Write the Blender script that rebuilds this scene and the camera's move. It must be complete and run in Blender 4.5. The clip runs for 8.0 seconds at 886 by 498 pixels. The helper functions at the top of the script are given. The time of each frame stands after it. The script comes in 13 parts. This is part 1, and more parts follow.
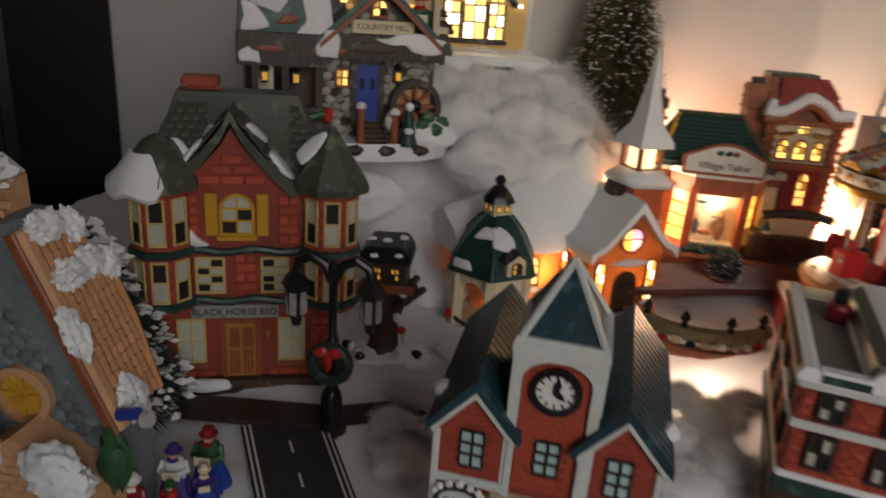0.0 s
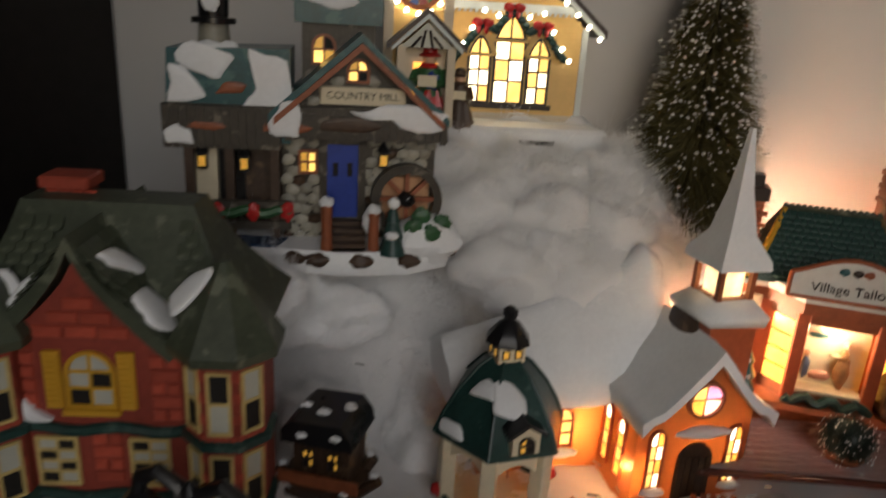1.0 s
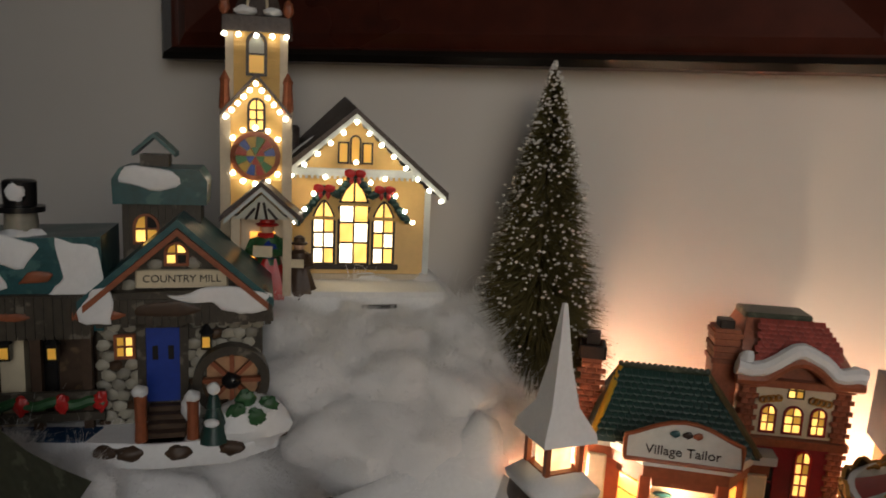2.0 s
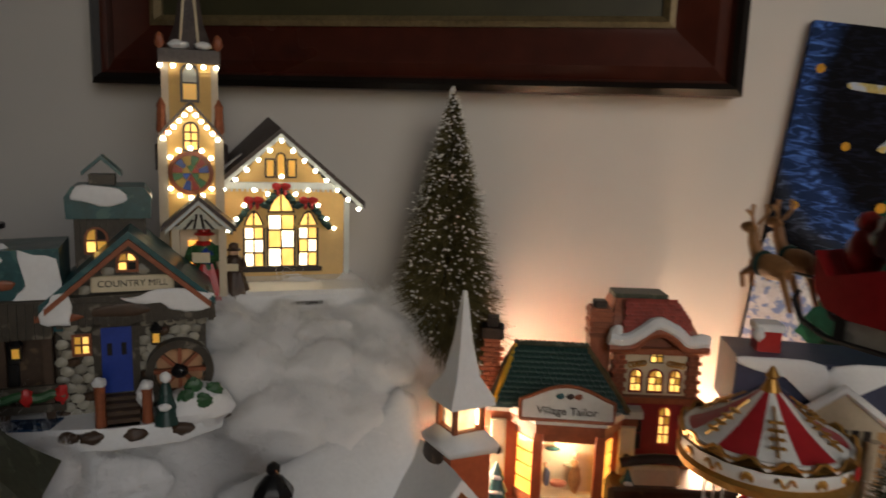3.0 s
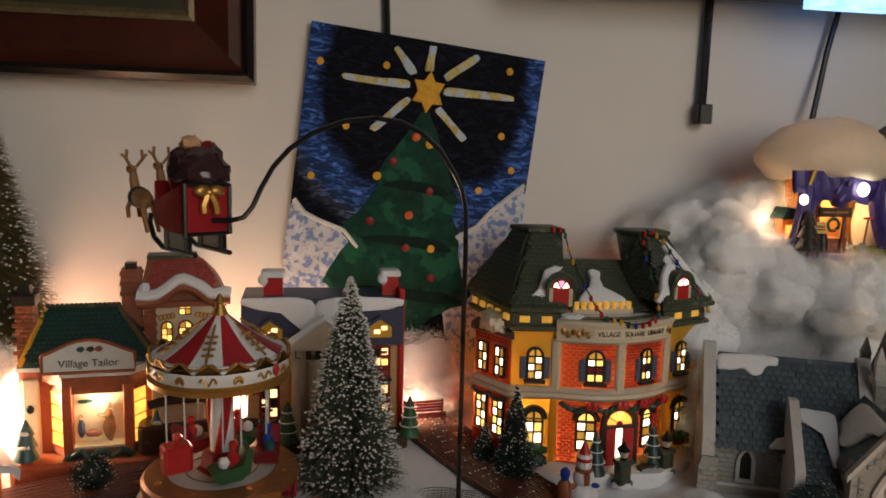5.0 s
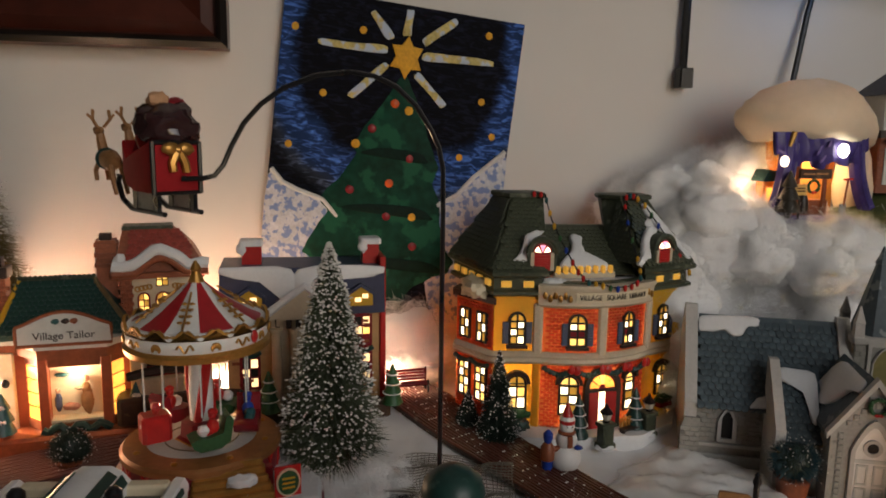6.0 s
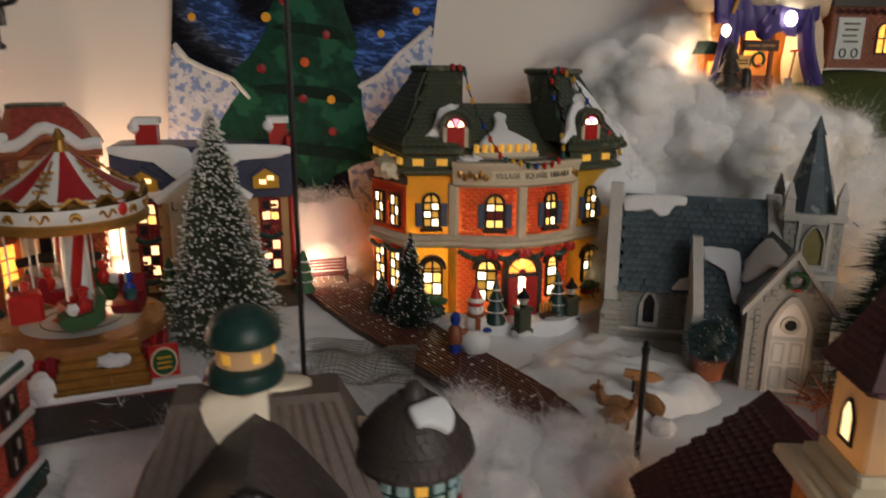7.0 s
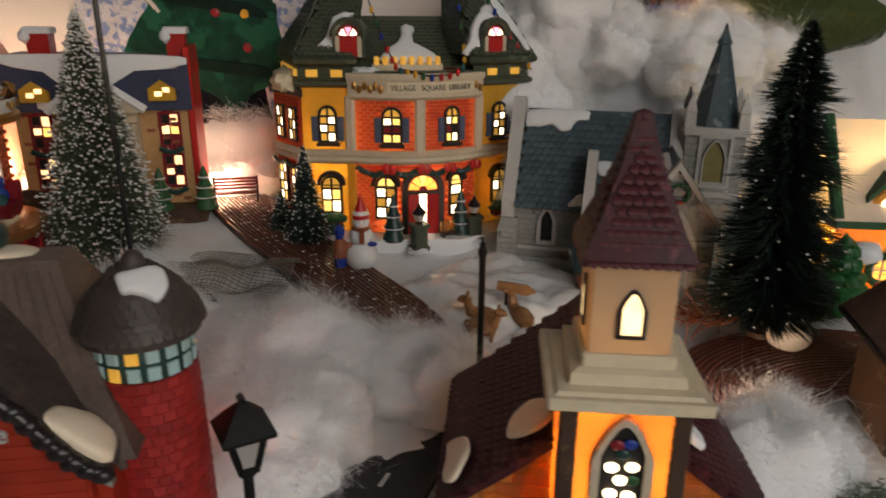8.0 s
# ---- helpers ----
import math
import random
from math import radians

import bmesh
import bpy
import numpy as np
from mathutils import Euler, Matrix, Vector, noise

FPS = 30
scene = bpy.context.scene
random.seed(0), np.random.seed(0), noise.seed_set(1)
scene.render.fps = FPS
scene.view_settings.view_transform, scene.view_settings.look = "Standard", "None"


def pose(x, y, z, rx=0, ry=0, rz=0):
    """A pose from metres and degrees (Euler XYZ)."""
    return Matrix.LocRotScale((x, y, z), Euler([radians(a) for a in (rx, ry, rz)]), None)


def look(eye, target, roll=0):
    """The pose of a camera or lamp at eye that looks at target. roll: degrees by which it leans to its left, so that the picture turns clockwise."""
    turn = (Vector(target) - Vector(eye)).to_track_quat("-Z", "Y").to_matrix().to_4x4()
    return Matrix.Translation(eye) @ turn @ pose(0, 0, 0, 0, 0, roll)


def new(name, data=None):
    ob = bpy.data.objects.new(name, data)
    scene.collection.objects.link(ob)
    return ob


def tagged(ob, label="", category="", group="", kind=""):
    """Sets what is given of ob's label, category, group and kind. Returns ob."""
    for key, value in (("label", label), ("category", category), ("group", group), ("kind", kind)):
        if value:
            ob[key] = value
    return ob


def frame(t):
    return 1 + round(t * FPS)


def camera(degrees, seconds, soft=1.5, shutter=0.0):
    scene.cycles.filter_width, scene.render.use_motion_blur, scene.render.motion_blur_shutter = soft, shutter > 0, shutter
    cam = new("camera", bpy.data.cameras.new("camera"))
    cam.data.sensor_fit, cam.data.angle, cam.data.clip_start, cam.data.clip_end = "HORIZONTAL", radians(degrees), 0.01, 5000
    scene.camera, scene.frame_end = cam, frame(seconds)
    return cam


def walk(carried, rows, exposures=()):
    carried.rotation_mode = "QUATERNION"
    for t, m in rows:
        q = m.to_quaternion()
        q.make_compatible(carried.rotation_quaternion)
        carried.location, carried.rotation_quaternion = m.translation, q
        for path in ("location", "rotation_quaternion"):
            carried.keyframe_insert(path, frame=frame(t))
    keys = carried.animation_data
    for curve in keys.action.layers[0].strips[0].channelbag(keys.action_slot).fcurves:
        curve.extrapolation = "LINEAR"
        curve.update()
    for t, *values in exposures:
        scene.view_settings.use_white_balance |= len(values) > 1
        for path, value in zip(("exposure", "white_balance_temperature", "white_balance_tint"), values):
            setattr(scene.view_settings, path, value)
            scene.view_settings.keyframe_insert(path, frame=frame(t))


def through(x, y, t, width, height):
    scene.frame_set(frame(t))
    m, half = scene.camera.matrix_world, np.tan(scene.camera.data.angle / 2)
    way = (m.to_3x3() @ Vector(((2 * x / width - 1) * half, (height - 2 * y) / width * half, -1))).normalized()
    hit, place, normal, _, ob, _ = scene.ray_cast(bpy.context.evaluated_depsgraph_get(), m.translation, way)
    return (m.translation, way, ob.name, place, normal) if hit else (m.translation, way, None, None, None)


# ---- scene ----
cam = camera(64.0, 8.0, soft=1.7, shutter=0.35)
PATH = [
    (0, (0.2104, -0.0781, 0.2589), (0.1669, 0.1044, 0.1896), 4.4),
    (0.5, (0.2060, 0.0176, 0.2549), (0.1377, 0.1922, 0.1854), 4.0),
    (1, (0.2239, 0.0995, 0.2735), (0.1523, 0.2753, 0.2106), 3.6),
    (1.5, (0.2599, 0.1354, 0.2990), (0.1951, 0.3190, 0.2531), 3.6),
    (1.7, (0.2682, 0.1385, 0.3084), (0.2057, 0.3245, 0.2699), 3.3),
    (2.8, (0.2817, 0.0813, 0.3233), (0.2413, 0.2747, 0.2922), 2.0),
    (3, (0.2941, 0.0616, 0.3255), (0.2588, 0.2559, 0.2937), 1.9),
    (3.5, (0.3450, 0.0156, 0.3170), (0.3356, 0.2134, 0.2887), 2.0),
    (4, (0.4173, -0.0107, 0.3027), (0.4330, 0.1869, 0.2763), 2.3),
    (4.5, (0.4629, -0.0183, 0.3049), (0.4918, 0.1779, 0.2792), 2.0),
    (4.7, (0.4734, -0.0204, 0.3034), (0.5048, 0.1755, 0.2779), 1.9),
    (5.8, (0.4843, -0.0227, 0.2923), (0.5203, 0.1717, 0.2622), 0.8),
    (6, (0.4851, -0.0183, 0.2885), (0.5222, 0.1757, 0.2569), 0.8),
    (6.5, (0.5075, -0.0134, 0.2683), (0.5463, 0.1786, 0.2278), 0.4),
    (7, (0.5581, -0.0038, 0.2466), (0.5953, 0.1857, 0.1945), 0.4),
    (7.5, (0.6076, -0.0088, 0.2252), (0.6390, 0.1796, 0.1660), 0.8),
    (8, (0.6533, -0.0175, 0.2183), (0.6838, 0.1691, 0.1531), 0.5),
]
walk(cam, [(t, look(eye, target, roll)) for t, eye, target, roll in PATH], [(0.0, 0.85), (0.5, 0.72), (1.0, 0.7), (1.5, 0.47), (3.0, 0.43), (4.5, 0.48), (6.0, 0.58), (7.0, 0.62), (7.5, 0.7), (8.0, 0.68)])

# ---- world and daylight: a dim room, cool light from the open side ----
world = bpy.data.worlds.new("world")
scene.world = world
world.use_nodes = True
wn = world.node_tree.nodes
sky = wn.new("ShaderNodeTexSky")
sky.sky_type, sky.sun_disc = "NISHITA", False
sky.sun_elevation, sky.sun_rotation = radians(25), radians(160)
wn["Background"].inputs[1].default_value = 0.08
world.node_tree.links.new(sky.outputs[0], wn["Background"].inputs[0])
# ---- helpers of this scene: lengths in centimetres ----
CM = 0.01
T3 = Matrix.Translation


def rz(a):
    return Matrix.Rotation(radians(a), 4, "Z")


def rx(a):
    return Matrix.Rotation(radians(a), 4, "X")


def ry(a):
    return Matrix.Rotation(radians(a), 4, "Y")


class Geo:
    """A growing mesh of vertices and faces, in centimetres."""

    def __init__(self):
        self.v, self.f = [], []

    def add(self, verts, faces, m=None):
        n = len(self.v)
        self.v += [tuple(m @ Vector(p)) if m else tuple(p) for p in verts]
        self.f += [tuple(i + n for i in f) for f in faces]
        return self

    def box(self, x0, x1, y0, y1, z0, z1, m=None, b=0.0):
        """A box; b chamfers its four upright edges and its top."""
        if b <= 0:
            return self.add([(x, y, z) for z in (z0, z1) for y in (y0, y1) for x in (x0, x1)],
                            [(0, 2, 3, 1), (4, 5, 7, 6), (0, 1, 5, 4), (1, 3, 7, 5), (3, 2, 6, 7), (2, 0, 4, 6)], m)
        def ring(i, z):
            return [(x0 + i, y0, z), (x1 - i, y0, z), (x1, y0 + i, z), (x1, y1 - i, z), (x1 - i, y1, z), (x0 + i, y1, z), (x0, y1 - i, z), (x0, y0 + i, z)]
        inner = [(x0 + b, y0 + b * .6, z1), (x1 - b, y0 + b * .6, z1), (x1 - b * .6, y0 + b, z1), (x1 - b * .6, y1 - b, z1), (x1 - b, y1 - b * .6, z1), (x0 + b, y1 - b * .6, z1), (x0 + b * .6, y1 - b, z1), (x0 + b * .6, y0 + b, z1)]
        return self.loft([ring(b, z0), ring(b, z1 - b * .6), inner], m)

    def loft(self, rings, m=None, closed=True, caps=True):
        """Skin between rings of equal count."""
        k = len(rings[0])
        verts = [p for r in rings for p in r]
        faces = []
        for a in range(len(rings) - 1):
            for i in range(k if closed else k - 1):
                j = (i + 1) % k
                faces.append((a * k + i, a * k + j, (a + 1) * k + j, (a + 1) * k + i))
        if caps and closed:
            faces += [tuple(range(k - 1, -1, -1)), tuple((len(rings) - 1) * k + i for i in range(k))]
        return self.add(verts, faces, m)

    def prism(self, pts, y0, y1, m=None):
        """An outline of (x, z), counter-clockwise seen from the front (-y), pushed from y0 back to y1."""
        k = len(pts)
        verts = [(x, y0, z) for x, z in pts] + [(x, y1, z) for x, z in pts]
        faces = [tuple(range(k)), tuple(range(2 * k - 1, k - 1, -1))]
        faces += [(j, i, i + k, j + k) for i, j in ((i, (i + 1) % k) for i in range(k))]
        return self.add(verts, faces, m)

    def slab(self, pts, z0, z1, m=None):
        """An outline of (x, y), counter-clockwise from above, from z0 up to z1."""
        return self.loft([[(x, y, z0) for x, y in pts], [(x, y, z1) for x, y in pts]], m)

    def lathe(self, prof, n=24, m=None, phase=0.0, sx=1.0, sy=1.0):
        """A profile of (radius, z), from below upwards, turned about z."""
        rings = [[(r * sx * math.cos(phase + 2 * math.pi * i / n), r * sy * math.sin(phase + 2 * math.pi * i / n), z) for i in range(n)] for r, z in prof]
        return self.loft(rings, m)

    def tube(self, pts, r, n=8, m=None, r1=None):
        pts = [Vector(p) for p in pts]
        rings = []
        side = None
        for i, p in enumerate(pts):
            d = (pts[min(i + 1, len(pts) - 1)] - pts[max(i - 1, 0)]).normalized()
            if side is None:
                side = d.orthogonal().normalized()
            side = (side - d * side.dot(d)).normalized()
            up = d.cross(side)
            rr = r if r1 is None else r + (r1 - r) * i / (len(pts) - 1)
            rings.append([p + (side * math.cos(a) + up * math.sin(a)) * rr for a in (2 * math.pi * k / n for k in range(n))])
        return self.loft(rings, m)

    def ball(self, c, r, n=12, rings=7, m=None):
        """An ellipsoid at c with radii r."""
        r = (r, r, r) if isinstance(r, (int, float)) else r
        out = []
        for k in range(rings + 1):
            a = -math.pi / 2 + math.pi * k / rings
            q = max(math.cos(a), 0.02)
            out.append([(c[0] + r[0] * q * math.cos(2 * math.pi * i / n), c[1] + r[1] * q * math.sin(2 * math.pi * i / n), c[2] + r[2] * math.sin(a)) for i in range(n)])
        return self.loft(out, m)

    def lump(self, c, r, seed=0, rough=0.25, freq=1.0, n=18, rings=10, m=None):
        """An uneven ball."""
        g = Geo().ball((0, 0, 0), 1.0, n, rings)
        g.v = [tuple(Vector(c) + Vector((p[0] * r[0], p[1] * r[1], p[2] * r[2])) * (1 + rough * noise.noise(Vector(p) * freq * 1.7 + Vector((seed * 3.1, seed, 7 - seed))))) for p in g.v]
        return self.add(g.v, g.f, m)


def mesh_of(name, geo, mat, smooth=35):
    me = bpy.data.meshes.new(name)
    me.from_pydata([(x * CM, y * CM, z * CM) for x, y, z in geo.v], [], [f for f in geo.f if len(f) > 2])
    me.validate()
    me.update()
    if smooth:
        bm = bmesh.new()
        bm.from_mesh(me)
        bmesh.ops.recalc_face_normals(bm, faces=bm.faces)
        for f in bm.faces:
            f.smooth = True
        lim = radians(smooth)
        for e in bm.edges:
            if len(e.link_faces) == 2 and e.calc_face_angle(0) > lim:
                e.smooth = False
        bm.to_mesh(me)
        bm.free()
    me.materials.append(mat)
    return me


def cm_pose(m):
    """A matrix of centimetres as one of metres."""
    m = m.copy()
    m.translation = m.translation * CM
    return m


def part(name, geo, mat, parent, label="", m=None, smooth=35):
    """One mesh under a thing or a part; m places it, in the parent's centimetres."""
    ob = new(name, geo if isinstance(geo, bpy.types.Mesh) else mesh_of(name, geo, mat, smooth))
    ob.parent = parent
    if m is not None:
        ob.matrix_basis = cm_pose(m)
    if label:
        ob["label"] = label
    return ob


def thing(name, x, y, z, yaw, label, category, group="", kind=""):
    """An empty at the base of a thing, in centimetres over the table."""
    ob = new(name)
    ob.empty_display_size = 0.01
    ob.matrix_basis = cm_pose(T3((x, y, z)) @ rz(yaw))
    return tagged(ob, label, category, group, kind)


def solo(name, geo, mat, label, category, x=0, y=0, z=0, yaw=0, group="", kind="", smooth=35):
    """A thing that is one mesh."""
    ob = new(name, mesh_of(name, geo, mat, smooth))
    ob.matrix_basis = cm_pose(T3((x, y, z)) @ rz(yaw))
    return tagged(ob, label, category, group, kind)


# ---- materials ----
def link(nt, a, b):
    nt.links.new(a, b)


def paint(name, col, rough=0.45, vary=0.18, grain=6.0, bump=0.15, coat=0.06, wear=None, wear_amount=0.0, metal=0.0, rand=0.0, spread=0.0, through=0.0, tint=None, spec=0.35):
    """Hand-painted surface: colour that varies at two scales, fine relief and, if asked, worn patches. grain: patches per centimetre."""
    mt = bpy.data.materials.new(name)
    mt.use_nodes = True
    nt = mt.node_tree
    n = nt.nodes
    bs = n["Principled BSDF"]
    tc = n.new("ShaderNodeTexCoord")
    big, fine = n.new("ShaderNodeTexNoise"), n.new("ShaderNodeTexNoise")
    for q, s, d in ((big, grain * 14, 3), (fine, grain * 90, 4)):
        q.inputs["Scale"].default_value, q.inputs["Detail"].default_value = s, d
        link(nt, tc.outputs["Object"], q.inputs["Vector"])
    mix = n.new("ShaderNodeMix")
    mix.data_type = "RGBA"
    ramp = n.new("ShaderNodeMapRange")
    ramp.inputs[1].default_value, ramp.inputs[2].default_value = 0.3, 0.7
    add = n.new("ShaderNodeMath")
    add.operation = "MULTIPLY_ADD"
    add.inputs[1].default_value = 0.5
    half = n.new("ShaderNodeMath")
    half.operation = "MULTIPLY"
    half.inputs[1].default_value = 0.5
    link(nt, big.outputs[0], half.inputs[0])
    link(nt, fine.outputs[0], add.inputs[0])
    link(nt, half.outputs[0], add.inputs[2])
    link(nt, add.outputs[0], ramp.inputs[0])
    link(nt, ramp.outputs[0], mix.inputs[0])
    lo = [c * (1 - vary) for c in col]
    hi = [min(1, c * (1 + vary)) for c in col]
    mix.inputs[6].default_value, mix.inputs[7].default_value = (*lo, 1), (*hi, 1)
    out = mix.outputs[2]
    if rand:
        info = n.new("ShaderNodeObjectInfo")
        hsv = n.new("ShaderNodeHueSaturation")
        mr = n.new("ShaderNodeMapRange")
        mr.inputs[3].default_value, mr.inputs[4].default_value = 1 - rand, 1 + rand
        link(nt, info.outputs["Random"], mr.inputs[0])
        link(nt, mr.outputs[0], hsv.inputs["Value"])
        link(nt, out, hsv.inputs["Color"])
        out = hsv.outputs[0]
    if wear:
        wn_ = n.new("ShaderNodeTexNoise")
        wn_.inputs["Scale"].default_value, wn_.inputs["Detail"].default_value = grain * 30, 6
        link(nt, tc.outputs["Object"], wn_.inputs["Vector"])
        wr = n.new("ShaderNodeMapRange")
        wr.inputs[1].default_value, wr.inputs[2].default_value = 0.66 - wear_amount * 0.3, 0.72 - wear_amount * 0.3
        link(nt, wn_.outputs[0], wr.inputs[0])
        m2 = n.new("ShaderNodeMix")
        m2.data_type = "RGBA"
        link(nt, wr.outputs[0], m2.inputs[0])
        link(nt, out, m2.inputs[6])
        m2.inputs[7].default_value = (*wear, 1)
        out = m2.outputs[2]
    link(nt, out, bs.inputs["Base Color"])
    rr = n.new("ShaderNodeMapRange")
    rr.inputs[3].default_value, rr.inputs[4].default_value = max(rough - 0.12, 0.03), min(rough + 0.12, 1)
    link(nt, big.outputs[0], rr.inputs[0])
    link(nt, rr.outputs[0], bs.inputs["Roughness"])
    bs.inputs["Metallic"].default_value = metal
    bs.inputs["Specular IOR Level"].default_value = spec
    bs.inputs["Coat Weight"].default_value = coat if rough < 0.58 else 0.0
    bs.inputs["Coat Roughness"].default_value = 0.15
    if bump:
        bp = n.new("ShaderNodeBump")
        bp.inputs["Strength"].default_value, bp.inputs["Distance"].default_value = bump, 0.0008
        link(nt, add.outputs[0], bp.inputs["Height"])
        link(nt, bp.outputs[0], bs.inputs["Normal"])
    if spread:
        bs.inputs["Subsurface Weight"].default_value = spread
        bs.inputs["Subsurface Radius"].default_value = (1.0, 0.9, 0.85)
        bs.inputs["Subsurface Scale"].default_value = 0.009
    if through:
        # thin fired clay: some of the light of a bulb inside comes through
        tr, ms = n.new("ShaderNodeBsdfTranslucent"), n.new("ShaderNodeMixShader")
        if tint:
            tr.inputs[0].default_value = (*tint, 1)
        else:
            link(nt, out, tr.inputs[0])
        ms.inputs[0].default_value = through
        link(nt, bs.outputs[0], ms.inputs[1])
        link(nt, tr.outputs[0], ms.inputs[2])
        link(nt, ms.outputs[0], n["Material Output"].inputs[0])
    return mt


def lit(name, col, strength):
    """A lit pane: thin bulb-lit plastic, brighter and dimmer in patches."""
    mt = bpy.data.materials.new(name)
    mt.use_nodes = True
    nt = mt.node_tree
    n = nt.nodes
    bs = n["Principled BSDF"]
    bs.inputs["Base Color"].default_value = (*col, 1)
    bs.inputs["Roughness"].default_value = 0.3
    bs.inputs["Emission Color"].default_value = (*col, 1)
    tc, q, mr = n.new("ShaderNodeTexCoord"), n.new("ShaderNodeTexNoise"), n.new("ShaderNodeMapRange")
    q.inputs["Scale"].default_value = 90
    info = n.new("ShaderNodeObjectInfo")
    add = n.new("ShaderNodeVectorMath")
    link(nt, tc.outputs["Object"], add.inputs[0])
    link(nt, info.outputs["Random"], add.inputs[1])
    link(nt, add.outputs[0], q.inputs["Vector"])
    mr.inputs[1].default_value, mr.inputs[2].default_value = 0.3, 0.7
    mr.inputs[3].default_value, mr.inputs[4].default_value = strength * 0.6, strength * 1.3
    link(nt, q.outputs[0], mr.inputs[0])
    link(nt, mr.outputs[0], bs.inputs["Emission Strength"])
    return mt


SNOW = paint("painted_snow", (0.72, 0.73, 0.74), 0.55, 0.06, 4, 0.25)
def lerp(a, b, t):
    return a + (b - a) * t


def smooth01(t):
    t = min(max(t, 0.0), 1.0)
    return t * t * (3 - 2 * t)


def arch_outline(w, h, arch, n=9):
    """Outline of an opening, from lower left round to lower right and up: x from -w/2, z from 0. arch: 0 flat, 1 round, 2 pointed."""
    if arch == 0:
        return [(-w / 2, 0), (w / 2, 0), (w / 2, h), (-w / 2, h)]
    rise = w / 2 if arch == 1 else w * 0.8
    rise = min(rise, h * 0.75)
    pts = [(-w / 2, 0), (w / 2, 0)]
    for i in range(n + 1):
        t = i / n
        if arch == 1:
            pts.append((w / 2 * math.cos(math.pi * t), h - rise + rise * math.sin(math.pi * t)))
        else:
            x = w / 2 - w * t
            pts.append((x, h - rise * (abs(x) / (w / 2)) ** 1.7))
    return pts


def arch_top(w, h, arch, x):
    if arch == 0:
        return h
    rise = min(w / 2 if arch == 1 else w * 0.8, h * 0.75)
    q = min(abs(x) / (w / 2), 1)
    return h - rise + rise * math.sqrt(max(1 - q * q, 0)) if arch == 1 else h - rise * q ** 1.7


def ring_geo(g, outer, inner, y0, y1, m=None):
    """A frame between two outlines of equal count, from y0 (front) to y1."""
    k = len(outer)
    verts = [(x, y, z) for y in (y0, y1) for loop in (outer, inner) for x, z in loop]
    faces = []
    for i in range(k):
        j = (i + 1) % k
        faces += [(i, j, k + j, k + i), (2 * k + j, 2 * k + i, 3 * k + i, 3 * k + j), (j, i, 2 * k + i, 2 * k + j), (k + i, k + j, 3 * k + j, 3 * k + i)]
    return g.add(verts, faces, m)


def window(parent, m, w, h, panes, cols=2, rows=2, arch=0, fmat=None, bar=0.12, fr=0.16, proud=0.14, sill=None, name="window", label=""):
    """A window on the face m, its lower middle at the origin; panes: one material a cell, from the top left, repeated."""
    g = Geo()
    ring_geo(g, arch_outline(w + 2 * fr, h + 2 * fr, arch), [(x, z + fr) for x, z in arch_outline(w, h, arch)], -proud, 0.25)
    for c in range(1, cols):
        x = -w / 2 + w * c / cols
        g.box(x - bar / 2, x + bar / 2, -proud * 0.75, 0.05, fr, fr + arch_top(w, h, arch, x))
    for r in range(1, rows):
        z = fr + h * r / rows
        if z - fr < h - (0.5 * w if arch else 0) + 0.2:
            g.box(-w / 2, w / 2, -proud * 0.7, 0.045, z - bar / 2, z + bar / 2)
    win = part(name, g, fmat, parent, label, m)
    k = 0
    for r in range(rows):
        for c in range(cols):
            x0, x1 = -w / 2 + w * c / cols, -w / 2 + w * (c + 1) / cols
            z1, z0 = h * (rows - r) / rows, h * (rows - r - 1) / rows
            xs = [lerp(x1, x0, i / 4) for i in range(5)] if arch else [x1, x0]
            tops = [(x, fr + max(min(z1, arch_top(w, h, arch, x)), z0 + 0.01)) for x in xs]
            pg = Geo().prism([(x0, fr + z0), (x1, fr + z0)] + tops, -0.03, 0.06)
            part("pane", pg, panes[k % len(panes)], win, smooth=0)
            k += 1
    if sill:
        part("sill", Geo().box(-w / 2 - fr * 1.8, w / 2 + fr * 1.8, -proud - 0.22, 0.1, -0.22, 0.03, b=0.05), sill, win)
    return win


def puffy(outline, th, m=None, g=None):
    """A soft pad over an outline (x, z), bulging towards -y."""
    g = g or Geo()
    cx = sum(p[0] for p in outline) / len(outline)
    cz = sum(p[1] for p in outline) / len(outline)
    rings = []
    for s, y in ((1.0, 0.06), (1.03, -th * 0.35), (0.97, -th * 0.75), (0.8, -th), (0.4, -th * 1.12), (0.02, -th * 1.15)):
        rings.append([(cx + (x - cx) * s, y, cz + (z - cz) * s) for x, z in outline])
    return g.loft(rings, m)


def wavy(pts, seed, amp=0.12, n=4):
    """An outline with more points and an uneven edge."""
    rnd = random.Random(seed)
    out = []
    for i, (x, z) in enumerate(pts):
        x2, z2 = pts[(i + 1) % len(pts)]
        for k in range(n):
            t = k / n
            out.append((lerp(x, x2, t) + rnd.uniform(-amp, amp), lerp(z, z2, t) + rnd.uniform(-amp, amp)))
    # round the corners once
    return [((out[i - 1][0] + 2 * out[i][0] + out[(i + 1) % len(out)][0]) / 4, (out[i - 1][1] + 2 * out[i][1] + out[(i + 1) % len(out)][1]) / 4) for i in range(len(out))]


def snow_patch(parent, m, outline, th=0.25, seed=1, amp=0.15, mat=None):
    return part("snow", puffy(wavy(outline, seed, amp), th), mat or SNOW, parent, "white snow patch", m, smooth=60)


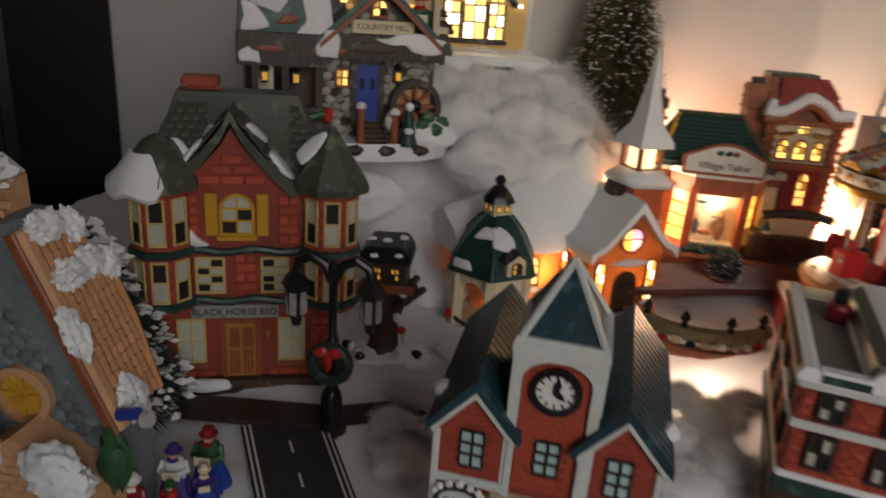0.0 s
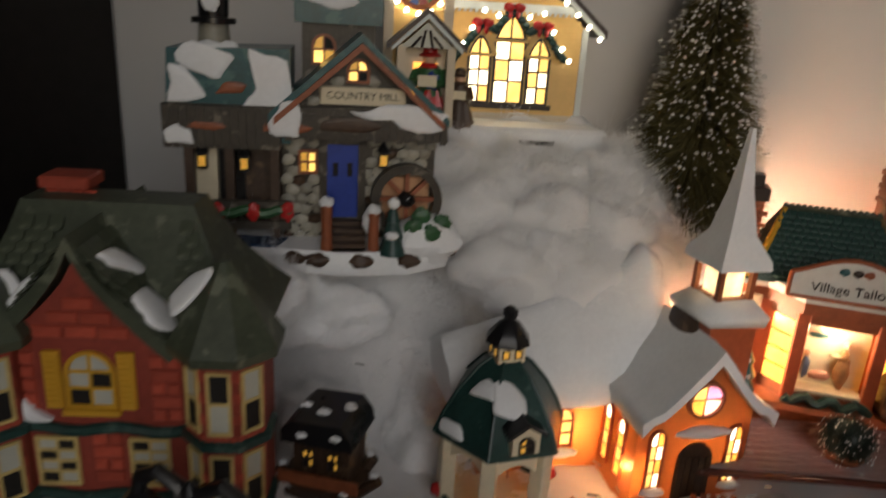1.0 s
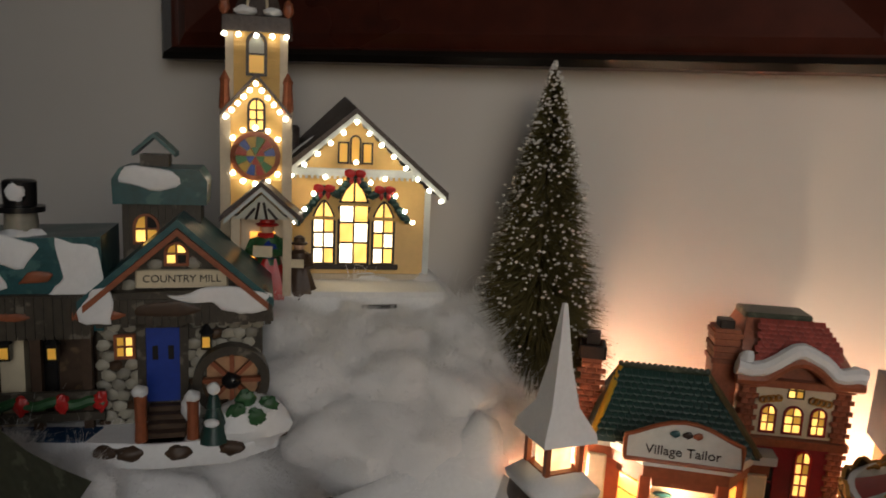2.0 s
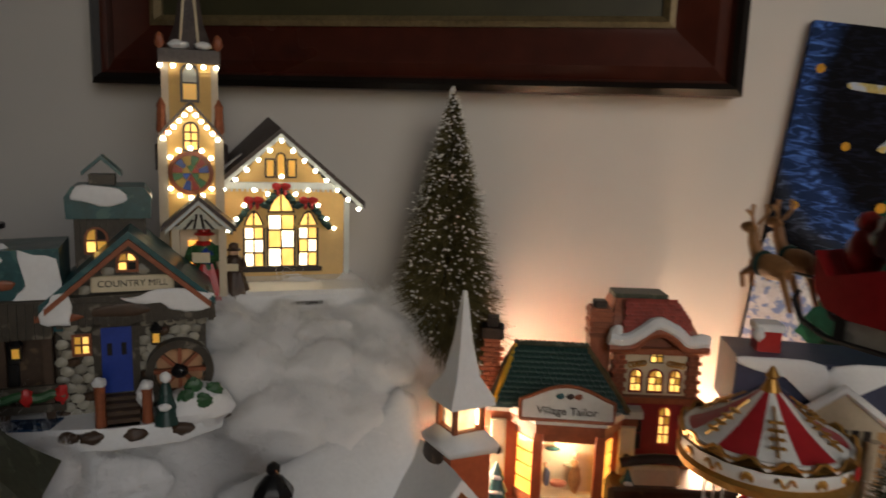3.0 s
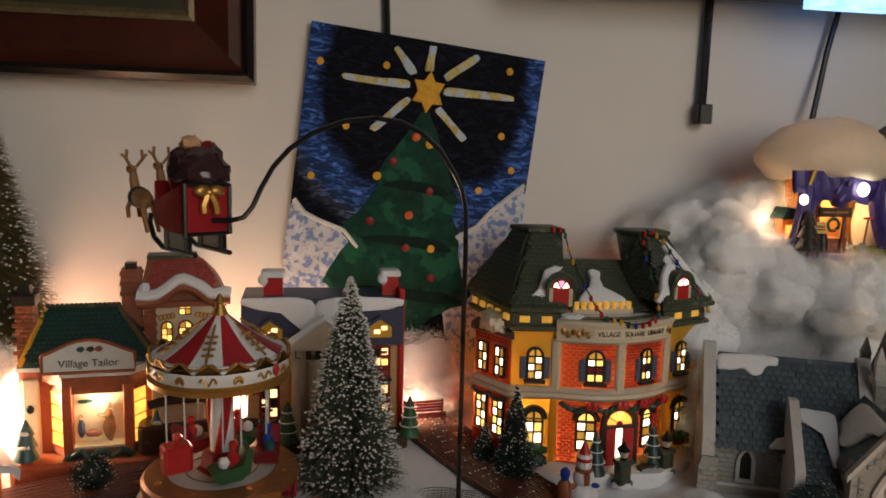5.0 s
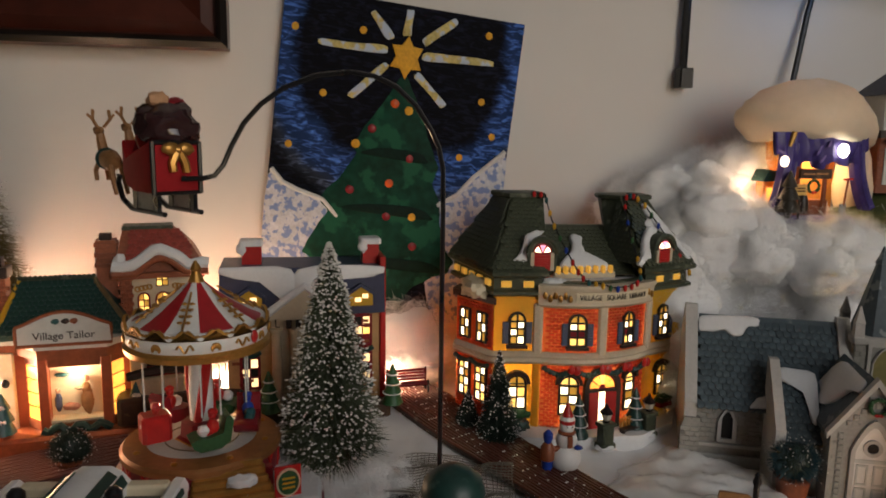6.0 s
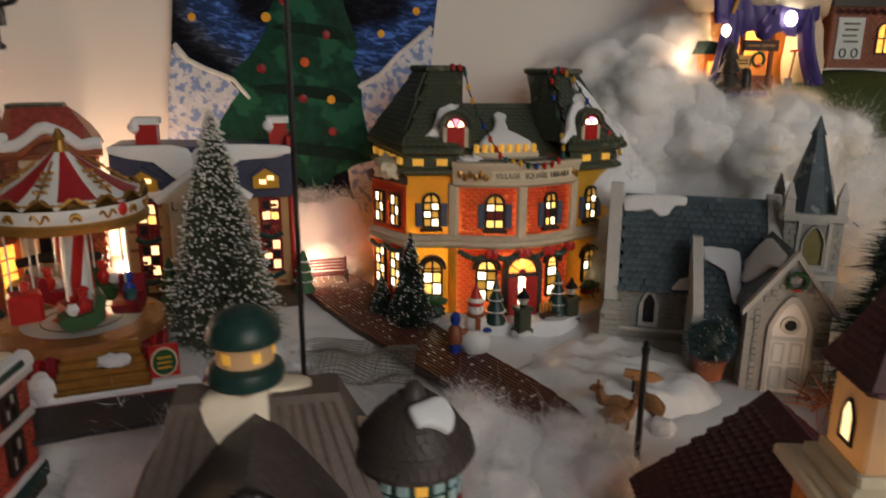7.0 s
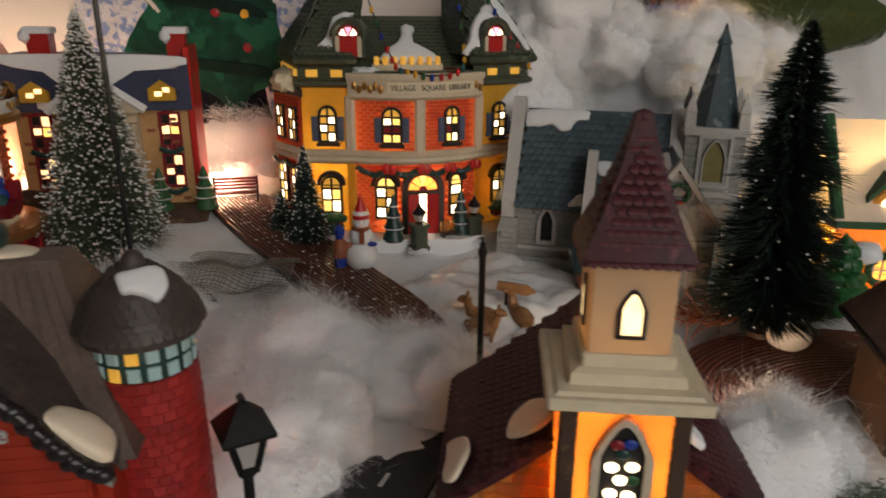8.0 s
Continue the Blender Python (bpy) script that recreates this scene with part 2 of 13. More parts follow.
def brick_geo(w, h, d, c=0.06):
    g = Geo()
    g.loft([[(-w / 2, 0.02, -h / 2), (w / 2, 0.02, -h / 2), (w / 2, 0.02, h / 2), (-w / 2, 0.02, h / 2)],
            [(-w / 2, -d + c, -h / 2), (w / 2, -d + c, -h / 2), (w / 2, -d + c, h / 2), (-w / 2, -d + c, h / 2)],
            [(-w / 2 + c, -d, -h / 2 + c), (w / 2 - c, -d, -h / 2 + c), (w / 2 - c, -d, h / 2 - c), (-w / 2 + c, -d, h / 2 - c)]])
    return g


def bricks(parent, m, inside, x0, x1, z0, z1, bw, bh, mat, joint=0.1, d=0.13, seed=1, name="brick"):
    """Bricks as pieces on the face m wherever inside(x, z) holds for a brick's ends; whole and half lengths share their meshes."""
    rnd = random.Random(seed)
    full = mesh_of(name, brick_geo(bw - joint, bh - joint, d), mat, smooth=0)
    half = mesh_of(name, brick_geo(bw / 2 - joint, bh - joint, d), mat, smooth=0)
    rows = int((z1 - z0) / bh)
    for r in range(rows):
        z = z0 + (r + 0.5) * bh
        x = x0 - (bw / 2 if r % 2 else 0)
        while x < x1:
            for me, wd, off in ((full, bw, bw / 2), (half, bw / 2, bw / 4), (half, bw / 2, bw * 0.75)):
                cx = x + off
                if off == bw * 0.75 and done:
                    break
                done = False
                if all(inside(cx + sx * wd * 0.48, z + sz * bh * 0.45) for sx in (-1, 1) for sz in (-1, 1)):
                    part(name, me, mat, parent, m=m @ T3((cx, rnd.uniform(-0.02, 0.02), z)) @ ry(rnd.uniform(-0.8, 0.8)))
                    if me is full:
                        break
                    done = off == bw * 0.75
            x += bw


def brick_rows(g, x0, x1, z0, z1, bw, bh, m=None, d=0.06, joint=0.05, inside=None):
    """Small bricks joined into one mesh."""
    rows = max(1, int(round((z1 - z0) / bh)))
    bh = (z1 - z0) / rows
    for r in range(rows):
        z = z0 + (r + 0.5) * bh
        x = x0 - (bw / 2 if r % 2 else 0)
        while x < x1 - 0.02:
            a, b = max(x, x0), min(x + bw, x1)
            if b - a > 0.1 and (inside is None or inside((a + b) / 2, z)):
                q = brick_geo(b - a - joint, bh - joint, d, 0.025)
                g.add([(px + (a + b) / 2, py, pz + z) for px, py, pz in q.v], q.f, m)
            x += bw
    return g


def gable_roof(w, z0, z1, y0, y1, th=0.35, sag=0.0, n=5):
    """A thick roof over a gable of width w between eaves z0 and ridge z1; sag: how far the slopes hang in."""
    def line(k):
        left = []
        for i in range(n + 1):
            t = i / n
            left.append((-w / 2 * (1 - t), lerp(z0, z1, t) - sag * math.sin(math.pi * t) + k))
        return left
    up, lo = line(th), line(0)
    top = up + [(-x, z) for x, z in reversed(up[:-1])]
    bot = lo + [(-x, z) for x, z in reversed(lo[:-1])]
    g = Geo()
    k = len(top)
    verts = [(x, y, z) for y in (y0, y1) for loop in (top, bot) for x, z in loop]
    faces = []
    for i in range(k - 1):
        faces += [(i, i + 1, 2 * k + i + 1, 2 * k + i), (k + i + 1, k + i, 3 * k + i, 3 * k + i + 1), (i + 1, i, k + i, k + i + 1), (2 * k + i, 2 * k + i + 1, 3 * k + i + 1, 3 * k + i)]
    faces += [(0, 2 * k, 3 * k, k), (k - 1, 2 * k - 1, 4 * k - 1, 3 * k - 1)]
    return g.add(verts, faces)


def hip_geo(x0, x1, y0, y1, z0, tx0, tx1, ty0, ty1, z1, sag=0.0, n=4):
    """A roof from one rectangle up to a smaller one, its slopes hanging in by sag."""
    rings = []
    for i in range(n + 1):
        t = i / n
        z = lerp(z0, z1, t)
        q = t + sag * math.sin(math.pi * t)
        a, b, c, d = lerp(x0, tx0, q), lerp(x1, tx1, q), lerp(y0, ty0, q), lerp(y1, ty1, q)
        rings.append([(a, c, z), (b, c, z), (b, d, z), (a, d, z)])
    return Geo().loft(rings)


def shingles(parent, m, inside, x0, x1, z0, z1, sw, sh, mat, seed=3, th=0.12, name="shingle", d=0.0):
    """Scalloped roof shingles as pieces in rows on the plane m."""
    rnd = random.Random(seed)
    w = sw * 0.94
    out = [(-w / 2, sh * 0.9), (-w / 2, -sh * 0.2)] + [(-w / 2 * math.cos(math.pi * i / 6), -sh * 0.2 - sh * 0.35 * math.sin(math.pi * i / 6)) for i in range(1, 6)] + [(w / 2, -sh * 0.2), (w / 2, sh * 0.9)]
    g = Geo()
    k = len(out)
    g.add([(x, -th * (1.0 if z < sh * 0.5 else 0.15), z) for x, z in out] + [(x, 0.03, z) for x, z in out],
          [tuple(range(k))] + [(j, i, i + k, j + k) for i, j in ((i, (i + 1) % k) for i in range(k))])
    me = mesh_of(name, g, mat, smooth=0)
    for r in range(int((z1 - z0) / sh)):
        z = z0 + (r + 0.5) * sh
        x = x0 + (sw / 2 if r % 2 else 0)
        while x < x1:
            if inside(x, z):
                part(name, me, mat, parent, m=m @ T3((x + rnd.uniform(-0.02, 0.02), d + rnd.uniform(-0.02, 0.0), z)) @ ry(rnd.uniform(-2, 2)))
            x += sw


def text_part(name, words, size, mat, parent, m, label="", depth=0.03):
    """Raised lettering, standing on the face m with its middle at the origin."""
    cu = bpy.data.curves.new(name, "FONT")
    cu.body, cu.size, cu.align_x, cu.align_y, cu.extrude = words, size * CM, "CENTER", "CENTER", depth * CM
    tmp = bpy.data.objects.new(name, cu)
    me = bpy.data.meshes.new_from_object(tmp)
    bpy.data.objects.remove(tmp)
    me.materials.clear()
    me.materials.append(mat)
    ob = new(name, me)
    ob.parent = parent
    ob.matrix_basis = cm_pose(m @ rx(90))
    if label:
        ob["label"] = label
    return ob


def bulb_lamp(name, x, y, z, watts, col=(1.0, 0.62, 0.3), r=0.6):
    """A bulb of the village lighting, in centimetres."""
    ob = new(name, bpy.data.lights.new(name, "POINT"))
    ob.data.energy, ob.data.color, ob.data.shadow_soft_size = watts, col, r * CM
    ob.location = (x * CM, y * CM, z * CM)
    return ob


def bristle_tree(name, x, y, z, h, r, label, needle, flake, n=5000, flakes=900, seed=1, droop=0.15, top=0.04, flake_size=0.18, lean=0.0, trunk_mat=None, length=1.0, tiers=0, fl_low=0.0):
    """A bottle-brush tree: a wire trunk, thousands of bristles and flocked tips."""
    rnd = random.Random(seed)
    t = thing(name, x, y, z, rnd.uniform(0, 360), label, "tree")
    part("trunk", Geo().tube([(0, 0, 0), (0, 0, h * 0.5), (0, 0, h * 0.97)], 0.16, 6), trunk_mat, t)
    part("base", Geo().lathe([(r * 0.28, 0), (r * 0.28, 0.3), (0.2, 0.5)], 12), trunk_mat, t)
    g, fl = Geo(), Geo()

    def rad(q):
        e = r * (1 - q) ** (0.6 if tiers else 0.85) * min(1.0, 0.55 + q * 6)
        if tiers:
            e *= 0.62 + 0.5 * ((1 - q * tiers) % 1.0)
        return e + top
    for i in range(n):
        q = rnd.random() ** 1.35 * 0.99 + 0.01
        a = rnd.uniform(0, 2 * math.pi)
        bough = 1.0
        if tiers:
            off = rnd.gauss(0, 0.17)
            bough = 1.1 - min(abs(off), 0.5)
            a = rnd.randrange(11) * 2 * math.pi / 11 + int(q * tiers * 2) * 0.9 + off
        zz = 0.07 * h + q * h * 0.92
        rr = rad(q) * rnd.uniform(0.55 if tiers else 0.72, 1.15 if tiers else 1.08) * length * bough
        c, s = math.cos(a), math.sin(a)
        base = Vector((c * rr * 0.25, s * rr * 0.25, zz))
        tip = Vector((c * rr, s * rr, zz + rr * rnd.uniform(-0.22, 0.2) - droop * rr))
        side = Vector((-s, c, rnd.uniform(-0.6, 0.6))).normalized() * 0.035
        up = Vector((0, 0, 0.035))
        mid = base.lerp(tip, 0.6)
        g.add([base - side, base + side, mid + side * 1.3 + up, tip, mid - side * 1.3 + up], [(0, 1, 2, 3, 4)])
        if i < flakes and q > fl_low * rnd.random():
            e = flake_size * rnd.uniform(0.5, 1.25)
            p = base.lerp(tip, rnd.uniform(0.86, 1.02))
            ex = Vector((c, s, 0)) * e * rnd.uniform(0.8, 1.6)
            ey = Vector((-s, c, 0)) * e
            ez = Vector((0, 0, e * 0.75))
            fl.add([p + ex, p + ey, p - ex, p - ey, p + ez, p - ez], [(0, 1, 4), (1, 2, 4), (2, 3, 4), (3, 0, 4), (1, 0, 5), (2, 1, 5), (3, 2, 5), (0, 3, 5)])
    part("crown", g, needle, t, smooth=0)
    if flakes:
        part("snow", fl, flake, t, "white flocked snow on the tips", smooth=0)
    return t
# ---- materials of the place ----
WALL = paint("wall_paint", (0.62, 0.6, 0.575), 0.75, 0.03, 0.12, 0.12)
BLACKWOOD = paint("black_lacquer", (0.009, 0.007, 0.006), 0.35, 0.4, 0.8, 0.05, coat=0.1, spec=0.25)
MAHOG = paint("mahogany", (0.05, 0.012, 0.007), 0.3, 0.5, 0.5, 0.05, coat=0.15, spec=0.3)
GOLD = paint("gold_paint", (0.45, 0.24, 0.06), 0.38, 0.25, 4, 0.2, metal=0.75)
OLDGOLD = paint("old_gold", (0.16, 0.12, 0.06), 0.5, 0.4, 3, 0.4, metal=0.4)
BRICK = paint("brick_red", (0.36, 0.062, 0.035), 0.5, 0.25, 3, 0.3, rand=0.2)
MORTAR = paint("brick_joint", (0.23, 0.04, 0.025), 0.6, 0.25, 3, 0.3)
ORANGE = paint("terracotta_wall", (0.38, 0.09, 0.035), 0.45, 0.18, 3, 0.2)
BROWNBRICK = paint("brown_brick", (0.24, 0.075, 0.036), 0.5, 0.3, 4, 0.3, rand=0.2)
YELLOW = paint("yellow_siding", (0.66, 0.42, 0.13), 0.45, 0.08, 2, 0.12)
LIBYEL = paint("library_yellow", (0.7, 0.42, 0.045), 0.4, 0.12, 2, 0.15, through=0.4, tint=(0.95, 0.58, 0.06))
LIBBRICK = paint("library_brick", (0.42, 0.06, 0.03), 0.5, 0.22, 3, 0.3, through=0.4, tint=(0.95, 0.18, 0.07))
LIBJOINT = paint("library_joint", (0.4, 0.09, 0.04), 0.6, 0.2, 3, 0.3, through=0.5, tint=(0.95, 0.3, 0.1))
CREAM = paint("cream_paint", (0.62, 0.54, 0.38), 0.45, 0.1, 3, 0.2)
STONE_T = paint("pale_stone_trim", (0.52, 0.44, 0.32), 0.5, 0.12, 3, 0.25)
WHITE = paint("white_paint", (0.7, 0.7, 0.68), 0.4, 0.06, 3, 0.15)
OFFWHITE = paint("cool_white_trim", (0.52, 0.55, 0.53), 0.45, 0.1, 3, 0.2)
OLIVE = paint("olive_roof", (0.052, 0.062, 0.04), 0.45, 0.35, 3, 0.35, wear=(0.12, 0.13, 0.09), wear_amount=0.25)
DKGREEN = paint("dark_green_roof", (0.014, 0.042, 0.036), 0.38, 0.35, 3, 0.25, wear=(0.05, 0.09, 0.075), wear_amount=0.2)
TEAL = paint("teal_roof", (0.015, 0.075, 0.085), 0.35, 0.3, 3, 0.25, wear=(0.05, 0.13, 0.13), wear_amount=0.3)
SLATE = paint("slate_blue", (0.055, 0.08, 0.095), 0.5, 0.25, 3, 0.3, rand=0.25, wear=(0.16, 0.19, 0.2), wear_amount=0.2)
SHUTTER = paint("slate_blue_shutter", (0.075, 0.095, 0.15), 0.45, 0.2, 3, 0.2)
NAVY = paint("navy_roof", (0.035, 0.042, 0.085), 0.45, 0.2, 2, 0.2)
GREYST = paint("grey_stone", (0.29, 0.285, 0.26), 0.6, 0.2, 4, 0.4, rand=0.12, wear=(0.17, 0.17, 0.16), wear_amount=0.2)
GREYTRIM = paint("light_grey_stone", (0.45, 0.44, 0.415), 0.55, 0.12, 4, 0.3)
DARK = paint("dark_trim", (0.025, 0.017, 0.014), 0.4, 0.3, 4, 0.2)
BLACK = paint("black_plastic", (0.008, 0.008, 0.009), 0.3, 0.3, 4, 0.08)
# near-black panels: shade of unlit openings put into the colour, no depth behind
VOID = paint("opening_shade", (0.01, 0.008, 0.007), 0.7, 0.2, 3, 0.1)
DKBROWN = paint("dark_brown", (0.05, 0.028, 0.016), 0.5, 0.35, 3, 0.4, wear=(0.12, 0.075, 0.04), wear_amount=0.2)
TIMBER = paint("weathered_timber", (0.04, 0.033, 0.024), 0.45, 0.4, 4, 0.5, wear=(0.13, 0.115, 0.09), wear_amount=0.25)
COPPER = paint("copper_brown", (0.24, 0.072, 0.03), 0.45, 0.3, 3, 0.25)
CHARCOAL = paint("charcoal_roof", (0.06, 0.046, 0.042), 0.5, 0.45, 5, 0.6, wear=(0.085, 0.068, 0.062), wear_amount=0.15, spec=0.3)
MAROON = paint("maroon_roof", (0.05, 0.009, 0.013), 0.55, 0.5, 5, 0.6, wear=(0.12, 0.03, 0.036), wear_amount=0.2, spec=0.25)
RED = paint("glossy_red", (0.42, 0.02, 0.018), 0.32, 0.2, 2, 0.1)
CANOPYRED = paint("canopy_red", (0.34, 0.014, 0.02), 0.4, 0.15, 2, 0.1)
WINE = paint("wine_red", (0.2, 0.012, 0.018), 0.35, 0.2, 2, 0.1)
GREEN = paint("leaf_green", (0.025, 0.085, 0.03), 0.45, 0.35, 4, 0.3)
PURPLE = paint("purple_cloth", (0.045, 0.03, 0.16), 0.4, 0.3, 2, 0.25)
BLUEDOOR = paint("bright_blue", (0.015, 0.045, 0.28), 0.35, 0.2, 3, 0.15)
TAN = paint("tan_fur", (0.30, 0.15, 0.06), 0.5, 0.3, 3, 0.25)
SKIN = paint("plain_flesh", (0.55, 0.34, 0.22), 0.45, 0.08, 2, 0.05)
NEEDLE = paint("olive_bristles", (0.14, 0.115, 0.045), 0.55, 0.45, 2, 0)
NEEDLE_D = paint("dark_green_bristles", (0.018, 0.032, 0.024), 0.5, 0.45, 2, 0)
NEEDLE_F = paint("frosted_bristles", (0.10, 0.12, 0.075), 0.55, 0.4, 2, 0)
NEEDLE_B = paint("blue_green_bristles", (0.03, 0.07, 0.085), 0.5, 0.4, 2, 0)
FLOCK = paint("flocked_snow", (0.72, 0.71, 0.68), 0.7, 0.08, 2, 0)
COTTON = paint("cotton_snow", (0.87, 0.87, 0.87), 0.95, 0.04, 1.6, 0.3, spec=0.05, through=0.25, tint=(0.9, 0.86, 0.84))
TUFT = paint("cotton_puff", (0.9, 0.9, 0.9), 0.95, 0.04, 1.6, 0.3, spec=0.05, through=0.1, tint=(0.9, 0.88, 0.86))
FIBRE = paint("cotton_fibre", (0.87, 0.87, 0.87), 0.95, 0.03, 1.6, 0, spec=0.05, through=0.4, tint=(0.87, 0.87, 0.87))
WICKER = paint("woven_brown", (0.115, 0.04, 0.028), 0.36, 0.35, 3, 0.25, wear=(0.2, 0.14, 0.11), wear_amount=0.12)
ASPHALT = paint("road_black", (0.03, 0.03, 0.032), 0.6, 0.25, 5, 0.35)
LINE = paint("road_line", (0.6, 0.6, 0.58), 0.5, 0.1, 3, 0.1)
THATCH = paint("clay_tiles", (0.45, 0.22, 0.10), 0.6, 0.2, 3, 0.4, rand=0.15)
SANDST = paint("sandstone", (0.5, 0.28, 0.15), 0.65, 0.18, 3, 0.4)
COBBLE = paint("blue_grey_stone", (0.13, 0.15, 0.16), 0.6, 0.25, 4, 0.4, rand=0.25)
LIT_W = lit("pane_white", (1.0, 0.80, 0.50), 2.7)
LIT_Y = lit("pane_yellow", (1.0, 0.60, 0.14), 1.1)
LIT_O = lit("pane_orange", (1.0, 0.42, 0.06), 1.3)
LIT_D = lit("pane_amber_dim", (0.8, 0.42, 0.06), 0.28)
LIT_B = lit("pane_warm_white", (1.0, 0.68, 0.32), 1.25)
LIT_P = lit("pane_pink", (1.0, 0.35, 0.5), 1.1)
LED = lit("string_light", (1.0, 0.90, 0.68), 9.0)
PANE_PALE = paint("pale_pane", (0.42, 0.42, 0.36), 0.35, 0.1, 2, 0.05)
PANE_BLUE = paint("ice_blue_pane", (0.35, 0.5, 0.5), 0.3, 0.1, 2, 0.05)

# ---- the room ----
def room():
    wall = Geo().box(-160, 212, 68, 80, -75, 170)
    solo("wall_back", wall, WALL, "off-white painted plaster wall", "wall", kind="structure")
    # unseen walls, coloured dark to limit bounce; front one placed to hold the light
    dim = paint("low_bounce_wall", (0.13, 0.115, 0.1), 0.8, 0.05, 0.1, 0.1)
    solo("wall_left", Geo().box(-172, -160, -105, 80, -75, 170), dim, "unseen side wall, darkened to cut bounced light", "wall", kind="structure")
    solo("wall_right", Geo().box(212, 224, -117, 80, -75, 170), dim, "unseen side wall, darkened to cut bounced light", "wall", kind="structure")
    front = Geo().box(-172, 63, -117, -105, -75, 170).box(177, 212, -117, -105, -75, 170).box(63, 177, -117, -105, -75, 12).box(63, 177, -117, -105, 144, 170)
    solo("wall_front", front, dim, "unseen dark front wall with an opening added for the area light", "wall", kind="structure")
    solo("ceiling", Geo().box(-172, 224, -117, 80, 170, 180), WALL, "plain white ceiling", "ceiling", kind="structure")
    solo("floor", Geo().box(-172, 224, -117, 80, -85, -75), DKBROWN, "dark brown wooden floor", "floor", kind="structure")
    cab = thing("tall_cabinet", -65, 58, -75, 0, "tall black cabinet standing against the wall", "cabinet")
    part("body", Geo().box(-25, 26, -7.4, 9.6, 0, 185, b=0.8), BLACKWOOD, cab)
    for x0, x1 in ((-24.4, -0.4), (0.4, 25.4)):
        dr = part("door", Geo().box(x0, x1, -8.2, -7.35, 4, 181, b=0.3), BLACKWOOD, cab)
        part("handle", Geo().tube([((x0 + x1) / 2, -9.0, 88), ((x0 + x1) / 2, -9.0, 98)], 0.4, 8), BLACK, dr)


room()
# unseen area lamp added in the front opening as the room's daylight
day_light = new("daylight_area", bpy.data.lights.new("daylight_area", "AREA"))
day_light.data.shape, day_light.data.size, day_light.data.size_y = "RECTANGLE", 1.05, 1.2
day_light.data.energy, day_light.data.color = 4.2, (1.0, 0.97, 0.95)
day_light.matrix_basis = look((1.2, -1.03, 0.78), (0.45, 0.35, 0.12))


def picture_frame():
    t = thing("picture_frame", 13.7, 67.8, 36.2, 0, "large dark mahogany picture frame hung on the wall", "picture frame")
    W, H = 56.0, 46.0
    prof = [(0, 0), (0, 2.4), (0.5, 2.8), (0.9, 2.4), (1.2, 1.8), (2.2, 2.3), (4.6, 1.3), (5.3, 1.2)]
    def rail(a, b, c, d):
        g = Geo()
        rings = []
        for k in (0, 1):
            ring = []
            for i, (o, y) in enumerate(prof + [(5.3, 0)]):
                x, z = (a[0] + c[0] * o, a[1] + c[1] * o) if k == 0 else (b[0] + d[0] * o, b[1] + d[1] * o)
                ring.append((x, -y, z))
            rings.append(ring)
        return g.loft(rings)
    L, R, B, Tp = -W / 2, W / 2, 0, H
    for nm, a, b, c, d in (("rail", (L, B), (R, B), (1, 1), (-1, 1)), ("rail", (R, B), (R, Tp), (-1, 1), (-1, -1)), ("rail", (R, Tp), (L, Tp), (-1, -1), (1, -1)), ("rail", (L, Tp), (L, B), (1, -1), (1, 1))):
        r = part(nm, rail(a, b, c, d), MAHOG, t, smooth=20)
        lip = Geo()
        g2 = [(x, z) for x, z in ((0, 0), (0, 0))]
        prof_l = [(-0.02, 2.45), (0.5, 2.9), (0.95, 2.45), (0.5, 2.3)]
        lip.loft([[(p[0] + q[0] * o, -y, p[1] + q[1] * o) for o, y in prof_l] for p, q in ((a, c), (b, d))])
        part("outer_lip", lip, BLACKWOOD, r, "black outer moulding")
        fil = Geo()
        prof_f = [(5.25, 1.4), (5.7, 1.5), (6.2, 1.0), (6.2, 0.2), (5.25, 0.2)]
        fil.loft([[(p[0] + q[0] * o, -y, p[1] + q[1] * o) for o, y in prof_f] for p, q in ((a, c), (b, d))])
        part("inner_fillet", fil, OLDGOLD, r, "dull gold inner fillet")
    part("canvas", Geo().box(L + 6.1, R - 6.1, -0.7, -0.1, 6.1, H - 6.1), paint("dim_canvas", (0.04, 0.038, 0.018), 0.5, 0.7, 0.15, 0.2, wear=(0.12, 0.11, 0.06), wear_amount=0.3), t, "green and yellow painted canvas")


picture_frame()


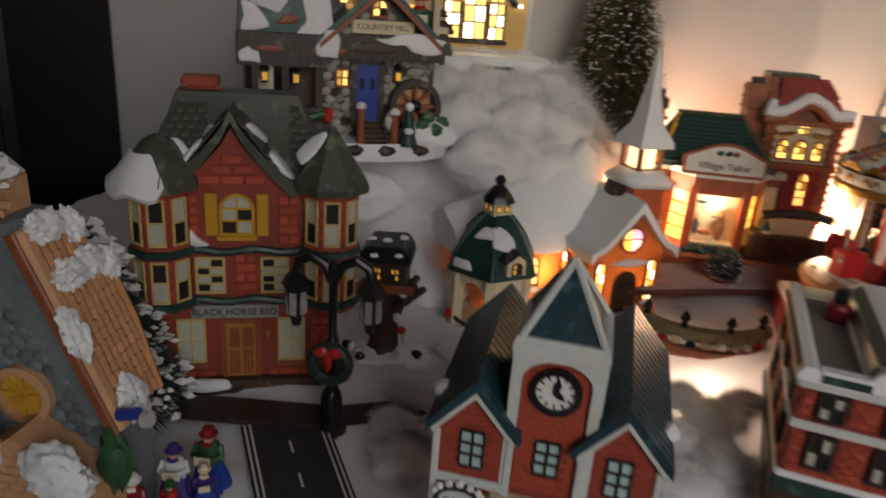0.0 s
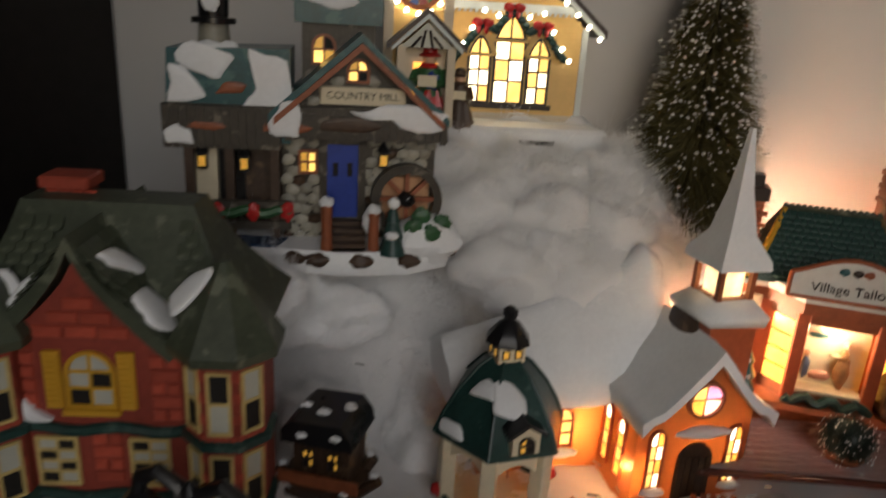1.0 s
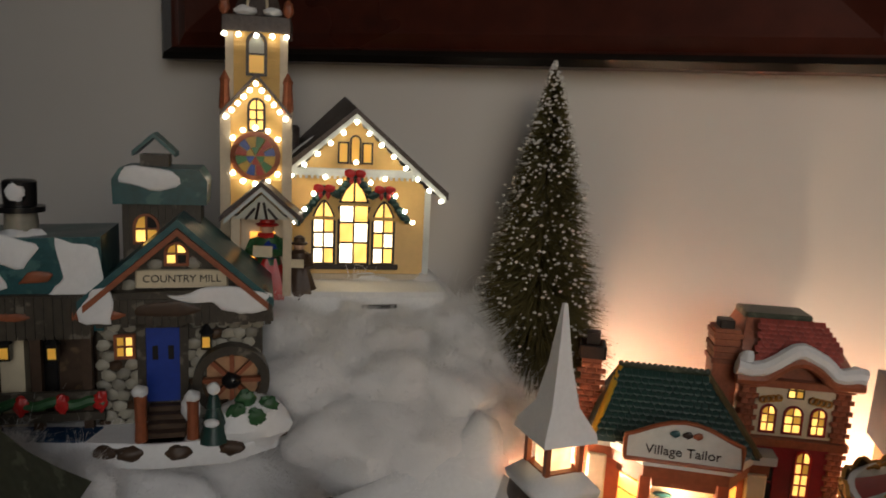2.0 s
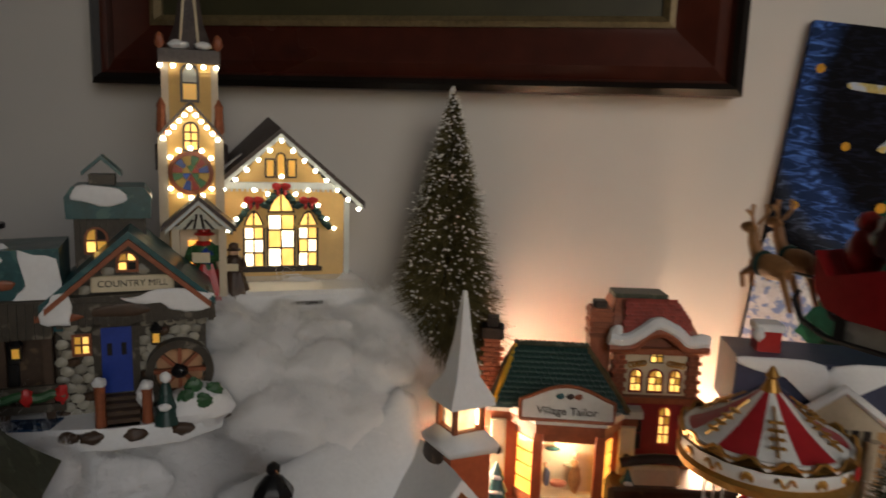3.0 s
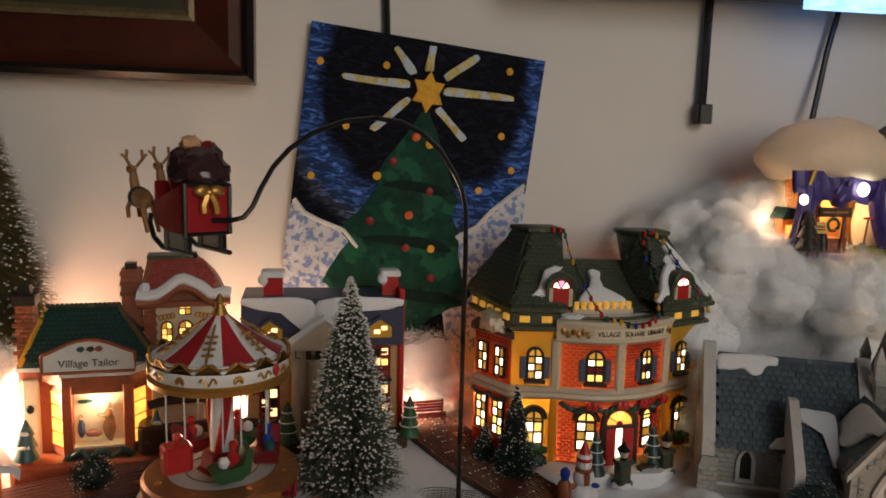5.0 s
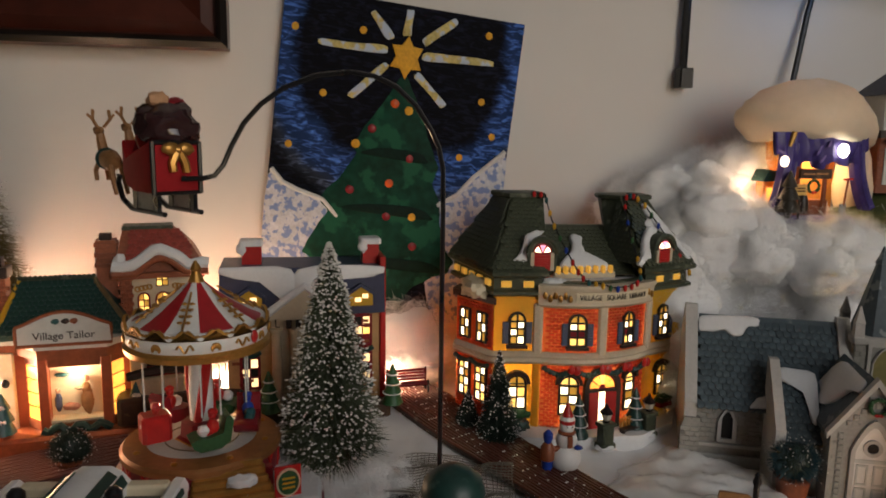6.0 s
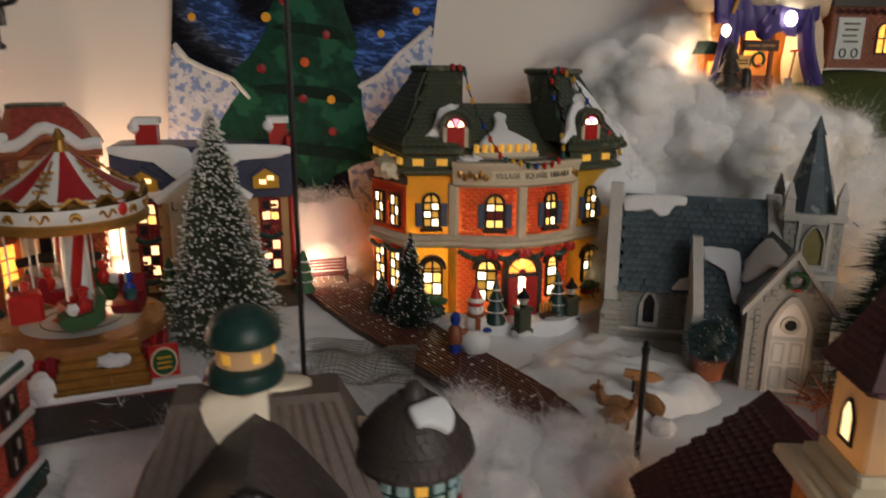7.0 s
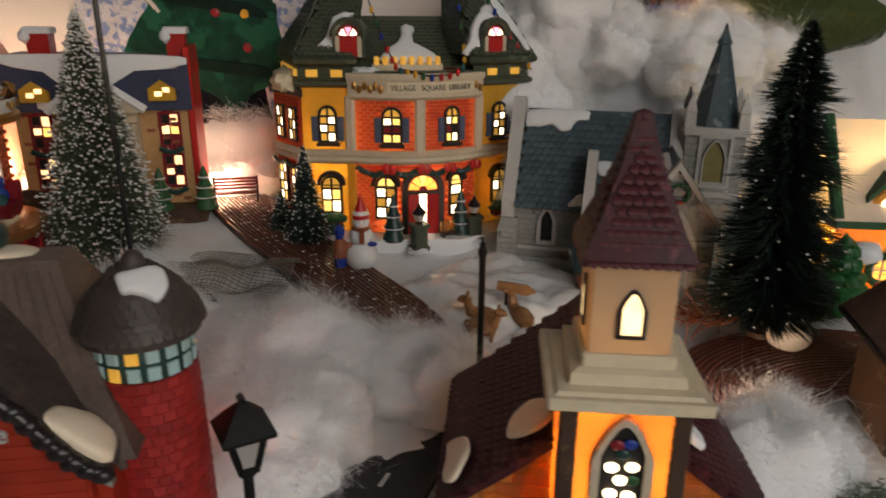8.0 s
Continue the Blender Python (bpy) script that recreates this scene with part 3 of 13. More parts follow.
def swirl_sky():
    """Night sky in broad blue brush strokes over black."""
    mt = bpy.data.materials.new("night_sky_paint")
    mt.use_nodes = True
    nt = mt.node_tree
    n = nt.nodes
    bs = n["Principled BSDF"]
    tc = n.new("ShaderNodeTexCoord")
    mp = n.new("ShaderNodeMapping")
    # arc of blue: distance from a point above the middle
    mp.inputs["Location"].default_value = (-0.1145, 0, 0.045)
    link(nt, tc.outputs["Object"], mp.inputs["Vector"])
    wob = n.new("ShaderNodeTexNoise")
    wob.inputs["Scale"].default_value, wob.inputs["Detail"].default_value = 22, 3
    link(nt, tc.outputs["Object"], wob.inputs["Vector"])
    ln = n.new("ShaderNodeVectorMath")
    ln.operation = "LENGTH"
    sc = n.new("ShaderNodeVectorMath")
    sc.operation = "MULTIPLY"
    sc.inputs[1].default_value = (0.98, 0, 0.9)
    link(nt, mp.outputs[0], sc.inputs[0])
    link(nt, sc.outputs[0], ln.inputs[0])
    ad = n.new("ShaderNodeMath")
    ad.operation = "MULTIPLY_ADD"
    ad.inputs[1].default_value = 0.035
    link(nt, wob.outputs[0], ad.inputs[0])
    link(nt, ln.outputs["Value"], ad.inputs[2])
    band = n.new("ShaderNodeValToRGB")
    el = band.color_ramp.elements
    el[0].position, el[0].color = 0.0, (0.004, 0.005, 0.012, 1)
    el[1].position, el[1].color = 1.0, (0.003, 0.003, 0.006, 1)
    for p, c in ((0.112, (0.004, 0.005, 0.012, 1)), (0.123, (0.045, 0.11, 0.36, 1)), (0.138, (0.03, 0.075, 0.24, 1)), (0.147, (0.06, 0.08, 0.13, 1)), (0.158, (0.004, 0.005, 0.01, 1))):
        e = el.new(p)
        e.color = c
    link(nt, ad.outputs[0], band.inputs[0])
    st = n.new("ShaderNodeTexNoise")
    m3 = n.new("ShaderNodeMapping")
    m3.inputs["Scale"].default_value = (1, 1, 3.2)
    m3.inputs["Rotation"].default_value = (0, 0.5, 0)
    st.inputs["Scale"].default_value, st.inputs["Detail"].default_value, st.inputs["Distortion"].default_value = 70, 5, 1.2
    link(nt, tc.outputs["Object"], m3.inputs["Vector"])
    link(nt, m3.outputs[0], st.inputs["Vector"])
    mr = n.new("ShaderNodeMapRange")
    mr.inputs[1].default_value, mr.inputs[2].default_value = 0.48, 0.7
    mr.inputs[3].default_value, mr.inputs[4].default_value = 0.35, 2.3
    link(nt, st.outputs[0], mr.inputs[0])
    mul = n.new("ShaderNodeVectorMath")
    mul.operation = "SCALE"
    link(nt, band.outputs[0], mul.inputs[0])
    link(nt, mr.outputs[0], mul.inputs["Scale"])
    link(nt, mul.outputs[0], bs.inputs["Base Color"])
    bs.inputs["Roughness"].default_value = 0.75
    bs.inputs["Specular IOR Level"].default_value = 0.12
    bp = n.new("ShaderNodeBump")
    bp.inputs["Strength"].default_value, bp.inputs["Distance"].default_value = 0.4, 0.001
    link(nt, st.outputs[0], bp.inputs["Height"])
    link(nt, bp.outputs[0], bs.inputs["Normal"])
    return mt


def painting():
    """Canvas of a decorated tree under a star, leaning on the wall, turned a little clockwise. x right, z down from its top left corner."""
    t = thing("canvas_painting", 46.8, 66.9, 42.2, 0, "unframed canvas painting of a decorated fir under a star at night", "painting")
    t.matrix_basis = cm_pose(T3((46.8, 66.9, 42.2)) @ ry(6.6))
    part("canvas", Geo().box(0, 22.8, 0, 0.9, -30, 0), swirl_sky(), t, "canvas with a dark blue night sky")
    pt_gold = paint("star_yellow", (0.62, 0.33, 0.03), 0.6, 0.25, 4, 0.5, spec=0.2)
    pt_ray = paint("ray_strokes", (0.5, 0.42, 0.16), 0.6, 0.4, 3, 0.8, spec=0.2, wear=(0.42, 0.5, 0.62), wear_amount=0.62)
    pt_hill = paint("painted_snow_hill", (0.5, 0.52, 0.56), 0.6, 0.25, 5, 0.8, spec=0.2, wear=(0.18, 0.25, 0.47), wear_amount=0.52)
    pt_crest = paint("painted_snow_crest", (0.6, 0.6, 0.58), 0.6, 0.15, 3, 0.6, spec=0.2)
    pt_tree = paint("painted_fir", (0.004, 0.038, 0.022), 0.65, 0.7, 1.2, 0.9, spec=0.15, wear=(0.012, 0.085, 0.045), wear_amount=0.42)
    pt_dark = paint("painted_fir_shade", (0.002, 0.014, 0.009), 0.65, 0.5, 2, 0.5, spec=0.15)
    part("snow_hill", puffy(wavy([(0.02, -16.6), (1.4, -17.8), (3, -18.4), (5.3, -19), (7, -20.6), (7, -25), (5.5, -29.9), (0.02, -29.9)], 5, 0.1), 0.12), pt_hill, t, "white and blue painted snow slope")
    part("snow_hill", puffy(wavy([(22.78, -12.3), (21.3, -13.6), (19.7, -15.2), (18.3, -17.1), (16, -18.4), (16, -26), (17.5, -29.9), (22.78, -29.9)], 6, 0.1), 0.12), pt_hill, t, "white and blue painted snow slope")
    for pts in ([(0.1, -16.5), (1.4, -17.7), (3, -18.3), (5.3, -18.9), (6.8, -20.4)], [(22.7, -12.2), (21.3, -13.5), (19.7, -15.1), (18.3, -17.0), (16.4, -18.3)]):
        part("crest", Geo().tube([(lerp(pts[0][0], pts[-1][0], 0.02) if i == 0 else x, -0.03, z - 0.15) for i, (x, z) in enumerate(pts)], 0.24, 7), pt_crest, t, "white brushed crest of the snow slope")
    lay = [(11.7, -6.4), (10.0, -9.7), (8.8, -11.6), (7.7, -13.8), (8.3, -14.2), (6.3, -17.4), (5.0, -19.2), (5.9, -20), (4.4, -22.6), (3.6, -24.2), (4.6, -25.0), (6, -25.6), (9, -26), (12, -27.2), (13.6, -29.6), (14.6, -26.4), (18.4, -25.2), (18.9, -24), (17.6, -22.4), (17.0, -20), (16.6, -18.4), (15.5, -16.4), (16.0, -15.0), (14.6, -12.2), (13.2, -9)]
    part("fir", puffy(wavy(list(reversed(lay)), 9, 0.16, 5), 0.2), pt_tree, t, "dark green painted fir tree")
    for k, (z, hw) in enumerate(((-14.4, 3.6), (-19.8, 4.9), (-25.0, 6.4))):
        part("shade", puffy(wavy([(11.6 - hw, z), (11.6 + hw, z - 0.2), (11.9 + hw * 0.6, z + 1.0), (11.6 - hw * 0.5, z + 0.9)], 20 + k, 0.15), 0.06, T3((0, -0.22, 0))), pt_dark, t, "dark brush strokes under the boughs")
    star = []
    for i in range(12):
        a = math.pi / 2 + i * math.pi / 6
        q = 1.95 if i % 2 == 0 else 1.2
        star.append((11.7 + q * 0.85 * math.cos(a), -4.8 + q * math.sin(a)))
    part("star", puffy(star, 0.16, T3((0, -0.1, 0))), pt_gold, t, "yellow painted star")
    for a, b in (((3.5, 4.6), (9.7, 4.4)), ((8.1, 1.1), (10.1, 3.3)), ((11.6, 0.4), (11.5, 2.8)), ((16.1, 0.7), (13.2, 3.2)), ((20.1, 4.1), (13.3, 4.5)), ((6.8, 9.1), (9.9, 5.7)), ((15.8, 8.8), (12.8, 6.2))):
        d = Vector((b[0] - a[0], 0, -(b[1] - a[1])))
        nrm = Vector((-d.z, 0, d.x)).normalized() * 0.42
        A, B = Vector((a[0], 0, -a[1])), Vector((b[0], 0, -b[1]))
        pts = [A - nrm * 0.8, B - nrm, B + nrm, A + nrm * 0.8]
        part("ray", puffy(wavy([(p.x, p.z) for p in pts], int(a[0] * 7), 0.12, 5), 0.12), pt_ray, t, "pale yellow and white brush stroke")
    for x, z in ((1.2, 3.5), (7.4, 2.9), (19.4, 1.6), (4.3, 9.1), (19.5, 7.9), (1.6, 14.2), (21, 11.1), (18, 13.5)):
        part("dot", Geo().ball((x, -0.02, -z), (0.34, 0.08, 0.36), 10, 5), pt_gold, t, "yellow paint dot")
    oran = paint("dot_orange", (0.5, 0.08, 0.01), 0.4, 0.2, 3, 0.2)
    for i, (x, z) in enumerate(((11.1, 9.2), (12.5, 9.7), (9.2, 11.8), (7.8, 13.4), (13.1, 14.2), (11.4, 16.8), (7.7, 17.8), (14.0, 19.8), (11.5, 20.0), (14.4, 22.7))):
        part("ornament", Geo().ball((x, -0.24, -z), (0.42, 0.1, 0.42), 10, 5), (oran, pt_gold, WINE, pt_gold, WINE, oran, WINE, pt_gold, WINE, WINE)[i], t, "round paint dab ornament")


painting()


def cables():
    def cord(pts, r, label, plug=None):
        t = thing("power_cable", pts[0][0], pts[0][1], 0, 0, label, "cable")
        o = Vector((pts[0][0], pts[0][1], 0))
        part("cord", Geo().tube([Vector(p) - o for p in pts], r, 8), BLACK, t)
        if plug:
            p = Vector(plug) - o
            part("plug", Geo().box(p.x - 0.75, p.x + 0.75, p.y - 0.9, p.y + 0.5, p.z - 1.6, p.z + 0.4, b=0.15), BLACK, t, "black plug end")
    cord([(87.2, 67.4, 75), (86.9, 67.3, 56), (86.6, 67.2, 44), (86.5, 67.1, 36)], 0.42, "thick black cable hanging down the wall", (86.5, 67.0, 35.6))
    cord([(53.6, 67.6, 80), (53.4, 67.5, 60), (53.7, 67.4, 46), (53.9, 67.5, 40.6)], 0.33, "black cable hanging behind the painting")
    cord([(104, 67.3, 75), (102.5, 67.2, 52), (100.2, 67, 42), (98.4, 66, 34.6)], 0.3, "black cable hanging behind the tent")
    tv = thing("television", 112, 62, 46.2, 0, "flat black television above the village with a blue light", "television")
    part("housing", Geo().box(-46, 46, -0.6, 3.5, 0, 52, b=0.3), BLACK, tv)
    part("screen", Geo().box(-44.8, 44.8, -0.75, -0.55, 1.8, 51), paint("screen_glass", (0.006, 0.007, 0.009), 0.08, 0.2, 0.5, 0), tv, "dark glossy screen")
    part("light", Geo().box(-18, -9, -1.2, 1.0, -1.0, 0.05, b=0.2), lit("blue_standby", (0.25, 0.5, 1.0), 1.6), tv, "glowing blue status light")
    for x in (-15.2, -14.0, -12.9):
        part("mark", Geo().box(x, x + 0.8, -0.66, -0.55, 0.45, 1.45), WHITE, tv, "pale maker's mark bar")


cables()
# ---- the table and its cotton snow ----
def base_level(x, y):
    """Height of the bedding under the village."""
    z = lerp(0.3, 1.8, smooth01((y - 18) / 22))
    z += lerp(0.0, 1.0, smooth01((x - 18) / 20)) * lerp(0.4, 1.6, smooth01((y - 25) / 15))
    z += lerp(0.0, 2.0, smooth01((y - 44) / 14)) * smooth01((x - 24) / 8)
    return z


def mound(x, y, cx, cy, rx_, ry_, h, k=1.0):
    d = math.hypot((x - cx) / rx_, (y - cy) / ry_)
    return h * smooth01((1.55 - d) / 1.1 * k)


def ground_level(x, y):
    z = base_level(x, y)
    hill = max(mound(x, y, -3.5, 50.5, 11.5, 6.6, 14.1), mound(x, y, 3, 64, 16, 6.5, 20.2), mound(x, y, 17.5, 66, 9, 5.0, 13.6), mound(x, y, 12.5, 57.5, 8, 7, 14.0), mound(x, y, 2, 60.5, 13, 5.5, 18.0))
    hill2 = max(mound(x, y, 97, 61, 10.5, 6, 21.2), mound(x, y, 93, 58.5, 9, 4.6, 18.5), mound(x, y, 85, 60.5, 6, 5, 19.5), mound(x, y, 114, 60, 16, 7, 20.0), mound(x, y, 87, 62.5, 6.5, 5, 19), mound(x, y, 80.5, 64.5, 6, 4, 17), mound(x, y, 57.5, 67, 5.5, 3.0, 11.5))
    return max(z, hill, hill2, mound(x, y, 41.5, 41.5, 6.5, 6.0, 4.7))


def cotton_sheet():
    nx, ny = 300, 160
    x0, x1, y0, y1 = -34, 140, -12, 67.8
    g = Geo()
    verts = []
    for j in range(ny + 1):
        for i in range(nx + 1):
            x, y = lerp(x0, x1, i / nx), lerp(y0, y1, j / ny)
            z = ground_level(x, y)
            p = Vector((x * 0.16, y * 0.16, z * 0.16))
            steep = min(1.0, max(z - base_level(x, y), 0) / 4)
            soft = 0.25 + 0.75 * steep
            z += soft * (1.7 * noise.noise(p * 1.1) + 0.7 * noise.noise(p * 2.6) + 0.25 * noise.noise(p * 6)) + 0.16 * noise.noise(p * 9)
            z += 0.1 * noise.noise(p * 22) - 0.35
            yy = y - steep * (0.9 * noise.noise(p * 2.3 + Vector((5, 2, 9))) + 0.5)
            verts.append((x, min(yy, 67.9), z))
    faces = [(j * (nx + 1) + i, j * (nx + 1) + i + 1, (j + 1) * (nx + 1) + i + 1, (j + 1) * (nx + 1) + i) for j in range(ny) for i in range(nx)]
    g.add(verts, faces)
    solo("snow_blanket", g, COTTON, "white cotton snow blanket laid over table and hills", "snow blanket", kind="structure", smooth=80)
    t = Geo().box(-36, 142, -14, 67.6, -4, -1.2, b=0.4)
    solo("table", t, DKBROWN, "dark wooden table top under the village", "table", kind="structure")
    for x in (-33, 139):
        for y in (-11, 64):
            solo("table_leg", Geo().box(x - 2, x + 2, y - 2, y + 2, -75, -4), DKBROWN, "square dark wooden table leg", "table leg", kind="structure")


cotton_sheet()


def tuft(x, y, z, r, seed, label="loose puff of white cotton snow", fibres=500, squash=0.7, mat=TUFT):
    """A fluffy lump of cotton with a fuzz of short fibres."""
    rnd = random.Random(seed)
    g = Geo()
    off = Vector((seed * 1.7, seed * 0.9, 0))
    sx, sy = rnd.uniform(0.95, 1.25), rnd.uniform(0.8, 1.0)
    g.ball((0, 0, 0), 1.0, 56, 34)
    out = []
    for p in g.v:
        v = Vector(p)
        q = 1.0 + 0.42 * noise.noise(v * 1.0 + off) + 0.13 * noise.noise(v * 2.4 + off) + 0.04 * noise.noise(v * 6.0 + off) + 0.03 * noise.noise(v * 15.0 + off)
        out.append((v.x * r * sx * q, v.y * r * sy * q, r * squash * (0.55 + v.z * q)))
    g.v = out
    t = solo("cotton_tuft", g, mat, label, "cotton", x, y, z, group="cotton tufts", smooth=180)
    rng = np.random.default_rng(seed)
    n = fibres * 4
    base = np.array(g.v)[rng.integers(0, len(g.v), n)]
    out_dir = base - np.array((0, 0, 0.3 * r))
    out_dir /= np.linalg.norm(out_dir, axis=1)[:, None] + 1e-6
    d = out_dir + rng.normal(0, 0.9, (n, 3))
    d /= np.linalg.norm(d, axis=1)[:, None] + 1e-6
    ln = min(r, 2.6) * rng.uniform(0.1, 0.42, (n, 1)) * np.where(rng.random((n, 1)) < 0.1, 1.8, 1.0)
    w = np.cross(d, rng.normal(0, 1, (n, 3)))
    w *= 0.009 / (np.linalg.norm(w, axis=1)[:, None] + 1e-6)
    mid = base + d * ln * 0.55 + rng.normal(0, 0.3, (n, 3)) * ln
    tip = base + (d + rng.normal(0, 0.45, (n, 3))) * ln
    f = Geo()
    f.v = [tuple(p) for p in np.stack([base - w, base + w, mid + w, mid - w, tip], 1).reshape(-1, 3)]
    f.f = [q for i in range(0, 5 * n, 5) for q in ((i, i + 1, i + 2, i + 3), (i + 3, i + 2, i + 4))]
    part("fibre", f, FIBRE, t, "stray cotton fibres", smooth=0)
    return t
# ---- left side: brick inn, mill, hill church ----
def steep_pad(parent, pts, seed, th, m, mat=None, name="snow"):
    return snow_patch(parent, m, pts, th, seed, 0.14, mat)


INNYEL = paint("old_yellow_trim", (0.5, 0.37, 0.14), 0.45, 0.2, 3, 0.2)


def brick_inn():
    t = thing("brick_inn", -0.3, 28.6, 0.3, 26, "red brick ceramic inn with olive roof and corner turrets", "house")
    # plinth
    part("plinth", Geo().box(-6.3, 6.4, -0.9, 8.6, -0.9, 0.9, b=0.25), DKBROWN, t, "dark ground under the inn")
    # main wall with the curved gable
    def gable_z(x):
        q = min(abs(x + 0.4) / 3.3, 1)
        return lerp(17.1, 13.4, q ** 0.75)
    pts = [(-5.6, 0.4), (5.9, 0.4), (5.9, 13.4)] + [(2.9 - 6.6 * i / 12, gable_z(2.9 - 6.6 * i / 12)) for i in range(13)] + [(-5.6, 13.4)]
    wall = part("front_wall", Geo().prism(pts, 0, 7.5), MORTAR, t, "brick front wall")
    holes = [(-1.95, 1.6, 10.5, 13.4), (-2.75, -0.95, 6.6, 9.2), (1.15, 2.9, 6.6, 9.2), (-4.0, -2.3, 1.7, 5.0), (2.1, 3.9, 1.7, 5.1), (-1.5, 1.1, 0.6, 5.2), (-3.2, 2.3, 5.1, 6.2), (-9, 9, 9.35, 10.0), (-9, 9, 6.05, 6.6)]

    def ok(x, z):
        if x < -3.9 or x > 3.85:
            if not (x > -5.5 and x < 5.7 and z < 5.6):
                return False
        if z > gable_z(x) - 0.25 or (z > 13.2 and (x < -3.2 or x > 2.6)):
            return False
        return not any(a < x < b and c < z < d for a, b, c, d in holes)
    bricks(wall, Matrix(), ok, -5.6, 5.8, 0.7, 17.0, 1.3, 0.62, BRICK, seed=4)
    # turrets: half octagons on both corners
    for sx, cx in ((-1, -4.5), (1, 5.4)):
        tw = part("turret", Geo().lathe([(1.75, 5.9), (1.75, 14.1)], 8, T3((cx, 0.1, 0)), math.pi / 8), MORTAR, t, "eight-sided brick corner turret")
        for k in range(8):
            a = -90 + 45 * k
            fm = T3((cx, 0.1, 0)) @ rz(a + 90) @ T3((0, -1.75 * math.cos(math.pi / 8), 0))
            if k in (7, 0, 1):
                for z, hh in ((10.35, 2.6), (6.75, 2.4)):
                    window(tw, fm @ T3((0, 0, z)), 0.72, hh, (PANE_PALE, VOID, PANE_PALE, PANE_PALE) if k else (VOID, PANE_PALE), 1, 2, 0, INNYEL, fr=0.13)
                g = Geo()
                brick_rows(g, -0.66, 0.66, 6.1, 6.65, 0.66, 0.55, fm, 0.06)
                brick_rows(g, -0.66, 0.66, 9.5, 10.3, 0.66, 0.4, fm, 0.06)
                brick_rows(g, -0.66, 0.66, 13.2, 14.1, 0.66, 0.45, fm, 0.06)
                for z0, z1 in ((6.7, 9.4), (10.3, 13.2)):
                    brick_rows(g, -0.66, 0.66, z0, z1, 0.44, 0.45, fm, 0.05, 0.05, lambda x, z: abs(x) > 0.48)
                tagged(part("brickwork", g, BRICK, tw, smooth=0), kind="stuff")
        for z in (9.55, 6.15):
            part("band", Geo().lathe([(1.75, z - 0.05), (2.0, z + 0.1), (2.0, z + 0.4), (1.75, z + 0.55)], 8, T3((cx, 0.1, 0)), math.pi / 8), DKGREEN, tw, "dark green string course")
        top = 17.3 if sx > 0 else 16.6
        part("turret_roof", Geo().lathe([(2.35, 13.6), (2.4, 14.0), (1.75, 15.0), (0.95, 16.2), (0.25, top)], 8, T3((cx, 0.1, 0)), math.pi / 8), OLIVE, tw, "olive pointed turret roof")
    # snow on the turrets
    part("snow", puffy(wavy([(-1.5, -0.6), (-0.5, -1.5), (0.1, -0.5), (0.7, 1.2), (0.3, 1.9), (-0.7, 1.2)], 14, 0.12), 0.22), SNOW, t, "snow on the turret roof", T3((4.3, -0.75, 16.05)) @ rz(-40) @ rx(-38) @ Matrix.Scale(0.72, 4), smooth=60)
    rings = []
    for i in range(13):
        a = radians(178 + 9.5 * i)
        drop = 0.18 * math.sin(i * 1.1) + (0.5 if i in (0, 12) else 0.0)
        sec = [(2.42, 13.8 + drop), (2.58, 14.05 + drop), (1.95, 15.15), (1.2, 16.2), (1.0, 16.15), (1.7, 14.95), (2.3, 14.0 + drop)]
        rings.append([(-4.8 + r * math.cos(a), 0.1 + r * math.sin(a), z - 0.5) for r, z in sec])
    shell = Geo().loft(rings)
    part("snow", shell, SNOW, t, "thick snow draped on the turret roof")
    part("snow", puffy(wavy([(-1.3, -1.0), (0.9, -1.3), (1.2, 0.4), (0.2, 1.6), (-1.0, 1.2)], 8, 0.15), 0.25), SNOW, t, "snow on the roof slope", T3((-3.6, 0.3, 14.8)) @ rx(-30), smooth=60)
    for z, x0, x1 in ((9.4, -3.6, 3.7), (6.1, -3.6, 3.7)):
        part("band", Geo().tube([(lerp(x0, x1, i / 10), -0.12, z + 0.2 + 0.12 * math.sin(i * 1.3)) for i in range(11)], 0.26, 8), DKGREEN, t, "dark green string course")
    # openings
    window(t, T3((-0.18, 0, 10.55)), 1.7, 2.3, (PANE_PALE, PANE_PALE, PANE_PALE, VOID, VOID, PANE_PALE), 2, 3, 1, LIBYEL, fr=0.18, sill=LIBYEL)
    for x in (-1.65, 1.3):
        sh = part("shutter", Geo().box(x - 0.36, x + 0.36, -0.22, 0.02, 10.6, 13.2, b=0.06), LIBYEL, t, "yellow shutter")
        for k in range(9):
            part("slat", Geo().box(x - 0.27, x + 0.27, -0.27, -0.2, 10.8 + k * 0.26, 10.95 + k * 0.26), LIBYEL, sh, smooth=0)
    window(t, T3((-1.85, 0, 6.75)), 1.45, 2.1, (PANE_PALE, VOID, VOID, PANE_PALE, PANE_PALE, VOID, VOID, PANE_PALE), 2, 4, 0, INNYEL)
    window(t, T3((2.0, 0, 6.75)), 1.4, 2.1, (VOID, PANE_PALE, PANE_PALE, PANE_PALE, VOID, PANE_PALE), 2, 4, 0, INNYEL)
    window(t, T3((-3.15, 0, 1.9)), 1.4, 2.8, (PANE_PALE,), 2, 2, 0, INNYEL, sill=COPPER)
    window(t, T3((3.0, 0, 1.9)), 1.4, 2.8, (PANE_PALE,), 2, 2, 0, INNYEL, sill=COPPER)
    d = part("door", Geo().box(-1.05, 0.75, -0.1, 0.1, 0.9, 4.7), paint("ochre_door", (0.36, 0.16, 0.03), 0.4, 0.2, 3, 0.2), t, "ochre panelled door")
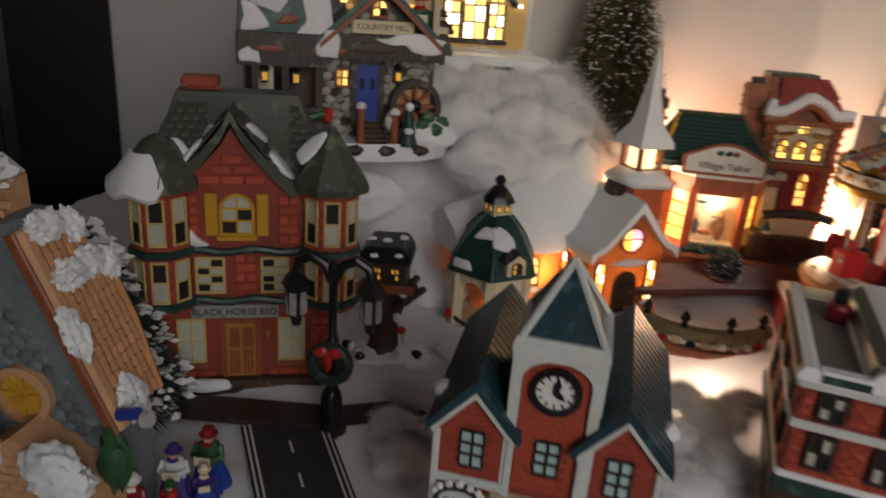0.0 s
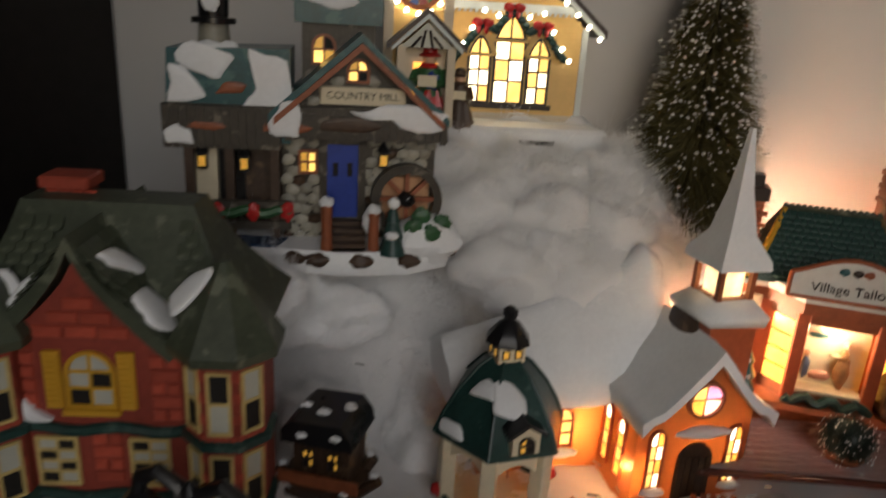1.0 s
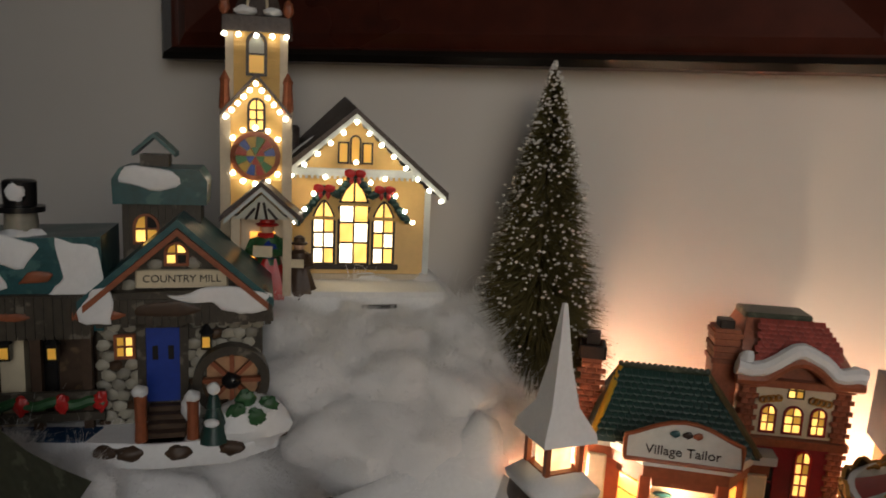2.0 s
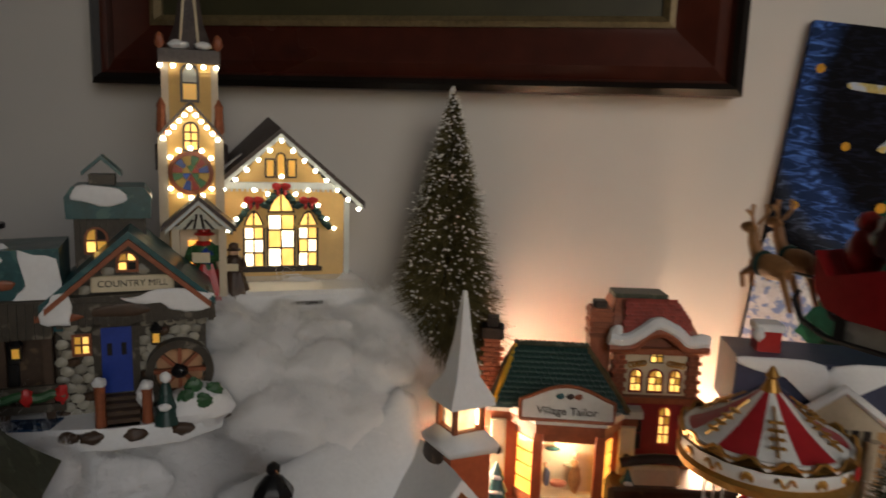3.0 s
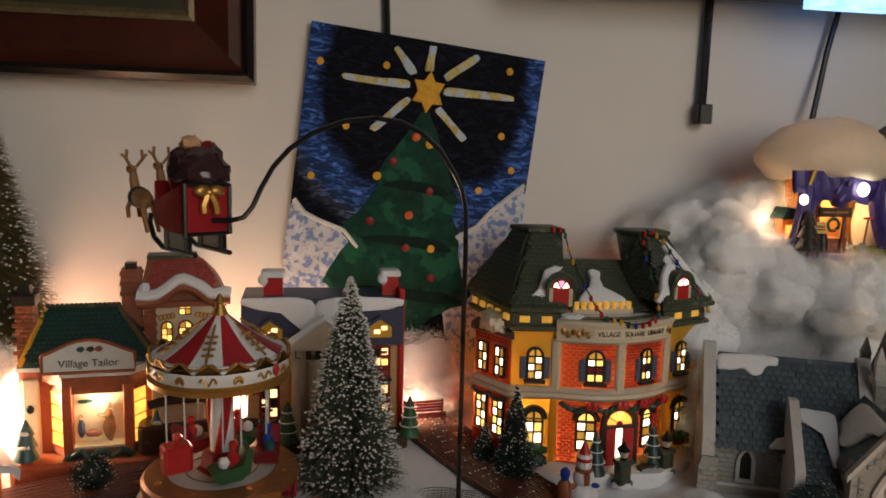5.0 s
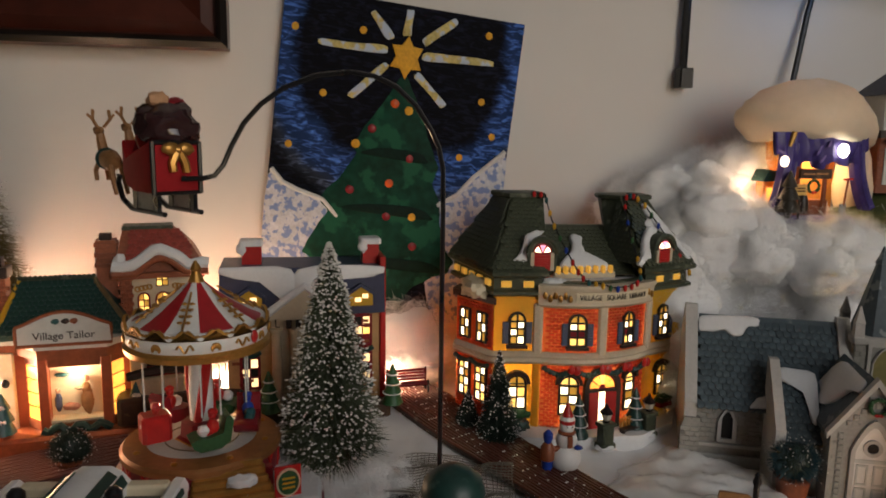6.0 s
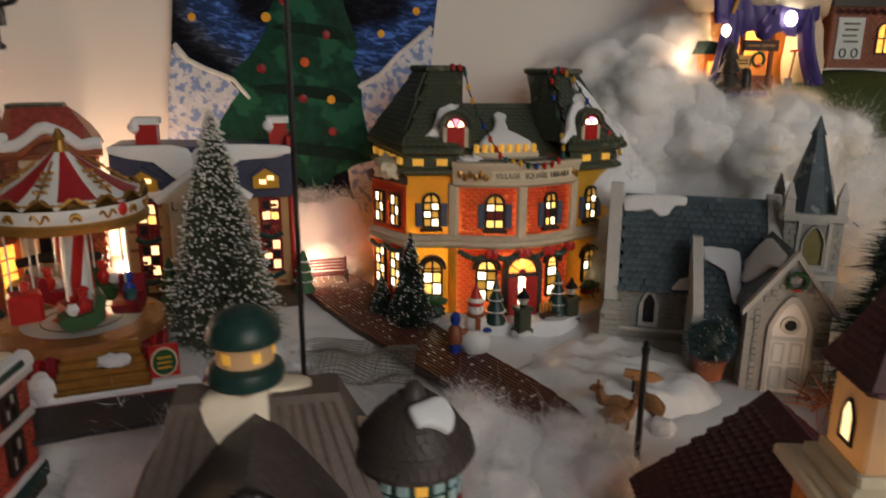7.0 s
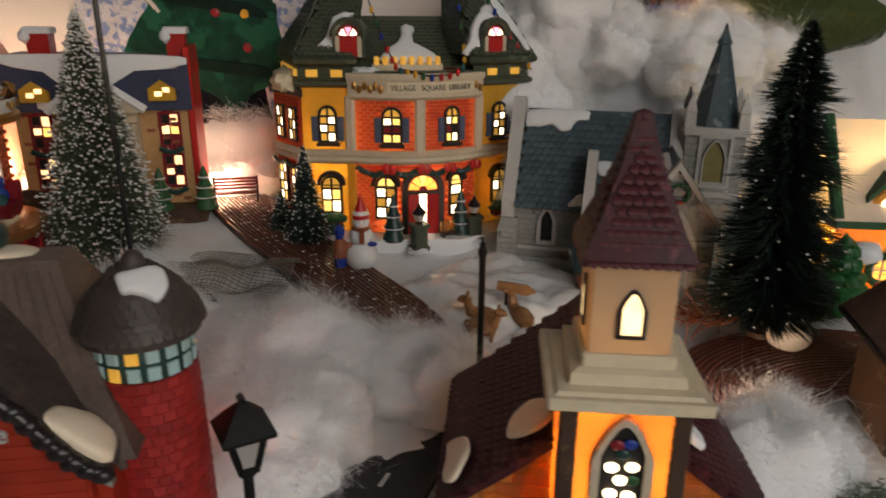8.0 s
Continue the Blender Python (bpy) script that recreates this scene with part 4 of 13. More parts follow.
    for x in (-0.85, -0.02):
        part("panel", Geo().box(x, x + 0.62, -0.18, -0.09, 3.0, 4.4, b=0.05), COPPER, d)
        for k in range(3):
            part("panel", Geo().box(x + k * 0.22, x + 0.16 + k * 0.22, -0.18, -0.09, 1.1, 2.8, b=0.03), COPPER, d)
    part("door_frame", Geo().box(-1.35, -1.05, -0.22, 0.1, 0.8, 5.0).box(0.75, 1.05, -0.22, 0.1, 0.8, 5.0).box(-1.35, 1.05, -0.22, 0.1, 4.7, 5.05), COPPER, t)
    s = part("sign", Geo().box(-3.1, 2.2, -0.3, 0, 5.15, 6.0, b=0.08), GREYST, t, "grey-green name board")
    text_part("lettering", "BLACK HORSE BED", 0.6, BLACK, s, T3((-0.45, -0.32, 5.56)))
    part("wall_lamp", Geo().ball((1.5, -0.3, 4.0), (0.2, 0.2, 0.28), 8, 6).tube([(1.5, 0, 4.5), (1.5, -0.3, 4.4), (1.5, -0.3, 4.2)], 0.05), GOLD, t, "small brass lamp by the door")
    part("snow", Geo().lump((-2.2, -1.0, 0.75), (1.5, 0.5, 0.4), 3, 0.3), SNOW, t, "snow heap by the wall")
    part("snow", puffy(wavy([(-4.2, 9.9), (-1.7, 9.9), (-2.6, 10.5), (-3.5, 12.0), (-3.75, 11.2)], 3, 0.1), 0.3), SNOW, t, "snow drift on the ledge", T3((0, -0.05, 0)))
    # roof: cross gable
    top = []
    for i in range(17):
        x = -4.4 + 8.0 * i / 16
        q = min(abs(x + 0.4) / 4.0, 1)
        top.append((x, lerp(18.2, 13.6, q ** 0.75)))
    g = Geo()
    low = [((x + 0.4) * 0.9 - 0.4, z - 0.6) for x, z in top]
    k = len(top)
    verts = [(x, y, z) for y in (-0.55, 8) for loop in (top, low) for x, z in loop]
    faces = []
    for i in range(k - 1):
        faces += [(i, i + 1, 2 * k + i + 1, 2 * k + i), (k + i + 1, k + i, 3 * k + i, 3 * k + i + 1), (i + 1, i, k + i, k + i + 1), (2 * k + i, 2 * k + i + 1, 3 * k + i + 1, 3 * k + i)]
    faces += [(0, 2 * k, 3 * k, k), (k - 1, 2 * k - 1, 4 * k - 1, 3 * k - 1)]
    g.add(verts, faces)
    fr = part("gable_roof", g, OLIVE, t, "olive curved gable roof")
    main = part("main_roof", hip_geo(-6.6, 6.7, 0.4, 8.6, 13.4, -3.8, 3.4, 3.2, 5.4, 18.6, 0.12), OLIVE, t, "olive hipped main roof")
    # fish-scale tiles on the slope towards the gazebo
    for sx, seed in ((1, 5), (-1, 6)):
        a = 52
        m = T3((-0.4 + sx * 1.75, 0, 15.75)) @ rz(90 * sx) @ rx(-(90 - a))
        lo, hi = (-0.4, 3.4) if sx > 0 else (-3.4, 0.4)
        shingles(fr, m, lambda x, z: lo < x < hi, lo + 0.1, hi, -2.3, 2.4, 0.6, 0.5, OLIVE, seed, 0.1, d=-0.12)
        if sx > 0:
            steep_pad(fr, [(0.1, 1.9), (1.6, 1.6), (2.3, 0.2), (1.7, 0.1), (0.5, 1.1)], 7, 0.25, m @ T3((0, -0.2, 0)))
            steep_pad(fr, [(-0.2, -0.4), (1.2, -0.3), (1.6, -2.2), (0.7, -2.7), (-0.4, -1.8)], 9, 0.28, m @ T3((0, -0.2, 0)))
        else:
            steep_pad(fr, [(-2.4, 0.0), (-0.9, 1.0), (-0.7, 1.5), (-1.8, 1.3), (-2.6, 0.7)], 11, 0.22, m @ T3((0, -0.2, 0)))
            steep_pad(fr, [(-1.0, -2.3), (0.2, -2.0), (0.3, 0.3), (-0.5, 0.6), (-1.2, -0.8)], 12, 0.25, m @ T3((0, -0.2, 0)))
    shingles(main, T3((0, 0.35, 13.4)) @ rx(-28), lambda x, z: -6.1 + z * 0.5 < x < -1.6 - z * 0.1 or 3.0 < x < 6.1 - z * 0.55, -6.1, 6.2, 0.1, 5.4, 0.6, 0.5, OLIVE, 21, 0.12, d=0.12)
    ch = part("chimney", Geo().box(-3.4, -1.7, 4.6, 6.0, 16, 18.9), MORTAR, t, "red brick chimney")
    bricks(ch, T3((0, 4.6, 0)), lambda x, z: True, -3.4, -1.7, 17.6, 18.9, 0.56, 0.38, BRICK, joint=0.06, d=0.1)
    part("cap", Geo().box(-3.65, -1.45, 4.35, 6.25, 18.8, 19.3, b=0.15), BRICK, ch)


brick_inn()


def country_mill():
    t = thing("country_mill", 1.0, 45.6, 13.2, 32, "stone and timber ceramic mill with teal roof and water wheel", "house")
    base = [(-9.6, -0.3), (-7, -1.6), (-3.4, -2.6), (0, -3.4), (4, -3.2), (6.6, -1.6), (6.9, 1.5), (5.5, 6), (-9, 6)]
    part("base", Geo().loft([[(x * 0.97, y * 0.97, -0.4) for x, y in base], [(x, y, 0.4) for x, y in base], [(x * 0.95, y * 0.93, 0.95) for x, y in base]]), SNOW, t, "snowy ground plate")
    for i, (x, y) in enumerate(((1.2, -3.2), (3.9, -3.0), (-2.4, -2.6), (6.3, -1.3), (5.6, -0.6), (-1.2, -3.0), (6.4, 0.6))):
        part("stone", Geo().lump((x, y, 0.45), (0.75, 0.4, 0.4), i, 0.3), DKBROWN, t, "dark round stone")
    part("pond", Geo().slab([(-8.5, -1.4), (-3.6, -2.3), (-3.0, -0.6), (-8.8, 0.2)], 0.9, 1.05), paint("pond_blue", (0.02, 0.05, 0.11), 0.15, 0.3, 1, 0.1), t, "dark blue frozen pond")
    stone = paint("fieldstone", (0.26, 0.245, 0.2), 0.45, 0.2, 3, 0.4, rand=0.3)
    body = part("front_wall", Geo().prism([(-3.3, 0.5), (5.6, 0.5), (5.6, 8.3), (1.1, 12.4), (-3.3, 8.3)], 0, 5.5), TIMBER, t, "fieldstone mill front")
    rnd = random.Random(8)
    blob = [mesh_of("fieldstone", Geo().lump((0, 0, 0), (0.42, 0.16, 0.32), k, 0.35, n=10, rings=6), stone) for k in range(4)]
    dark = [mesh_of("fieldstone", Geo().lump((0, 0, 0), (0.4, 0.18, 0.3), k + 9, 0.35, n=10, rings=6), DKBROWN) for k in range(2)]
    for r in range(19):
        for c in range(13):
            x, z = -3.0 + c * 0.7 + (r % 2) * 0.35 + rnd.uniform(-0.1, 0.1), 0.9 + r * 0.58 + rnd.uniform(-0.08, 0.08)
            top = min(8.3 + (x + 3.3) * 0.93, 8.3 + (5.6 - x) * 0.91)
            if z > top - 0.9 or (7.1 < z < 8.9) or (-1.15 < x < 1.55 and z < 7) or (-2.5 < x < -1.2 and 4.7 < z < 6.2) or (-1.2 < x < 3.7 and 8.8 < z < 10) or (0.2 < x < 1.8 and 10 < z < 11.5) or x > 5.4:
                continue
            part("fieldstone", rnd.choice(dark) if rnd.random() < 0.13 else rnd.choice(blob), stone, body, m=T3((x, -0.02, z)) @ ry(rnd.uniform(-25, 25)))
    # timber skirt roof over the ground floor
    part("skirt_roof", Geo().prism([(-4.0, 7.0), (6.2, 7.0), (6.1, 8.3), (5.8, 8.9), (-3.9, 8.7)], -0.9, 0.3), TIMBER, t, "weathered timber fascia")
    for k in range(24):
        part("board", Geo().box(-3.95 + k * 0.42, -3.6 + k * 0.42, -1.02, -0.86, 6.95 + 0.1 * math.sin(k * 2.1), 8.4), TIMBER, t, smooth=0)
    snow_patch(t, T3((0, -1.0, 0)), [(-3.9, 7.0), (-2.2, 7.1), (-2.3, 9.0), (-3.4, 9.2)], 0.13, 21, 0.32)
    snow_patch(t, T3((0, -1.0, 0)), [(0.4, 8.7), (1.6, 8.3), (2.9, 8.2), (3.7, 7.5), (5.0, 7.3), (6.1, 7.9), (6.0, 8.7), (4.6, 8.95), (2.0, 8.95)], 0.13, 22, 0.32)
    # gable roof, teal with copper barge boards
    g = gable_roof(10.2, 7.8, 12.3, -1.1, 6.0, 0.45)
    part("gable_roof", Geo().add(g.v, g.f, T3((1.1, 0, 0.1))), TEAL, t, "teal gable roof")
    g = gable_roof(9.6, 7.65, 11.85, -1.25, -1.0, 0.4)
    part("barge_board", Geo().add(g.v, g.f, T3((1.1, 0, 0.1))), COPPER, t, "copper-brown barge board")
    snow_patch(t, T3((1.1, 0.3, 12.6)) @ ry(-42) @ rx(-90), [(-3.2, 0.2), (-0.4, 0.1), (0.0, 0.9), (-2, 1.3)], 0.13, 25, 0.32)
    snow_patch(t, T3((1.1, 0.0, 12.6)) @ ry(42) @ rx(-90), [(0.1, 0), (2.6, 0.1), (4.8, 0.3), (4.4, 1.4), (1.6, 1.0)], 0.13, 26, 0.32)
    s = part("sign", Geo().box(-1.2, 3.7, -0.35, 0, 8.9, 9.9, b=0.1), CREAM, t, "cream name board")
    text_part("lettering", "COUNTRY MILL", 0.58, DARK, s, T3((1.25, -0.38, 9.4)))
    window(t, T3((0.95, -0.1, 10.1)), 1.0, 1.05, (LIT_D, LIT_Y, LIT_Y, VOID), 2, 2, 1, COPPER)
    window(t, T3((-1.85, -0.1, 4.8)), 0.8, 1.1, (LIT_D, LIT_Y), 2, 2, 0, COPPER)
    d = part("door", Geo().box(-0.75, 1.05, -0.12, 0.1, 2.2, 6.6), BLUEDOOR, t, "bright blue plank door")
    for x in (-0.42, 0.42):
        part("pane", Geo().box(x, x + 0.3, -0.17, -0.1, 4.7, 5.5), VOID, d)
    part("door_frame", Geo().box(-1.2, -0.75, -0.3, 0.1, 2.0, 7.0).box(1.05, 1.5, -0.3, 0.1, 2.0, 7.0).box(-1.2, 1.5, -0.3, 0.1, 6.6, 7.1), TIMBER, t)
    # steps and posts
    for k in range(5):
        part("step", Geo().box(-0.6, 1.5, -3.0 + k * 0.6, 0.2, 0.7, 0.95 + k * 0.28, b=0.05), DKBROWN, t)
    for x, z in ((-0.75, 3.7), (1.9, 3.3)):
        p = part("post", Geo().lathe([(0.36, 0.4), (0.3, 2), (0.34, z)], 10, T3((x, -2.6, 0))), COPPER, t, "round wooden gate post")
        part("snow", Geo().lump((x, -2.6, z + 0.05), (0.4, 0.4, 0.35), 2, 0.2), SNOW, p)
    part("snow", Geo().lump((1.75, -2.2, 2.6), (0.5, 0.5, 0.8), 6, 0.3), SNOW, t, "snow on the railing")
    # lanterns
    for x, z in ((2.5, 5.9), (-5.4, 5.5), (-7.7, 5.6)):
        l = part("lantern", Geo().box(x - 0.28, x + 0.28, -0.7, -0.2, z - 0.55, z + 0.4).lathe([(0.42, z + 0.4), (0.05, z + 0.95)], 8, T3((x, -0.45, 0))), BLACK, t, "black wall lantern")
        part("pane", Geo().box(x - 0.2, x + 0.2, -0.74, -0.68, z - 0.4, z + 0.2), LIT_D, l)
    # water wheel
    wc = Vector((3.9, -0.9, 3.6))
    outer = [(wc.x + 2.1 * math.cos(2 * math.pi * i / 28), wc.z + 2.1 * math.sin(2 * math.pi * i / 28)) for i in range(28)]
    inner = [(wc.x + 1.6 * math.cos(2 * math.pi * i / 28), wc.z + 1.6 * math.sin(2 * math.pi * i / 28)) for i in range(28)]
    wheel = part("water_wheel", ring_geo(Geo(), outer, inner, -1.3, -0.4), TIMBER, t, "wooden water wheel")
    for k in range(8):
        a = k * math.pi / 4
        part("spoke", Geo().box(0, 1.65, -1.1, -0.7, -0.12, 0.12), COPPER, wheel, m=T3((wc.x, 0, wc.z)) @ ry(-math.degrees(a)))
    part("hub", Geo().lump((wc.x, -1.0, wc.z), (0.55, 0.5, 0.5), 2, 0.15), BLACK, wheel)
    part("wheel_back", Geo().box(wc.x - 1.4, wc.x + 1.4, -0.35, 0.1, wc.z - 1.4, wc.z + 1.2), SANDST, t, "tan wall behind the wheel")
    part("mound", Geo().lump((4.9, -1.5, 1.3), (2.2, 1.6, 1.5), 13, 0.3), SNOW, t, "snow mound beside the wheel")
    for i, (x, y, z) in enumerate(((4.2, -2.6, 2.3), (5.2, -2.7, 2.0), (5.9, -2.2, 2.5), (4.7, -2.2, 2.9))):
        part("leaf", Geo().lump((x, y, z), (0.55, 0.25, 0.5), 3 + i, 0.5, 2), GREEN, t, "green holly leaf")
    part("small_fir", Geo().lathe([(0.85, 0.8), (0.55, 1.7), (0.65, 1.75), (0.35, 2.7), (0.42, 2.75), (0.1, 3.9)], 10, T3((3.0, -2.7, 0))), DKGREEN, t, "little dark green fir")
    part("snow", Geo().lump((3.0, -2.75, 3.8), (0.35, 0.3, 0.35), 5, 0.2).lump((2.9, -3.2, 2.0), (0.4, 0.25, 0.25), 7, 0.2), SNOW, t)
    # left wing with porch and snow-man-shaped chimney
    part("wing_wall", Geo().box(-9.0, -3.2, 1.2, 5.2, 0.6, 7.2), DKBROWN, t, "dark timber wing")
    part("wing_roof", Geo().prism([(-9.6, 6.6), (-2.8, 6.6), (-2.8, 11.8), (-9.3, 11.6)], -0.6, 4.6), TEAL, t, "teal wing roof")
    part("fascia", Geo().box(-9.7, -3.3, -0.95, -0.5, 6.4, 8.7, b=0.1), TIMBER, t, "weathered timber fascia")
    for k in range(14):
        part("board", Geo().box(-9.6 + k * 0.45, -9.22 + k * 0.45, -1.05, -0.9, 6.3, 8.6), TIMBER, t, smooth=0)
    snow_patch(t, T3((0, -0.66, 0)), [(-9.3, 8.8), (-7.0, 8.9), (-8.6, 10.9), (-9.2, 10.6)], 0.13, 31, 0.32)
    snow_patch(t, T3((0, -0.66, 0)), [(-6.4, 7.5), (-4.2, 7.3), (-2.9, 7.9), (-2.9, 11.6), (-5.0, 11.7), (-4.6, 9.6), (-5.4, 8.6)], 0.13, 32, 0.32)
    snow_patch(t, T3((0, -0.66, 0)), [(-8.6, 10.6), (-6.6, 9.9), (-5.7, 11.6), (-8.7, 11.9)], 0.13, 33, 0.32)
    snow_patch(t, T3((0, -1.05, 0)), [(-9.5, 6.4), (-7.9, 6.7), (-8.3, 7.5), (-9.6, 7.5)], 0.13, 34, 0.32)
    for x, z, w, h, sd in ((-3.0, 7.6, 1.5, 0.3, 51), (0.6, 7.9, 1.9, 0.35, 52), (-7.2, 7.6, 1.2, 0.25, 53)):
        part("patch", puffy(wavy([(x - w, z - h), (x + w * 0.4, z - h * 1.3), (x + w, z), (x + w * 0.2, z + h), (x - w * 0.8, z + h * 0.7)], sd, 0.1), 0.08), COPPER if sd != 52 else DKBROWN, t, "bare brown patch on the eave", T3((0, -0.98, 0)))
    part("patch", puffy(wavy([(-6.9, 9.2), (-5.4, 9.3), (-5.2, 9.9), (-6.3, 10.0)], 35, 0.1), 0.12), COPPER, t, "copper-brown patch with snow dots", T3((0, -0.66, 0)))
    ch = part("chimney", Geo().lathe([(0.95, 10.6), (0.85, 12.3), (0.8, 13.0)], 12, T3((-7.0, 1.0, 0))), stone, t, "stone chimney under a black top hat")
    part("hat", Geo().lathe([(1.2, 12.9), (1.2, 13.2), (0.8, 13.25), (0.85, 14.5), (0.7, 14.6)], 14, T3((-7.0, 1.0, 0))), BLACK, ch, "black top hat")
    part("snow", Geo().lump((-7.0, 0.25, 14.0), (0.45, 0.2, 0.5), 2, 0.3).lump((-7.0, 0.5, 11.3), (1.5, 0.8, 0.7), 3, 0.3), SNOW, ch)
    for x in (-8.4, -6.2, -3.7):
        part("porch_post", Geo().box(x - 0.25, x + 0.25, -0.7, -0.2, 0.9, 6.5), DKBROWN, t)
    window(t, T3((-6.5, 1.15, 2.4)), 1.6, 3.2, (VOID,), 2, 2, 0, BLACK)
    part("pillar", Geo().box(-8.2, -7.0, 0.2, 1.1, 1.0, 6.4), CREAM, t, "cream porch pillar")
    rail = part("railing", Geo().box(-9.2, -2.8, -0.95, -0.6, 1.6, 2.1, b=0.06).box(-9.2, -2.8, -0.95, -0.6, 2.9, 3.3, b=0.06), TIMBER, t, "porch railing with garland")
    part("garland", Geo().tube([(-9.2 + i * 0.4, -1.0, 2.9 - 0.35 * abs(math.sin(i * 0.65))) for i in range(17)], 0.28, 7), GREEN, rail, "green garland")
    for x in (-9.3, -6.9, -4.9, -3.0):
        part("bow", Geo().lump((x, -1.1, 2.7), (0.38, 0.2, 0.55), int(-x), 0.4), RED, rail, "red bow")
    # tower with teal roof
    tw = part("tower", Geo().box(-2.3, 2.0, 3.0, 6.2, 9.0, 13.4), TIMBER, t, "dark board tower")
    for k in range(11):
        part("board", Geo().box(-2.3 + k * 0.4, -1.95 + k * 0.4, 2.88, 3.02, 9.5, 13.3), TIMBER, tw, smooth=0)
    window(tw, T3((-1.0, 2.9, 10.8)), 1.15, 1.5, (LIT_D, VOID, LIT_Y, LIT_D), 2, 2, 1, COPPER)
    part("tower_roof", Geo().prism([(-2.7, 13.2), (2.4, 13.2), (2.45, 14.6), (2.0, 15.3), (-2.3, 15.3), (-2.75, 14.6)], 2.4, 6.6), TEAL, tw, "teal slab roof")
    snow_patch(tw, T3((0, 2.4, 0)), [(-2.3, 14.4), (-0.2, 13.9), (1.0, 14.6), (0.5, 15.2), (-2.0, 15.2)], 0.13, 41, 0.32)
    cp = part("cupola", Geo().box(-1.4, 0.2, 3.8, 5.4, 15.2, 16.0), TIMBER, tw, "little roof turret")
    g = gable_roof(2.4, 15.9, 17.0, 3.5, 5.6, 0.3)
    part("cupola_roof", Geo().add(g.v, g.f, T3((-0.6, 0, 0))), TEAL, cp)


country_mill()


def hill_church():
    t = thing("hill_church", 6.1, 60.2, 19.6, 28, "yellow sided ceramic church with black roof and string lights", "church")
    part("base", Geo().box(-12.0, 6.6, -4.5, 6.5, -0.9, 0.7, b=0.5), SNOW, t, "snowy ground plate")
    part("slot", Geo().box(0.4, 2.8, -4.56, -4.4, -0.4, -0.1), VOID, t, "dark slot in the base")
    nave = part("nave", Geo().prism([(-5.5, 0.7), (5.4, 0.7), (5.4, 7.2), (0, 12.2), (-5.5, 7.2)], 0, 6.2), YELLOW, t, "yellow clapboard nave")
    for k in range(26):
        z = 1.1 + k * 0.42
        half = 5.4 if z < 7.0 else max(5.4 - (z - 7.0) * 1.08, 0.3)
        part("clapboard", Geo().add([(-half, -0.02, z), (half, -0.02, z), (half, -0.02, z + 0.4), (-half, -0.02, z + 0.4), (-half, -0.13, z), (half, -0.13, z)], [(4, 5, 2, 3), (0, 4, 3), (1, 2, 5), (0, 1, 5, 4)]), YELLOW, nave, smooth=0)
    for x in (-5.45, 5.35):
        part("corner_board", Geo().box(x - 0.22, x + 0.22, -0.22, 0.1, 0.7, 7.3), OFFWHITE, nave, "grey-white corner board")
    part("plinth", Geo().box(-5.7, 5.6, -0.3, 6.3, 0.4, 1.1), STONE_T, nave)
    part("cornice", Geo().box(-4.6, 4.6, -0.28, 0, 8.2, 8.75, b=0.08), OFFWHITE, nave, "pale cornice")
    for k in range(22):
        part("dentil", Geo().box(-4.3 + k * 0.4, -4.12 + k * 0.4, -0.36, -0.1, 8.0, 8.25), OFFWHITE, nave, smooth=0)
    rg_ = gable_roof(13.6, 6.7, 12.5, -0.7, 7.2, 0.55)
    rg_.v = [(x - 0.5, y, z + 0.9 * max(0, (z - 6.5) / 6)) if y > 5 else (x, y, z) for x, y, z in rg_.v]
    roof = part("nave_roof", rg_, CHARCOAL, t, "black nave roof")
    part("barge_board", gable_roof(13.2, 6.55, 12.25, -0.78, -0.4, 0.4), OFFWHITE, roof, "pale barge boards")
    snow_patch(roof, T3((0, 3.5, 13.2)) @ ry(-40) @ rx(-90), [(-7.0, -1.5), (-3.5, -2.0), (-4.5, 0.4), (-7.2, 0.8)], 0.2, 3)
    # triple window
    for x, w, h in ((-2.15, 1.35, 4.4), (0, 1.95, 5.9), (2.15, 1.35, 4.4)):
        ps = [LIT_Y, LIT_Y, LIT_W, LIT_Y, LIT_Y, LIT_W, LIT_W, LIT_Y]
        if x:
            ps = [LIT_Y, LIT_Y, LIT_W, LIT_Y, LIT_W if x < 0 else LIT_Y, LIT_W, LIT_W, LIT_Y]
        window(nave, T3((x, -0.1, 1.75)), w, h, ps, 2, 4, 2, DARK, bar=0.14, fr=0.18, proud=0.2)
        hood = arch_outline(w + 0.5, h + 0.35, 2)
        hood2 = arch_outline(w + 1.1, h + 1.05, 2)
        part("hood", ring_geo(Geo(), [(x + a, 1.8 + b) for a, b in hood2[2:]] , [(x + a, 1.8 + b) for a, b in hood[2:]], -0.42, 0.0), YELLOW, nave, "yellow pointed hood mould")
    part("window_sill", Geo().box(-3.3, 3.3, -0.4, 0, 1.45, 1.8, b=0.08), DARK, nave)
    for x in (-0.85, 0, 0.85):
        window(nave, T3((x, -0.12, 9.1)), 0.55, 1.3 if x else 1.8, (LIT_D,), 1, 1, 1 if not x else 0, DARK, fr=0.12)
    # garland, bows and string lights
    gar = [(-4.0, 4.9), (-3.2, 5.9), (-2.15, 7.3), (-1.2, 6.9), (0, 8.4), (1.2, 6.9), (2.15, 7.3), (3.2, 5.9), (4.0, 4.9)]
    g = Geo()
    for (xa, za), (xb, zb) in zip(gar, gar[1:]):
        for k in range(4):
            g.lump((lerp(xa, xb, k / 4), -0.55, lerp(za, zb, k / 4)), (0.32, 0.2, 0.28), k, 0.5, 2, 8, 6)
    tagged(part("garland", g, DKGREEN, nave, "green garland over the windows"), kind="stuff")
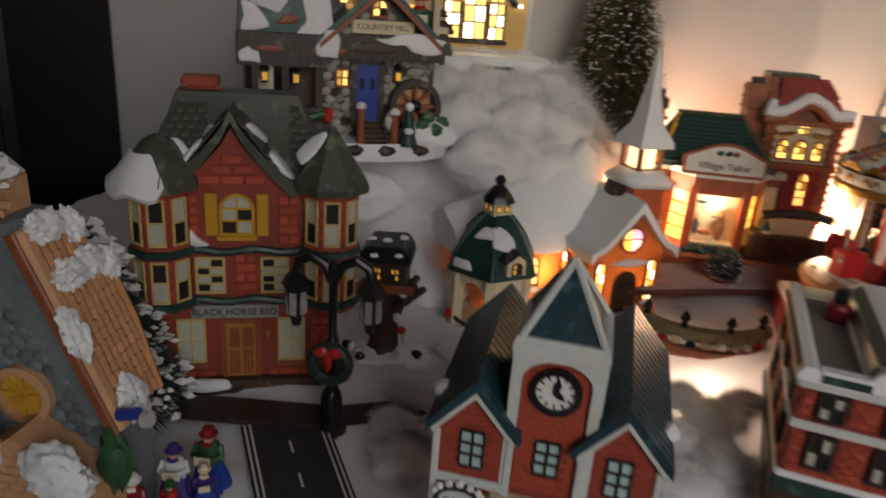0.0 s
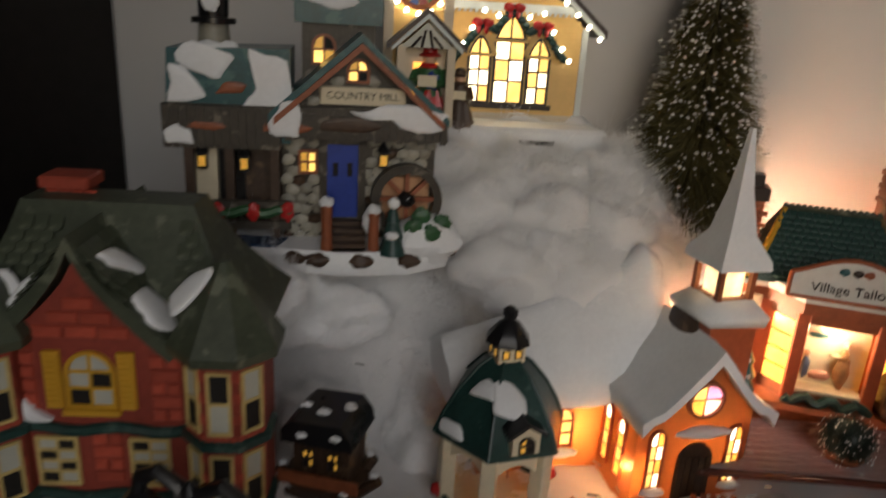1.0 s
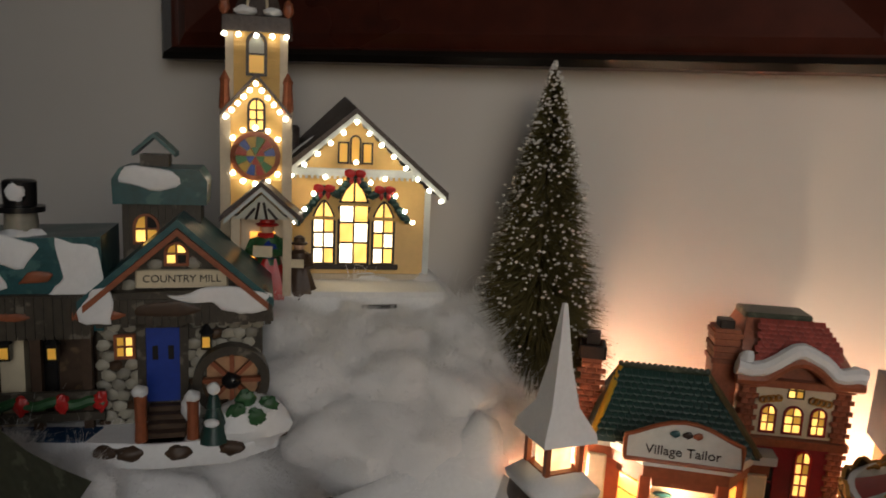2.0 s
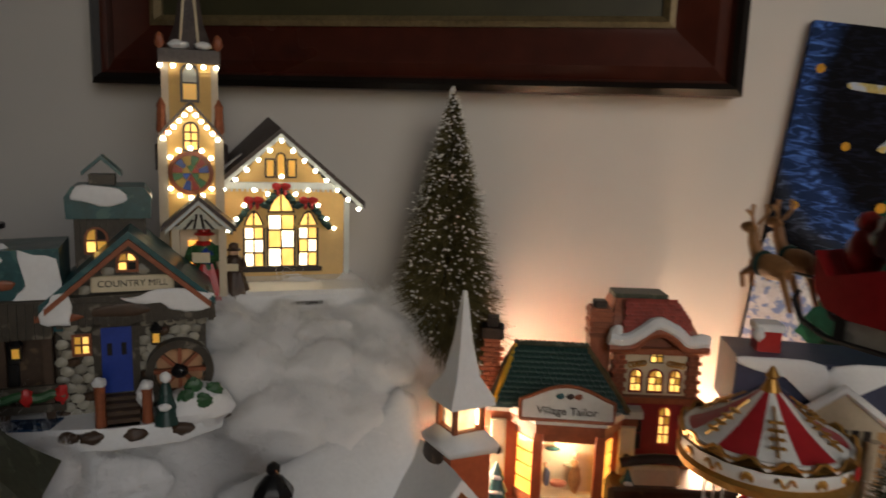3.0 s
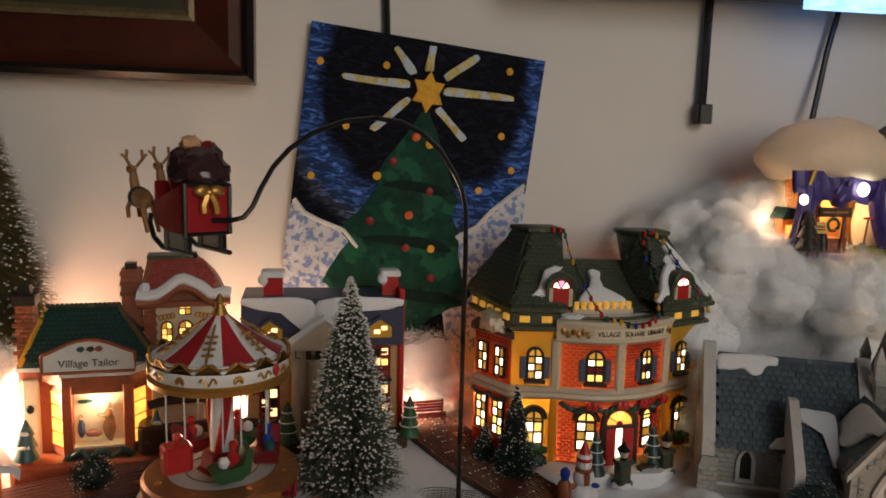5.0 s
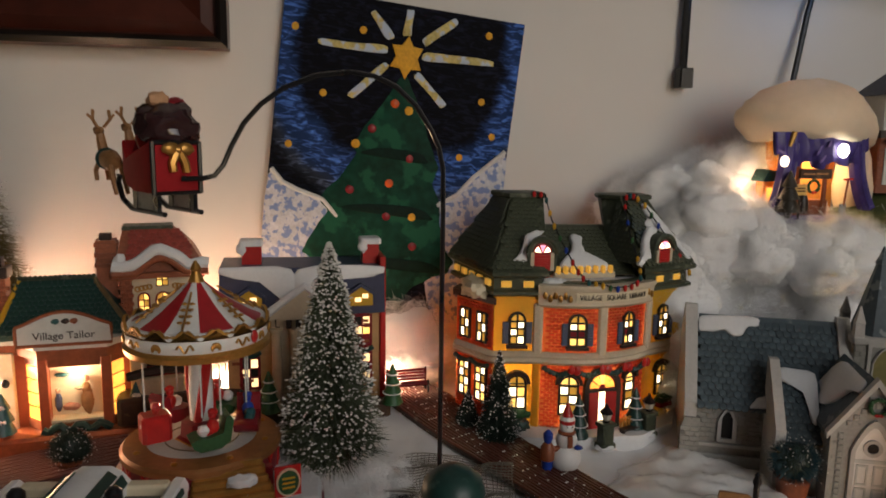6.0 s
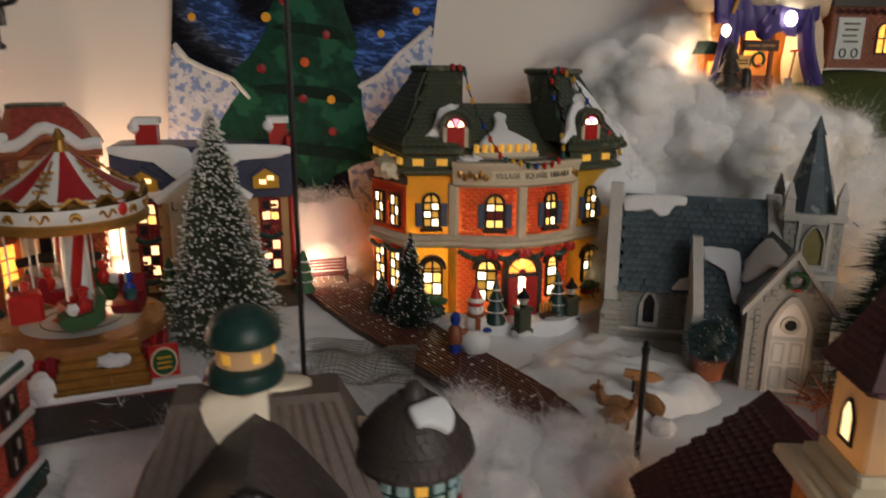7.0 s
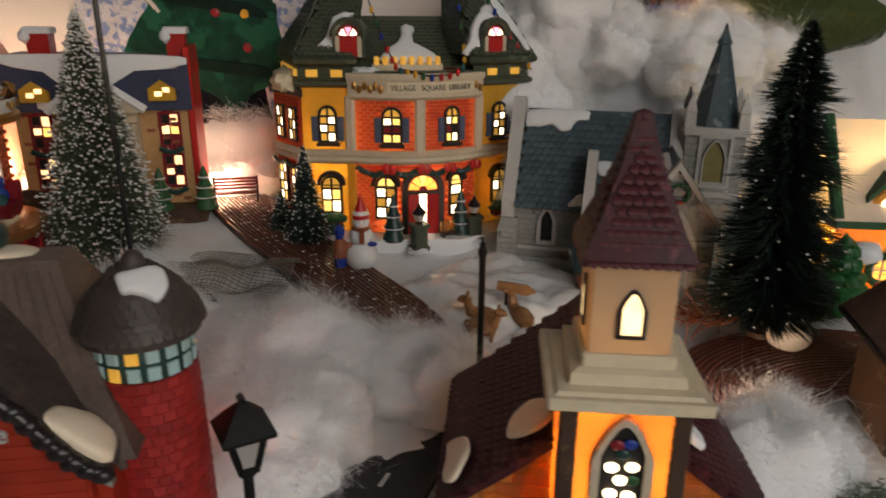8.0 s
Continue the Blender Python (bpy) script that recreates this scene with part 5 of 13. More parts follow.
    for x, z in ((-2.15, 7.25), (0, 8.35), (2.15, 7.25)):
        b = Geo().lump((x - 0.38, -0.7, z + 0.1), (0.4, 0.18, 0.3), 1, 0.2, 1, 10, 6).lump((x + 0.38, -0.7, z + 0.1), (0.4, 0.18, 0.3), 2, 0.2, 1, 10, 6).lump((x - 0.25, -0.7, z - 0.35), (0.16, 0.1, 0.35), 4, 0.2, 1, 8, 5).lump((x + 0.25, -0.7, z - 0.35), (0.16, 0.1, 0.35), 5, 0.2, 1, 8, 5)
        part("bow", b, RED, nave, "red ribbon bow")
    bulb = mesh_of("string_light", Geo().ball((0, 0, 0), (0.17, 0.17, 0.17), 8, 5), LED)
    spots = []
    for i in range(15):
        q = i / 14
        x = lerp(-6.2, 6.2, q)
        spots.append((x, -0.95, 12.4 - abs(x) * 0.87 - 0.35))
    spots += [(x, -0.8, z + 0.25) for x, z in ((-4.2, 4.7), (-3.5, 5.6), (-2.9, 6.7), (-2.1, 7.9), (-1.1, 7.6), (0, 9.0), (1.1, 7.6), (2.1, 7.9), (2.9, 6.7), (3.6, 5.6), (4.2, 4.8))]
    for p in spots:
        part("string_light", bulb, LED, nave, m=T3(p))
    # tower, in front and to the side
    tw = T3((-6.6, -2.0, 0))
    tower = part("tower", Geo().box(-2.0, 1.8, 0, 3.8, 0.7, 17.6), YELLOW, t, "square yellow bell tower", tw)
    for x in (-2.1, 1.9):
        part("buttress", Geo().box(x - 0.32, x + 0.32, -0.3, 0.5, 0.7, 13.0).box(x * 0.86 - 0.25, x * 0.86 + 0.25, -0.25, 0.5, 13.0, 17.4), STONE_T, tower, "grey corner buttress")
        part("pinnacle", Geo().lathe([(0.3, 12.4), (0.4, 12.6), (0.3, 14.2), (0.36, 14.4), (0.05, 15.0)], 8, T3((x, -0.2, 0))), COPPER, tower, "copper-brown pinnacle")
    for k in range(34):
        z = 7.9 + k * 0.28
        part("clapboard", Geo().add([(-1.75, -0.02, z), (1.55, -0.02, z), (1.55, -0.02, z + 0.26), (-1.75, -0.02, z + 0.26), (-1.75, -0.1, z), (1.55, -0.1, z)], [(4, 5, 2, 3), (0, 4, 3), (1, 2, 5), (0, 1, 5, 4)]), YELLOW, tower, smooth=0)
    g = gable_roof(4.6, 12.0, 14.6, -0.6, 0.2, 0.3)
    part("tower_gable", Geo().add(g.v, g.f, T3((-0.1, 0, 0))), CHARCOAL, tower, "dark gable trim")
    window(tower, T3((-0.1, -0.1, 11.1)), 0.85, 1.9, (LIT_Y,), 2, 3, 1, DARK)
    window(tower, T3((-0.1, -0.1, 14.7)), 0.95, 2.4, (PANE_PALE, LIT_D), 1, 2, 1, DARK, fr=0.2)
    # stained rose window in wedges
    rose = part("rose_window", Geo().lathe([(1.62, 0), (1.62, 0.3), (1.3, 0.36), (1.3, 0)], 24, T3((-0.15, -0.02, 9.5)) @ rx(90)), COPPER, tower, "round stained glass window")
    cols = (paint("glass_red", (0.35, 0.03, 0.03), 0.2, 0.2, 3, 0), paint("glass_blue", (0.03, 0.1, 0.4), 0.2, 0.2, 3, 0), paint("glass_gold", (0.6, 0.4, 0.08), 0.2, 0.2, 3, 0), paint("glass_green", (0.04, 0.2, 0.08), 0.2, 0.2, 3, 0))
    for ring, (r0, r1, n) in enumerate(((0.05, 0.6, 6), (0.62, 1.3, 12))):
        for k in range(n):
            a0, a1 = 2 * math.pi * (k + 0.06) / n, 2 * math.pi * (k + 0.94) / n
            pts = [(r0 * math.cos(a0), r0 * math.sin(a0)), (r1 * math.cos(a0), r1 * math.sin(a0)), (r1 * math.cos((a0 + a1) / 2), r1 * math.sin((a0 + a1) / 2)), (r1 * math.cos(a1), r1 * math.sin(a1)), (r0 * math.cos(a1), r0 * math.sin(a1))]
            part("pane", Geo().prism([(-0.15 + x, 9.5 + z) for x, z in pts], -0.24, -0.1), cols[(k * 3 + ring) % 4], rose, smooth=0)
    for k in range(14):
        a = math.pi * 2 * (k + 0.5) / 14
        if abs(math.cos(a)) < 0.97:
            part("string_light", bulb, LED, tower, m=T3((-0.15 + 1.85 * math.cos(a), -0.35, 9.5 + 1.85 * math.sin(a))))
    for i in range(11):
        x = lerp(-2.0, 1.8, i / 10)
        part("string_light", bulb, LED, tower, m=T3((x, -0.75, 14.2 - abs(x + 0.1) * 1.15)))
    for x in (-2.1, -1.2, -0.1, 0.9, 1.8):
        part("string_light", bulb, LED, tower, m=T3((x, -0.45, 17.25)))
    part("parapet", Geo().box(-2.3, 2.1, -0.4, 4.2, 17.5, 18.5, b=0.1), CHARCOAL, tower, "dark parapet")
    for x in (-2.1, 1.9):
        part("finial", Geo().lump((x, -0.2, 19.0), (0.35, 0.3, 0.6), 4, 0.3), COPPER, tower)
    part("spire", Geo().lathe([(1.9, 18.4), (1.1, 20.5), (0.08, 27)], 8, T3((-0.1, 1.9, 0)), math.pi / 8), CHARCOAL, tower, "tall grey spire")
    for a in (-112, -67):
        part("rib", Geo().tube([(-0.1 + 1.8 * math.cos(radians(a)), 1.9 + 1.8 * math.sin(radians(a)), 18.4), (-0.1, 1.85, 26.8)], 0.1, 5), CREAM, tower)
    part("snow", Geo().lump((-0.8, 0.1, 18.8), (0.7, 0.5, 0.35), 2, 0.3).lump((0.9, 0.1, 18.8), (0.6, 0.5, 0.3), 5, 0.3), SNOW, tower)
    # porch
    po = T3((-6.2, -4.6, 0))
    porch = part("porch", Geo().box(-1.9, -1.35, 0, 0.6, 0.5, 5.8).box(1.35, 1.9, 0, 0.6, 0.5, 5.8).box(-1.9, 1.9, 1.2, 2.6, 0.5, 5.6), STONE_T, t, "porch with pale columns", po)
    part("porch_roof", gable_roof(5.2, 5.4, 7.7, -0.4, 2.8, 0.35), CHARCOAL, porch, "dark porch roof")
    part("barge_board", gable_roof(4.6, 5.3, 7.4, -0.5, -0.3, 0.3), OFFWHITE, porch)
    part("fanlight", Geo().prism([(-1.7, 5.6), (1.7, 5.6), (0, 7.2)], -0.1, 0.1), PANE_PALE, porch, "pale fan-shaped glass")
    for x in (-1.0, -0.35, 0.35, 1.0):
        part("bar", Geo().tube([(x, -0.15, 5.6), (x * 0.4, -0.15, 6.9 - abs(x) * 0.6)], 0.09, 5), DARK, porch)
    part("doorway", Geo().box(-0.8, 0.8, 1.05, 1.22, 0.6, 4.6), LIT_O, porch, "orange-lit doorway")
    part("ornament", Geo().lump((0.5, 0.6, 3.5), (0.5, 0.4, 0.6), 2, 0.3), BLUEDOOR, porch)
    part("dark_roof", Geo().box(-9.6, -4.0, 2.5, 7.0, 9.4, 11.6, b=0.3), CHARCOAL, t, "dark rear roof")


hill_church()


def carollers():
    """Small painted figures, plain shapes."""
    def figure(x, y, z, h, coat, skirt, yaw=0, label="small painted figurine in a coat and long skirt", cap=None):
        marks, g = [], Geo()

        def upto(k):
            marks.append((len(g.f), k))
        g.lathe([(0.27 * h, 0), (0.26 * h, 0.1 * h), (0.2 * h, 0.3 * h), (0.14 * h, 0.48 * h)], 18, None, 0, 1, 0.85)
        g.v = [(px * (1 + 0.16 * math.sin(7 * math.atan2(py, px))), py * (1 + 0.16 * math.sin(7 * math.atan2(py, px))), pz) for px, py, pz in g.v]
        upto(1)
        g.lathe([(0.17 * h, 0.4 * h), (0.145 * h, 0.5 * h), (0.17 * h, 0.62 * h), (0.15 * h, 0.72 * h), (0.07 * h, 0.78 * h)], 14, None, 0, 1, 0.8)
        for sx in (-1, 1):
            g.tube([(sx * 0.15 * h, 0, 0.7 * h), (sx * 0.2 * h, -0.06 * h, 0.56 * h), (sx * 0.07 * h, -0.2 * h, 0.56 * h)], 0.055 * h, 7)
        upto(0)
        g.ball((0, -0.01 * h, 0.83 * h), 0.085 * h, 10, 7)
        g.ball((0.05 * h, -0.21 * h, 0.56 * h), 0.04 * h, 6, 4).ball((-0.05 * h, -0.21 * h, 0.56 * h), 0.04 * h, 6, 4)
        upto(2)
        g.lathe([(0.13 * h, 0.86 * h), (0.135 * h, 0.88 * h), (0.09 * h, 0.9 * h), (0.085 * h, 0.97 * h), (0.03 * h, h)], 12, T3((0, 0.015 * h, 0)))
        g.tube([(-0.08 * h, -0.06 * h, 0.755 * h), (0.0, -0.1 * h, 0.75 * h), (0.08 * h, -0.06 * h, 0.755 * h)], 0.035 * h, 6)
        upto(3)
        g.box(-0.11 * h, 0.11 * h, -0.27 * h, -0.245 * h, 0.53 * h, 0.66 * h, rx(0))
        upto(4)
        ob = solo("figurine", g, coat, label, "figurine", x, y, z, yaw, group="painted figurines")
        for mt in (skirt, SKIN, cap or skirt, CREAM):
            ob.data.materials.append(mt)
        for p in ob.data.polygons:
            p.material_index = next((k for n, k in marks if p.index < n), 0)
        return ob
    figure(2.5, 54.4, 19.8, 5.6, GREEN, RED, 20, "green-coated figurine in a red skirt beside the church")
    figure(4.4, 55.3, 19.8, 4.2, DKBROWN, DKBROWN, 20, "small brown-coated figurine beside the church")
    figure(1.2, 15.6, 0.2, 3.1, WINE, RED, 10, "red-robed caroller figurine by the stone cottage", WHITE)
    figure(1.8, 18.0, 0.2, 3.3, OFFWHITE, PURPLE, 20, "purple-hatted caroller figurine in a pale shawl", PURPLE)
    figure(2.9, 19.4, 0.2, 3.7, GREEN, BLUEDOOR, 10, "green-cloaked caroller figurine in a blue skirt", WINE)
    figure(2.4, 16.7, 0.2, 2.2, RED, WINE, -10, "small red-coated child-sized caroller figurine", GREEN)
    figure(3.5, 18.0, 0.2, 2.5, PURPLE, BLUEDOOR, 30, "small blue-skirted caroller figurine", CREAM)


carollers()
# ---- gazebo, white-roofed church, tree house ----
def gazebo():
    t = thing("gazebo", 12.9, 43.2, 1.1, 40, "cream ceramic gazebo with dark green eight-sided roof", "gazebo")
    R = 2.95
    def corner(k, r):
        a = radians(-90 + 30 + 60 * k)
        return r * math.cos(a), r * math.sin(a)
    part("floor", Geo().lathe([(R + 0.5, -0.6), (R + 0.5, 0.25), (R + 0.3, 0.4)], 6, None, radians(-60)), CREAM, t, "cream floor slab")
    for k in range(6):
        x, y = corner(k, R)
        part("post", Geo().box(-0.42, 0.42, -0.42, 0.42, 0.3, 4.6, T3((x, y, 0)) @ rz(30 + 60 * k), b=0.06), CREAM, t)
        part("bow", Geo().lump((x * 1.16, y * 1.16, 1.15), (0.4, 0.35, 0.4), k, 0.3, 1, 10, 6), RED, t, "red bow on the post")
        x2, y2 = corner(k + 1, R)
        m = T3(((x + x2) / 2, (y + y2) / 2, 0)) @ rz(math.degrees(math.atan2(y2 - y, x2 - x)))
        L = math.hypot(x2 - x, y2 - y)
        arch = [(-L / 2, 4.6), (-L / 2, 3.4)] + [(-L / 2 + 0.35 + (L - 0.7) * i / 8, 3.5 + 0.55 * math.sin(math.pi * i / 8)) for i in range(9)] + [(L / 2, 3.4), (L / 2, 4.6)]
        part("arch", Geo().prism(arch, -0.2, 0.2), CREAM, t, m=m)
        part("garland", Geo().tube([(lerp(x, x2, i / 8) * 1.14, lerp(y, y2, i / 8) * 1.14, 1.1 - 0.55 * math.sin(math.pi * i / 8)) for i in range(9)], 0.16, 6), DKGREEN, t, "green garland")
    part("eave", Geo().lathe([(R + 0.3, 4.4), (R + 0.35, 5.0), (R + 0.1, 5.2)], 6, None, radians(-60)), CREAM, t, "cream eave board")
    roof = part("roof", Geo().lathe([(3.75, 4.7), (3.8, 5.0), (3.3, 6.3), (2.5, 7.9), (1.45, 9.4), (0.8, 9.9)], 6, None, radians(-60)), DKGREEN, t, "dark green bell-shaped roof")
    for k in range(6):
        pts = []
        for r, z in ((3.82, 4.9), (3.33, 6.3), (2.53, 7.9), (1.48, 9.4), (0.84, 9.9)):
            x, y = corner(k, r)
            pts.append((x, y, z))
        part("ridge", Geo().tube(pts, 0.1, 6), DKGREEN, roof)
    cup = part("cupola", Geo().box(-0.75, 0.75, -0.75, 0.75, 9.8, 11.1), CREAM, roof, "cream cupola with lit windows")
    for a in (0, 90, -90):
        for x in (-0.35, 0.35):
            window(cup, rz(a) @ T3((x, -0.76, 10.1)), 0.3, 0.5, (LIT_D,), 1, 1, 0, DARK, fr=0.07, proud=0.05)
    part("cupola_roof", Geo().lathe([(1.25, 11.0), (1.2, 11.3), (0.55, 12.3), (0.28, 12.5), (0.42, 12.8), (0.42, 13.1), (0.15, 13.4)], 8), BLACK, cup, "black domed cap")
    d = rz(0)
    dm = part("dormer", Geo().prism([(-0.75, 5.3), (0.75, 5.3), (0.75, 6.6), (0, 7.3), (-0.75, 6.6)], -3.55, -1.6), CREAM, roof, "cream dormer", d)
    g = gable_roof(2.1, 6.5, 7.3, -3.75, -1.4, 0.28)
    part("dormer_roof", g, BLACK, dm)
    window(dm, T3((0, -3.56, 5.4)), 0.7, 1.0, (LIT_D, VOID), 2, 2, 1, DARK, fr=0.08)
    mm = rz(0) @ T3((-0.6, -2.25, 7.8)) @ rx(-36)
    snow_patch(roof, mm, [(-0.9, -0.3), (0.6, -0.9), (1.0, 0.2), (0.3, 1.5), (-0.6, 1.4)], 0.22, 3)
    mm = rz(-60) @ T3((0.2, -1.95, 8.4)) @ rx(-38)
    snow_patch(roof, mm, [(-0.7, -0.5), (0.9, -0.4), (0.7, 0.5), (-0.3, 0.7)], 0.2, 4)
    mm = rz(-60) @ T3((-1.0, -3.15, 5.7)) @ rx(-22)
    snow_patch(roof, mm, [(-0.6, -0.6), (1.1, -0.5), (0.9, 0.3), (-0.4, 0.5)], 0.2, 5)

    roof.matrix_basis = cm_pose(T3((0, 0, 5)) @ Matrix.Diagonal((1, 1, 0.83, 1)) @ T3((0, 0, -5)))


gazebo()


def white_roof_church():
    t = thing("white_roofed_church", 22.8, 47.3, 1.2, 36, "terracotta ceramic church with thick snow roof and white spire", "church")
    glow = paint("lit_terracotta", (0.36, 0.13, 0.045), 0.45, 0.18, 3, 0.2, through=0.3, tint=(0.7, 0.26, 0.07))
    # front wing
    wing = part("front_wing", Geo().prism([(-3.3, 0), (3.6, 0), (3.6, 6.3), (0.5, 9.6), (-3.3, 5.9)], 0, 5.5), glow, t, "glowing terracotta gable front")
    def drape(w, z0, z1, y0, y1, th, seed):
        n = 14
        rings = []
        for j in range(7):
            y = lerp(y0, y1, j / 6)
            up, lo = [], []
            for i in range(n + 1):
                x = lerp(-w / 2, w / 2, i / n)
                q = 1 - abs(x) / (w / 2)
                z = lerp(z0, z1, q ** 1.3) + (0.25 if q < 0.15 else 0.0) + 0.22 * noise.noise(Vector((x * 0.6, y * 0.6, seed)))
                lift = th * (0.5 + 0.5 * q)
                up.append((x + 0.5, y, z + lift))
                lo.append((x * 0.97 + 0.5, y, z - (0.45 if i in (0, n) else 0.05)))
            rings.append(up + list(reversed(lo)))
        return Geo().loft(rings)
    part("snow_roof", drape(8.3, 5.6, 9.6, -0.8, 6.0, 0.75, 3), SNOW, wing, "thick draped white snow roof", smooth=75)
    rose = part("round_window", Geo().lathe([(1.15, 0), (1.15, 0.25), (0.95, 0.3), (0.95, 0)], 24, T3((0.4, 0.02, 7.0)) @ rx(90)), COPPER, wing, "round window of four coloured panes")
    for k, mt in enumerate((LIT_P, LIT_Y, LIT_O, lit("pane_rose", (1.0, 0.55, 0.4), 1.6))):
        a0, a1 = math.pi / 2 * (k + 0.07), math.pi / 2 * (k + 0.93)
        pts = [(0.12 * math.cos((a0 + a1) / 2), 0.12 * math.sin((a0 + a1) / 2))] + [(0.93 * math.cos(lerp(a0, a1, i / 6)), 0.93 * math.sin(lerp(a0, a1, i / 6))) for i in range(7)]
        part("pane", Geo().prism([(0.4 + x, 7.0 + z) for x, z in pts], -0.12, 0.0), mt, rose, smooth=0)
    for x in (-2.1, 2.75):
        window(wing, T3((x, -0.02, 1.5)), 0.75, 3.5, (LIT_W, LIT_O, LIT_Y, LIT_W, LIT_Y, LIT_O, LIT_Y, LIT_W), 2, 4, 1, ORANGE, bar=0.05, fr=0.14)
        part("snow", Geo().lump((x, -0.3, 1.45), (0.75, 0.3, 0.22), 4, 0.3), SNOW, wing, "snow on the sill")
    door = part("door", Geo().prism([(a + 0.4, b) for a, b in arch_outline(2.2, 4.3, 1)], -0.12, 0.1), DKBROWN, wing, "dark arched plank door")
    for k in range(5):
        part("plank", Geo().box(-0.62 + k * 0.42, -0.26 + k * 0.42, -0.2, -0.1, 0.1, 3.4), DKBROWN, door, smooth=0)
    part("snow", Geo().lump((0.4, -0.35, 5.15), (1.7, 0.4, 0.3), 6, 0.25), SNOW, wing, "snow on the door hood")
    for k in range(3):
        part("step", Geo().box(-1.0 - k * 0.2, 1.8 + k * 0.2, -0.7 - k * 0.5, 0, -0.3, 0.5 - k * 0.25, b=0.08), SANDST, t)
    # side of the wing with two tall windows
    side = T3((-3.3, 0, 0)) @ rz(-90)
    for x in (-1.6, -3.3):
        window(wing, side @ T3((x, -0.02, 1.3)), 0.7, 3.6, (LIT_W, LIT_O, LIT_Y, LIT_O), 1, 4, 1, ORANGE, bar=0.05, fr=0.14)
    # nave to the left
    nave = part("nave", Geo().box(-11.0, -2.6, 4.2, 10.5, 0, 5.2), glow, t, "long terracotta nave")
    window(nave, T3((-6.0, 4.18, 1.8)), 1.4, 2.4, (LIT_O, LIT_Y, LIT_O, LIT_Y), 2, 3, 1, ORANGE, bar=0.14)
    window(nave, T3((-9.2, 4.18, 1.8)), 1.4, 2.4, (LIT_O, LIT_Y, LIT_O, LIT_Y), 2, 3, 1, ORANGE, bar=0.14)
    part("snow", Geo().lump((-6.0, 3.8, 1.6), (1.1, 0.35, 0.25), 4, 0.3).lump((-9.2, 3.8, 1.6), (1.1, 0.35, 0.25), 5, 0.3), SNOW, nave)
    # nave roof: ridge runs sideways, high by the tower and sinking away
    rings = []
    for j in range(11):
        q = j / 10
        x = lerp(1.0, -13.0, q)
        top = lerp(14.4, 8.2, q ** 0.55) if q > 0.12 else 12.6 + q * 9
        mid = lerp(7.8, 7.0, q)
        e = 0.25 * noise.noise(Vector((x * 0.5, 3, 1)))
        rings.append([(x, 3.2, 5.0 + e), (x, 3.1, 5.7 + e), (x, lerp(5.2, 4.6, q), (top + 5.6) * 0.5 + 0.2), (x, mid - 0.7, top - 0.5), (x, mid, top), (x, mid + 1.2, top - 0.7), (x, 11.4, 6.0), (x, 11.3, 5.0)])
    part("snow_roof", Geo().loft(rings), SNOW, nave, "long sagging white snow roof", smooth=80)
    # tower and spire
    tw = T3((2.0, 2.6, 0.9)) @ rz(4) @ Matrix.Diagonal((0.76, 0.76, 0.86, 1))
    tower = part("tower", Geo().box(-2.0, 2.0, -2.0, 2.0, 6, 12.4), ORANGE, t, "square terracotta tower", tw)
    # added lump: gives the tower's brown side its dark shading by colour
    part("shoulder", Geo().lump((-1.9, 0.9, 9.4), (0.6, 2.2, 3.2), 5, 0.12), DKBROWN, tower, "dark lump added for the tower's brown, shaded side")
    part("snow_collar", Geo().loft([[(-2.4, -2.4, 11.7), (2.4, -2.4, 11.4), (2.4, 2.4, 11.7), (-2.4, 2.4, 11.7)], [(-2.55, -2.55, 12.2), (2.55, -2.55, 12.1), (2.55, 2.55, 12.2), (-2.55, 2.55, 12.2)], [(-1.6, -1.6, 13.1), (1.6, -1.6, 13.1), (1.6, 1.6, 13.1), (-1.6, 1.6, 13.1)]]), SNOW, tower, "snow collar below the belfry", smooth=80)
    bel = part("belfry", Geo().box(-1.45, 1.45, -1.45, 1.45, 12.8, 13.2), COPPER, tower, "open lit belfry")
    for sx in (-1, 1):
        for sy in (-1, 1):
            part("pillar", Geo().box(sx * 1.35 - 0.2, sx * 1.35 + 0.2, sy * 1.35 - 0.2, sy * 1.35 + 0.2, 13.1, 15.4), COPPER, bel)
    part("lamp_glass", Geo().box(-0.95, 0.95, -0.95, 0.95, 13.2, 15.3), LIT_B, bel, "glowing lamp glass")
    part("spire", Geo().loft([[(-2.2, -2.2, 15.3), (2.2, -2.2, 15.2), (2.2, 2.2, 15.3), (-2.2, 2.2, 15.3)], [(-2.1, -2.1, 15.9), (2.1, -2.1, 15.8), (2.1, 2.1, 15.9), (-2.1, 2.1, 15.9)], [(-1.15, -1.15, 17.3), (1.15, -1.15, 17.3), (1.15, 1.15, 17.3), (-1.15, 1.15, 17.3)], [(-0.62, -0.62, 20.0), (0.62, -0.62, 20.0), (0.62, 0.62, 20.0), (-0.62, 0.62, 20.0)], [(-0.14, -0.14, 23.9), (0.14, -0.14, 23.9), (0.14, 0.14, 23.9), (-0.14, 0.14, 23.9)]]), SNOW, tower, "slim white snow-covered spire", smooth=50)


white_roof_church()


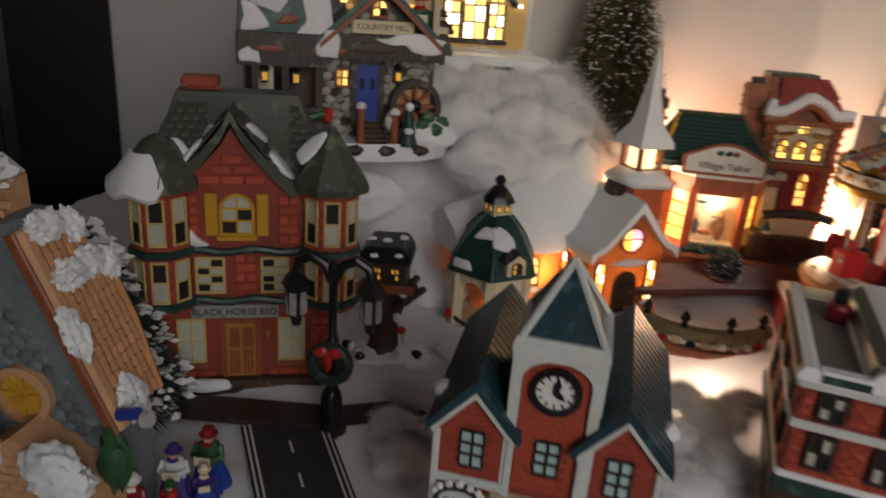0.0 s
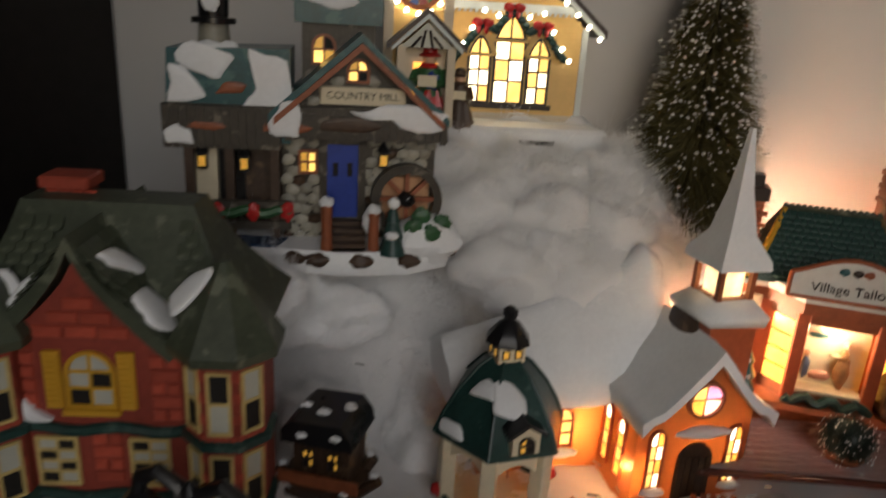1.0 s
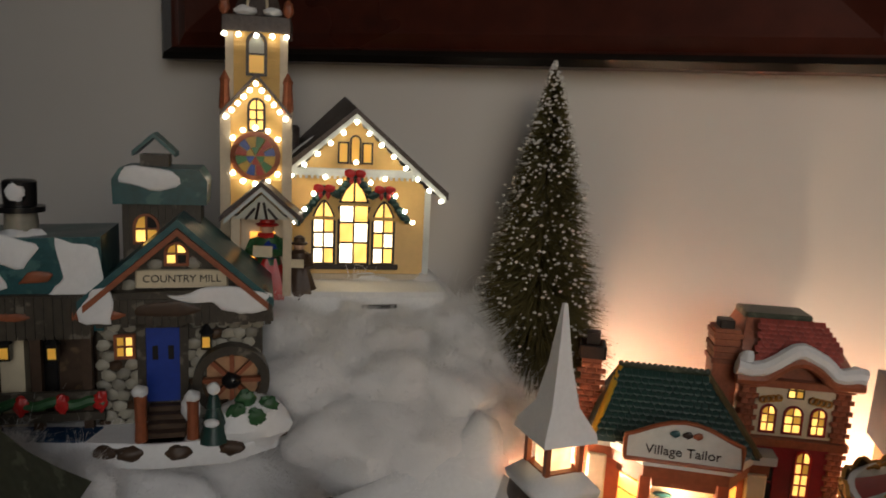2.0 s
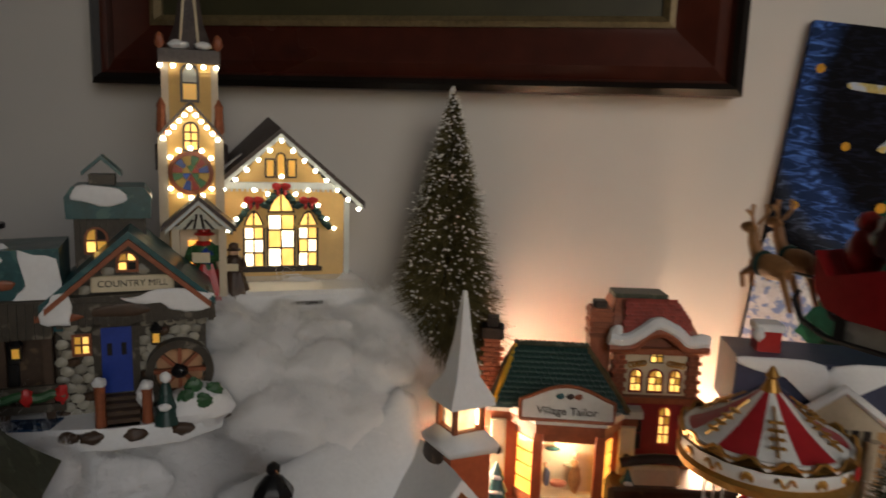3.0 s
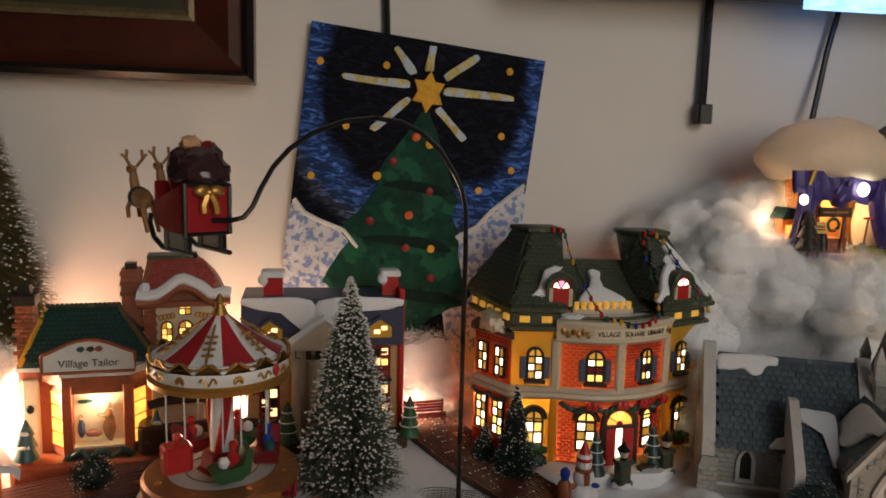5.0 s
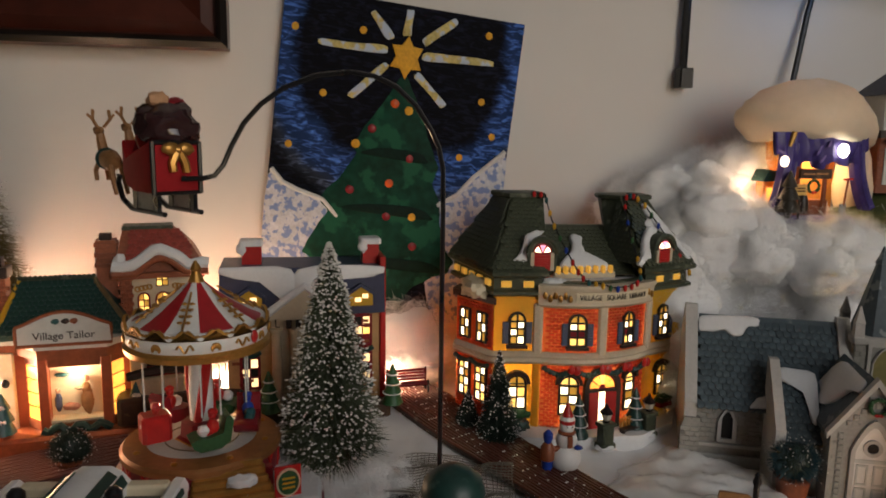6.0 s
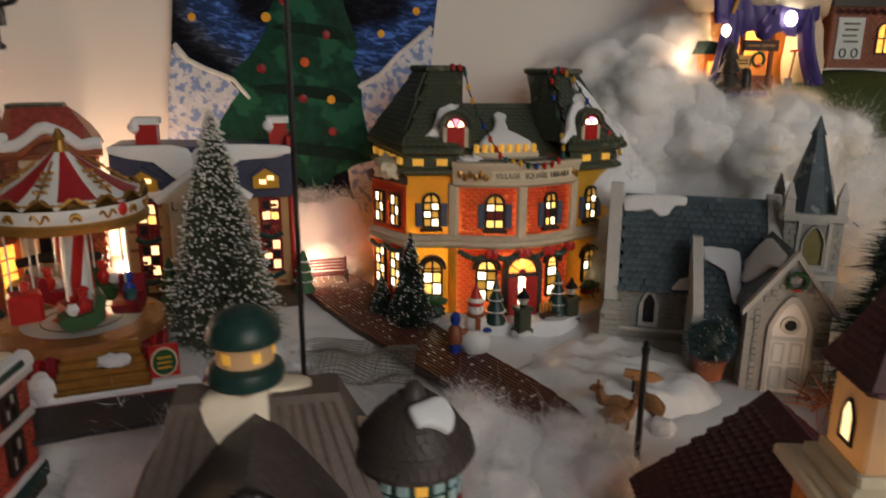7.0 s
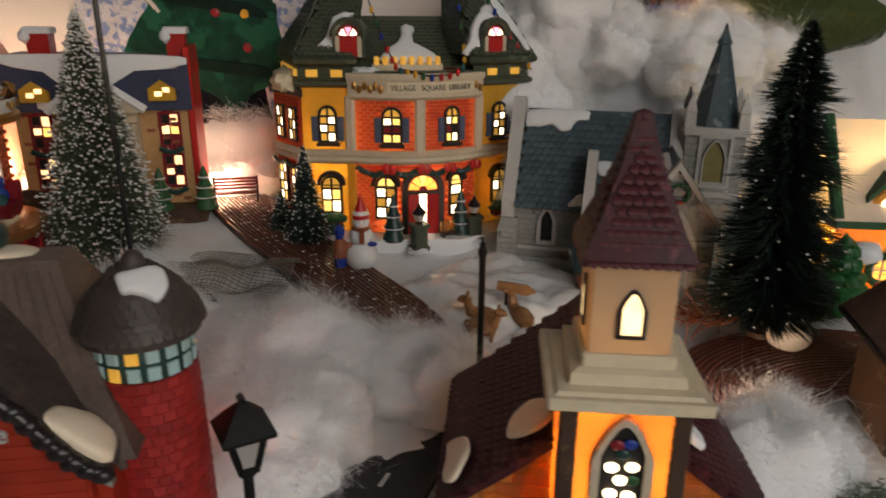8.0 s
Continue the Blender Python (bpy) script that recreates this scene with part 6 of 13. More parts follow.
def tree_house():
    t = thing("tree_house", 7.2, 34.6, 1.3, 10, "dark little tree house on a gnarled snowy stump", "tree house")
    part("ground", Geo().lump((0.2, 0, 0.1), (3.0, 2.0, 0.7), 4, 0.35), SNOW, t, "snowy ground plate")
    prof = [(1.5, 0), (1.0, 0.9), (0.85, 2.4), (1.1, 3.7), (1.7, 4.8), (2.0, 5.3)]
    g = Geo().lathe(prof, 14)
    g.v = [tuple(Vector(p) + Vector((p[0], p[1], 0)) * 0.35 * noise.noise(Vector(p) * 1.1)) for p in g.v]
    part("trunk", g, DKBROWN, t, "dark gnarled trunk")
    for i, (x, y, z) in enumerate(((-2.4, -0.4, 5.2), (2.6, -0.3, 5.4), (1.5, -1.6, 5.0), (-1.4, -1.5, 4.9), (2.0, 0.8, 5.8))):
        br = part("branch", Geo().tube([(0, 0, 3.6), (x * 0.5, y * 0.5, 4.2), (x, y, z)], 0.42, 7, None, 0.25), DKBROWN, t)
        part("snow", Geo().lump((x * 0.9, y * 0.95, z + 0.25), (0.24, 0.22, 0.14), i, 0.4, 1, 10, 6), SNOW, br)
    hut = part("hut", Geo().box(-1.3, 1.4, -1.0, 1.2, 5.3, 7.6), DKBROWN, t, "dark board hut")
    for k in range(9):
        part("board", Geo().box(-1.3 + k * 0.3, -1.04 + k * 0.3, -1.07, -0.98, 5.4, 7.5), DKBROWN, hut, smooth=0)
    for x in (-0.55, 0.65):
        window(hut, T3((x, -1.05, 6.0)), 0.45, 0.8, (LIT_D, LIT_D, VOID, LIT_D), 2, 2, 0, DARK, fr=0.08)
    part("railing", Geo().box(-1.9, 2.0, -1.6, -1.4, 5.3, 5.9, b=0.05), COPPER, hut)
    part("roof", Geo().prism([(-1.7, 7.4), (1.7, 7.4), (1.6, 8.0), (1.1, 8.6), (-1.2, 8.5), (-1.7, 8.0)], -1.5, 1.6), BLACK, hut, "black lumpy roof")
    for i, (x, y, z) in enumerate(((-0.7, -1.4, 7.9), (0.9, -1.4, 8.0), (0.0, -0.6, 8.7), (-1.1, 0, 8.5), (1.0, 0.2, 8.7))):
        part("snow", Geo().lump((x, y, z), (0.32, 0.26, 0.17), i + 3, 0.5, 2, 10, 6), SNOW, hut)
    for i, (x, y, z) in enumerate(((0.9, -0.9, 3.3), (1.5, -1.0, 1.8), (-1.6, -1.4, 0.6), (1.2, -1.3, 0.7), (-2.2, -0.6, 0.6))):
        part("snow", Geo().lump((x, y, z), (0.26, 0.26, 0.36), i + 9, 0.4, 1, 10, 6), SNOW, t)
    for i, (x, y) in enumerate(((-1.4, -1.7), (2.4, -0.6), (-2.6, -0.2))):
        part("stone", Geo().lump((x, y, 0.5), (0.4, 0.3, 0.3), i, 0.3, 1, 8, 6), BLACK, t)
    part("bow", Geo().lump((1.3, -1.1, 2.5), (0.35, 0.25, 0.3), 4, 0.3, 1, 8, 6), RED, t, "small red bow")


tree_house()


def clock_station():
    t = thing("clock_station", 20.2, 15.4, 6.85, 1, "red brick ceramic station with clock tower and blue-green roofs", "house")
    t.matrix_basis = t.matrix_basis @ Matrix.Scale(0.73, 4)
    body = part("body", Geo().box(-5.6, 5.6, 0, 7, -9.2, 4.2), MORTAR, t, "red brick body")
    roofmat = paint("blue_green_roof", (0.012, 0.04, 0.052), 0.35, 0.3, 3, 0.25, wear=(0.04, 0.09, 0.11), wear_amount=0.3)
    for cx in (-3.9, 3.7):
        gb = part("gable_wing", Geo().prism([(cx - 1.9, -9.2), (cx + 1.9, -9.2), (cx + 1.9, 4.6), (cx, 6.6), (cx - 1.9, 4.6)], -0.5, 6.5), MORTAR, t, "gabled brick wing")
        tagged(part("brickwork", brick_rows(Geo(), cx - 1.85, cx + 1.85, 1.5, 6.4, 0.62, 0.3, T3((0, -0.5, 0)), 0.05, 0.05, lambda x, z, cx=cx: z < 6.4 - abs(x - cx) * 1.05 and not (abs(x - cx) < 0.75 and 2.2 < z < 4.9)), BRICK, gb, smooth=0), kind="stuff")
        window(gb, T3((cx, -0.52, 2.2)), 1.15, 2.1, (PANE_BLUE,), 2, 3, 0, DARK, bar=0.16, fr=0.1)
        g = gable_roof(5.0, 4.2, 7.1, -1.0, 9.6, 0.5)
        g.v = [(x, y, z + 1.3) if y > 5 else (x, y, z) for x, y, z in g.v]
        rf = part("wing_roof", Geo().add(g.v, g.f, T3((cx, 0, 0))), roofmat, gb, "dark blue-green gable roof")
        part("barge_board", Geo().add(*(lambda q: (q.v, q.f))(gable_roof(4.4, 4.1, 6.6, -0.9, -0.55, 0.35)), T3((cx, 0, 0))), OFFWHITE, gb, "white barge board")
        part("belt", Geo().box(cx - 2.05, cx + 2.05, -0.7, 0, 1.1, 1.6, b=0.08), OFFWHITE, gb, "white belt course")
        for x in (cx - 1.95, cx + 1.95):
            part("corner", Geo().box(x - 0.2, x + 0.2, -0.68, 0, -0.8, 4.3, b=0.06), OFFWHITE, gb, "white corner strip")
        for k in range(17):
            q = gable_roof(5.02, 4.2, 7.1, -0.98 + k * 0.62, -0.4 + k * 0.62, 0.53)
            part("roof_course", Geo().add([(x, y, z + 1.3 * (y + 1.0) / 10.6 + (0.03 if y < -0.9 + k * 0.62 else 0)) for x, y, z in q.v], q.f, T3((cx, 0, 0))), roofmat, rf, smooth=0)
        part("snow", Geo().lump((cx + (2.3 if cx > 0 else -2.2), 1.6, 5.3), (0.5, 0.6, 0.45), 5, 0.3), SNOW, rf, "snow patch on the roof")
    tw = part("tower", Geo().box(-2.15, 2.15, -0.3, 4.0, -9.2, 9.7), MORTAR, t, "square clock tower")
    tagged(part("brickwork", brick_rows(Geo(), -1.7, 1.7, 1.4, 8.8, 0.6, 0.3, T3((0, -0.3, 0)), 0.05, 0.05, lambda x, z: not (abs(x) < 0.8 and 2.3 < z < 4.8) and z < 9.3 - 0.35 * x * x), BRICK, tw, smooth=0), kind="stuff")
    arch = [(-2.3, 1.0), (-1.75, 1.0), (-1.75, 8.1)] + [(-1.75 * math.cos(math.pi * i / 10), 8.1 + 1.2 * math.sin(math.pi * i / 10)) for i in range(1, 10)] + [(1.75, 8.1), (1.75, 1.0), (2.3, 1.0), (2.3, 9.7), (-2.3, 9.7)]
    part("surround", Geo().prism(arch, -0.6, 0.1), OFFWHITE, tw, "white tower surround")
    for sx in (-1, 1):
        part("corner", Geo().box(sx * 2.15 - 0.25, sx * 2.15 + 0.25, 0.1, 4.2, -0.8, 9.6), OFFWHITE, tw)
    part("cornice", Geo().loft([[(-2.3, -0.7, 9.3), (2.3, -0.7, 9.3), (2.3, 4.4, 9.3), (-2.3, 4.4, 9.3)], [(-2.4, -0.8, 9.9), (2.4, -0.8, 9.9), (2.4, 4.5, 9.9), (-2.4, 4.5, 9.9)], [(-2.25, -0.6, 10.4), (2.25, -0.6, 10.4), (2.25, 4.3, 10.4), (-2.25, 4.3, 10.4)]]), OFFWHITE, tw, "white snowy cornice", smooth=60)
    part("pyramid_roof", Geo().loft([[(-2.0, -0.4, 10.3), (2.0, -0.4, 10.3), (2.0, 4.0, 10.3), (-2.0, 4.0, 10.3)], [(-0.08, 1.7, 13.8), (0.08, 1.7, 13.8), (0.08, 1.9, 13.8), (-0.08, 1.9, 13.8)]]), roofmat, tw, "blue-green pyramid roof")
    for sx in (-1, 1):
        for y0 in (-0.45, 4.05):
            part("rib", Geo().tube([(sx * 2.03, y0, 10.35), (0, 1.8, 13.9)], 0.2, 6), OFFWHITE, tw, "white roof rib")
    clock = part("clock", Geo().lathe([(1.32, 0), (1.32, 0.3), (1.0, 0.34), (1.0, 0)], 28, T3((0.0, -0.32, 7.6)) @ rx(90)), BLACK, tw, "black-rimmed white clock face")
    part("dial", Geo().lathe([(1.02, 0), (1.02, 0.15)], 28, T3((0.0, -0.32, 7.6)) @ rx(90)), WHITE, clock, smooth=30)
    for k in range(12):
        a = k * math.pi / 6
        part("hour_mark", Geo().box(-0.05, 0.05, -0.52, -0.46, 0.72, 0.95), BLACK, clock, m=T3((0.0, 0, 7.6)) @ ry(math.degrees(a)))
    part("hand", Geo().prism([(-0.13, -0.1), (0.13, -0.1), (0.2, 0.45), (0, 0.85), (-0.2, 0.45)], -0.56, -0.5), BLACK, clock, m=T3((0.0, 0, 7.6)) @ ry(6))
    part("hand", Geo().prism([(-0.13, -0.1), (0.13, -0.1), (0.17, 0.3), (0, 0.6), (-0.17, 0.3)], -0.6, -0.54), BLACK, clock, m=T3((0.0, 0, 7.6)) @ ry(125))
    window(tw, T3((0, -0.32, 2.5)), 1.15, 1.9, (PANE_BLUE,), 2, 3, 0, DARK, bar=0.16, fr=0.1)
    part("canopy", Geo().lathe([(2.6, 0.1), (2.7, 0.5), (2.3, 0.9)], 20, T3((-0.4, -0.6, 0)), 0, 1, 0.7), CREAM, t, "cream round entrance canopy")
    sg = part("sign", Geo().prism([(-5.5, -0.7), (-3.1, -0.7), (-3.1, 0.2)] + [(-4.3 + 1.2 * math.cos(math.pi * i / 8), 0.2 + 0.7 * math.sin(math.pi * i / 8)) for i in range(9)][1:-1] + [(-5.5, 0.2)], -0.95, -0.6), OFFWHITE, t, "arched white sign board")
    part("sign_edge", Geo().tube([(-5.5, -0.95, -0.7)] + [(-4.3 - 1.2 * math.cos(math.pi * i / 10), -0.95, 0.2 + 0.75 * math.sin(math.pi * i / 10)) for i in range(11)] + [(-3.1, -0.95, -0.7)], 0.14, 6), DARK, sg)
    text_part("lettering", "EAST", 0.75, DARK, sg, T3((-4.3, -0.98, 0.0)))
    for i in range(7):
        a = math.pi * (i + 0.5) / 7
        part("snow", Geo().lump((-4.3 - 1.35 * math.cos(a), -0.9, 0.35 + 0.85 * math.sin(a)), (0.22, 0.18, 0.2), i, 0.3, 1, 8, 5), SNOW, sg)


clock_station()


def street_lamp():
    t = thing("street_lamp", 6.9, 26.0, 0.2, 8, "black two-armed street lamp with a red-bowed wreath", "street lamp")
    part("base", Geo().lathe([(0.95, 0), (0.95, 0.4), (0.7, 0.6), (0.62, 2.6), (0.45, 3.0)], 14), BLACK, t)
    part("post", Geo().lathe([(0.38, 2.9), (0.3, 6.0), (0.42, 6.2), (0.26, 6.5), (0.26, 10.2), (0.4, 10.4), (0.4, 10.8), (0.1, 11.2)], 12), BLACK, t)
    for sx in (-1, 1):
        arm = part("arm", Geo().tube([(0, 0, 9.9), (sx * 0.5, 0, 10.9), (sx * 1.3, 0, 11.3), (sx * 2.0, 0, 10.9), (sx * 2.15, 0, 10.2)], 0.3, 9), BLACK, t)
        part("lantern", Geo().lathe([(0.25, 7.0), (0.35, 7.3), (0.3, 7.5), (0.5, 7.6), (0.72, 9.4), (0.85, 9.5), (0.6, 10.0), (0.2, 10.4)], 6, T3((sx * 2.15, 0, 0))), BLACK, arm, "black six-sided lantern")
        for k in range(6):
            part("glass", Geo().box(-0.2, 0.2, -0.6, -0.52, 7.8, 9.2), paint("smoky_glass", (0.25, 0.24, 0.22), 0.12, 0.2, 2, 0) if k == 0 and sx < 0 else bpy.data.materials["smoky_glass"], arm, m=T3((sx * 2.15, 0, 0)) @ rz(60 * k))
    w = part("wreath", Geo().tube([(1.05 * math.cos(2 * math.pi * i / 16), -0.5, 5.0 + 1.05 * math.sin(2 * math.pi * i / 16)) for i in range(17)], 0.36, 8), NEEDLE_D, t, "dark green wreath")
    g = Geo()
    rnd = random.Random(5)
    for i in range(150):
        a = rnd.uniform(0, 6.28)
        p = Vector((1.05 * math.cos(a), -0.55, 5 + 1.05 * math.sin(a)))
        d = Vector((rnd.gauss(0, 1), rnd.gauss(-0.4, 0.7), rnd.gauss(0, 1))).normalized()
        s = d.orthogonal().normalized() * 0.04
        g.add([p - s, p + s, p + d * 0.6], [(0, 1, 2)])
    part("needles", g, NEEDLE_D, w, smooth=0)
    part("bow", Geo().lump((-0.4, -0.95, 5.9), (0.42, 0.2, 0.3), 3, 0.3, 1, 10, 6).lump((0.4, -0.95, 5.9), (0.42, 0.2, 0.3), 5, 0.3, 1, 10, 6).lump((0, -0.95, 5.3), (0.25, 0.15, 0.6), 6, 0.3, 1, 8, 6), RED, w, "red bow")


street_lamp()


def stone_cottage():
    t = thing("stone_cottage", -3.7, 14.7, -0.2, 6, "stone cottage with tan tiled steep roof and fluffy snow", "cottage")
    wall = part("gable_wall", Geo().prism([(-7, 0), (4.7, 0), (4.7, 6.6), (2.4, 12.4), (0.6, 15.5), (-3, 15.5), (-7, 8)], 0, 2.8), COBBLE, t, "blue-grey stone gable wall")
    rnd = random.Random(11)
    blobs = [mesh_of("stone", Geo().lump((0, 0, 0), (0.44, 0.16, 0.3), k, 0.3, 1, 8, 6), COBBLE) for k in range(4)]
    for r in range(23):
        for c in range(12):
            x, z = -4.8 + c * 0.78 + (r % 2) * 0.39 + rnd.uniform(-0.1, 0.1), 1.0 + r * 0.6 + rnd.uniform(-0.06, 0.06)
            if z < 15.2 - abs(x + 1.6) * 1.6 and x < 4.4 and math.hypot(x - 0.4, z - 7.4) > 1.5:
                part("stone", rnd.choice(blobs), COBBLE, wall, m=T3((x, 0.0, z)) @ ry(rnd.uniform(-20, 20)))
    wn_ = part("round_window", Geo().lathe([(1.45, 0), (1.45, 0.4), (1.1, 0.5), (1.1, 0)], 22, T3((0.4, 0.02, 7.4)) @ rx(90)), SANDST, wall, "round yellow spoked window")
    part("glass", Geo().lathe([(1.15, 0), (1.15, 0.15)], 22, T3((0.4, 0, 7.4)) @ rx(90)), paint("amber_glass", (0.5, 0.3, 0.04), 0.3, 0.3, 3, 0.2), wn_)
    for k in range(8):
        part("spoke", Geo().box(0.1, 1.12, -0.26, -0.12, -0.09, 0.09), LIBYEL, wn_, m=T3((0.4, 0, 7.4)) @ ry(45 * k))
    # roof slope falling to the right, in rows of clay tiles
    m = T3((3.5, 4.2, 10.0)) @ rz(90) @ rx(-23)
    slab = Geo().prism([(-4.4, -3.6), (-1.2, -3.6), (-0.6, 3.2), (-4.4, 3.2)], -0.1, 0.35).box(-4.4, -1.4, -0.1, 0.35, 3.1, 5.6)
    roof = part("roof", slab, SANDST, t, "tan clay tile roof", m)
    tile = mesh_of("roof_tile", Geo().loft([[(-0.22 + 0.088 * i, -0.3 - 0.15 * math.sin(math.pi * i / 5), z) for i in range(6)] + [(0.22, -0.05, z), (-0.22, -0.05, z)] for z in (-0.25, 0.32)]), THATCH)
    for r in range(18):
        for c in range(8):
            x, z = -3.75 + c * 0.44, -3.3 + r * 0.5
            if x < (-1.3 + (z + 3.6) * 0.09 if z < 3.1 else -1.5):
                part("roof_tile", tile, THATCH, roof, m=T3((x + rnd.uniform(-0.04, 0.04), -0.02, z)) @ rx(rnd.uniform(4, 9)))
    part("verge", Geo().box(-4.75, -3.95, -0.4, 0.3, -3.9, 5.8, b=0.2), SANDST, roof, "pale stone verge")
    part("edge_board", Geo().box(-4.95, -4.7, -0.25, 0.3, -4.0, 5.8, b=0.08), COPPER, roof)
    part("back_board", Geo().tube([(-1.2, -0.1, -3.7), (-0.8, -0.25, 0.0), (-0.6, -0.1, 3.2)], 0.3, 8), THATCH, roof, "rounded tan back edge")
    for i, (x, z, a, b) in enumerate(((-3.4, 3.3, 0.9, 0.7), (-2.0, 3.4, 1.0, 0.7), (-0.9, 2.9, 0.6, 0.8), (-3.4, 5.6, 1.0, 0.7), (-2.0, 5.2, 0.6, 0.8), (-3.4, -3.0, 0.8, 1.1), (-4.7, 1.0, 0.5, 1.2))):
        part("snow", Geo().lump((x, -0.5, z), (a, 0.5, b), i + 2, 0.42, 2.2, 40, 22), SNOW, roof, "fluffy snow on the roof")
    # chimney and lower walls with brick arch
    chm = part("chimney", Geo().box(-2.6, -0.2, 0.6, 2.6, 12.5, 17.0), SANDST, t, "sandstone chimney")
    bricks(chm, T3((0, 0.6, 0)), lambda x, z: True, -2.5, -0.2, 13.4, 16.8, 0.75, 0.42, SANDST, joint=0.07, d=0.1)
    part("snow", Geo().lump((-1.4, 1.2, 17.2), (1.7, 1.5, 0.8), 3, 0.5, 2), SNOW, chm, "snow cap on the chimney")
    porch = part("porch", Geo().prism([(-2.5, 0), (4.9, 0), (4.9, 4.0), (1.2, 6.6), (-2.5, 4.0)], -2.2, 0), SANDST, t, "sandstone brick porch")
    bricks(porch, T3((0, -2.2, 0)), lambda x, z: z < 6.3 - abs(x - 1.2) * 0.72, -2.4, 4.9, 0.2, 6.4, 0.8, 0.45, SANDST, joint=0.07, d=0.12, seed=8)
    for i, (x, z) in enumerate(((-0.6, 5.4), (3.1, 5.2), (3.6, 4.4), (-1.9, 4.2))):
        part("snow", Geo().lump((x, -2.4, z + 0.4), (1.4, 0.8, 1.0), i + 12, 0.32, 1.7, 40, 22), SNOW, porch, "fluffy snow on the porch")
    part("holly", Geo().lump((5.0, -0.8, 5.0), (0.7, 0.5, 1.6), 4, 0.5, 2), GREEN, t, "green holly bush")
    part("bulb_socket", Geo().tube([(5.2, -0.4, 7.3), (6.2, -0.5, 7.6)], 0.3, 10), BLUEDOOR, t, "blue bulb socket")
    part("socket_ring", Geo().lathe([(0.36, 0), (0.36, 0.35)], 12, T3((6.4, -0.5, 7.3)) @ ry(75)), GREYTRIM, t)


stone_cottage()
bristle_tree("snowy_fir", -5.6, 22.6, 0.4, 12.6, 5.2, "snow-clumped dark green fir behind the stone cottage", NEEDLE_D, FLOCK, 6500, 420, 4, 0.1, 0.05, 0.36, trunk_mat=DKBROWN)


def little_road():
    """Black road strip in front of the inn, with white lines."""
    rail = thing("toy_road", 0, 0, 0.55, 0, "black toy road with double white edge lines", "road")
    def strip(u0, u1, a, b, z):
        d = Vector((b[0] - a[0], b[1] - a[1])).normalized()
        nrm = Vector((d.y, -d.x))
        pts = [Vector(a) + nrm * u0, Vector(b) + nrm * u0, Vector(b) + nrm * u1, Vector(a) + nrm * u1]
        return Geo().slab([(p.x, p.y) for p in reversed(pts)], z - 0.1, z)
    A, B = (4.1, 25.6), (12.9, 13.4)
    part("surface", strip(-2.4, 2.6, A, B, 0.12), ASPHALT, rail, "black road surface")
    for u in (-2.2, -1.9, 2.1, 2.4):
        part("edge_line", strip(u - 0.06, u + 0.06, A, B, 0.16), LINE, rail)
    d = (Vector(B) - Vector(A)).normalized()
    for k in range(5):
        p = Vector(A) + d * (2.2 + k * 3)
        part("dash", strip(0.02, 0.16, p, p + d * 1.1, 0.16), LINE, rail)
    cross = [(-9, 22.6), (-2, 24.6), (6, 26.4), (14, 31.2), (20, 33.5)]
    g = Geo()
    L = [(x + 0.5, y + 1.3) for x, y in cross]
    R = [(x - 0.3, y - 1.2) for x, y in cross]
    g.loft([[(a[0], a[1], 0.6), (a[0], a[1], 0.95), (b[0], b[1], 0.95), (b[0], b[1], 0.6)] for a, b in zip(L, R)])
    solo("woven_lane", g, paint("dark_weave", (0.03, 0.019, 0.015), 0.4, 0.4, 3, 0.5), "dark woven strip running past the brick inn", "path", kind="")


little_road()


OLIVESTONE = paint("olive_grey_stone", (0.2, 0.18, 0.11), 0.55, 0.25, 4, 0.4)
ROSE = paint("rosy_paint", (0.45, 0.19, 0.12), 0.5, 0.2, 3, 0.3)


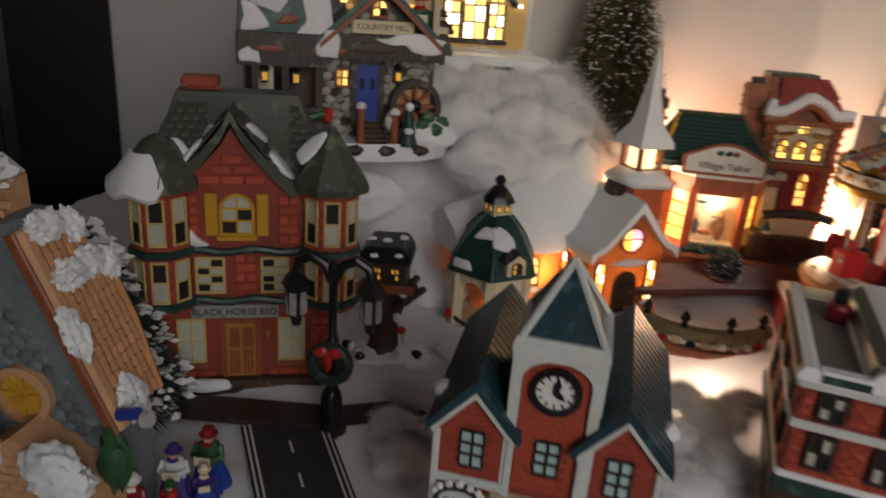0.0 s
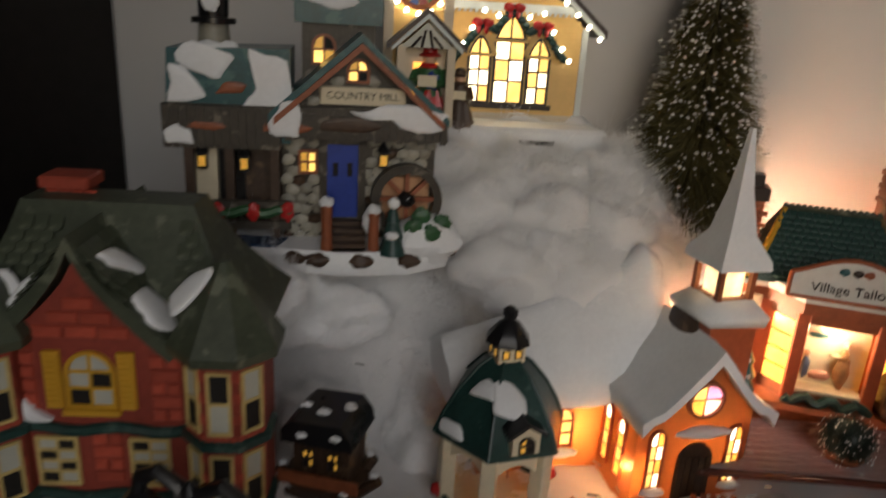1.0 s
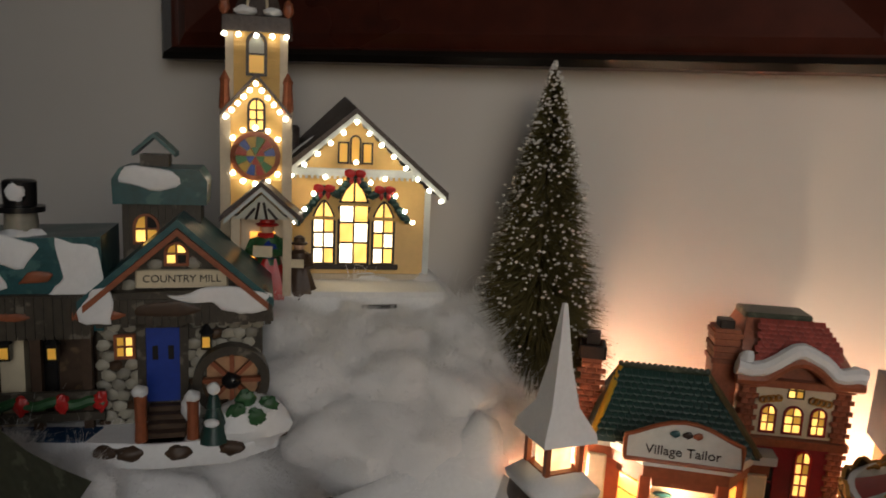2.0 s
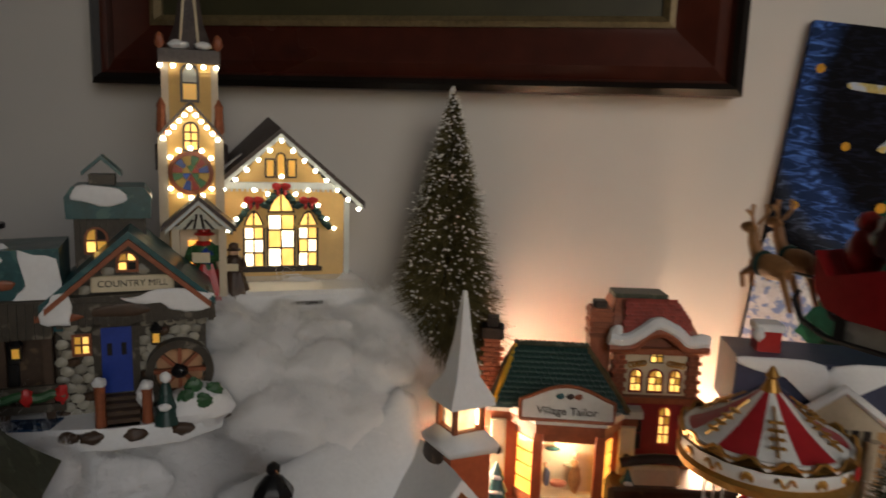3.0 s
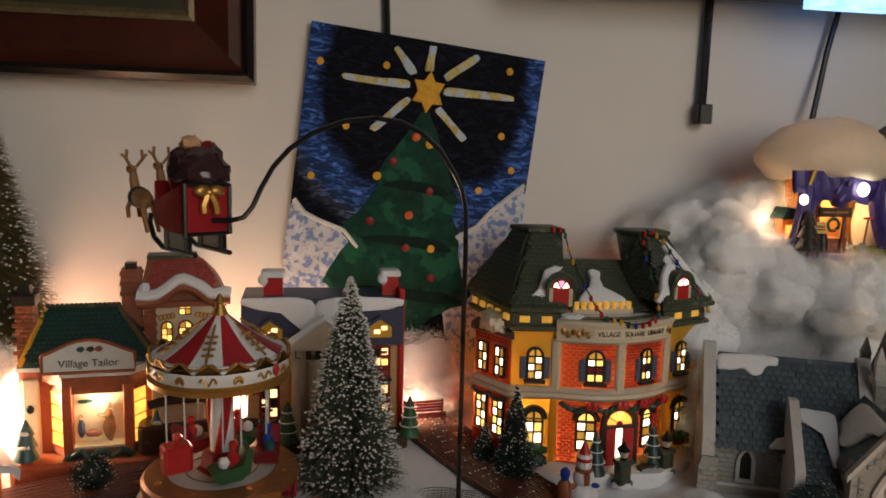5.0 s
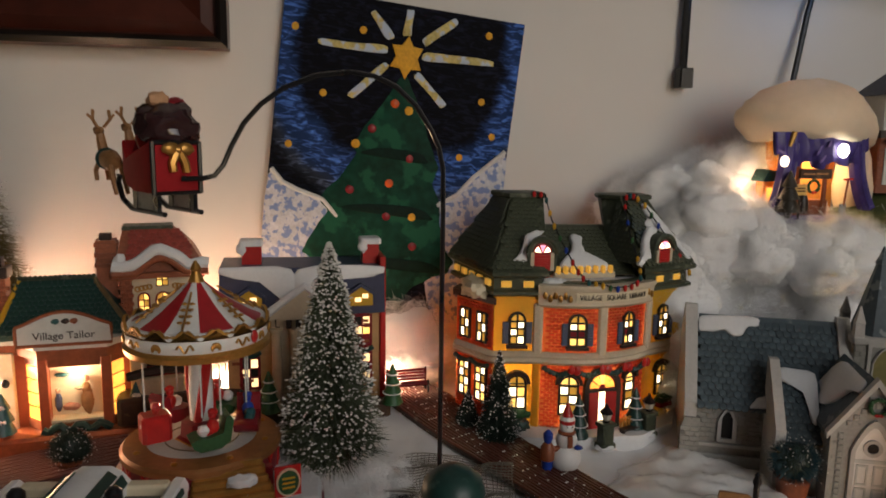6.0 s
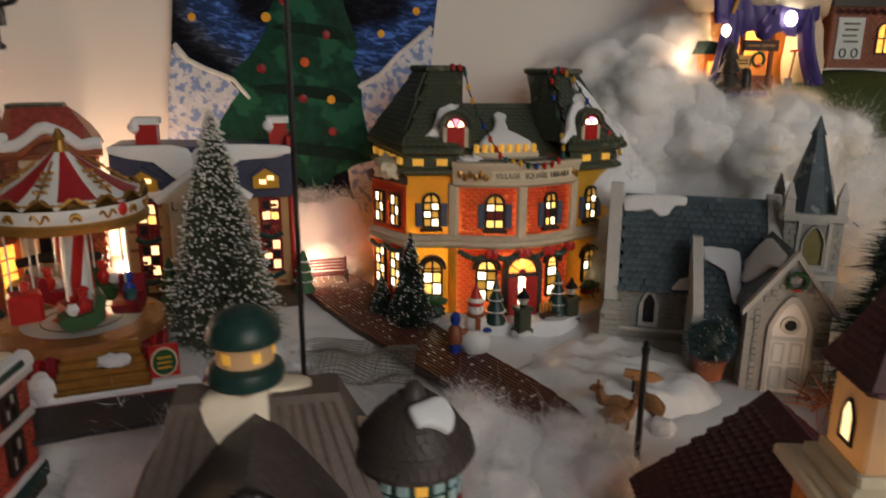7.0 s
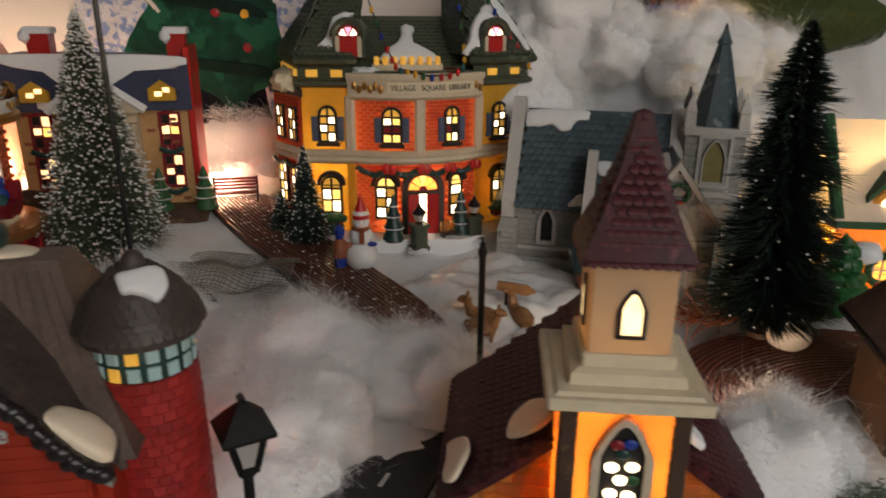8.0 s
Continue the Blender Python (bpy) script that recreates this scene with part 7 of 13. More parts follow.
def stone_bridge():
    """Low curved stone wall with black finials and a row of snowy lights."""
    t = thing("stone_bridge", 29.2, 42.0, 2.2, 4, "low curved stone bridge wall with black finials and snowy lights", "bridge")
    n = 12
    for k in range(n):
        q = k / (n - 1)
        a = radians(lerp(200, 340, q))
        x, y = 4.9 * math.cos(a), 3.5 + 3.6 * math.sin(a)
        if k < n - 1:
            b = radians(lerp(200, 340, (k + 1) / (n - 1)))
            x2, y2 = 4.9 * math.cos(b), 3.5 + 3.6 * math.sin(b)
            part("coping_stone", Geo().tube([(x, y, 1.35), ((x + x2) / 2, (y + y2) / 2, 1.38), (x2, y2, 1.35)], 0.62, 8), OLIVESTONE, t, "olive-grey coping stone")
        if k % 3 == 1:
            part("finial", Geo().lathe([(0.34, 1.8), (0.2, 2.2), (0.4, 2.5), (0.12, 3.0)], 8, T3((x, y, 0))), BLACK, t, "black finial")
    rnd = random.Random(9)
    for k in range(11):
        a = radians(lerp(205, 335, k / 10))
        x, y = 4.7 * math.cos(a), 2.9 + 3.5 * math.sin(a)
        part("ornament", Geo().lump((x, y, 0.75 + rnd.uniform(-0.1, 0.15)), (0.42, 0.4, 0.36), k + 20, 0.3, 1, 10, 6), (CREAM, WHITE, RED, CREAM, DKGREEN, CREAM, WHITE)[k % 7], t, "round painted ornament")
    # rosy colour carries the pinkish light on the wall below the coping
    part("bank", Geo().tube([(4.7 * math.cos(radians(lerp(205, 335, i / 10))), 2.7 + 3.5 * math.sin(radians(lerp(205, 335, i / 10))), 0.1) for i in range(11)], 0.6, 8), ROSE, t, "bank coloured rosy for the pinkish lit wall")
    part("road_plate", Geo().lathe([(4.4, 0.0), (4.4, 0.3), (4.1, 0.42)], 28, T3((1.6, 4.6, 0)), 0, 1, 0.8), WHITE, t, "pale round plate")
    for k in range(5):
        part("rail_slat", Geo().box(-5.6 + k * 0.5, -5.3 + k * 0.5, 1.6, 4.6, 0.6 + k * 0.12, 0.9 + k * 0.12), COPPER, t, "brown slat of a ramp", ry(0))


stone_bridge()
# ---- middle: tailor, brick shop, carousel, blue-roofed hall, library ----
def tailor_shop():
    t = thing("tailor_shop", 29.5, 57.6, 3.5, 6, "brick tailor shop with dark green roof and lit display window", "shop")
    t.matrix_basis = t.matrix_basis @ Matrix.Scale(1.08, 4)
    part("base", Geo().box(-5.4, 5.6, -2.2, 3.4, -0.8, 1.6, b=0.4), COPPER, t, "brown ground plate")
    body = part("body", Geo().box(-4.6, 4.9, 0.3, 3.2, 1.4, 8.2), ORANGE, t, "orange-red shop body")
    for x in (-4.3, 4.6):
        part("pilaster", Geo().box(x - 0.55, x + 0.55, -0.1, 0.8, 1.4, 7.4, b=0.1), CREAM, body, "cream pilaster")
        part("lamp", Geo().ball((x, -0.25, 5.2), (0.28, 0.2, 0.34), 8, 6), BLACK, body, "small black wall lamp")
    bay = part("bay_window", Geo().slab([(-3.2, 0.4), (-1.6, -1.3), (2.6, -1.3), (3.8, 0.4)], 1.4, 2.3), COPPER, t, "projecting lit display window")
    part("bay_head", Geo().slab([(-3.2, 0.4), (-1.6, -1.3), (2.6, -1.3), (3.8, 0.4)], 6.5, 7.3), COPPER, bay)
    for x in (-1.6, 2.6):
        part("mullion", Geo().box(x - 0.35, x + 0.35, -1.4, -0.9, 1.6, 7.2, b=0.06), ORANGE, bay)
    part("backdrop", Geo().box(-1.4, 2.4, -0.1, 0.0, 2.2, 6.6), CREAM, bay, "glowing shop interior")
    part("sill", Geo().box(-1.3, 2.3, -1.3, -0.1, 2.2, 2.45), CREAM, bay)
    # figures and cloth in the display, plain shapes
    for i, (x, z, a, b, mt) in enumerate(((1.1, 3.6, 0.42, 1.0, TAN), (1.05, 4.6, 0.32, 0.4, TAN), (1.1, 5.3, 0.22, 0.26, SKIN), (0.65, 4.6, 0.4, 0.13, OLIVESTONE), (0.0, 3.2, 0.6, 0.3, ROSE), (-0.85, 3.6, 0.26, 0.7, SHUTTER), (-0.85, 4.5, 0.18, 0.2, SKIN), (-0.5, 5.7, 0.55, 0.14, TEAL))):
        part("display_piece", Geo().lump((x, -0.6, z), (a, 0.25, b), i, 0.3, 1.4, 12, 8), mt, bay, "coloured display piece")
    sm = T3((-2.4, -0.45, 0)) @ rz(-46.7)
    for k in range(4):
        part("side_pane", Geo().box(-0.75, 0.75, -0.06, 0.06, 2.4 + k * 1.05, 3.3 + k * 1.05), LIT_O, bay, "orange lit side pane", sm)
    sm = T3((3.2, -0.45, 0)) @ rz(54.8)
    for k in range(4):
        part("side_pane", Geo().box(-0.65, 0.65, -0.06, 0.06, 2.4 + k * 1.05, 3.3 + k * 1.05), LIT_O, bay, "orange lit side pane", sm)
    part("entablature", Geo().slab([(-4.9, 0.2), (-3.5, 0.1), (-1.8, -1.7), (2.8, -1.7), (4.2, 0.1), (5.3, 0.2), (5.3, 3.2), (-4.9, 3.2)], 7.2, 8.0), COPPER, t, "brown entablature")
    part("snow_ledge", Geo().slab([(-5.2, 0.0), (-3.6, -0.1), (-1.9, -2.0), (2.9, -2.0), (4.3, -0.1), (5.6, 0.0), (5.6, 3.4), (-5.2, 3.4)], 8.0, 8.5), OFFWHITE, t, "snow along the ledge")
    roof = part("roof", hip_geo(-5.0, 4.6, -0.4, 3.4, 8.4, -3.3, 1.7, 1.6, 2.4, 12.4, -0.1), DKGREEN, t, "dark green mansard roof")
    shingles(roof, T3((0, -0.56, 8.7)) @ rx(-28), lambda x, z: lerp(-4.5, -3.35, z / 4.1) < x < lerp(4.1, 1.75, z / 4.1), -4.5, 4.1, 0.1, 4.1, 0.4, 0.36, DKGREEN, 31, 0.12)
    for xa, xb in ((-4.8, -3.3), (4.5, 1.7)):
        part("hip", Geo().tube([(xa, -0.5, 8.6), (lerp(xa, xb, 0.5), 0.35, 10.6), (xb, 1.55, 12.4)], 0.2, 6), LIBYEL if xa < 0 else OLDGOLD, roof, "ochre hip ridge")
    part("ridge", Geo().tube([(-3.4, 1.7, 12.45), (1.8, 1.7, 12.45)], 0.22, 6), OLIVE, roof)
    for k in range(16):
        part("crest", Geo().ball((-3.3 + k * 0.33, 1.7, 12.6), 0.17, 6, 4), OLIVE, roof)
    sg = part("sign", Geo().prism([(-2.9, 8.4), (3.2, 8.4), (3.2, 9.5)] + [(0.15 + 3.05 * math.cos(math.pi * i / 14), 9.5 + (0.25 + 1.0 * max(0, math.sin(math.pi * i / 14)) ** 3)) for i in range(15)] + [(-2.9, 9.5)], -2.1, -1.7), OFFWHITE, t, "white sign board with curved top")
    edge = [(-2.95, -2.1, 8.4), (-2.95, -2.1, 9.5)] + [(0.15 - 3.05 * math.cos(math.pi * i / 14), -2.1, 9.55 + (0.25 + 1.0 * max(0, math.sin(math.pi * i / 14)) ** 3)) for i in range(15)] + [(3.25, -2.1, 9.5), (3.25, -2.1, 8.4), (-2.95, -2.1, 8.4)]
    part("sign_edge", Geo().tube(edge, 0.13, 6), COPPER, sg)
    text_part("lettering", "Village Tailor", 0.76, DARK, sg, T3((0.15, -2.13, 9.05)))
    for x, mt in ((-0.35, TEAL), (0.3, DARK), (0.85, COPPER)):
        part("thread_spool", Geo().lump((x, -2.15, 10.1), (0.26, 0.08, 0.2), 3, 0.3, 1, 8, 6), mt, sg)
    ch = part("chimney", Geo().box(-5.6, -4.4, 2.0, 3.3, 4, 13.4), BROWNBRICK, t, "tall brown brick chimney")
    bricks(ch, T3((0, 2.0, 0)), lambda x, z: True, -5.6, -4.4, 8.4, 12.6, 0.6, 0.36, BROWNBRICK, joint=0.06, d=0.08)
    part("cap", Geo().box(-5.8, -4.2, 1.8, 3.5, 12.6, 13.4, b=0.1).box(-5.4, -4.6, 2.2, 3.1, 13.4, 14.1), DARK, ch)
    for x, s in ((-4.3, -1.6), (4.6, -1.2)):
        f = part("potted_fir", Geo().lathe([(0.4, 1.3), (0.5, 2.0)], 8, T3((x, s, 0))), COPPER, t, "little potted fir")
        part("fir", Geo().lathe([(0.9, 2.0), (0.5, 2.9), (0.8, 2.9), (0.4, 3.8), (0.6, 3.8), (0.1, 4.9)], 10, T3((x, s, 0))), TEAL, f)
        part("snow", Geo().lump((x, s - 0.5, 3.0), (0.5, 0.3, 0.2), 3, 0.3, 1, 8, 5).lump((x, s - 0.3, 4.0), (0.35, 0.3, 0.2), 4, 0.3, 1, 8, 5), SNOW, f)
    part("garland", Geo().tube([(lerp(-1.8, 2.8, i / 12), -1.55, 1.9 - 0.25 * math.sin(i * 1.7)) for i in range(13)], 0.3, 7), DKGREEN, t, "green garland under the window")


tailor_shop()


def brick_shop():
    t = thing("brick_shop", 35.6, 59.9, 6.7, 10, "brown brick shop with curved snowy gable and red tiled roof", "shop")
    t.matrix_basis = t.matrix_basis @ Matrix.Scale(0.85, 4)
    part("base", Geo().box(-3.6, 8.5, -4.5, 4, -1.4, 1.2, b=0.4), DKBROWN, t, "brown ground plate")
    def gz(x):
        return 12.2 + 1.5 * max(0, math.cos((x - 0.8) / 2.3 * math.pi / 2)) if abs(x - 0.8) < 2.3 else 12.2
    pts = [(-2.7, 1), (4.3, 1), (4.3, 12.2)] + [(4.2 - 6.8 * i / 16, gz(4.2 - 6.8 * i / 16)) for i in range(17)] + [(-2.7, 12.2)]
    body = part("front_wall", Geo().prism(pts, 0, 6.5), BROWNBRICK, t, "brown brick front")
    for x in (-2.5, 4.1):
        pil = part("pilaster", Geo().box(x - 0.5, x + 0.5, -0.35, 0.4, 1, 12.2, b=0.08), BROWNBRICK, t, "brick pilaster")
        bricks(pil, T3((0, -0.35, 0)), lambda a, b: True, x - 0.5, x + 0.5, 1.2, 12.2, 0.5, 0.42, BROWNBRICK, joint=0.05, d=0.07, seed=int(x * 10))
    for z, mat in ((7.4, COPPER), (11.9, COPPER)):
        part("cornice", Geo().box(-3.1, 4.8, -0.7, 0.2, z, z + 0.55, b=0.12), mat, t)
    n = 18
    path = [(lerp(-3.6, 5.2, i / n), gz(lerp(-3.6, 5.2, i / n))) for i in range(n + 1)]
    part("gable_moulding", Geo().tube([(x, -0.6, z + 0.2) for x, z in path], 0.42, 8), BROWNBRICK, t, "brick gable moulding")
    part("snow", Geo().tube([(x, -0.5, z + 0.95 + 0.1 * math.sin(x * 3)) for x, z in path], 0.6, 9), SNOW, t, "thick wavy snow on the gable")
    roof = part("roof", hip_geo(-3.3, 4.9, 0.0, 6.6, 12.6, -2.6, 2.0, 1.9, 4.6, 16.5, -0.16), BROWNBRICK, t, "red tiled mansard roof")
    redtile = paint("red_roof_tile", (0.28, 0.05, 0.035), 0.45, 0.3, 3, 0.4, rand=0.2)
    shingles(roof, T3((0.5, 0.35, 14.6)) @ rx(-26), lambda x, z: -2.6 - z * -0.1 < x < 3.2 - z * 0.5 and z > -1.3 + 0.9 * max(0, 1 - abs(x - 0.3) / 2), -2.6, 3.2, -1.8, 2.0, 0.42, 0.34, redtile, 4, 0.08, d=-0.12)
    part("ridge", Geo().box(-2.7, 2.1, 1.8, 4.7, 16.3, 16.75, b=0.15), OLIVE, roof)
    part("snow", Geo().lump((-2.9, -0.2, 13.4), (0.6, 0.5, 0.9), 3, 0.3), SNOW, roof)
    part("snow", Geo().lump((4.7, -0.3, 13.3), (0.6, 0.6, 0.5), 6, 0.3), SNOW, roof)
    ch = part("chimney", Geo().box(-5.0, -3.2, 0.6, 2.6, 2, 15.6), BROWNBRICK, t, "brick chimney stack")
    for k in range(5):
        part("course", Geo().box(-5.15 + (k % 2) * 0.1, -3.05 - (k % 2) * 0.1, 0.45 + (k % 2) * 0.1, 2.75, 13.0 + k * 0.5, 13.35 + k * 0.5, b=0.06), BROWNBRICK, ch)
    part("pot", Geo().box(-4.7, -3.6, 0.9, 2.2, 15.5, 16.2, b=0.1), DARK, ch)
    part("panel", Geo().box(-1.9, 3.6, -0.12, 0.0, 8.0, 11.9), CREAM, t, "cream upper wall")
    for x, w in ((-0.9, 0.85), (0.85, 1.1), (2.6, 0.85)):
        window(t, T3((x, -0.12, 8.25)), w, 1.9, (LIT_D, LIT_Y, LIT_Y, LIT_D, LIT_Y, LIT_Y) if x != 0.85 else (LIT_D, LIT_Y, LIT_Y, LIT_D, LIT_Y, LIT_Y), 2, 3, 1, WINE, bar=0.09)
    window(t, T3((0.85, -0.1, 11.0)), 1.0, 1.1, (LIT_Y, LIT_Y, LIT_Y, LIT_D), 2, 2, 1, DARK, bar=0.12, fr=0.08)
    for sx in (-1, 1):
        for k in range(4):
            part("scroll", Geo().tube([(0.85 + sx * (1.2 + k * 0.35) + 0.25 * math.cos(a * 0.9), -0.3, 11.0 + 0.25 * math.sin(a * 0.9) - k * 0.06) for a in range(8)], 0.08, 5), GOLD, t, "gilt scroll ornament")
    part("lower_front", Geo().box(-2.2, 3.9, -0.25, 0.0, 1.2, 7.3), WINE, t, "wine-red ground floor")
    window(t, T3((-0.6, -0.26, 2.8)), 1.0, 3.0, (VOID,), 1, 2, 1, WINE)
    window(t, T3((1.9, -0.26, 3.4)), 0.9, 3.4, (LIT_D, LIT_Y, LIT_Y, LIT_D, LIT_Y, LIT_Y, LIT_Y, LIT_Y), 2, 4, 1, RED)
    # dark curved garden wall towards the carousel
    part("garden_wall", Geo().box(-1.8, 2.6, -3.8, -3.0, 0.2, 2.8, b=0.3), CREAM, t, "cream garden wall with dark cap")
    part("cap", Geo().tube([(lerp(-2.6, 4.4, i / 8), -3.4, 3.0 + 0.5 * math.sin(math.pi * i / 8)) for i in range(9)], 0.45, 7), DARK, t, "dark wavy wall cap")


brick_shop()


def carousel():
    t = thing("carousel", 41.0, 47.2, 2.9, 10, "red and white carousel with golden trim and swinging seats", "carousel")
    bronze = paint("bronze_deck", (0.3, 0.13, 0.045), 0.42, 0.2, 2, 0.15, metal=0.35)
    part("base_plate", Geo().loft([[(x * e, y * e, z) for x, y in ((-6.6, -7.2), (6.9, -7.2), (7.4, -4.6), (5.4, 4), (-5.4, 4), (-6.9, -4.2))] for e, z in ((1.0, 1.6), (1.0, 2.7), (0.97, 2.95))]), SNOW, t, "snowy base plate")
    part("plate_edge", Geo().slab([(-6.75, -7.35), (7.05, -7.35), (7.55, -4.6), (5.5, 4.1), (-5.5, 4.1), (-7.05, -4.2)], -1.4, 2.45), WINE, t, "red base edge")
    part("drum", Geo().lathe([(5.1, 2.3), (5.1, 4.5), (5.0, 4.6)], 40), WINE, t, "red drum")
    for k in range(36):
        a = 10 * k
        part("lattice", Geo().box(-0.07, 0.07, -0.08, 0.04, 0.0, 1.7, ry(25 if k % 2 else -25)), RED, t, "red lattice bar", rz(a) @ T3((0, -5.12, 2.85)))
    part("rim", Geo().lathe([(5.1, 4.3), (5.35, 4.45), (5.35, 4.8), (5.15, 5.0), (3.65, 5.08), (3.6, 4.7)], 48), bronze, t, "bronze rim")
    part("deck", Geo().lathe([(3.7, 4.6), (3.7, 5.0), (3.6, 5.04)], 40), GREYTRIM, t, "white deck")
    part("track", Geo().lathe([(2.5, 5.0), (2.5, 5.09), (2.42, 5.09), (2.42, 5.0)], 36), OLDGOLD, t)
    for k in range(8):
        a = radians(45 * k + 20)
        part("stud", Geo().ball((4.45 * math.cos(a), 4.45 * math.sin(a), 5.08), (0.24, 0.24, 0.12), 8, 5), GOLD, t)
    stripes = part("column", Geo().lathe([(0.95, 5.0), (0.9, 6.0), (0.8, 6.2), (0.8, 11.8)], 16), WHITE, t, "white column with red stripes")
    for k in range(3):
        pts = [(0.66 * math.cos(2 * math.pi * k / 3 + i * 0.1), 0.66 * math.sin(2 * math.pi * k / 3 + i * 0.1), 5.9 + i * 0.4) for i in range(15)]
        part("stripe", Geo().tube(pts, 0.36, 6), RED, stripes, "red spiral stripe")
    part("pedestal", Geo().lathe([(1.75, 5.0), (1.75, 5.15), (1.45, 5.25), (1.35, 6.3), (1.0, 6.4)], 6), WINE, t, "dark red pedestal")
    part("pedestal_trim", Geo().lathe([(1.8, 5.0), (1.82, 5.1), (1.7, 5.16)], 6), GOLD, t)
    # gilded stairs
    stm = paint("gilded_wood", (0.32, 0.16, 0.035), 0.4, 0.3, 2, 0.15, metal=0.45)
    st = part("steps", Geo().box(-0.8, 3.6, -7.1, -4.7, 2.6, 2.95), stm, t, "golden stairs")
    for k in range(6):
        part("step", Geo().box(-0.75 - 0.08 * (5 - k), 3.55 + 0.12 * (5 - k), -7.1 + k * 0.46, -4.5, 2.7 + k * 0.38, 3.06 + k * 0.38, b=0.1), stm, st)
    for x in (-1.3, 3.9):
        part("cheek", Geo().box(x - 0.25, x + 0.25, -5.4, -4.7, 2.7, 4.6, b=0.1), WINE, st, "red stair cheek")
    part("snow", Geo().lump((2.1, -6.0, 4.2), (0.95, 0.5, 0.4), 4, 0.4, 1.5), SNOW, t, "snow on the stairs")
    part("snow", Geo().lump((-1.7, -6.7, 3.3), (0.75, 0.7, 1.0), 6, 0.3), SNOW, t, "snow heap by the stairs")
    sg = part("plaque", Geo().box(-0.85, 0.85, -0.1, 0.1, 2.9, 5.0, b=0.06), RED, t, "red plaque with a green oval", T3((4.9, -6.4, 0)) @ rz(4))
    part("oval_rim", Geo().lathe([(0.84, 0), (0.84, 0.1)], 24, T3((0, -0.1, 3.95)) @ rx(90), 0, 0.92, 1.12), CREAM, sg)
    part("oval", Geo().lathe([(0.72, 0), (0.72, 0.14)], 24, T3((0, -0.1, 3.95)) @ rx(90), 0, 0.92, 1.12), GREEN, sg)
    for k in range(3):
        part("mark", Geo().box(-0.4, 0.4, -0.28, -0.22, 3.55 + k * 0.32, 3.68 + k * 0.32), LIBYEL, sg)
    SQ = T3((0, 0, 11.6)) @ Matrix.Diagonal((0.86, 0.86, 0.78, 1)) @ T3((0, 0, -11.6))
    # canopy
    part("ceiling_ring", Geo().lathe([(5.15, 11.6), (5.5, 11.7), (5.55, 12.2), (5.2, 12.5)], 44), GOLD, t, "golden lower rim", SQ)
    part("under_ceiling", Geo().lathe([(5.2, 11.7), (5.2, 11.9)], 40), WHITE, t, m=SQ)
    fas = part("fascia", Geo().lathe([(5.15, 12.3), (5.35, 12.6), (5.4, 13.6), (5.15, 14.1)], 44), WHITE, t, "white curved fascia", SQ)
    N = 16
    for k in range(N):
        a = 2 * math.pi * (k + 0.5) / N
        m = rz(math.degrees(a) + 90) @ T3((0, -5.35, 13.0))
        if k % 2:
            part("scroll", Geo().tube([(-0.6 + 0.09 * i, -0.1, 0.3 * math.sin(i * 0.75)) for i in range(14)], 0.09, 5), GOLD, fas, "gilt scroll", m)
        else:
            shell = Geo()
            for j in range(5):
                b = math.pi * (j + 0.5) / 5
                shell.lump((0.28 * math.cos(b), -0.12, 0.28 * math.sin(b) - 0.15), (0.13, 0.1, 0.28), j, 0.1, 1, 8, 5)
            part("shell", shell, GOLD, fas, "gilt shell ornament", m)
        wave = [(-1.1, 13.9)] + [(-1.1 + 2.2 * i / 10, 13.95 + 0.55 * math.sin(math.pi * i / 10) ** 2 + 0.1 * math.sin(i * 2.2)) for i in range(11)] + [(1.1, 13.9)]
        part("crest", Geo().prism([(x, z - 13.0) for x, z in wave[1:-1]] + [(-1.05, 0.6), (1.05, 0.6)], -0.12, 0.1), GOLD, fas, "gilt wavy crest", m)
    part("jewel", Geo().lump((0, -0.15, 0), (0.35, 0.15, 0.55), 1, 0.1, 1, 12, 8), RED, fas, "red oval jewel", rz(-45 + 90) @ T3((0, -5.4, 13.2)))
    can = part("canopy", Geo().lathe([(0.4, 13.8), (0.4, 13.9)], 8), OLDGOLD, t, "striped tent canopy", SQ)
    M = 12
    for k in range(M):
        a0, a1 = 2 * math.pi * k / M, 2 * math.pi * (k + 1) / M
        g = Geo()
        rings = []
        for q in (0, 0.25, 0.5, 0.75, 1):
            r = lerp(5.2, 0.5, q)
            z = lerp(13.9, 17.4, q) - 0.35 * math.sin(math.pi * q)
            rings.append([(r * math.cos(lerp(a0, a1, j / 4)), r * math.sin(lerp(a0, a1, j / 4)), z) for j in range(5)])
        inner = [[(x * 0.97, y * 0.97, z - 0.15) for x, y, z in rg] for rg in rings]
        g.loft([rg + list(reversed(ir)) for rg, ir in zip(rings, inner)])
        part("canopy_panel", g, CANOPYRED if k % 2 else WHITE, can, "red canopy panel" if k % 2 else "white canopy panel")
        if k % 2 == 0:
            a = (a0 + a1) / 2
            sp = Geo().tube([(lerp(4.6, 1.6, i / 6) * math.cos(a), lerp(4.6, 1.6, i / 6) * math.sin(a), lerp(14.35, 16.7, i / 6)) for i in range(7)], 0.09, 5)
            for i in (1, 2, 3, 4):
                r, z = lerp(4.6, 1.6, i / 6), lerp(14.35, 16.7, i / 6)
                for s in (-1, 1):
                    b = a + s * 0.28 / r
                    sp.lump((r * math.cos(b), r * math.sin(b), z + 0.06), (0.22, 0.22, 0.12), i, 0.3, 1, 8, 5)
            part("gilt_spray", sp, GOLD, can, "gilt leaf spray")
    part("finial", Geo().lathe([(0.7, 17.1), (0.55, 17.5), (0.3, 18.2), (0.45, 18.4), (0.3, 18.7), (0.1, 19.1)], 14), GOLD, t, "golden finial", SQ)
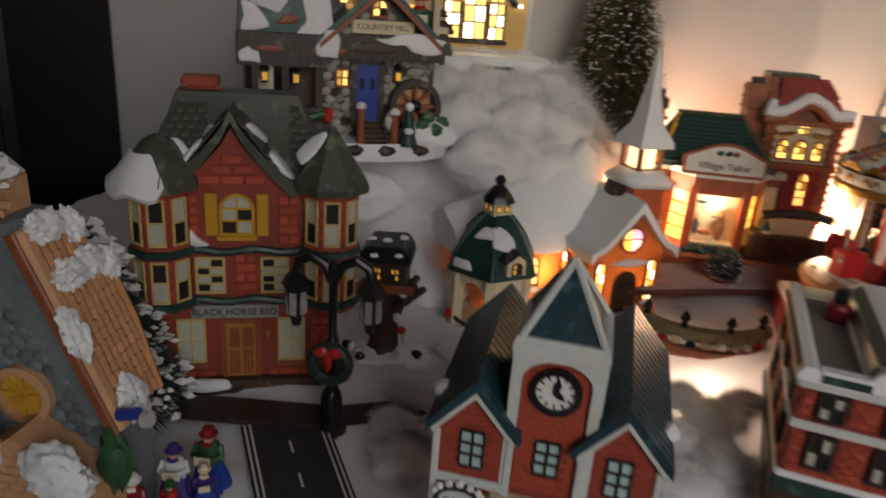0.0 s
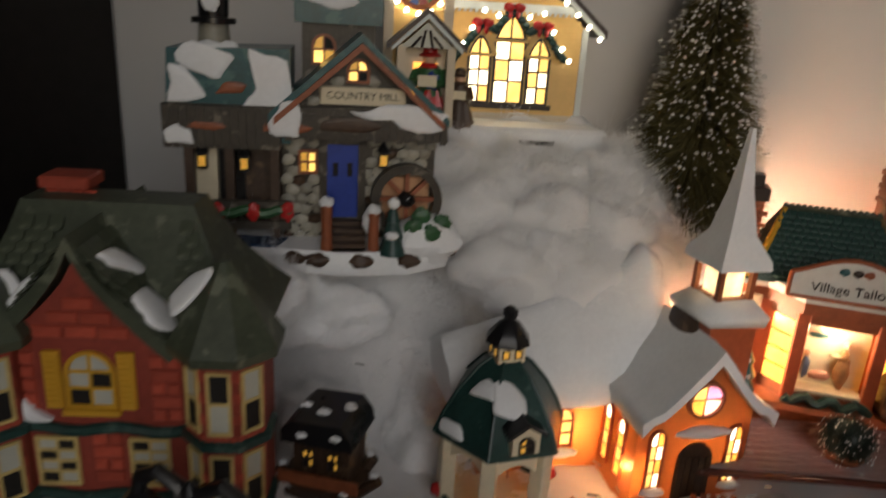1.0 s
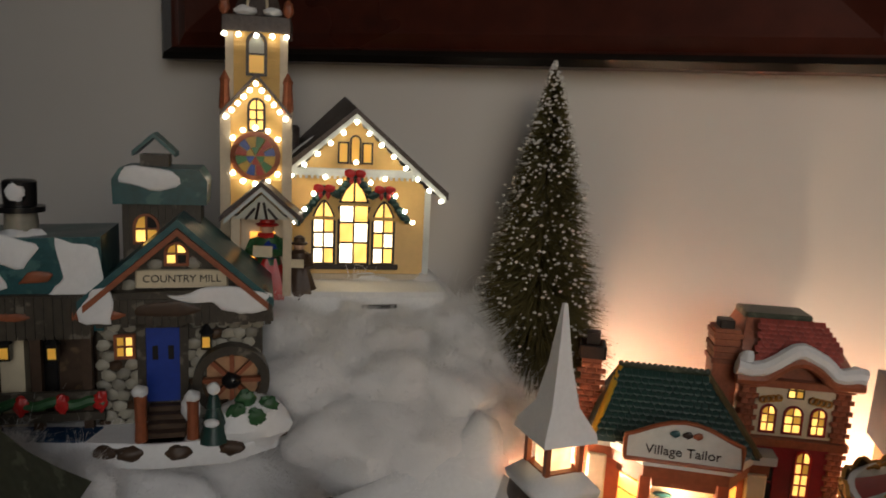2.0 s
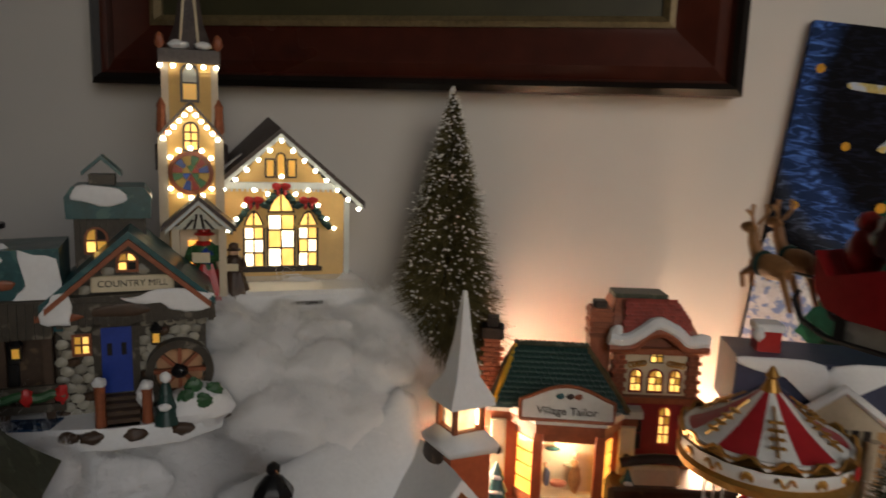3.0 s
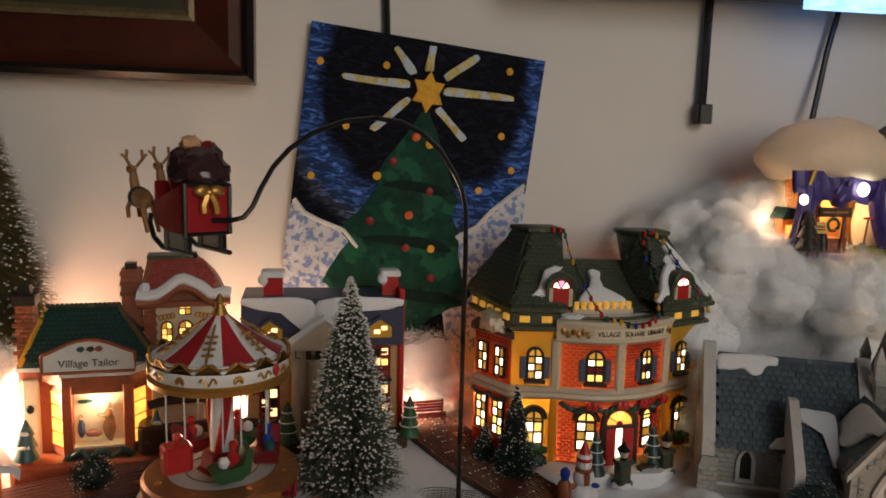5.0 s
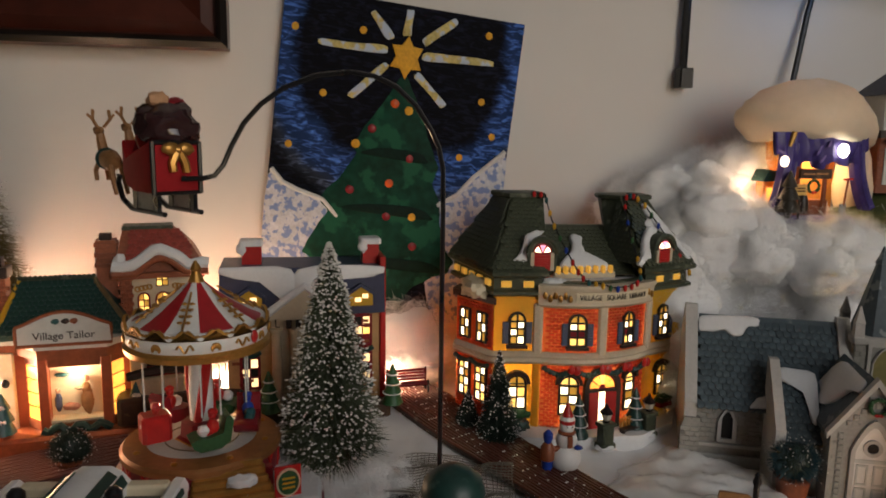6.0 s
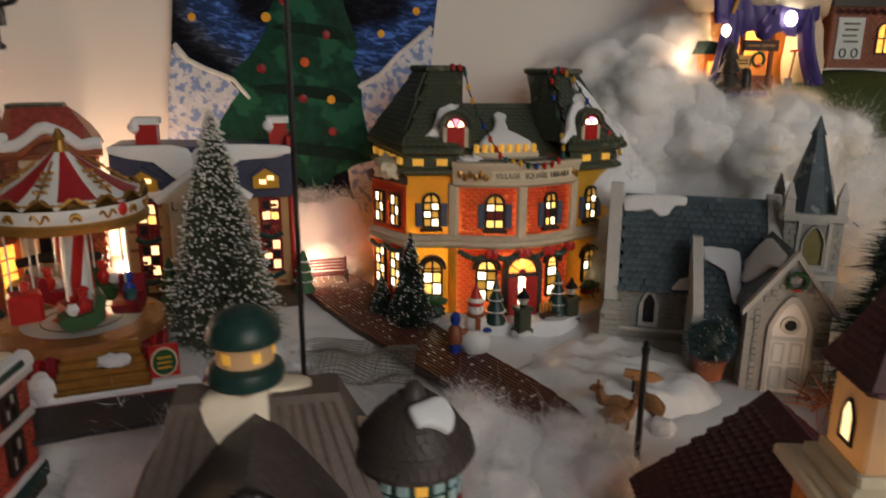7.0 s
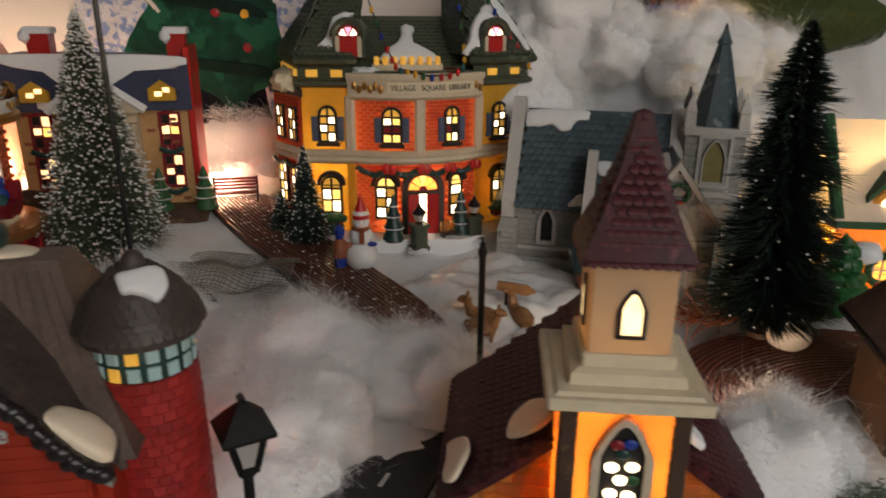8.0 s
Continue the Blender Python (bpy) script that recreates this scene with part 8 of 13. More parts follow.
    # swinging sleigh seats with riders, plain shapes
    for k, (deg, mat, cap) in enumerate(((-165, RED, RED), (-80, GREEN, RED), (-12, WINE, BLUEDOOR), (65, GREEN, RED), (130, WINE, RED))):
        m = T3((3.1 * math.cos(radians(deg)), 3.1 * math.sin(radians(deg)), 0)) @ rz((deg + 90) if k else 15)
        for s in (-0.6, 0.6):
            part("hanger", Geo().tube([(s, 0, 7.6), (s, 0, 11.8)], 0.06, 6), OFFWHITE, t, "thin white hanger rod", m)
        prof = [(-1.35, 5.9), (-0.9, 5.55), (0.4, 5.6), (1.0, 6.0), (1.25, 7.4), (1.0, 7.75), (0.75, 7.6), (0.55, 6.6), (-0.5, 6.4), (-1.0, 6.5), (-1.5, 6.3)]
        seat = part("seat", Geo().prism(prof, -0.8, 0.8) if k else Geo().box(-0.95, 0.95, -0.8, 0.8, 5.6, 7.4, b=0.25), mat, t, "sleigh-shaped seat", m)
        part("rider", Geo().lump((0.05, 0, 6.9), (0.42, 0.4, 0.55), k, 0.15, 1, 10, 7).lump((-0.35, -0.25, 6.6), (0.45, 0.2, 0.2), k + 2, 0.1, 1, 8, 5).ball((0.05, 0, 7.65), (0.28, 0.28, 0.3), 10, 6), BLUEDOOR if k == 2 else RED, seat, "small rider, plain shape")
        part("cap", Geo().lump((0.08, 0, 7.9), (0.34, 0.32, 0.24), k, 0.2, 1, 8, 6), cap, seat)
        part("lap_bag", Geo().lump((-0.6, -0.2, 6.75), (0.4, 0.4, 0.4), k + 5, 0.3, 1.4, 10, 7), TEAL if k == 2 else SNOW, seat)


carousel()


def elf_santas():
    g = Geo().lathe([(0.9, 0), (1.0, 0.8), (0.8, 1.7), (0.5, 2.1), (0.6, 2.5), (0.45, 3.0), (0.12, 3.5)], 14).lump((-0.85, -0.3, 1.4), (0.4, 0.4, 0.6), 1, 0.2, 1, 8, 6).lump((0.85, -0.3, 1.4), (0.4, 0.4, 0.6), 2, 0.2, 1, 8, 6)
    ob = solo("figurine", g, RED, "plump red-suited figurine with white trim by the carousel", "figurine", 37.6, 40.4, 5.0, 0, group="painted figurines")
    ob.data.materials.append(WHITE)
    for p in ob.data.polygons:
        z = p.center.z / CM
        p.material_index = 1 if 0.7 < z < 0.95 or 1.95 < z < 2.7 else 0
    ob = solo("figurine", Geo().lathe([(0.75, 0), (0.8, 0.6), (0.5, 1.3), (0.45, 1.6), (0.42, 2.0), (0.1, 2.4)], 12), COPPER, "small orange-coated figurine with a blue cap in the snow", "figurine", 50.6, 38.6, 3.1, 0, group="painted figurines")
    ob.data.materials.append(BLUEDOOR)
    ob.data.materials.append(SNOW)
    for p in ob.data.polygons:
        z = p.center.z / CM
        p.material_index = 1 if z > 1.9 else 2 if 1.2 < z < 1.55 else 0
    solo("snowball", Geo().lump((0, 0, 0.8), (0.9, 0.8, 0.8), 4, 0.15), SNOW, "white snowball beside the small figurine", "snowball", 53.0, 37.2, 3.0)


elf_santas()


def blue_hall():
    t = thing("blue_roofed_hall", 48.0, 57.5, 5.6, 2, "tan hall with navy snow-patched roof and lit windows", "house")
    tanw = paint("tan_wall", (0.42, 0.24, 0.10), 0.5, 0.2, 3, 0.3, rand=0.1)
    part("base", Geo().box(-7.2, 7.2, -1.6, 5, -0.8, 0.6, b=0.4), DKBROWN, t)
    part("body", Geo().box(-6.3, 6.4, 0, 4.6, 0.3, 8.4), tanw, t, "tan wall")
    rnd = random.Random(3)
    for i in range(26):
        x, z = rnd.choice((-1, 1)) * rnd.uniform(3.2, 5.9), rnd.uniform(0.8, 8.0)
        part("brick", Geo().box(x - 0.3, x + 0.3, -0.06, 0.02, z - 0.13, z + 0.13), COPPER, t, smooth=0)
    mid = part("portico", Geo().box(-2.7, 2.7, -1.0, 0.2, 0.3, 8.6), STONE_T, t, "pale grey portico")
    for x in (-2.3, -0.9, 0.9, 2.3):
        part("column", Geo().lathe([(0.5, 0.5), (0.42, 1.0), (0.38, 7.0), (0.55, 7.4)], 12, T3((x, -1.3, 0))), STONE_T, mid, "pale column")
    part("pediment", Geo().prism([(-3.3, 8.2), (3.3, 8.2), (0, 10.8)], -1.7, 1.0), STONE_T, mid, "pale pediment")
    part("snow", Geo().tube([(-3.5, -1.7, 8.4), (0, -1.7, 11.0), (3.5, -1.7, 8.4)], 0.35, 7), SNOW, mid, "snow on the pediment")
    text_part("lettering", "L", 1.0, DARK, mid, T3((-2.2, -1.75, 7.9)))
    for k in range(5):
        part("letter_bar", Geo().box(-1.5 + k * 0.75, -1.05 + k * 0.75, -1.78, -1.7, 7.5, 8.2), DARK, mid, smooth=0)
    for x in (-4.5, 4.9):
        for z in (5.2, 1.9):
            w = window(t, T3((x, -0.02, z)), 1.25, 2.4, (VOID, LIT_B, LIT_B, VOID, VOID, LIT_B, LIT_Y, VOID) if z < 4 else (VOID, LIT_B, LIT_B, LIT_Y, VOID, WINE), 2, 3, 0, WINE, bar=0.12, fr=0.22)
            part("swag", Geo().tube([(-0.9 + 0.3 * i, -0.4, 0.0 - 0.35 * math.sin(math.pi * i / 6)) for i in range(7)], 0.22, 6), DKGREEN, w, "green swag")
            for k in range(5):
                part("ribbon", Geo().tube([(0, -0.3, 2.8), (0.7 * math.cos(0.5 + k * 0.55), -0.3, 2.8 + 0.75 * math.sin(0.5 + k * 0.55))], 0.12, 5), WINE, w)
    roof = part("roof", Geo().prism([(-6.8, 8.2), (6.8, 8.2), (6.75, 12.2), (-6.7, 12.4)], -0.5, 4.8), NAVY, t, "navy roof")
    rm = T3((0, -0.52, 0))
    snow_patch(roof, rm, [(-6.7, 12.5), (-6.6, 11.9), (-5.4, 11.5), (-4.4, 11.9), (-3.2, 11.4), (-2.4, 10.9), (-1.7, 9.4), (-0.9, 9.2), (-0.7, 12.4)], 0.25, 3, 0.12)
    snow_patch(roof, rm, [(-0.8, 12.4), (-0.6, 9.4), (0.6, 9.8), (1.0, 11.0), (1.9, 11.6), (3.2, 11.3), (4.6, 11.8), (5.6, 11.4), (6.6, 11.7), (6.7, 12.3)], 0.25, 4, 0.12)
    snow_patch(roof, rm, [(-4.5, 8.4), (-3.2, 8.3), (-3.0, 9.0), (-4.2, 9.2)], 0.2, 5, 0.1)
    for x in (-4.4, 4.7):
        dm = part("dormer", Geo().prism([(x - 1.0, 9.0), (x + 1.0, 9.0), (x + 1.0, 9.9), (x, 10.6), (x - 1.0, 9.9)], -1.0, 1.0), LIBYEL, roof, "yellow dormer")
        part("dormer_roof", Geo().add(*(lambda q: (q.v, q.f))(gable_roof(2.7, 9.7, 10.6, -1.1, 1, 0.3)), T3((x, 0, 0))), NAVY, dm)
        for s, z in ((-0.25, 9.5), (0.35, 9.8)):
            part("pane", Geo().box(x + s - 0.25, x + s + 0.25, -1.06, -0.98, z - 0.15, z + 0.2), LIT_B, dm)
    for x, w in ((-4.2, 1.6), (5.8, 1.4)):
        ch = part("chimney", Geo().box(x - w / 2, x + w / 2, 1.2, 2.8, 11.5, 14.0), RED, t, "red chimney")
        part("snow", Geo().box(x - w / 2 - 0.2, x + w / 2 + 0.2, 1.0, 3.0, 13.9, 14.4, b=0.2).lump((x - w / 2, 1.0, 13.7), (0.4, 0.3, 0.5), 3, 0.3), SNOW, ch)
    part("red_gable", Geo().box(6.4, 6.9, -0.3, 4.6, 0.4, 13.0, b=0.1), RED, t, "red end wall")
    for x in (-3.0, 3.9, 7.3):
        f = part("tiered_fir", Geo().lathe([(0.95, 0.5), (0.55, 1.3), (0.85, 1.35), (0.45, 2.1), (0.7, 2.15), (0.3, 2.9), (0.45, 2.95), (0.08, 3.9)], 12, T3((x, -1.6, 0))), GREEN, t, "small tiered green fir")
        for z, r in ((1.35, 0.9), (2.15, 0.75), (2.95, 0.5)):
            part("snow", Geo().lathe([(r * 0.8, z), (r, z + 0.08), (r * 0.6, z + 0.2)], 12, T3((x, -1.6, 0))), SNOW, f)


blue_hall()


def bench():
    t = thing("park_bench", 57.2, 60.2, 5.5, 5, "red slatted park bench at the path's end", "bench")
    for k in range(4):
        part("back_slat", Geo().box(-1.9, 1.9, 0.3, 0.42, 0.95 + k * 0.28, 1.15 + k * 0.28), WINE, t)
    for k in range(4):
        part("seat_slat", Geo().box(-1.9, 1.9, -0.75 + k * 0.26, -0.57 + k * 0.26, 0.75, 0.87), WINE, t)
    for x in (-1.8, 1.8):
        part("end", Geo().box(x - 0.08, x + 0.08, -0.75, -0.6, 0, 1.2).box(x - 0.08, x + 0.08, 0.3, 0.45, 0, 2.1).box(x - 0.08, x + 0.08, -0.75, 0.45, 0.6, 0.75), DARK, t)


bench()


def woven_path():
    """Brown ribbed path curving from the bench past the library."""
    keys = [(56.6, 62.5, 5.4, 2.4), (58.2, 58.5, 5.4, 2.7), (60.6, 53.6, 5.0, 2.8), (63.3, 48.6, 4.5, 2.6), (66.2, 43.2, 4.1, 2.6), (68.6, 38.2, 3.7, 2.7), (70.4, 33.4, 2.9, 2.6), (71.3, 30.6, 1.8, 2.5)]
    n = 44
    c = []
    for i in range(n + 1):
        s = i / n * (len(keys) - 1)
        k = min(int(s), len(keys) - 2)
        q = s - k
        p0, p1, p2, p3 = keys[max(k - 1, 0)], keys[k], keys[k + 1], keys[min(k + 2, len(keys) - 1)]
        c.append([0.5 * (2 * b + (d - a) * q + (2 * a - 5 * b + 4 * d - e) * q * q + (3 * b - a - 3 * d + e) * q ** 3) for a, b, d, e in zip(p0, p1, p2, p3)])
    t = thing("woven_path", 0, 0, 0, 0, "ribbed brown woven path curving past the library", "path")
    def at(i, u, dz):
        a, b = c[max(i - 1, 0)], c[min(i + 1, n)]
        d = Vector((b[0] - a[0], b[1] - a[1])).normalized()
        return (c[i][0] + d.y * u * c[i][3], c[i][1] - d.x * u * c[i][3], c[i][2] + dz)
    part("bed", Geo().loft([[at(i, -1, -0.45), at(i, 1, -0.45), at(i, 1, 0), at(i, -1, 0)] for i in range(n + 1)]), DKBROWN, t)
    ribs = 17
    for k in range(ribs):
        u = lerp(-0.97, 0.97, k / (ribs - 1))
        w = 0.045
        part("rib", Geo().loft([[at(i, u - w, -0.05), at(i, u + w, -0.05), at(i, u + w * 0.6, 0.1 + 0.035 * math.sin(i * 2.9 + k * math.pi)), at(i, u - w * 0.6, 0.1 + 0.035 * math.sin(i * 2.9 + k * math.pi))] for i in range(n + 1)]), WICKER, t)
    rnd = random.Random(2)
    fl = Geo()
    for i in range(240):
        p = Vector(at(rnd.randrange(1, n), rnd.uniform(-0.95, 0.95), 0.14))
        fl.lump(p, (rnd.uniform(0.03, 0.12),) * 2 + (0.03,), i, 0.4, 2, 6, 4)
    tagged(part("snow", fl, FLOCK, t, "scattered snow specks"), kind="stuff")


woven_path()


def library():
    t = thing("village_library", 70.8, 52.0, 4.0, -4, "lit yellow and red brick library with dark green mansard towers", "library")
    part("base", Geo().slab([(-9.6, 8.0), (-9.8, 1.5), (-8.0, -1.2), (-3, -2.4), (4.5, -2.4), (8.2, 0), (11.0, 5.0), (11.0, 8.0)], -0.9, 0.7), SNOW, t, "snowy ground plate")
    # plan of the front: straight left wing, bowed centre, right wing turned back
    L, R = Vector((-3.8, 0.4)), Vector((6.1, 1.6))

    def bow(u):
        p = L.lerp(R, u)
        return p.x + 0.12 * 1.4 * 4 * u * (1 - u), p.y - 1.4 * 4 * u * (1 - u)
    NB = 16
    arc = [bow(i / NB) for i in range(NB + 1)]

    def on_bow(u, x=0.0):
        a, b = bow(max(u - 0.02, 0)), bow(min(u + 0.02, 1))
        p = bow(u)
        return T3((p[0], p[1], 0)) @ rz(math.degrees(math.atan2(b[1] - a[1], b[0] - a[0]))) @ T3((x, 0, 0))

    def sweep(pts, sec):
        """A moulding of section (outward, z) along a plan line."""
        rings = []
        for i, p in enumerate(pts):
            a, b = pts[max(i - 1, 0)], pts[min(i + 1, len(pts) - 1)]
            d = Vector((b[0] - a[0], b[1] - a[1])).normalized()
            rings.append([(p[0] + d.y * o, p[1] - d.x * o, z) for o, z in sec])
        return Geo().loft(rings)

    def facet(a, b):
        ang = math.degrees(math.atan2(b[1] - a[1], b[0] - a[0]))
        return T3(((a[0] + b[0]) / 2, (a[1] + b[1]) / 2, 0)) @ rz(ang), math.hypot(b[0] - a[0], b[1] - a[1])
    W0, W1, Q0, Q1 = (-7.45, 0.75), (-3.8, 0.4), (6.1, 1.7), (10.0, 3.6)
    S0, S1 = (-10.0, 4.6), (-7.5, 0.75)
    FW, ww = facet(W0, W1)
    FQ, wq = facet(Q0, Q1)
    FS, ws = facet(S0, S1)
    part("wing", Geo().slab([W0, W1, (-3.8, 8), (-7.45, 8)], 0.4, 12.2), LIBYEL, t, "yellow left wing")
    part("wing", Geo().slab([Q0, Q1, (10.0, 8), (6.1, 8)], 0.4, 12.2), LIBYEL, t, "yellow right wing")
    side = part("side_bay", Geo().slab([S0, S1, (-7.4, 6.5), (-9.6, 6.5)], 0.4, 11.2), LIBJOINT, t, "red brick side bay")
    ctr = part("centre", Geo().slab(arc + [(6.1, 8), (-3.8, 8)], 0.4, 12.0), LIBJOINT, t, "bowed red brick centre")

    def bow_bricks(u0, u1, z0, z1, holes):
        g = Geo()
        rows = int((z1 - z0) / 0.25)
        n = int((u1 - u0) * 10.4 / 0.5)
        for r in range(rows):
            z = z0 + (r + 0.5) * (z1 - z0) / rows
            for k in range(n):
                u = u0 + (k + 0.5 + 0.5 * (r % 2)) * (u1 - u0) / n
                if u > u1 - 0.01 or any(abs((u - c) * 10.4) < w and z < top for c, w, top in holes):
                    continue
                q = brick_geo(0.44, 0.19, 0.1, 0.03)
                g.add([(x, y, zz + z) for x, y, zz in q.v], q.f, on_bow(u))
        tagged(part("brickwork", g, LIBBRICK, ctr, "red brickwork", smooth=0), kind="stuff")
    bow_bricks(0.05, 0.47, 7.3, 11.0, [(0.30, 0.75, 10.4)])
    bow_bricks(0.55, 0.94, 7.3, 11.0, [(0.76, 0.6, 10.4)])
    bow_bricks(0.03, 0.97, 0.6, 6.1, [(0.25, 0.8, 5.4), (0.53, 1.7, 5.8), (0.80, 0.6, 5.4)])

    def flat_bricks(parent, m, w, z0, z1, holes):
        g = brick_rows(Geo(), -w / 2 + 0.15, w / 2 - 0.15, z0, z1, 0.5, 0.25, None, 0.11, 0.06, lambda x, z: not any(a < x < b and c < z < d for a, b, c, d in holes))
        tagged(part("brickwork", g, LIBBRICK, parent, "red brickwork", m, smooth=0), kind="stuff")
    flat_bricks(side, FS, ws, 0.6, 6.1, [(-2.0, 2.0, 2.3, 5.8)])
    flat_bricks(side, FS, ws, 7.4, 11.0, [(-1.8, 1.8, 7.6, 10.4)])
    # belt course, swept round the whole front
    front = [S0, S1, W0, W1] + arc[1:-1] + [Q0, Q1]
    part("belt", sweep(front, [(-0.1, 6.15), (0.25, 6.2), (0.42, 6.45), (0.3, 6.7), (0.42, 6.9), (0.2, 7.2), (-0.1, 7.25)]), STONE_T, t, "pale stone belt course", smooth=50)
    part("footing", sweep(front, [(-0.1, 0.3), (0.3, 0.3), (0.22, 0.7), (-0.1, 0.8)]), STONE_T, t, smooth=50)
    for u in (0.0, 0.51, 1.0):
        part("pier", Geo().box(-0.4, 0.4, -0.3, 0.5, 7.0, 11.3, b=0.14), STONE_T, t, "pale stone pier", on_bow(u))
    for u in (0.0, 1.0):
        part("pier", Geo().box(-0.32, 0.32, -0.25, 0.5, 0.4, 6.4, b=0.1), LIBYEL, t, "yellow pier", on_bow(u))
    # windows
    W6 = (LIT_D, LIT_D, LIT_D, LIT_W, LIT_W, LIT_D, LIT_D, LIT_W)

    def upper(m, w=1.05, ps=W6, z=7.75):
        win = window(t, m @ T3((0, -0.08, z)), w, 2.45, ps, 2, 4, 1, DARK, bar=0.16, fr=0.2, sill=DARK)
        for s in (-1, 1):
            sh = part("shutter", Geo().box(s * (w / 2 + 0.46) - 0.25, s * (w / 2 + 0.46) + 0.25, -0.12, 0.05, 0.15, 2.0, b=0.04), SHUTTER, win, "slate-blue shutter")
            for k in range(7):
                part("slat", Geo().box(s * (w / 2 + 0.46) - 0.18, s * (w / 2 + 0.46) + 0.18, -0.17, -0.1, 0.28 + k * 0.24, 0.4 + k * 0.24), SHUTTER, sh, smooth=0)
    upper(FW @ T3((0.1, 0, 0)))
    upper(on_bow(0.30), 1.2, (LIT_D, LIT_D, LIT_W, LIT_Y, WINE, WINE, LIT_Y, LIT_Y))
    upper(on_bow(0.76), 0.9, (LIT_D, LIT_D, LIT_W, LIT_Y, WINE, VOID, LIT_Y, LIT_W))
    upper(FQ @ T3((-0.2, 0, 0)), 1.0)
    for x in (-1.05, 1.05):
        window(t, FS @ T3((x, -0.1, 7.7)), 0.95, 2.3, (LIT_W, LIT_D, LIT_D, LIT_W, LIT_W, LIT_D), 2, 3, 0, DARK, bar=0.16)
        window(t, FS @ T3((x, -0.1, 2.5)), 1.1, 3.0, (LIT_Y, LIT_W, LIT_W, LIT_D, LIT_Y, LIT_W, LIT_W, LIT_Y), 2, 4, 0, DARK, bar=0.16)
    part("swag", Geo().tube([(lerp(-2.1, 2.1, i / 12), -0.35, 6.0 - 0.3 * abs(math.sin(i * math.pi / 6))) for i in range(13)], 0.2, 6), DKGREEN, t, "green swag", FS)
    low = []
    low.append((FW @ T3((0.2, -0.1, 2.2)), 1.3, 2.7, (LIT_D, LIT_D, LIT_W, LIT_Y, LIT_Y, LIT_W), 2, 3))
    low.append((on_bow(0.25) @ T3((0, -0.08, 1.9)), 1.35, 3.1, (LIT_Y, LIT_Y, LIT_W, LIT_D, LIT_D, LIT_W, LIT_W, LIT_D), 2, 4))
    low.append((on_bow(0.80) @ T3((0, -0.08, 1.9)), 0.85, 3.1, (LIT_Y, LIT_W, LIT_D, LIT_W), 1, 4))
    low.append((FQ @ T3((0.0, -0.1, 2.4)), 1.2, 2.5, (LIT_D, LIT_D, LIT_W, LIT_D, LIT_D, LIT_W), 2, 3))
    for m, w, h, ps, c, r in low:
        window(t, m, w, h, ps, c, r, 1, DARK, bar=0.16, fr=0.17)
        out = arch_outline(w + 0.95, h + 0.72, 1)[2:]
        inn = arch_outline(w + 0.4, h + 0.42, 1)[2:]
        part("hood", ring_geo(Geo(), out, inn, -0.3, 0.1), DARK, t, "dark arched hood mould", m)
    for m in (FW @ T3((0.2, -0.6, 1.5)), FQ @ T3((0.0, -0.6, 1.7))):
        bx = part("window_box", Geo().box(-0.8, 0.8, -0.3, 0.5, -0.3, 0.15, b=0.06), WINE, t, "red window box of greenery", m)
        part("greenery", Geo().lump((0, 0, 0.4), (1.15, 0.5, 0.42), 4, 0.5, 2.2, 18, 10), GREEN, bx)
    # double door, ajar, under a fanlight
    dm = on_bow(0.53)
    door = part("door", ring_geo(Geo(), arch_outline(3.3, 5.5, 1), [(x, z + 0.02) for x, z in arch_outline(2.5, 5.0, 1)], -0.35, 0.1), DARK, t, "arched red double door, ajar and lit", dm @ T3((0, 0, 0.5)))
    part("back_panel", Geo().prism(arch_outline(2.5, 5.0, 1), -0.1, 0.08), WINE, door)
    part("leaf", Geo().box(-1.2, -0.3, -0.3, -0.12, 0.1, 3.4, b=0.05), RED, door)
    part("leaf", Geo().box(0, 0.95, -0.18, 0.0, 0.1, 3.4, b=0.05), RED, door, m=T3((0.3, -0.12, 0)) @ rz(-14))
    part("gap", Geo().box(-0.27, 0.3, -0.2, -0.11, 0.1, 3.4), LIT_W, door, "bright gap between the doors")
    part("transom", Geo().box(-1.25, 1.25, -0.32, -0.1, 3.4, 3.62), DARK, door)
    for k in range(5):
        a0, a1 = math.pi * (k + 0.08) / 5, math.pi * (k + 0.92) / 5
        pts = [(0.35 * math.cos(a0), 0.35 * math.sin(a0)), (1.12 * math.cos(a0), 1.12 * math.sin(a0)), (1.12 * math.cos((a0 + a1) / 2), 1.12 * math.sin((a0 + a1) / 2)), (1.12 * math.cos(a1), 1.12 * math.sin(a1)), (0.35 * math.cos(a1), 0.35 * math.sin(a1))]
        part("fan_pane", Geo().prism([(x, z + 3.7) for x, z in pts], -0.22, -0.1), LIT_O if k != 2 else LIT_Y, door, smooth=0)
    gl = Geo()
    for i in range(40):
        q = i / 39
        m = on_bow(lerp(0.06, 0.95, q))
        p = m @ Vector((0, -0.4, 5.95 - 0.5 * abs(math.sin(q * math.pi * 4))))
        gl.lump(p, (0.26, 0.22, 0.22), i, 0.5, 2, 8, 6)
    tagged(part("garland", gl, DKGREEN, t, "green garland with red bows"), kind="stuff")
    for u in (0.28, 0.53, 0.73, 0.94):
        part("bow", Geo().lump((-0.25, -0.6, 5.95), (0.3, 0.16, 0.4), int(u * 30), 0.3, 1.5, 10, 6).lump((0.25, -0.6, 5.9), (0.3, 0.16, 0.4), int(u * 40), 0.3, 1.5, 10, 6), RED, t, "red bow", on_bow(u))
    # curved frieze with the name
    part("frieze", sweep(arc, [(-0.3, 11.0), (0.25, 11.05), (0.45, 11.3), (0.4, 11.5), (0.55, 12.5), (0.75, 12.75), (0.7, 13.0), (-0.3, 13.0)]), STONE_T, t, "pale curved frieze", smooth=50)
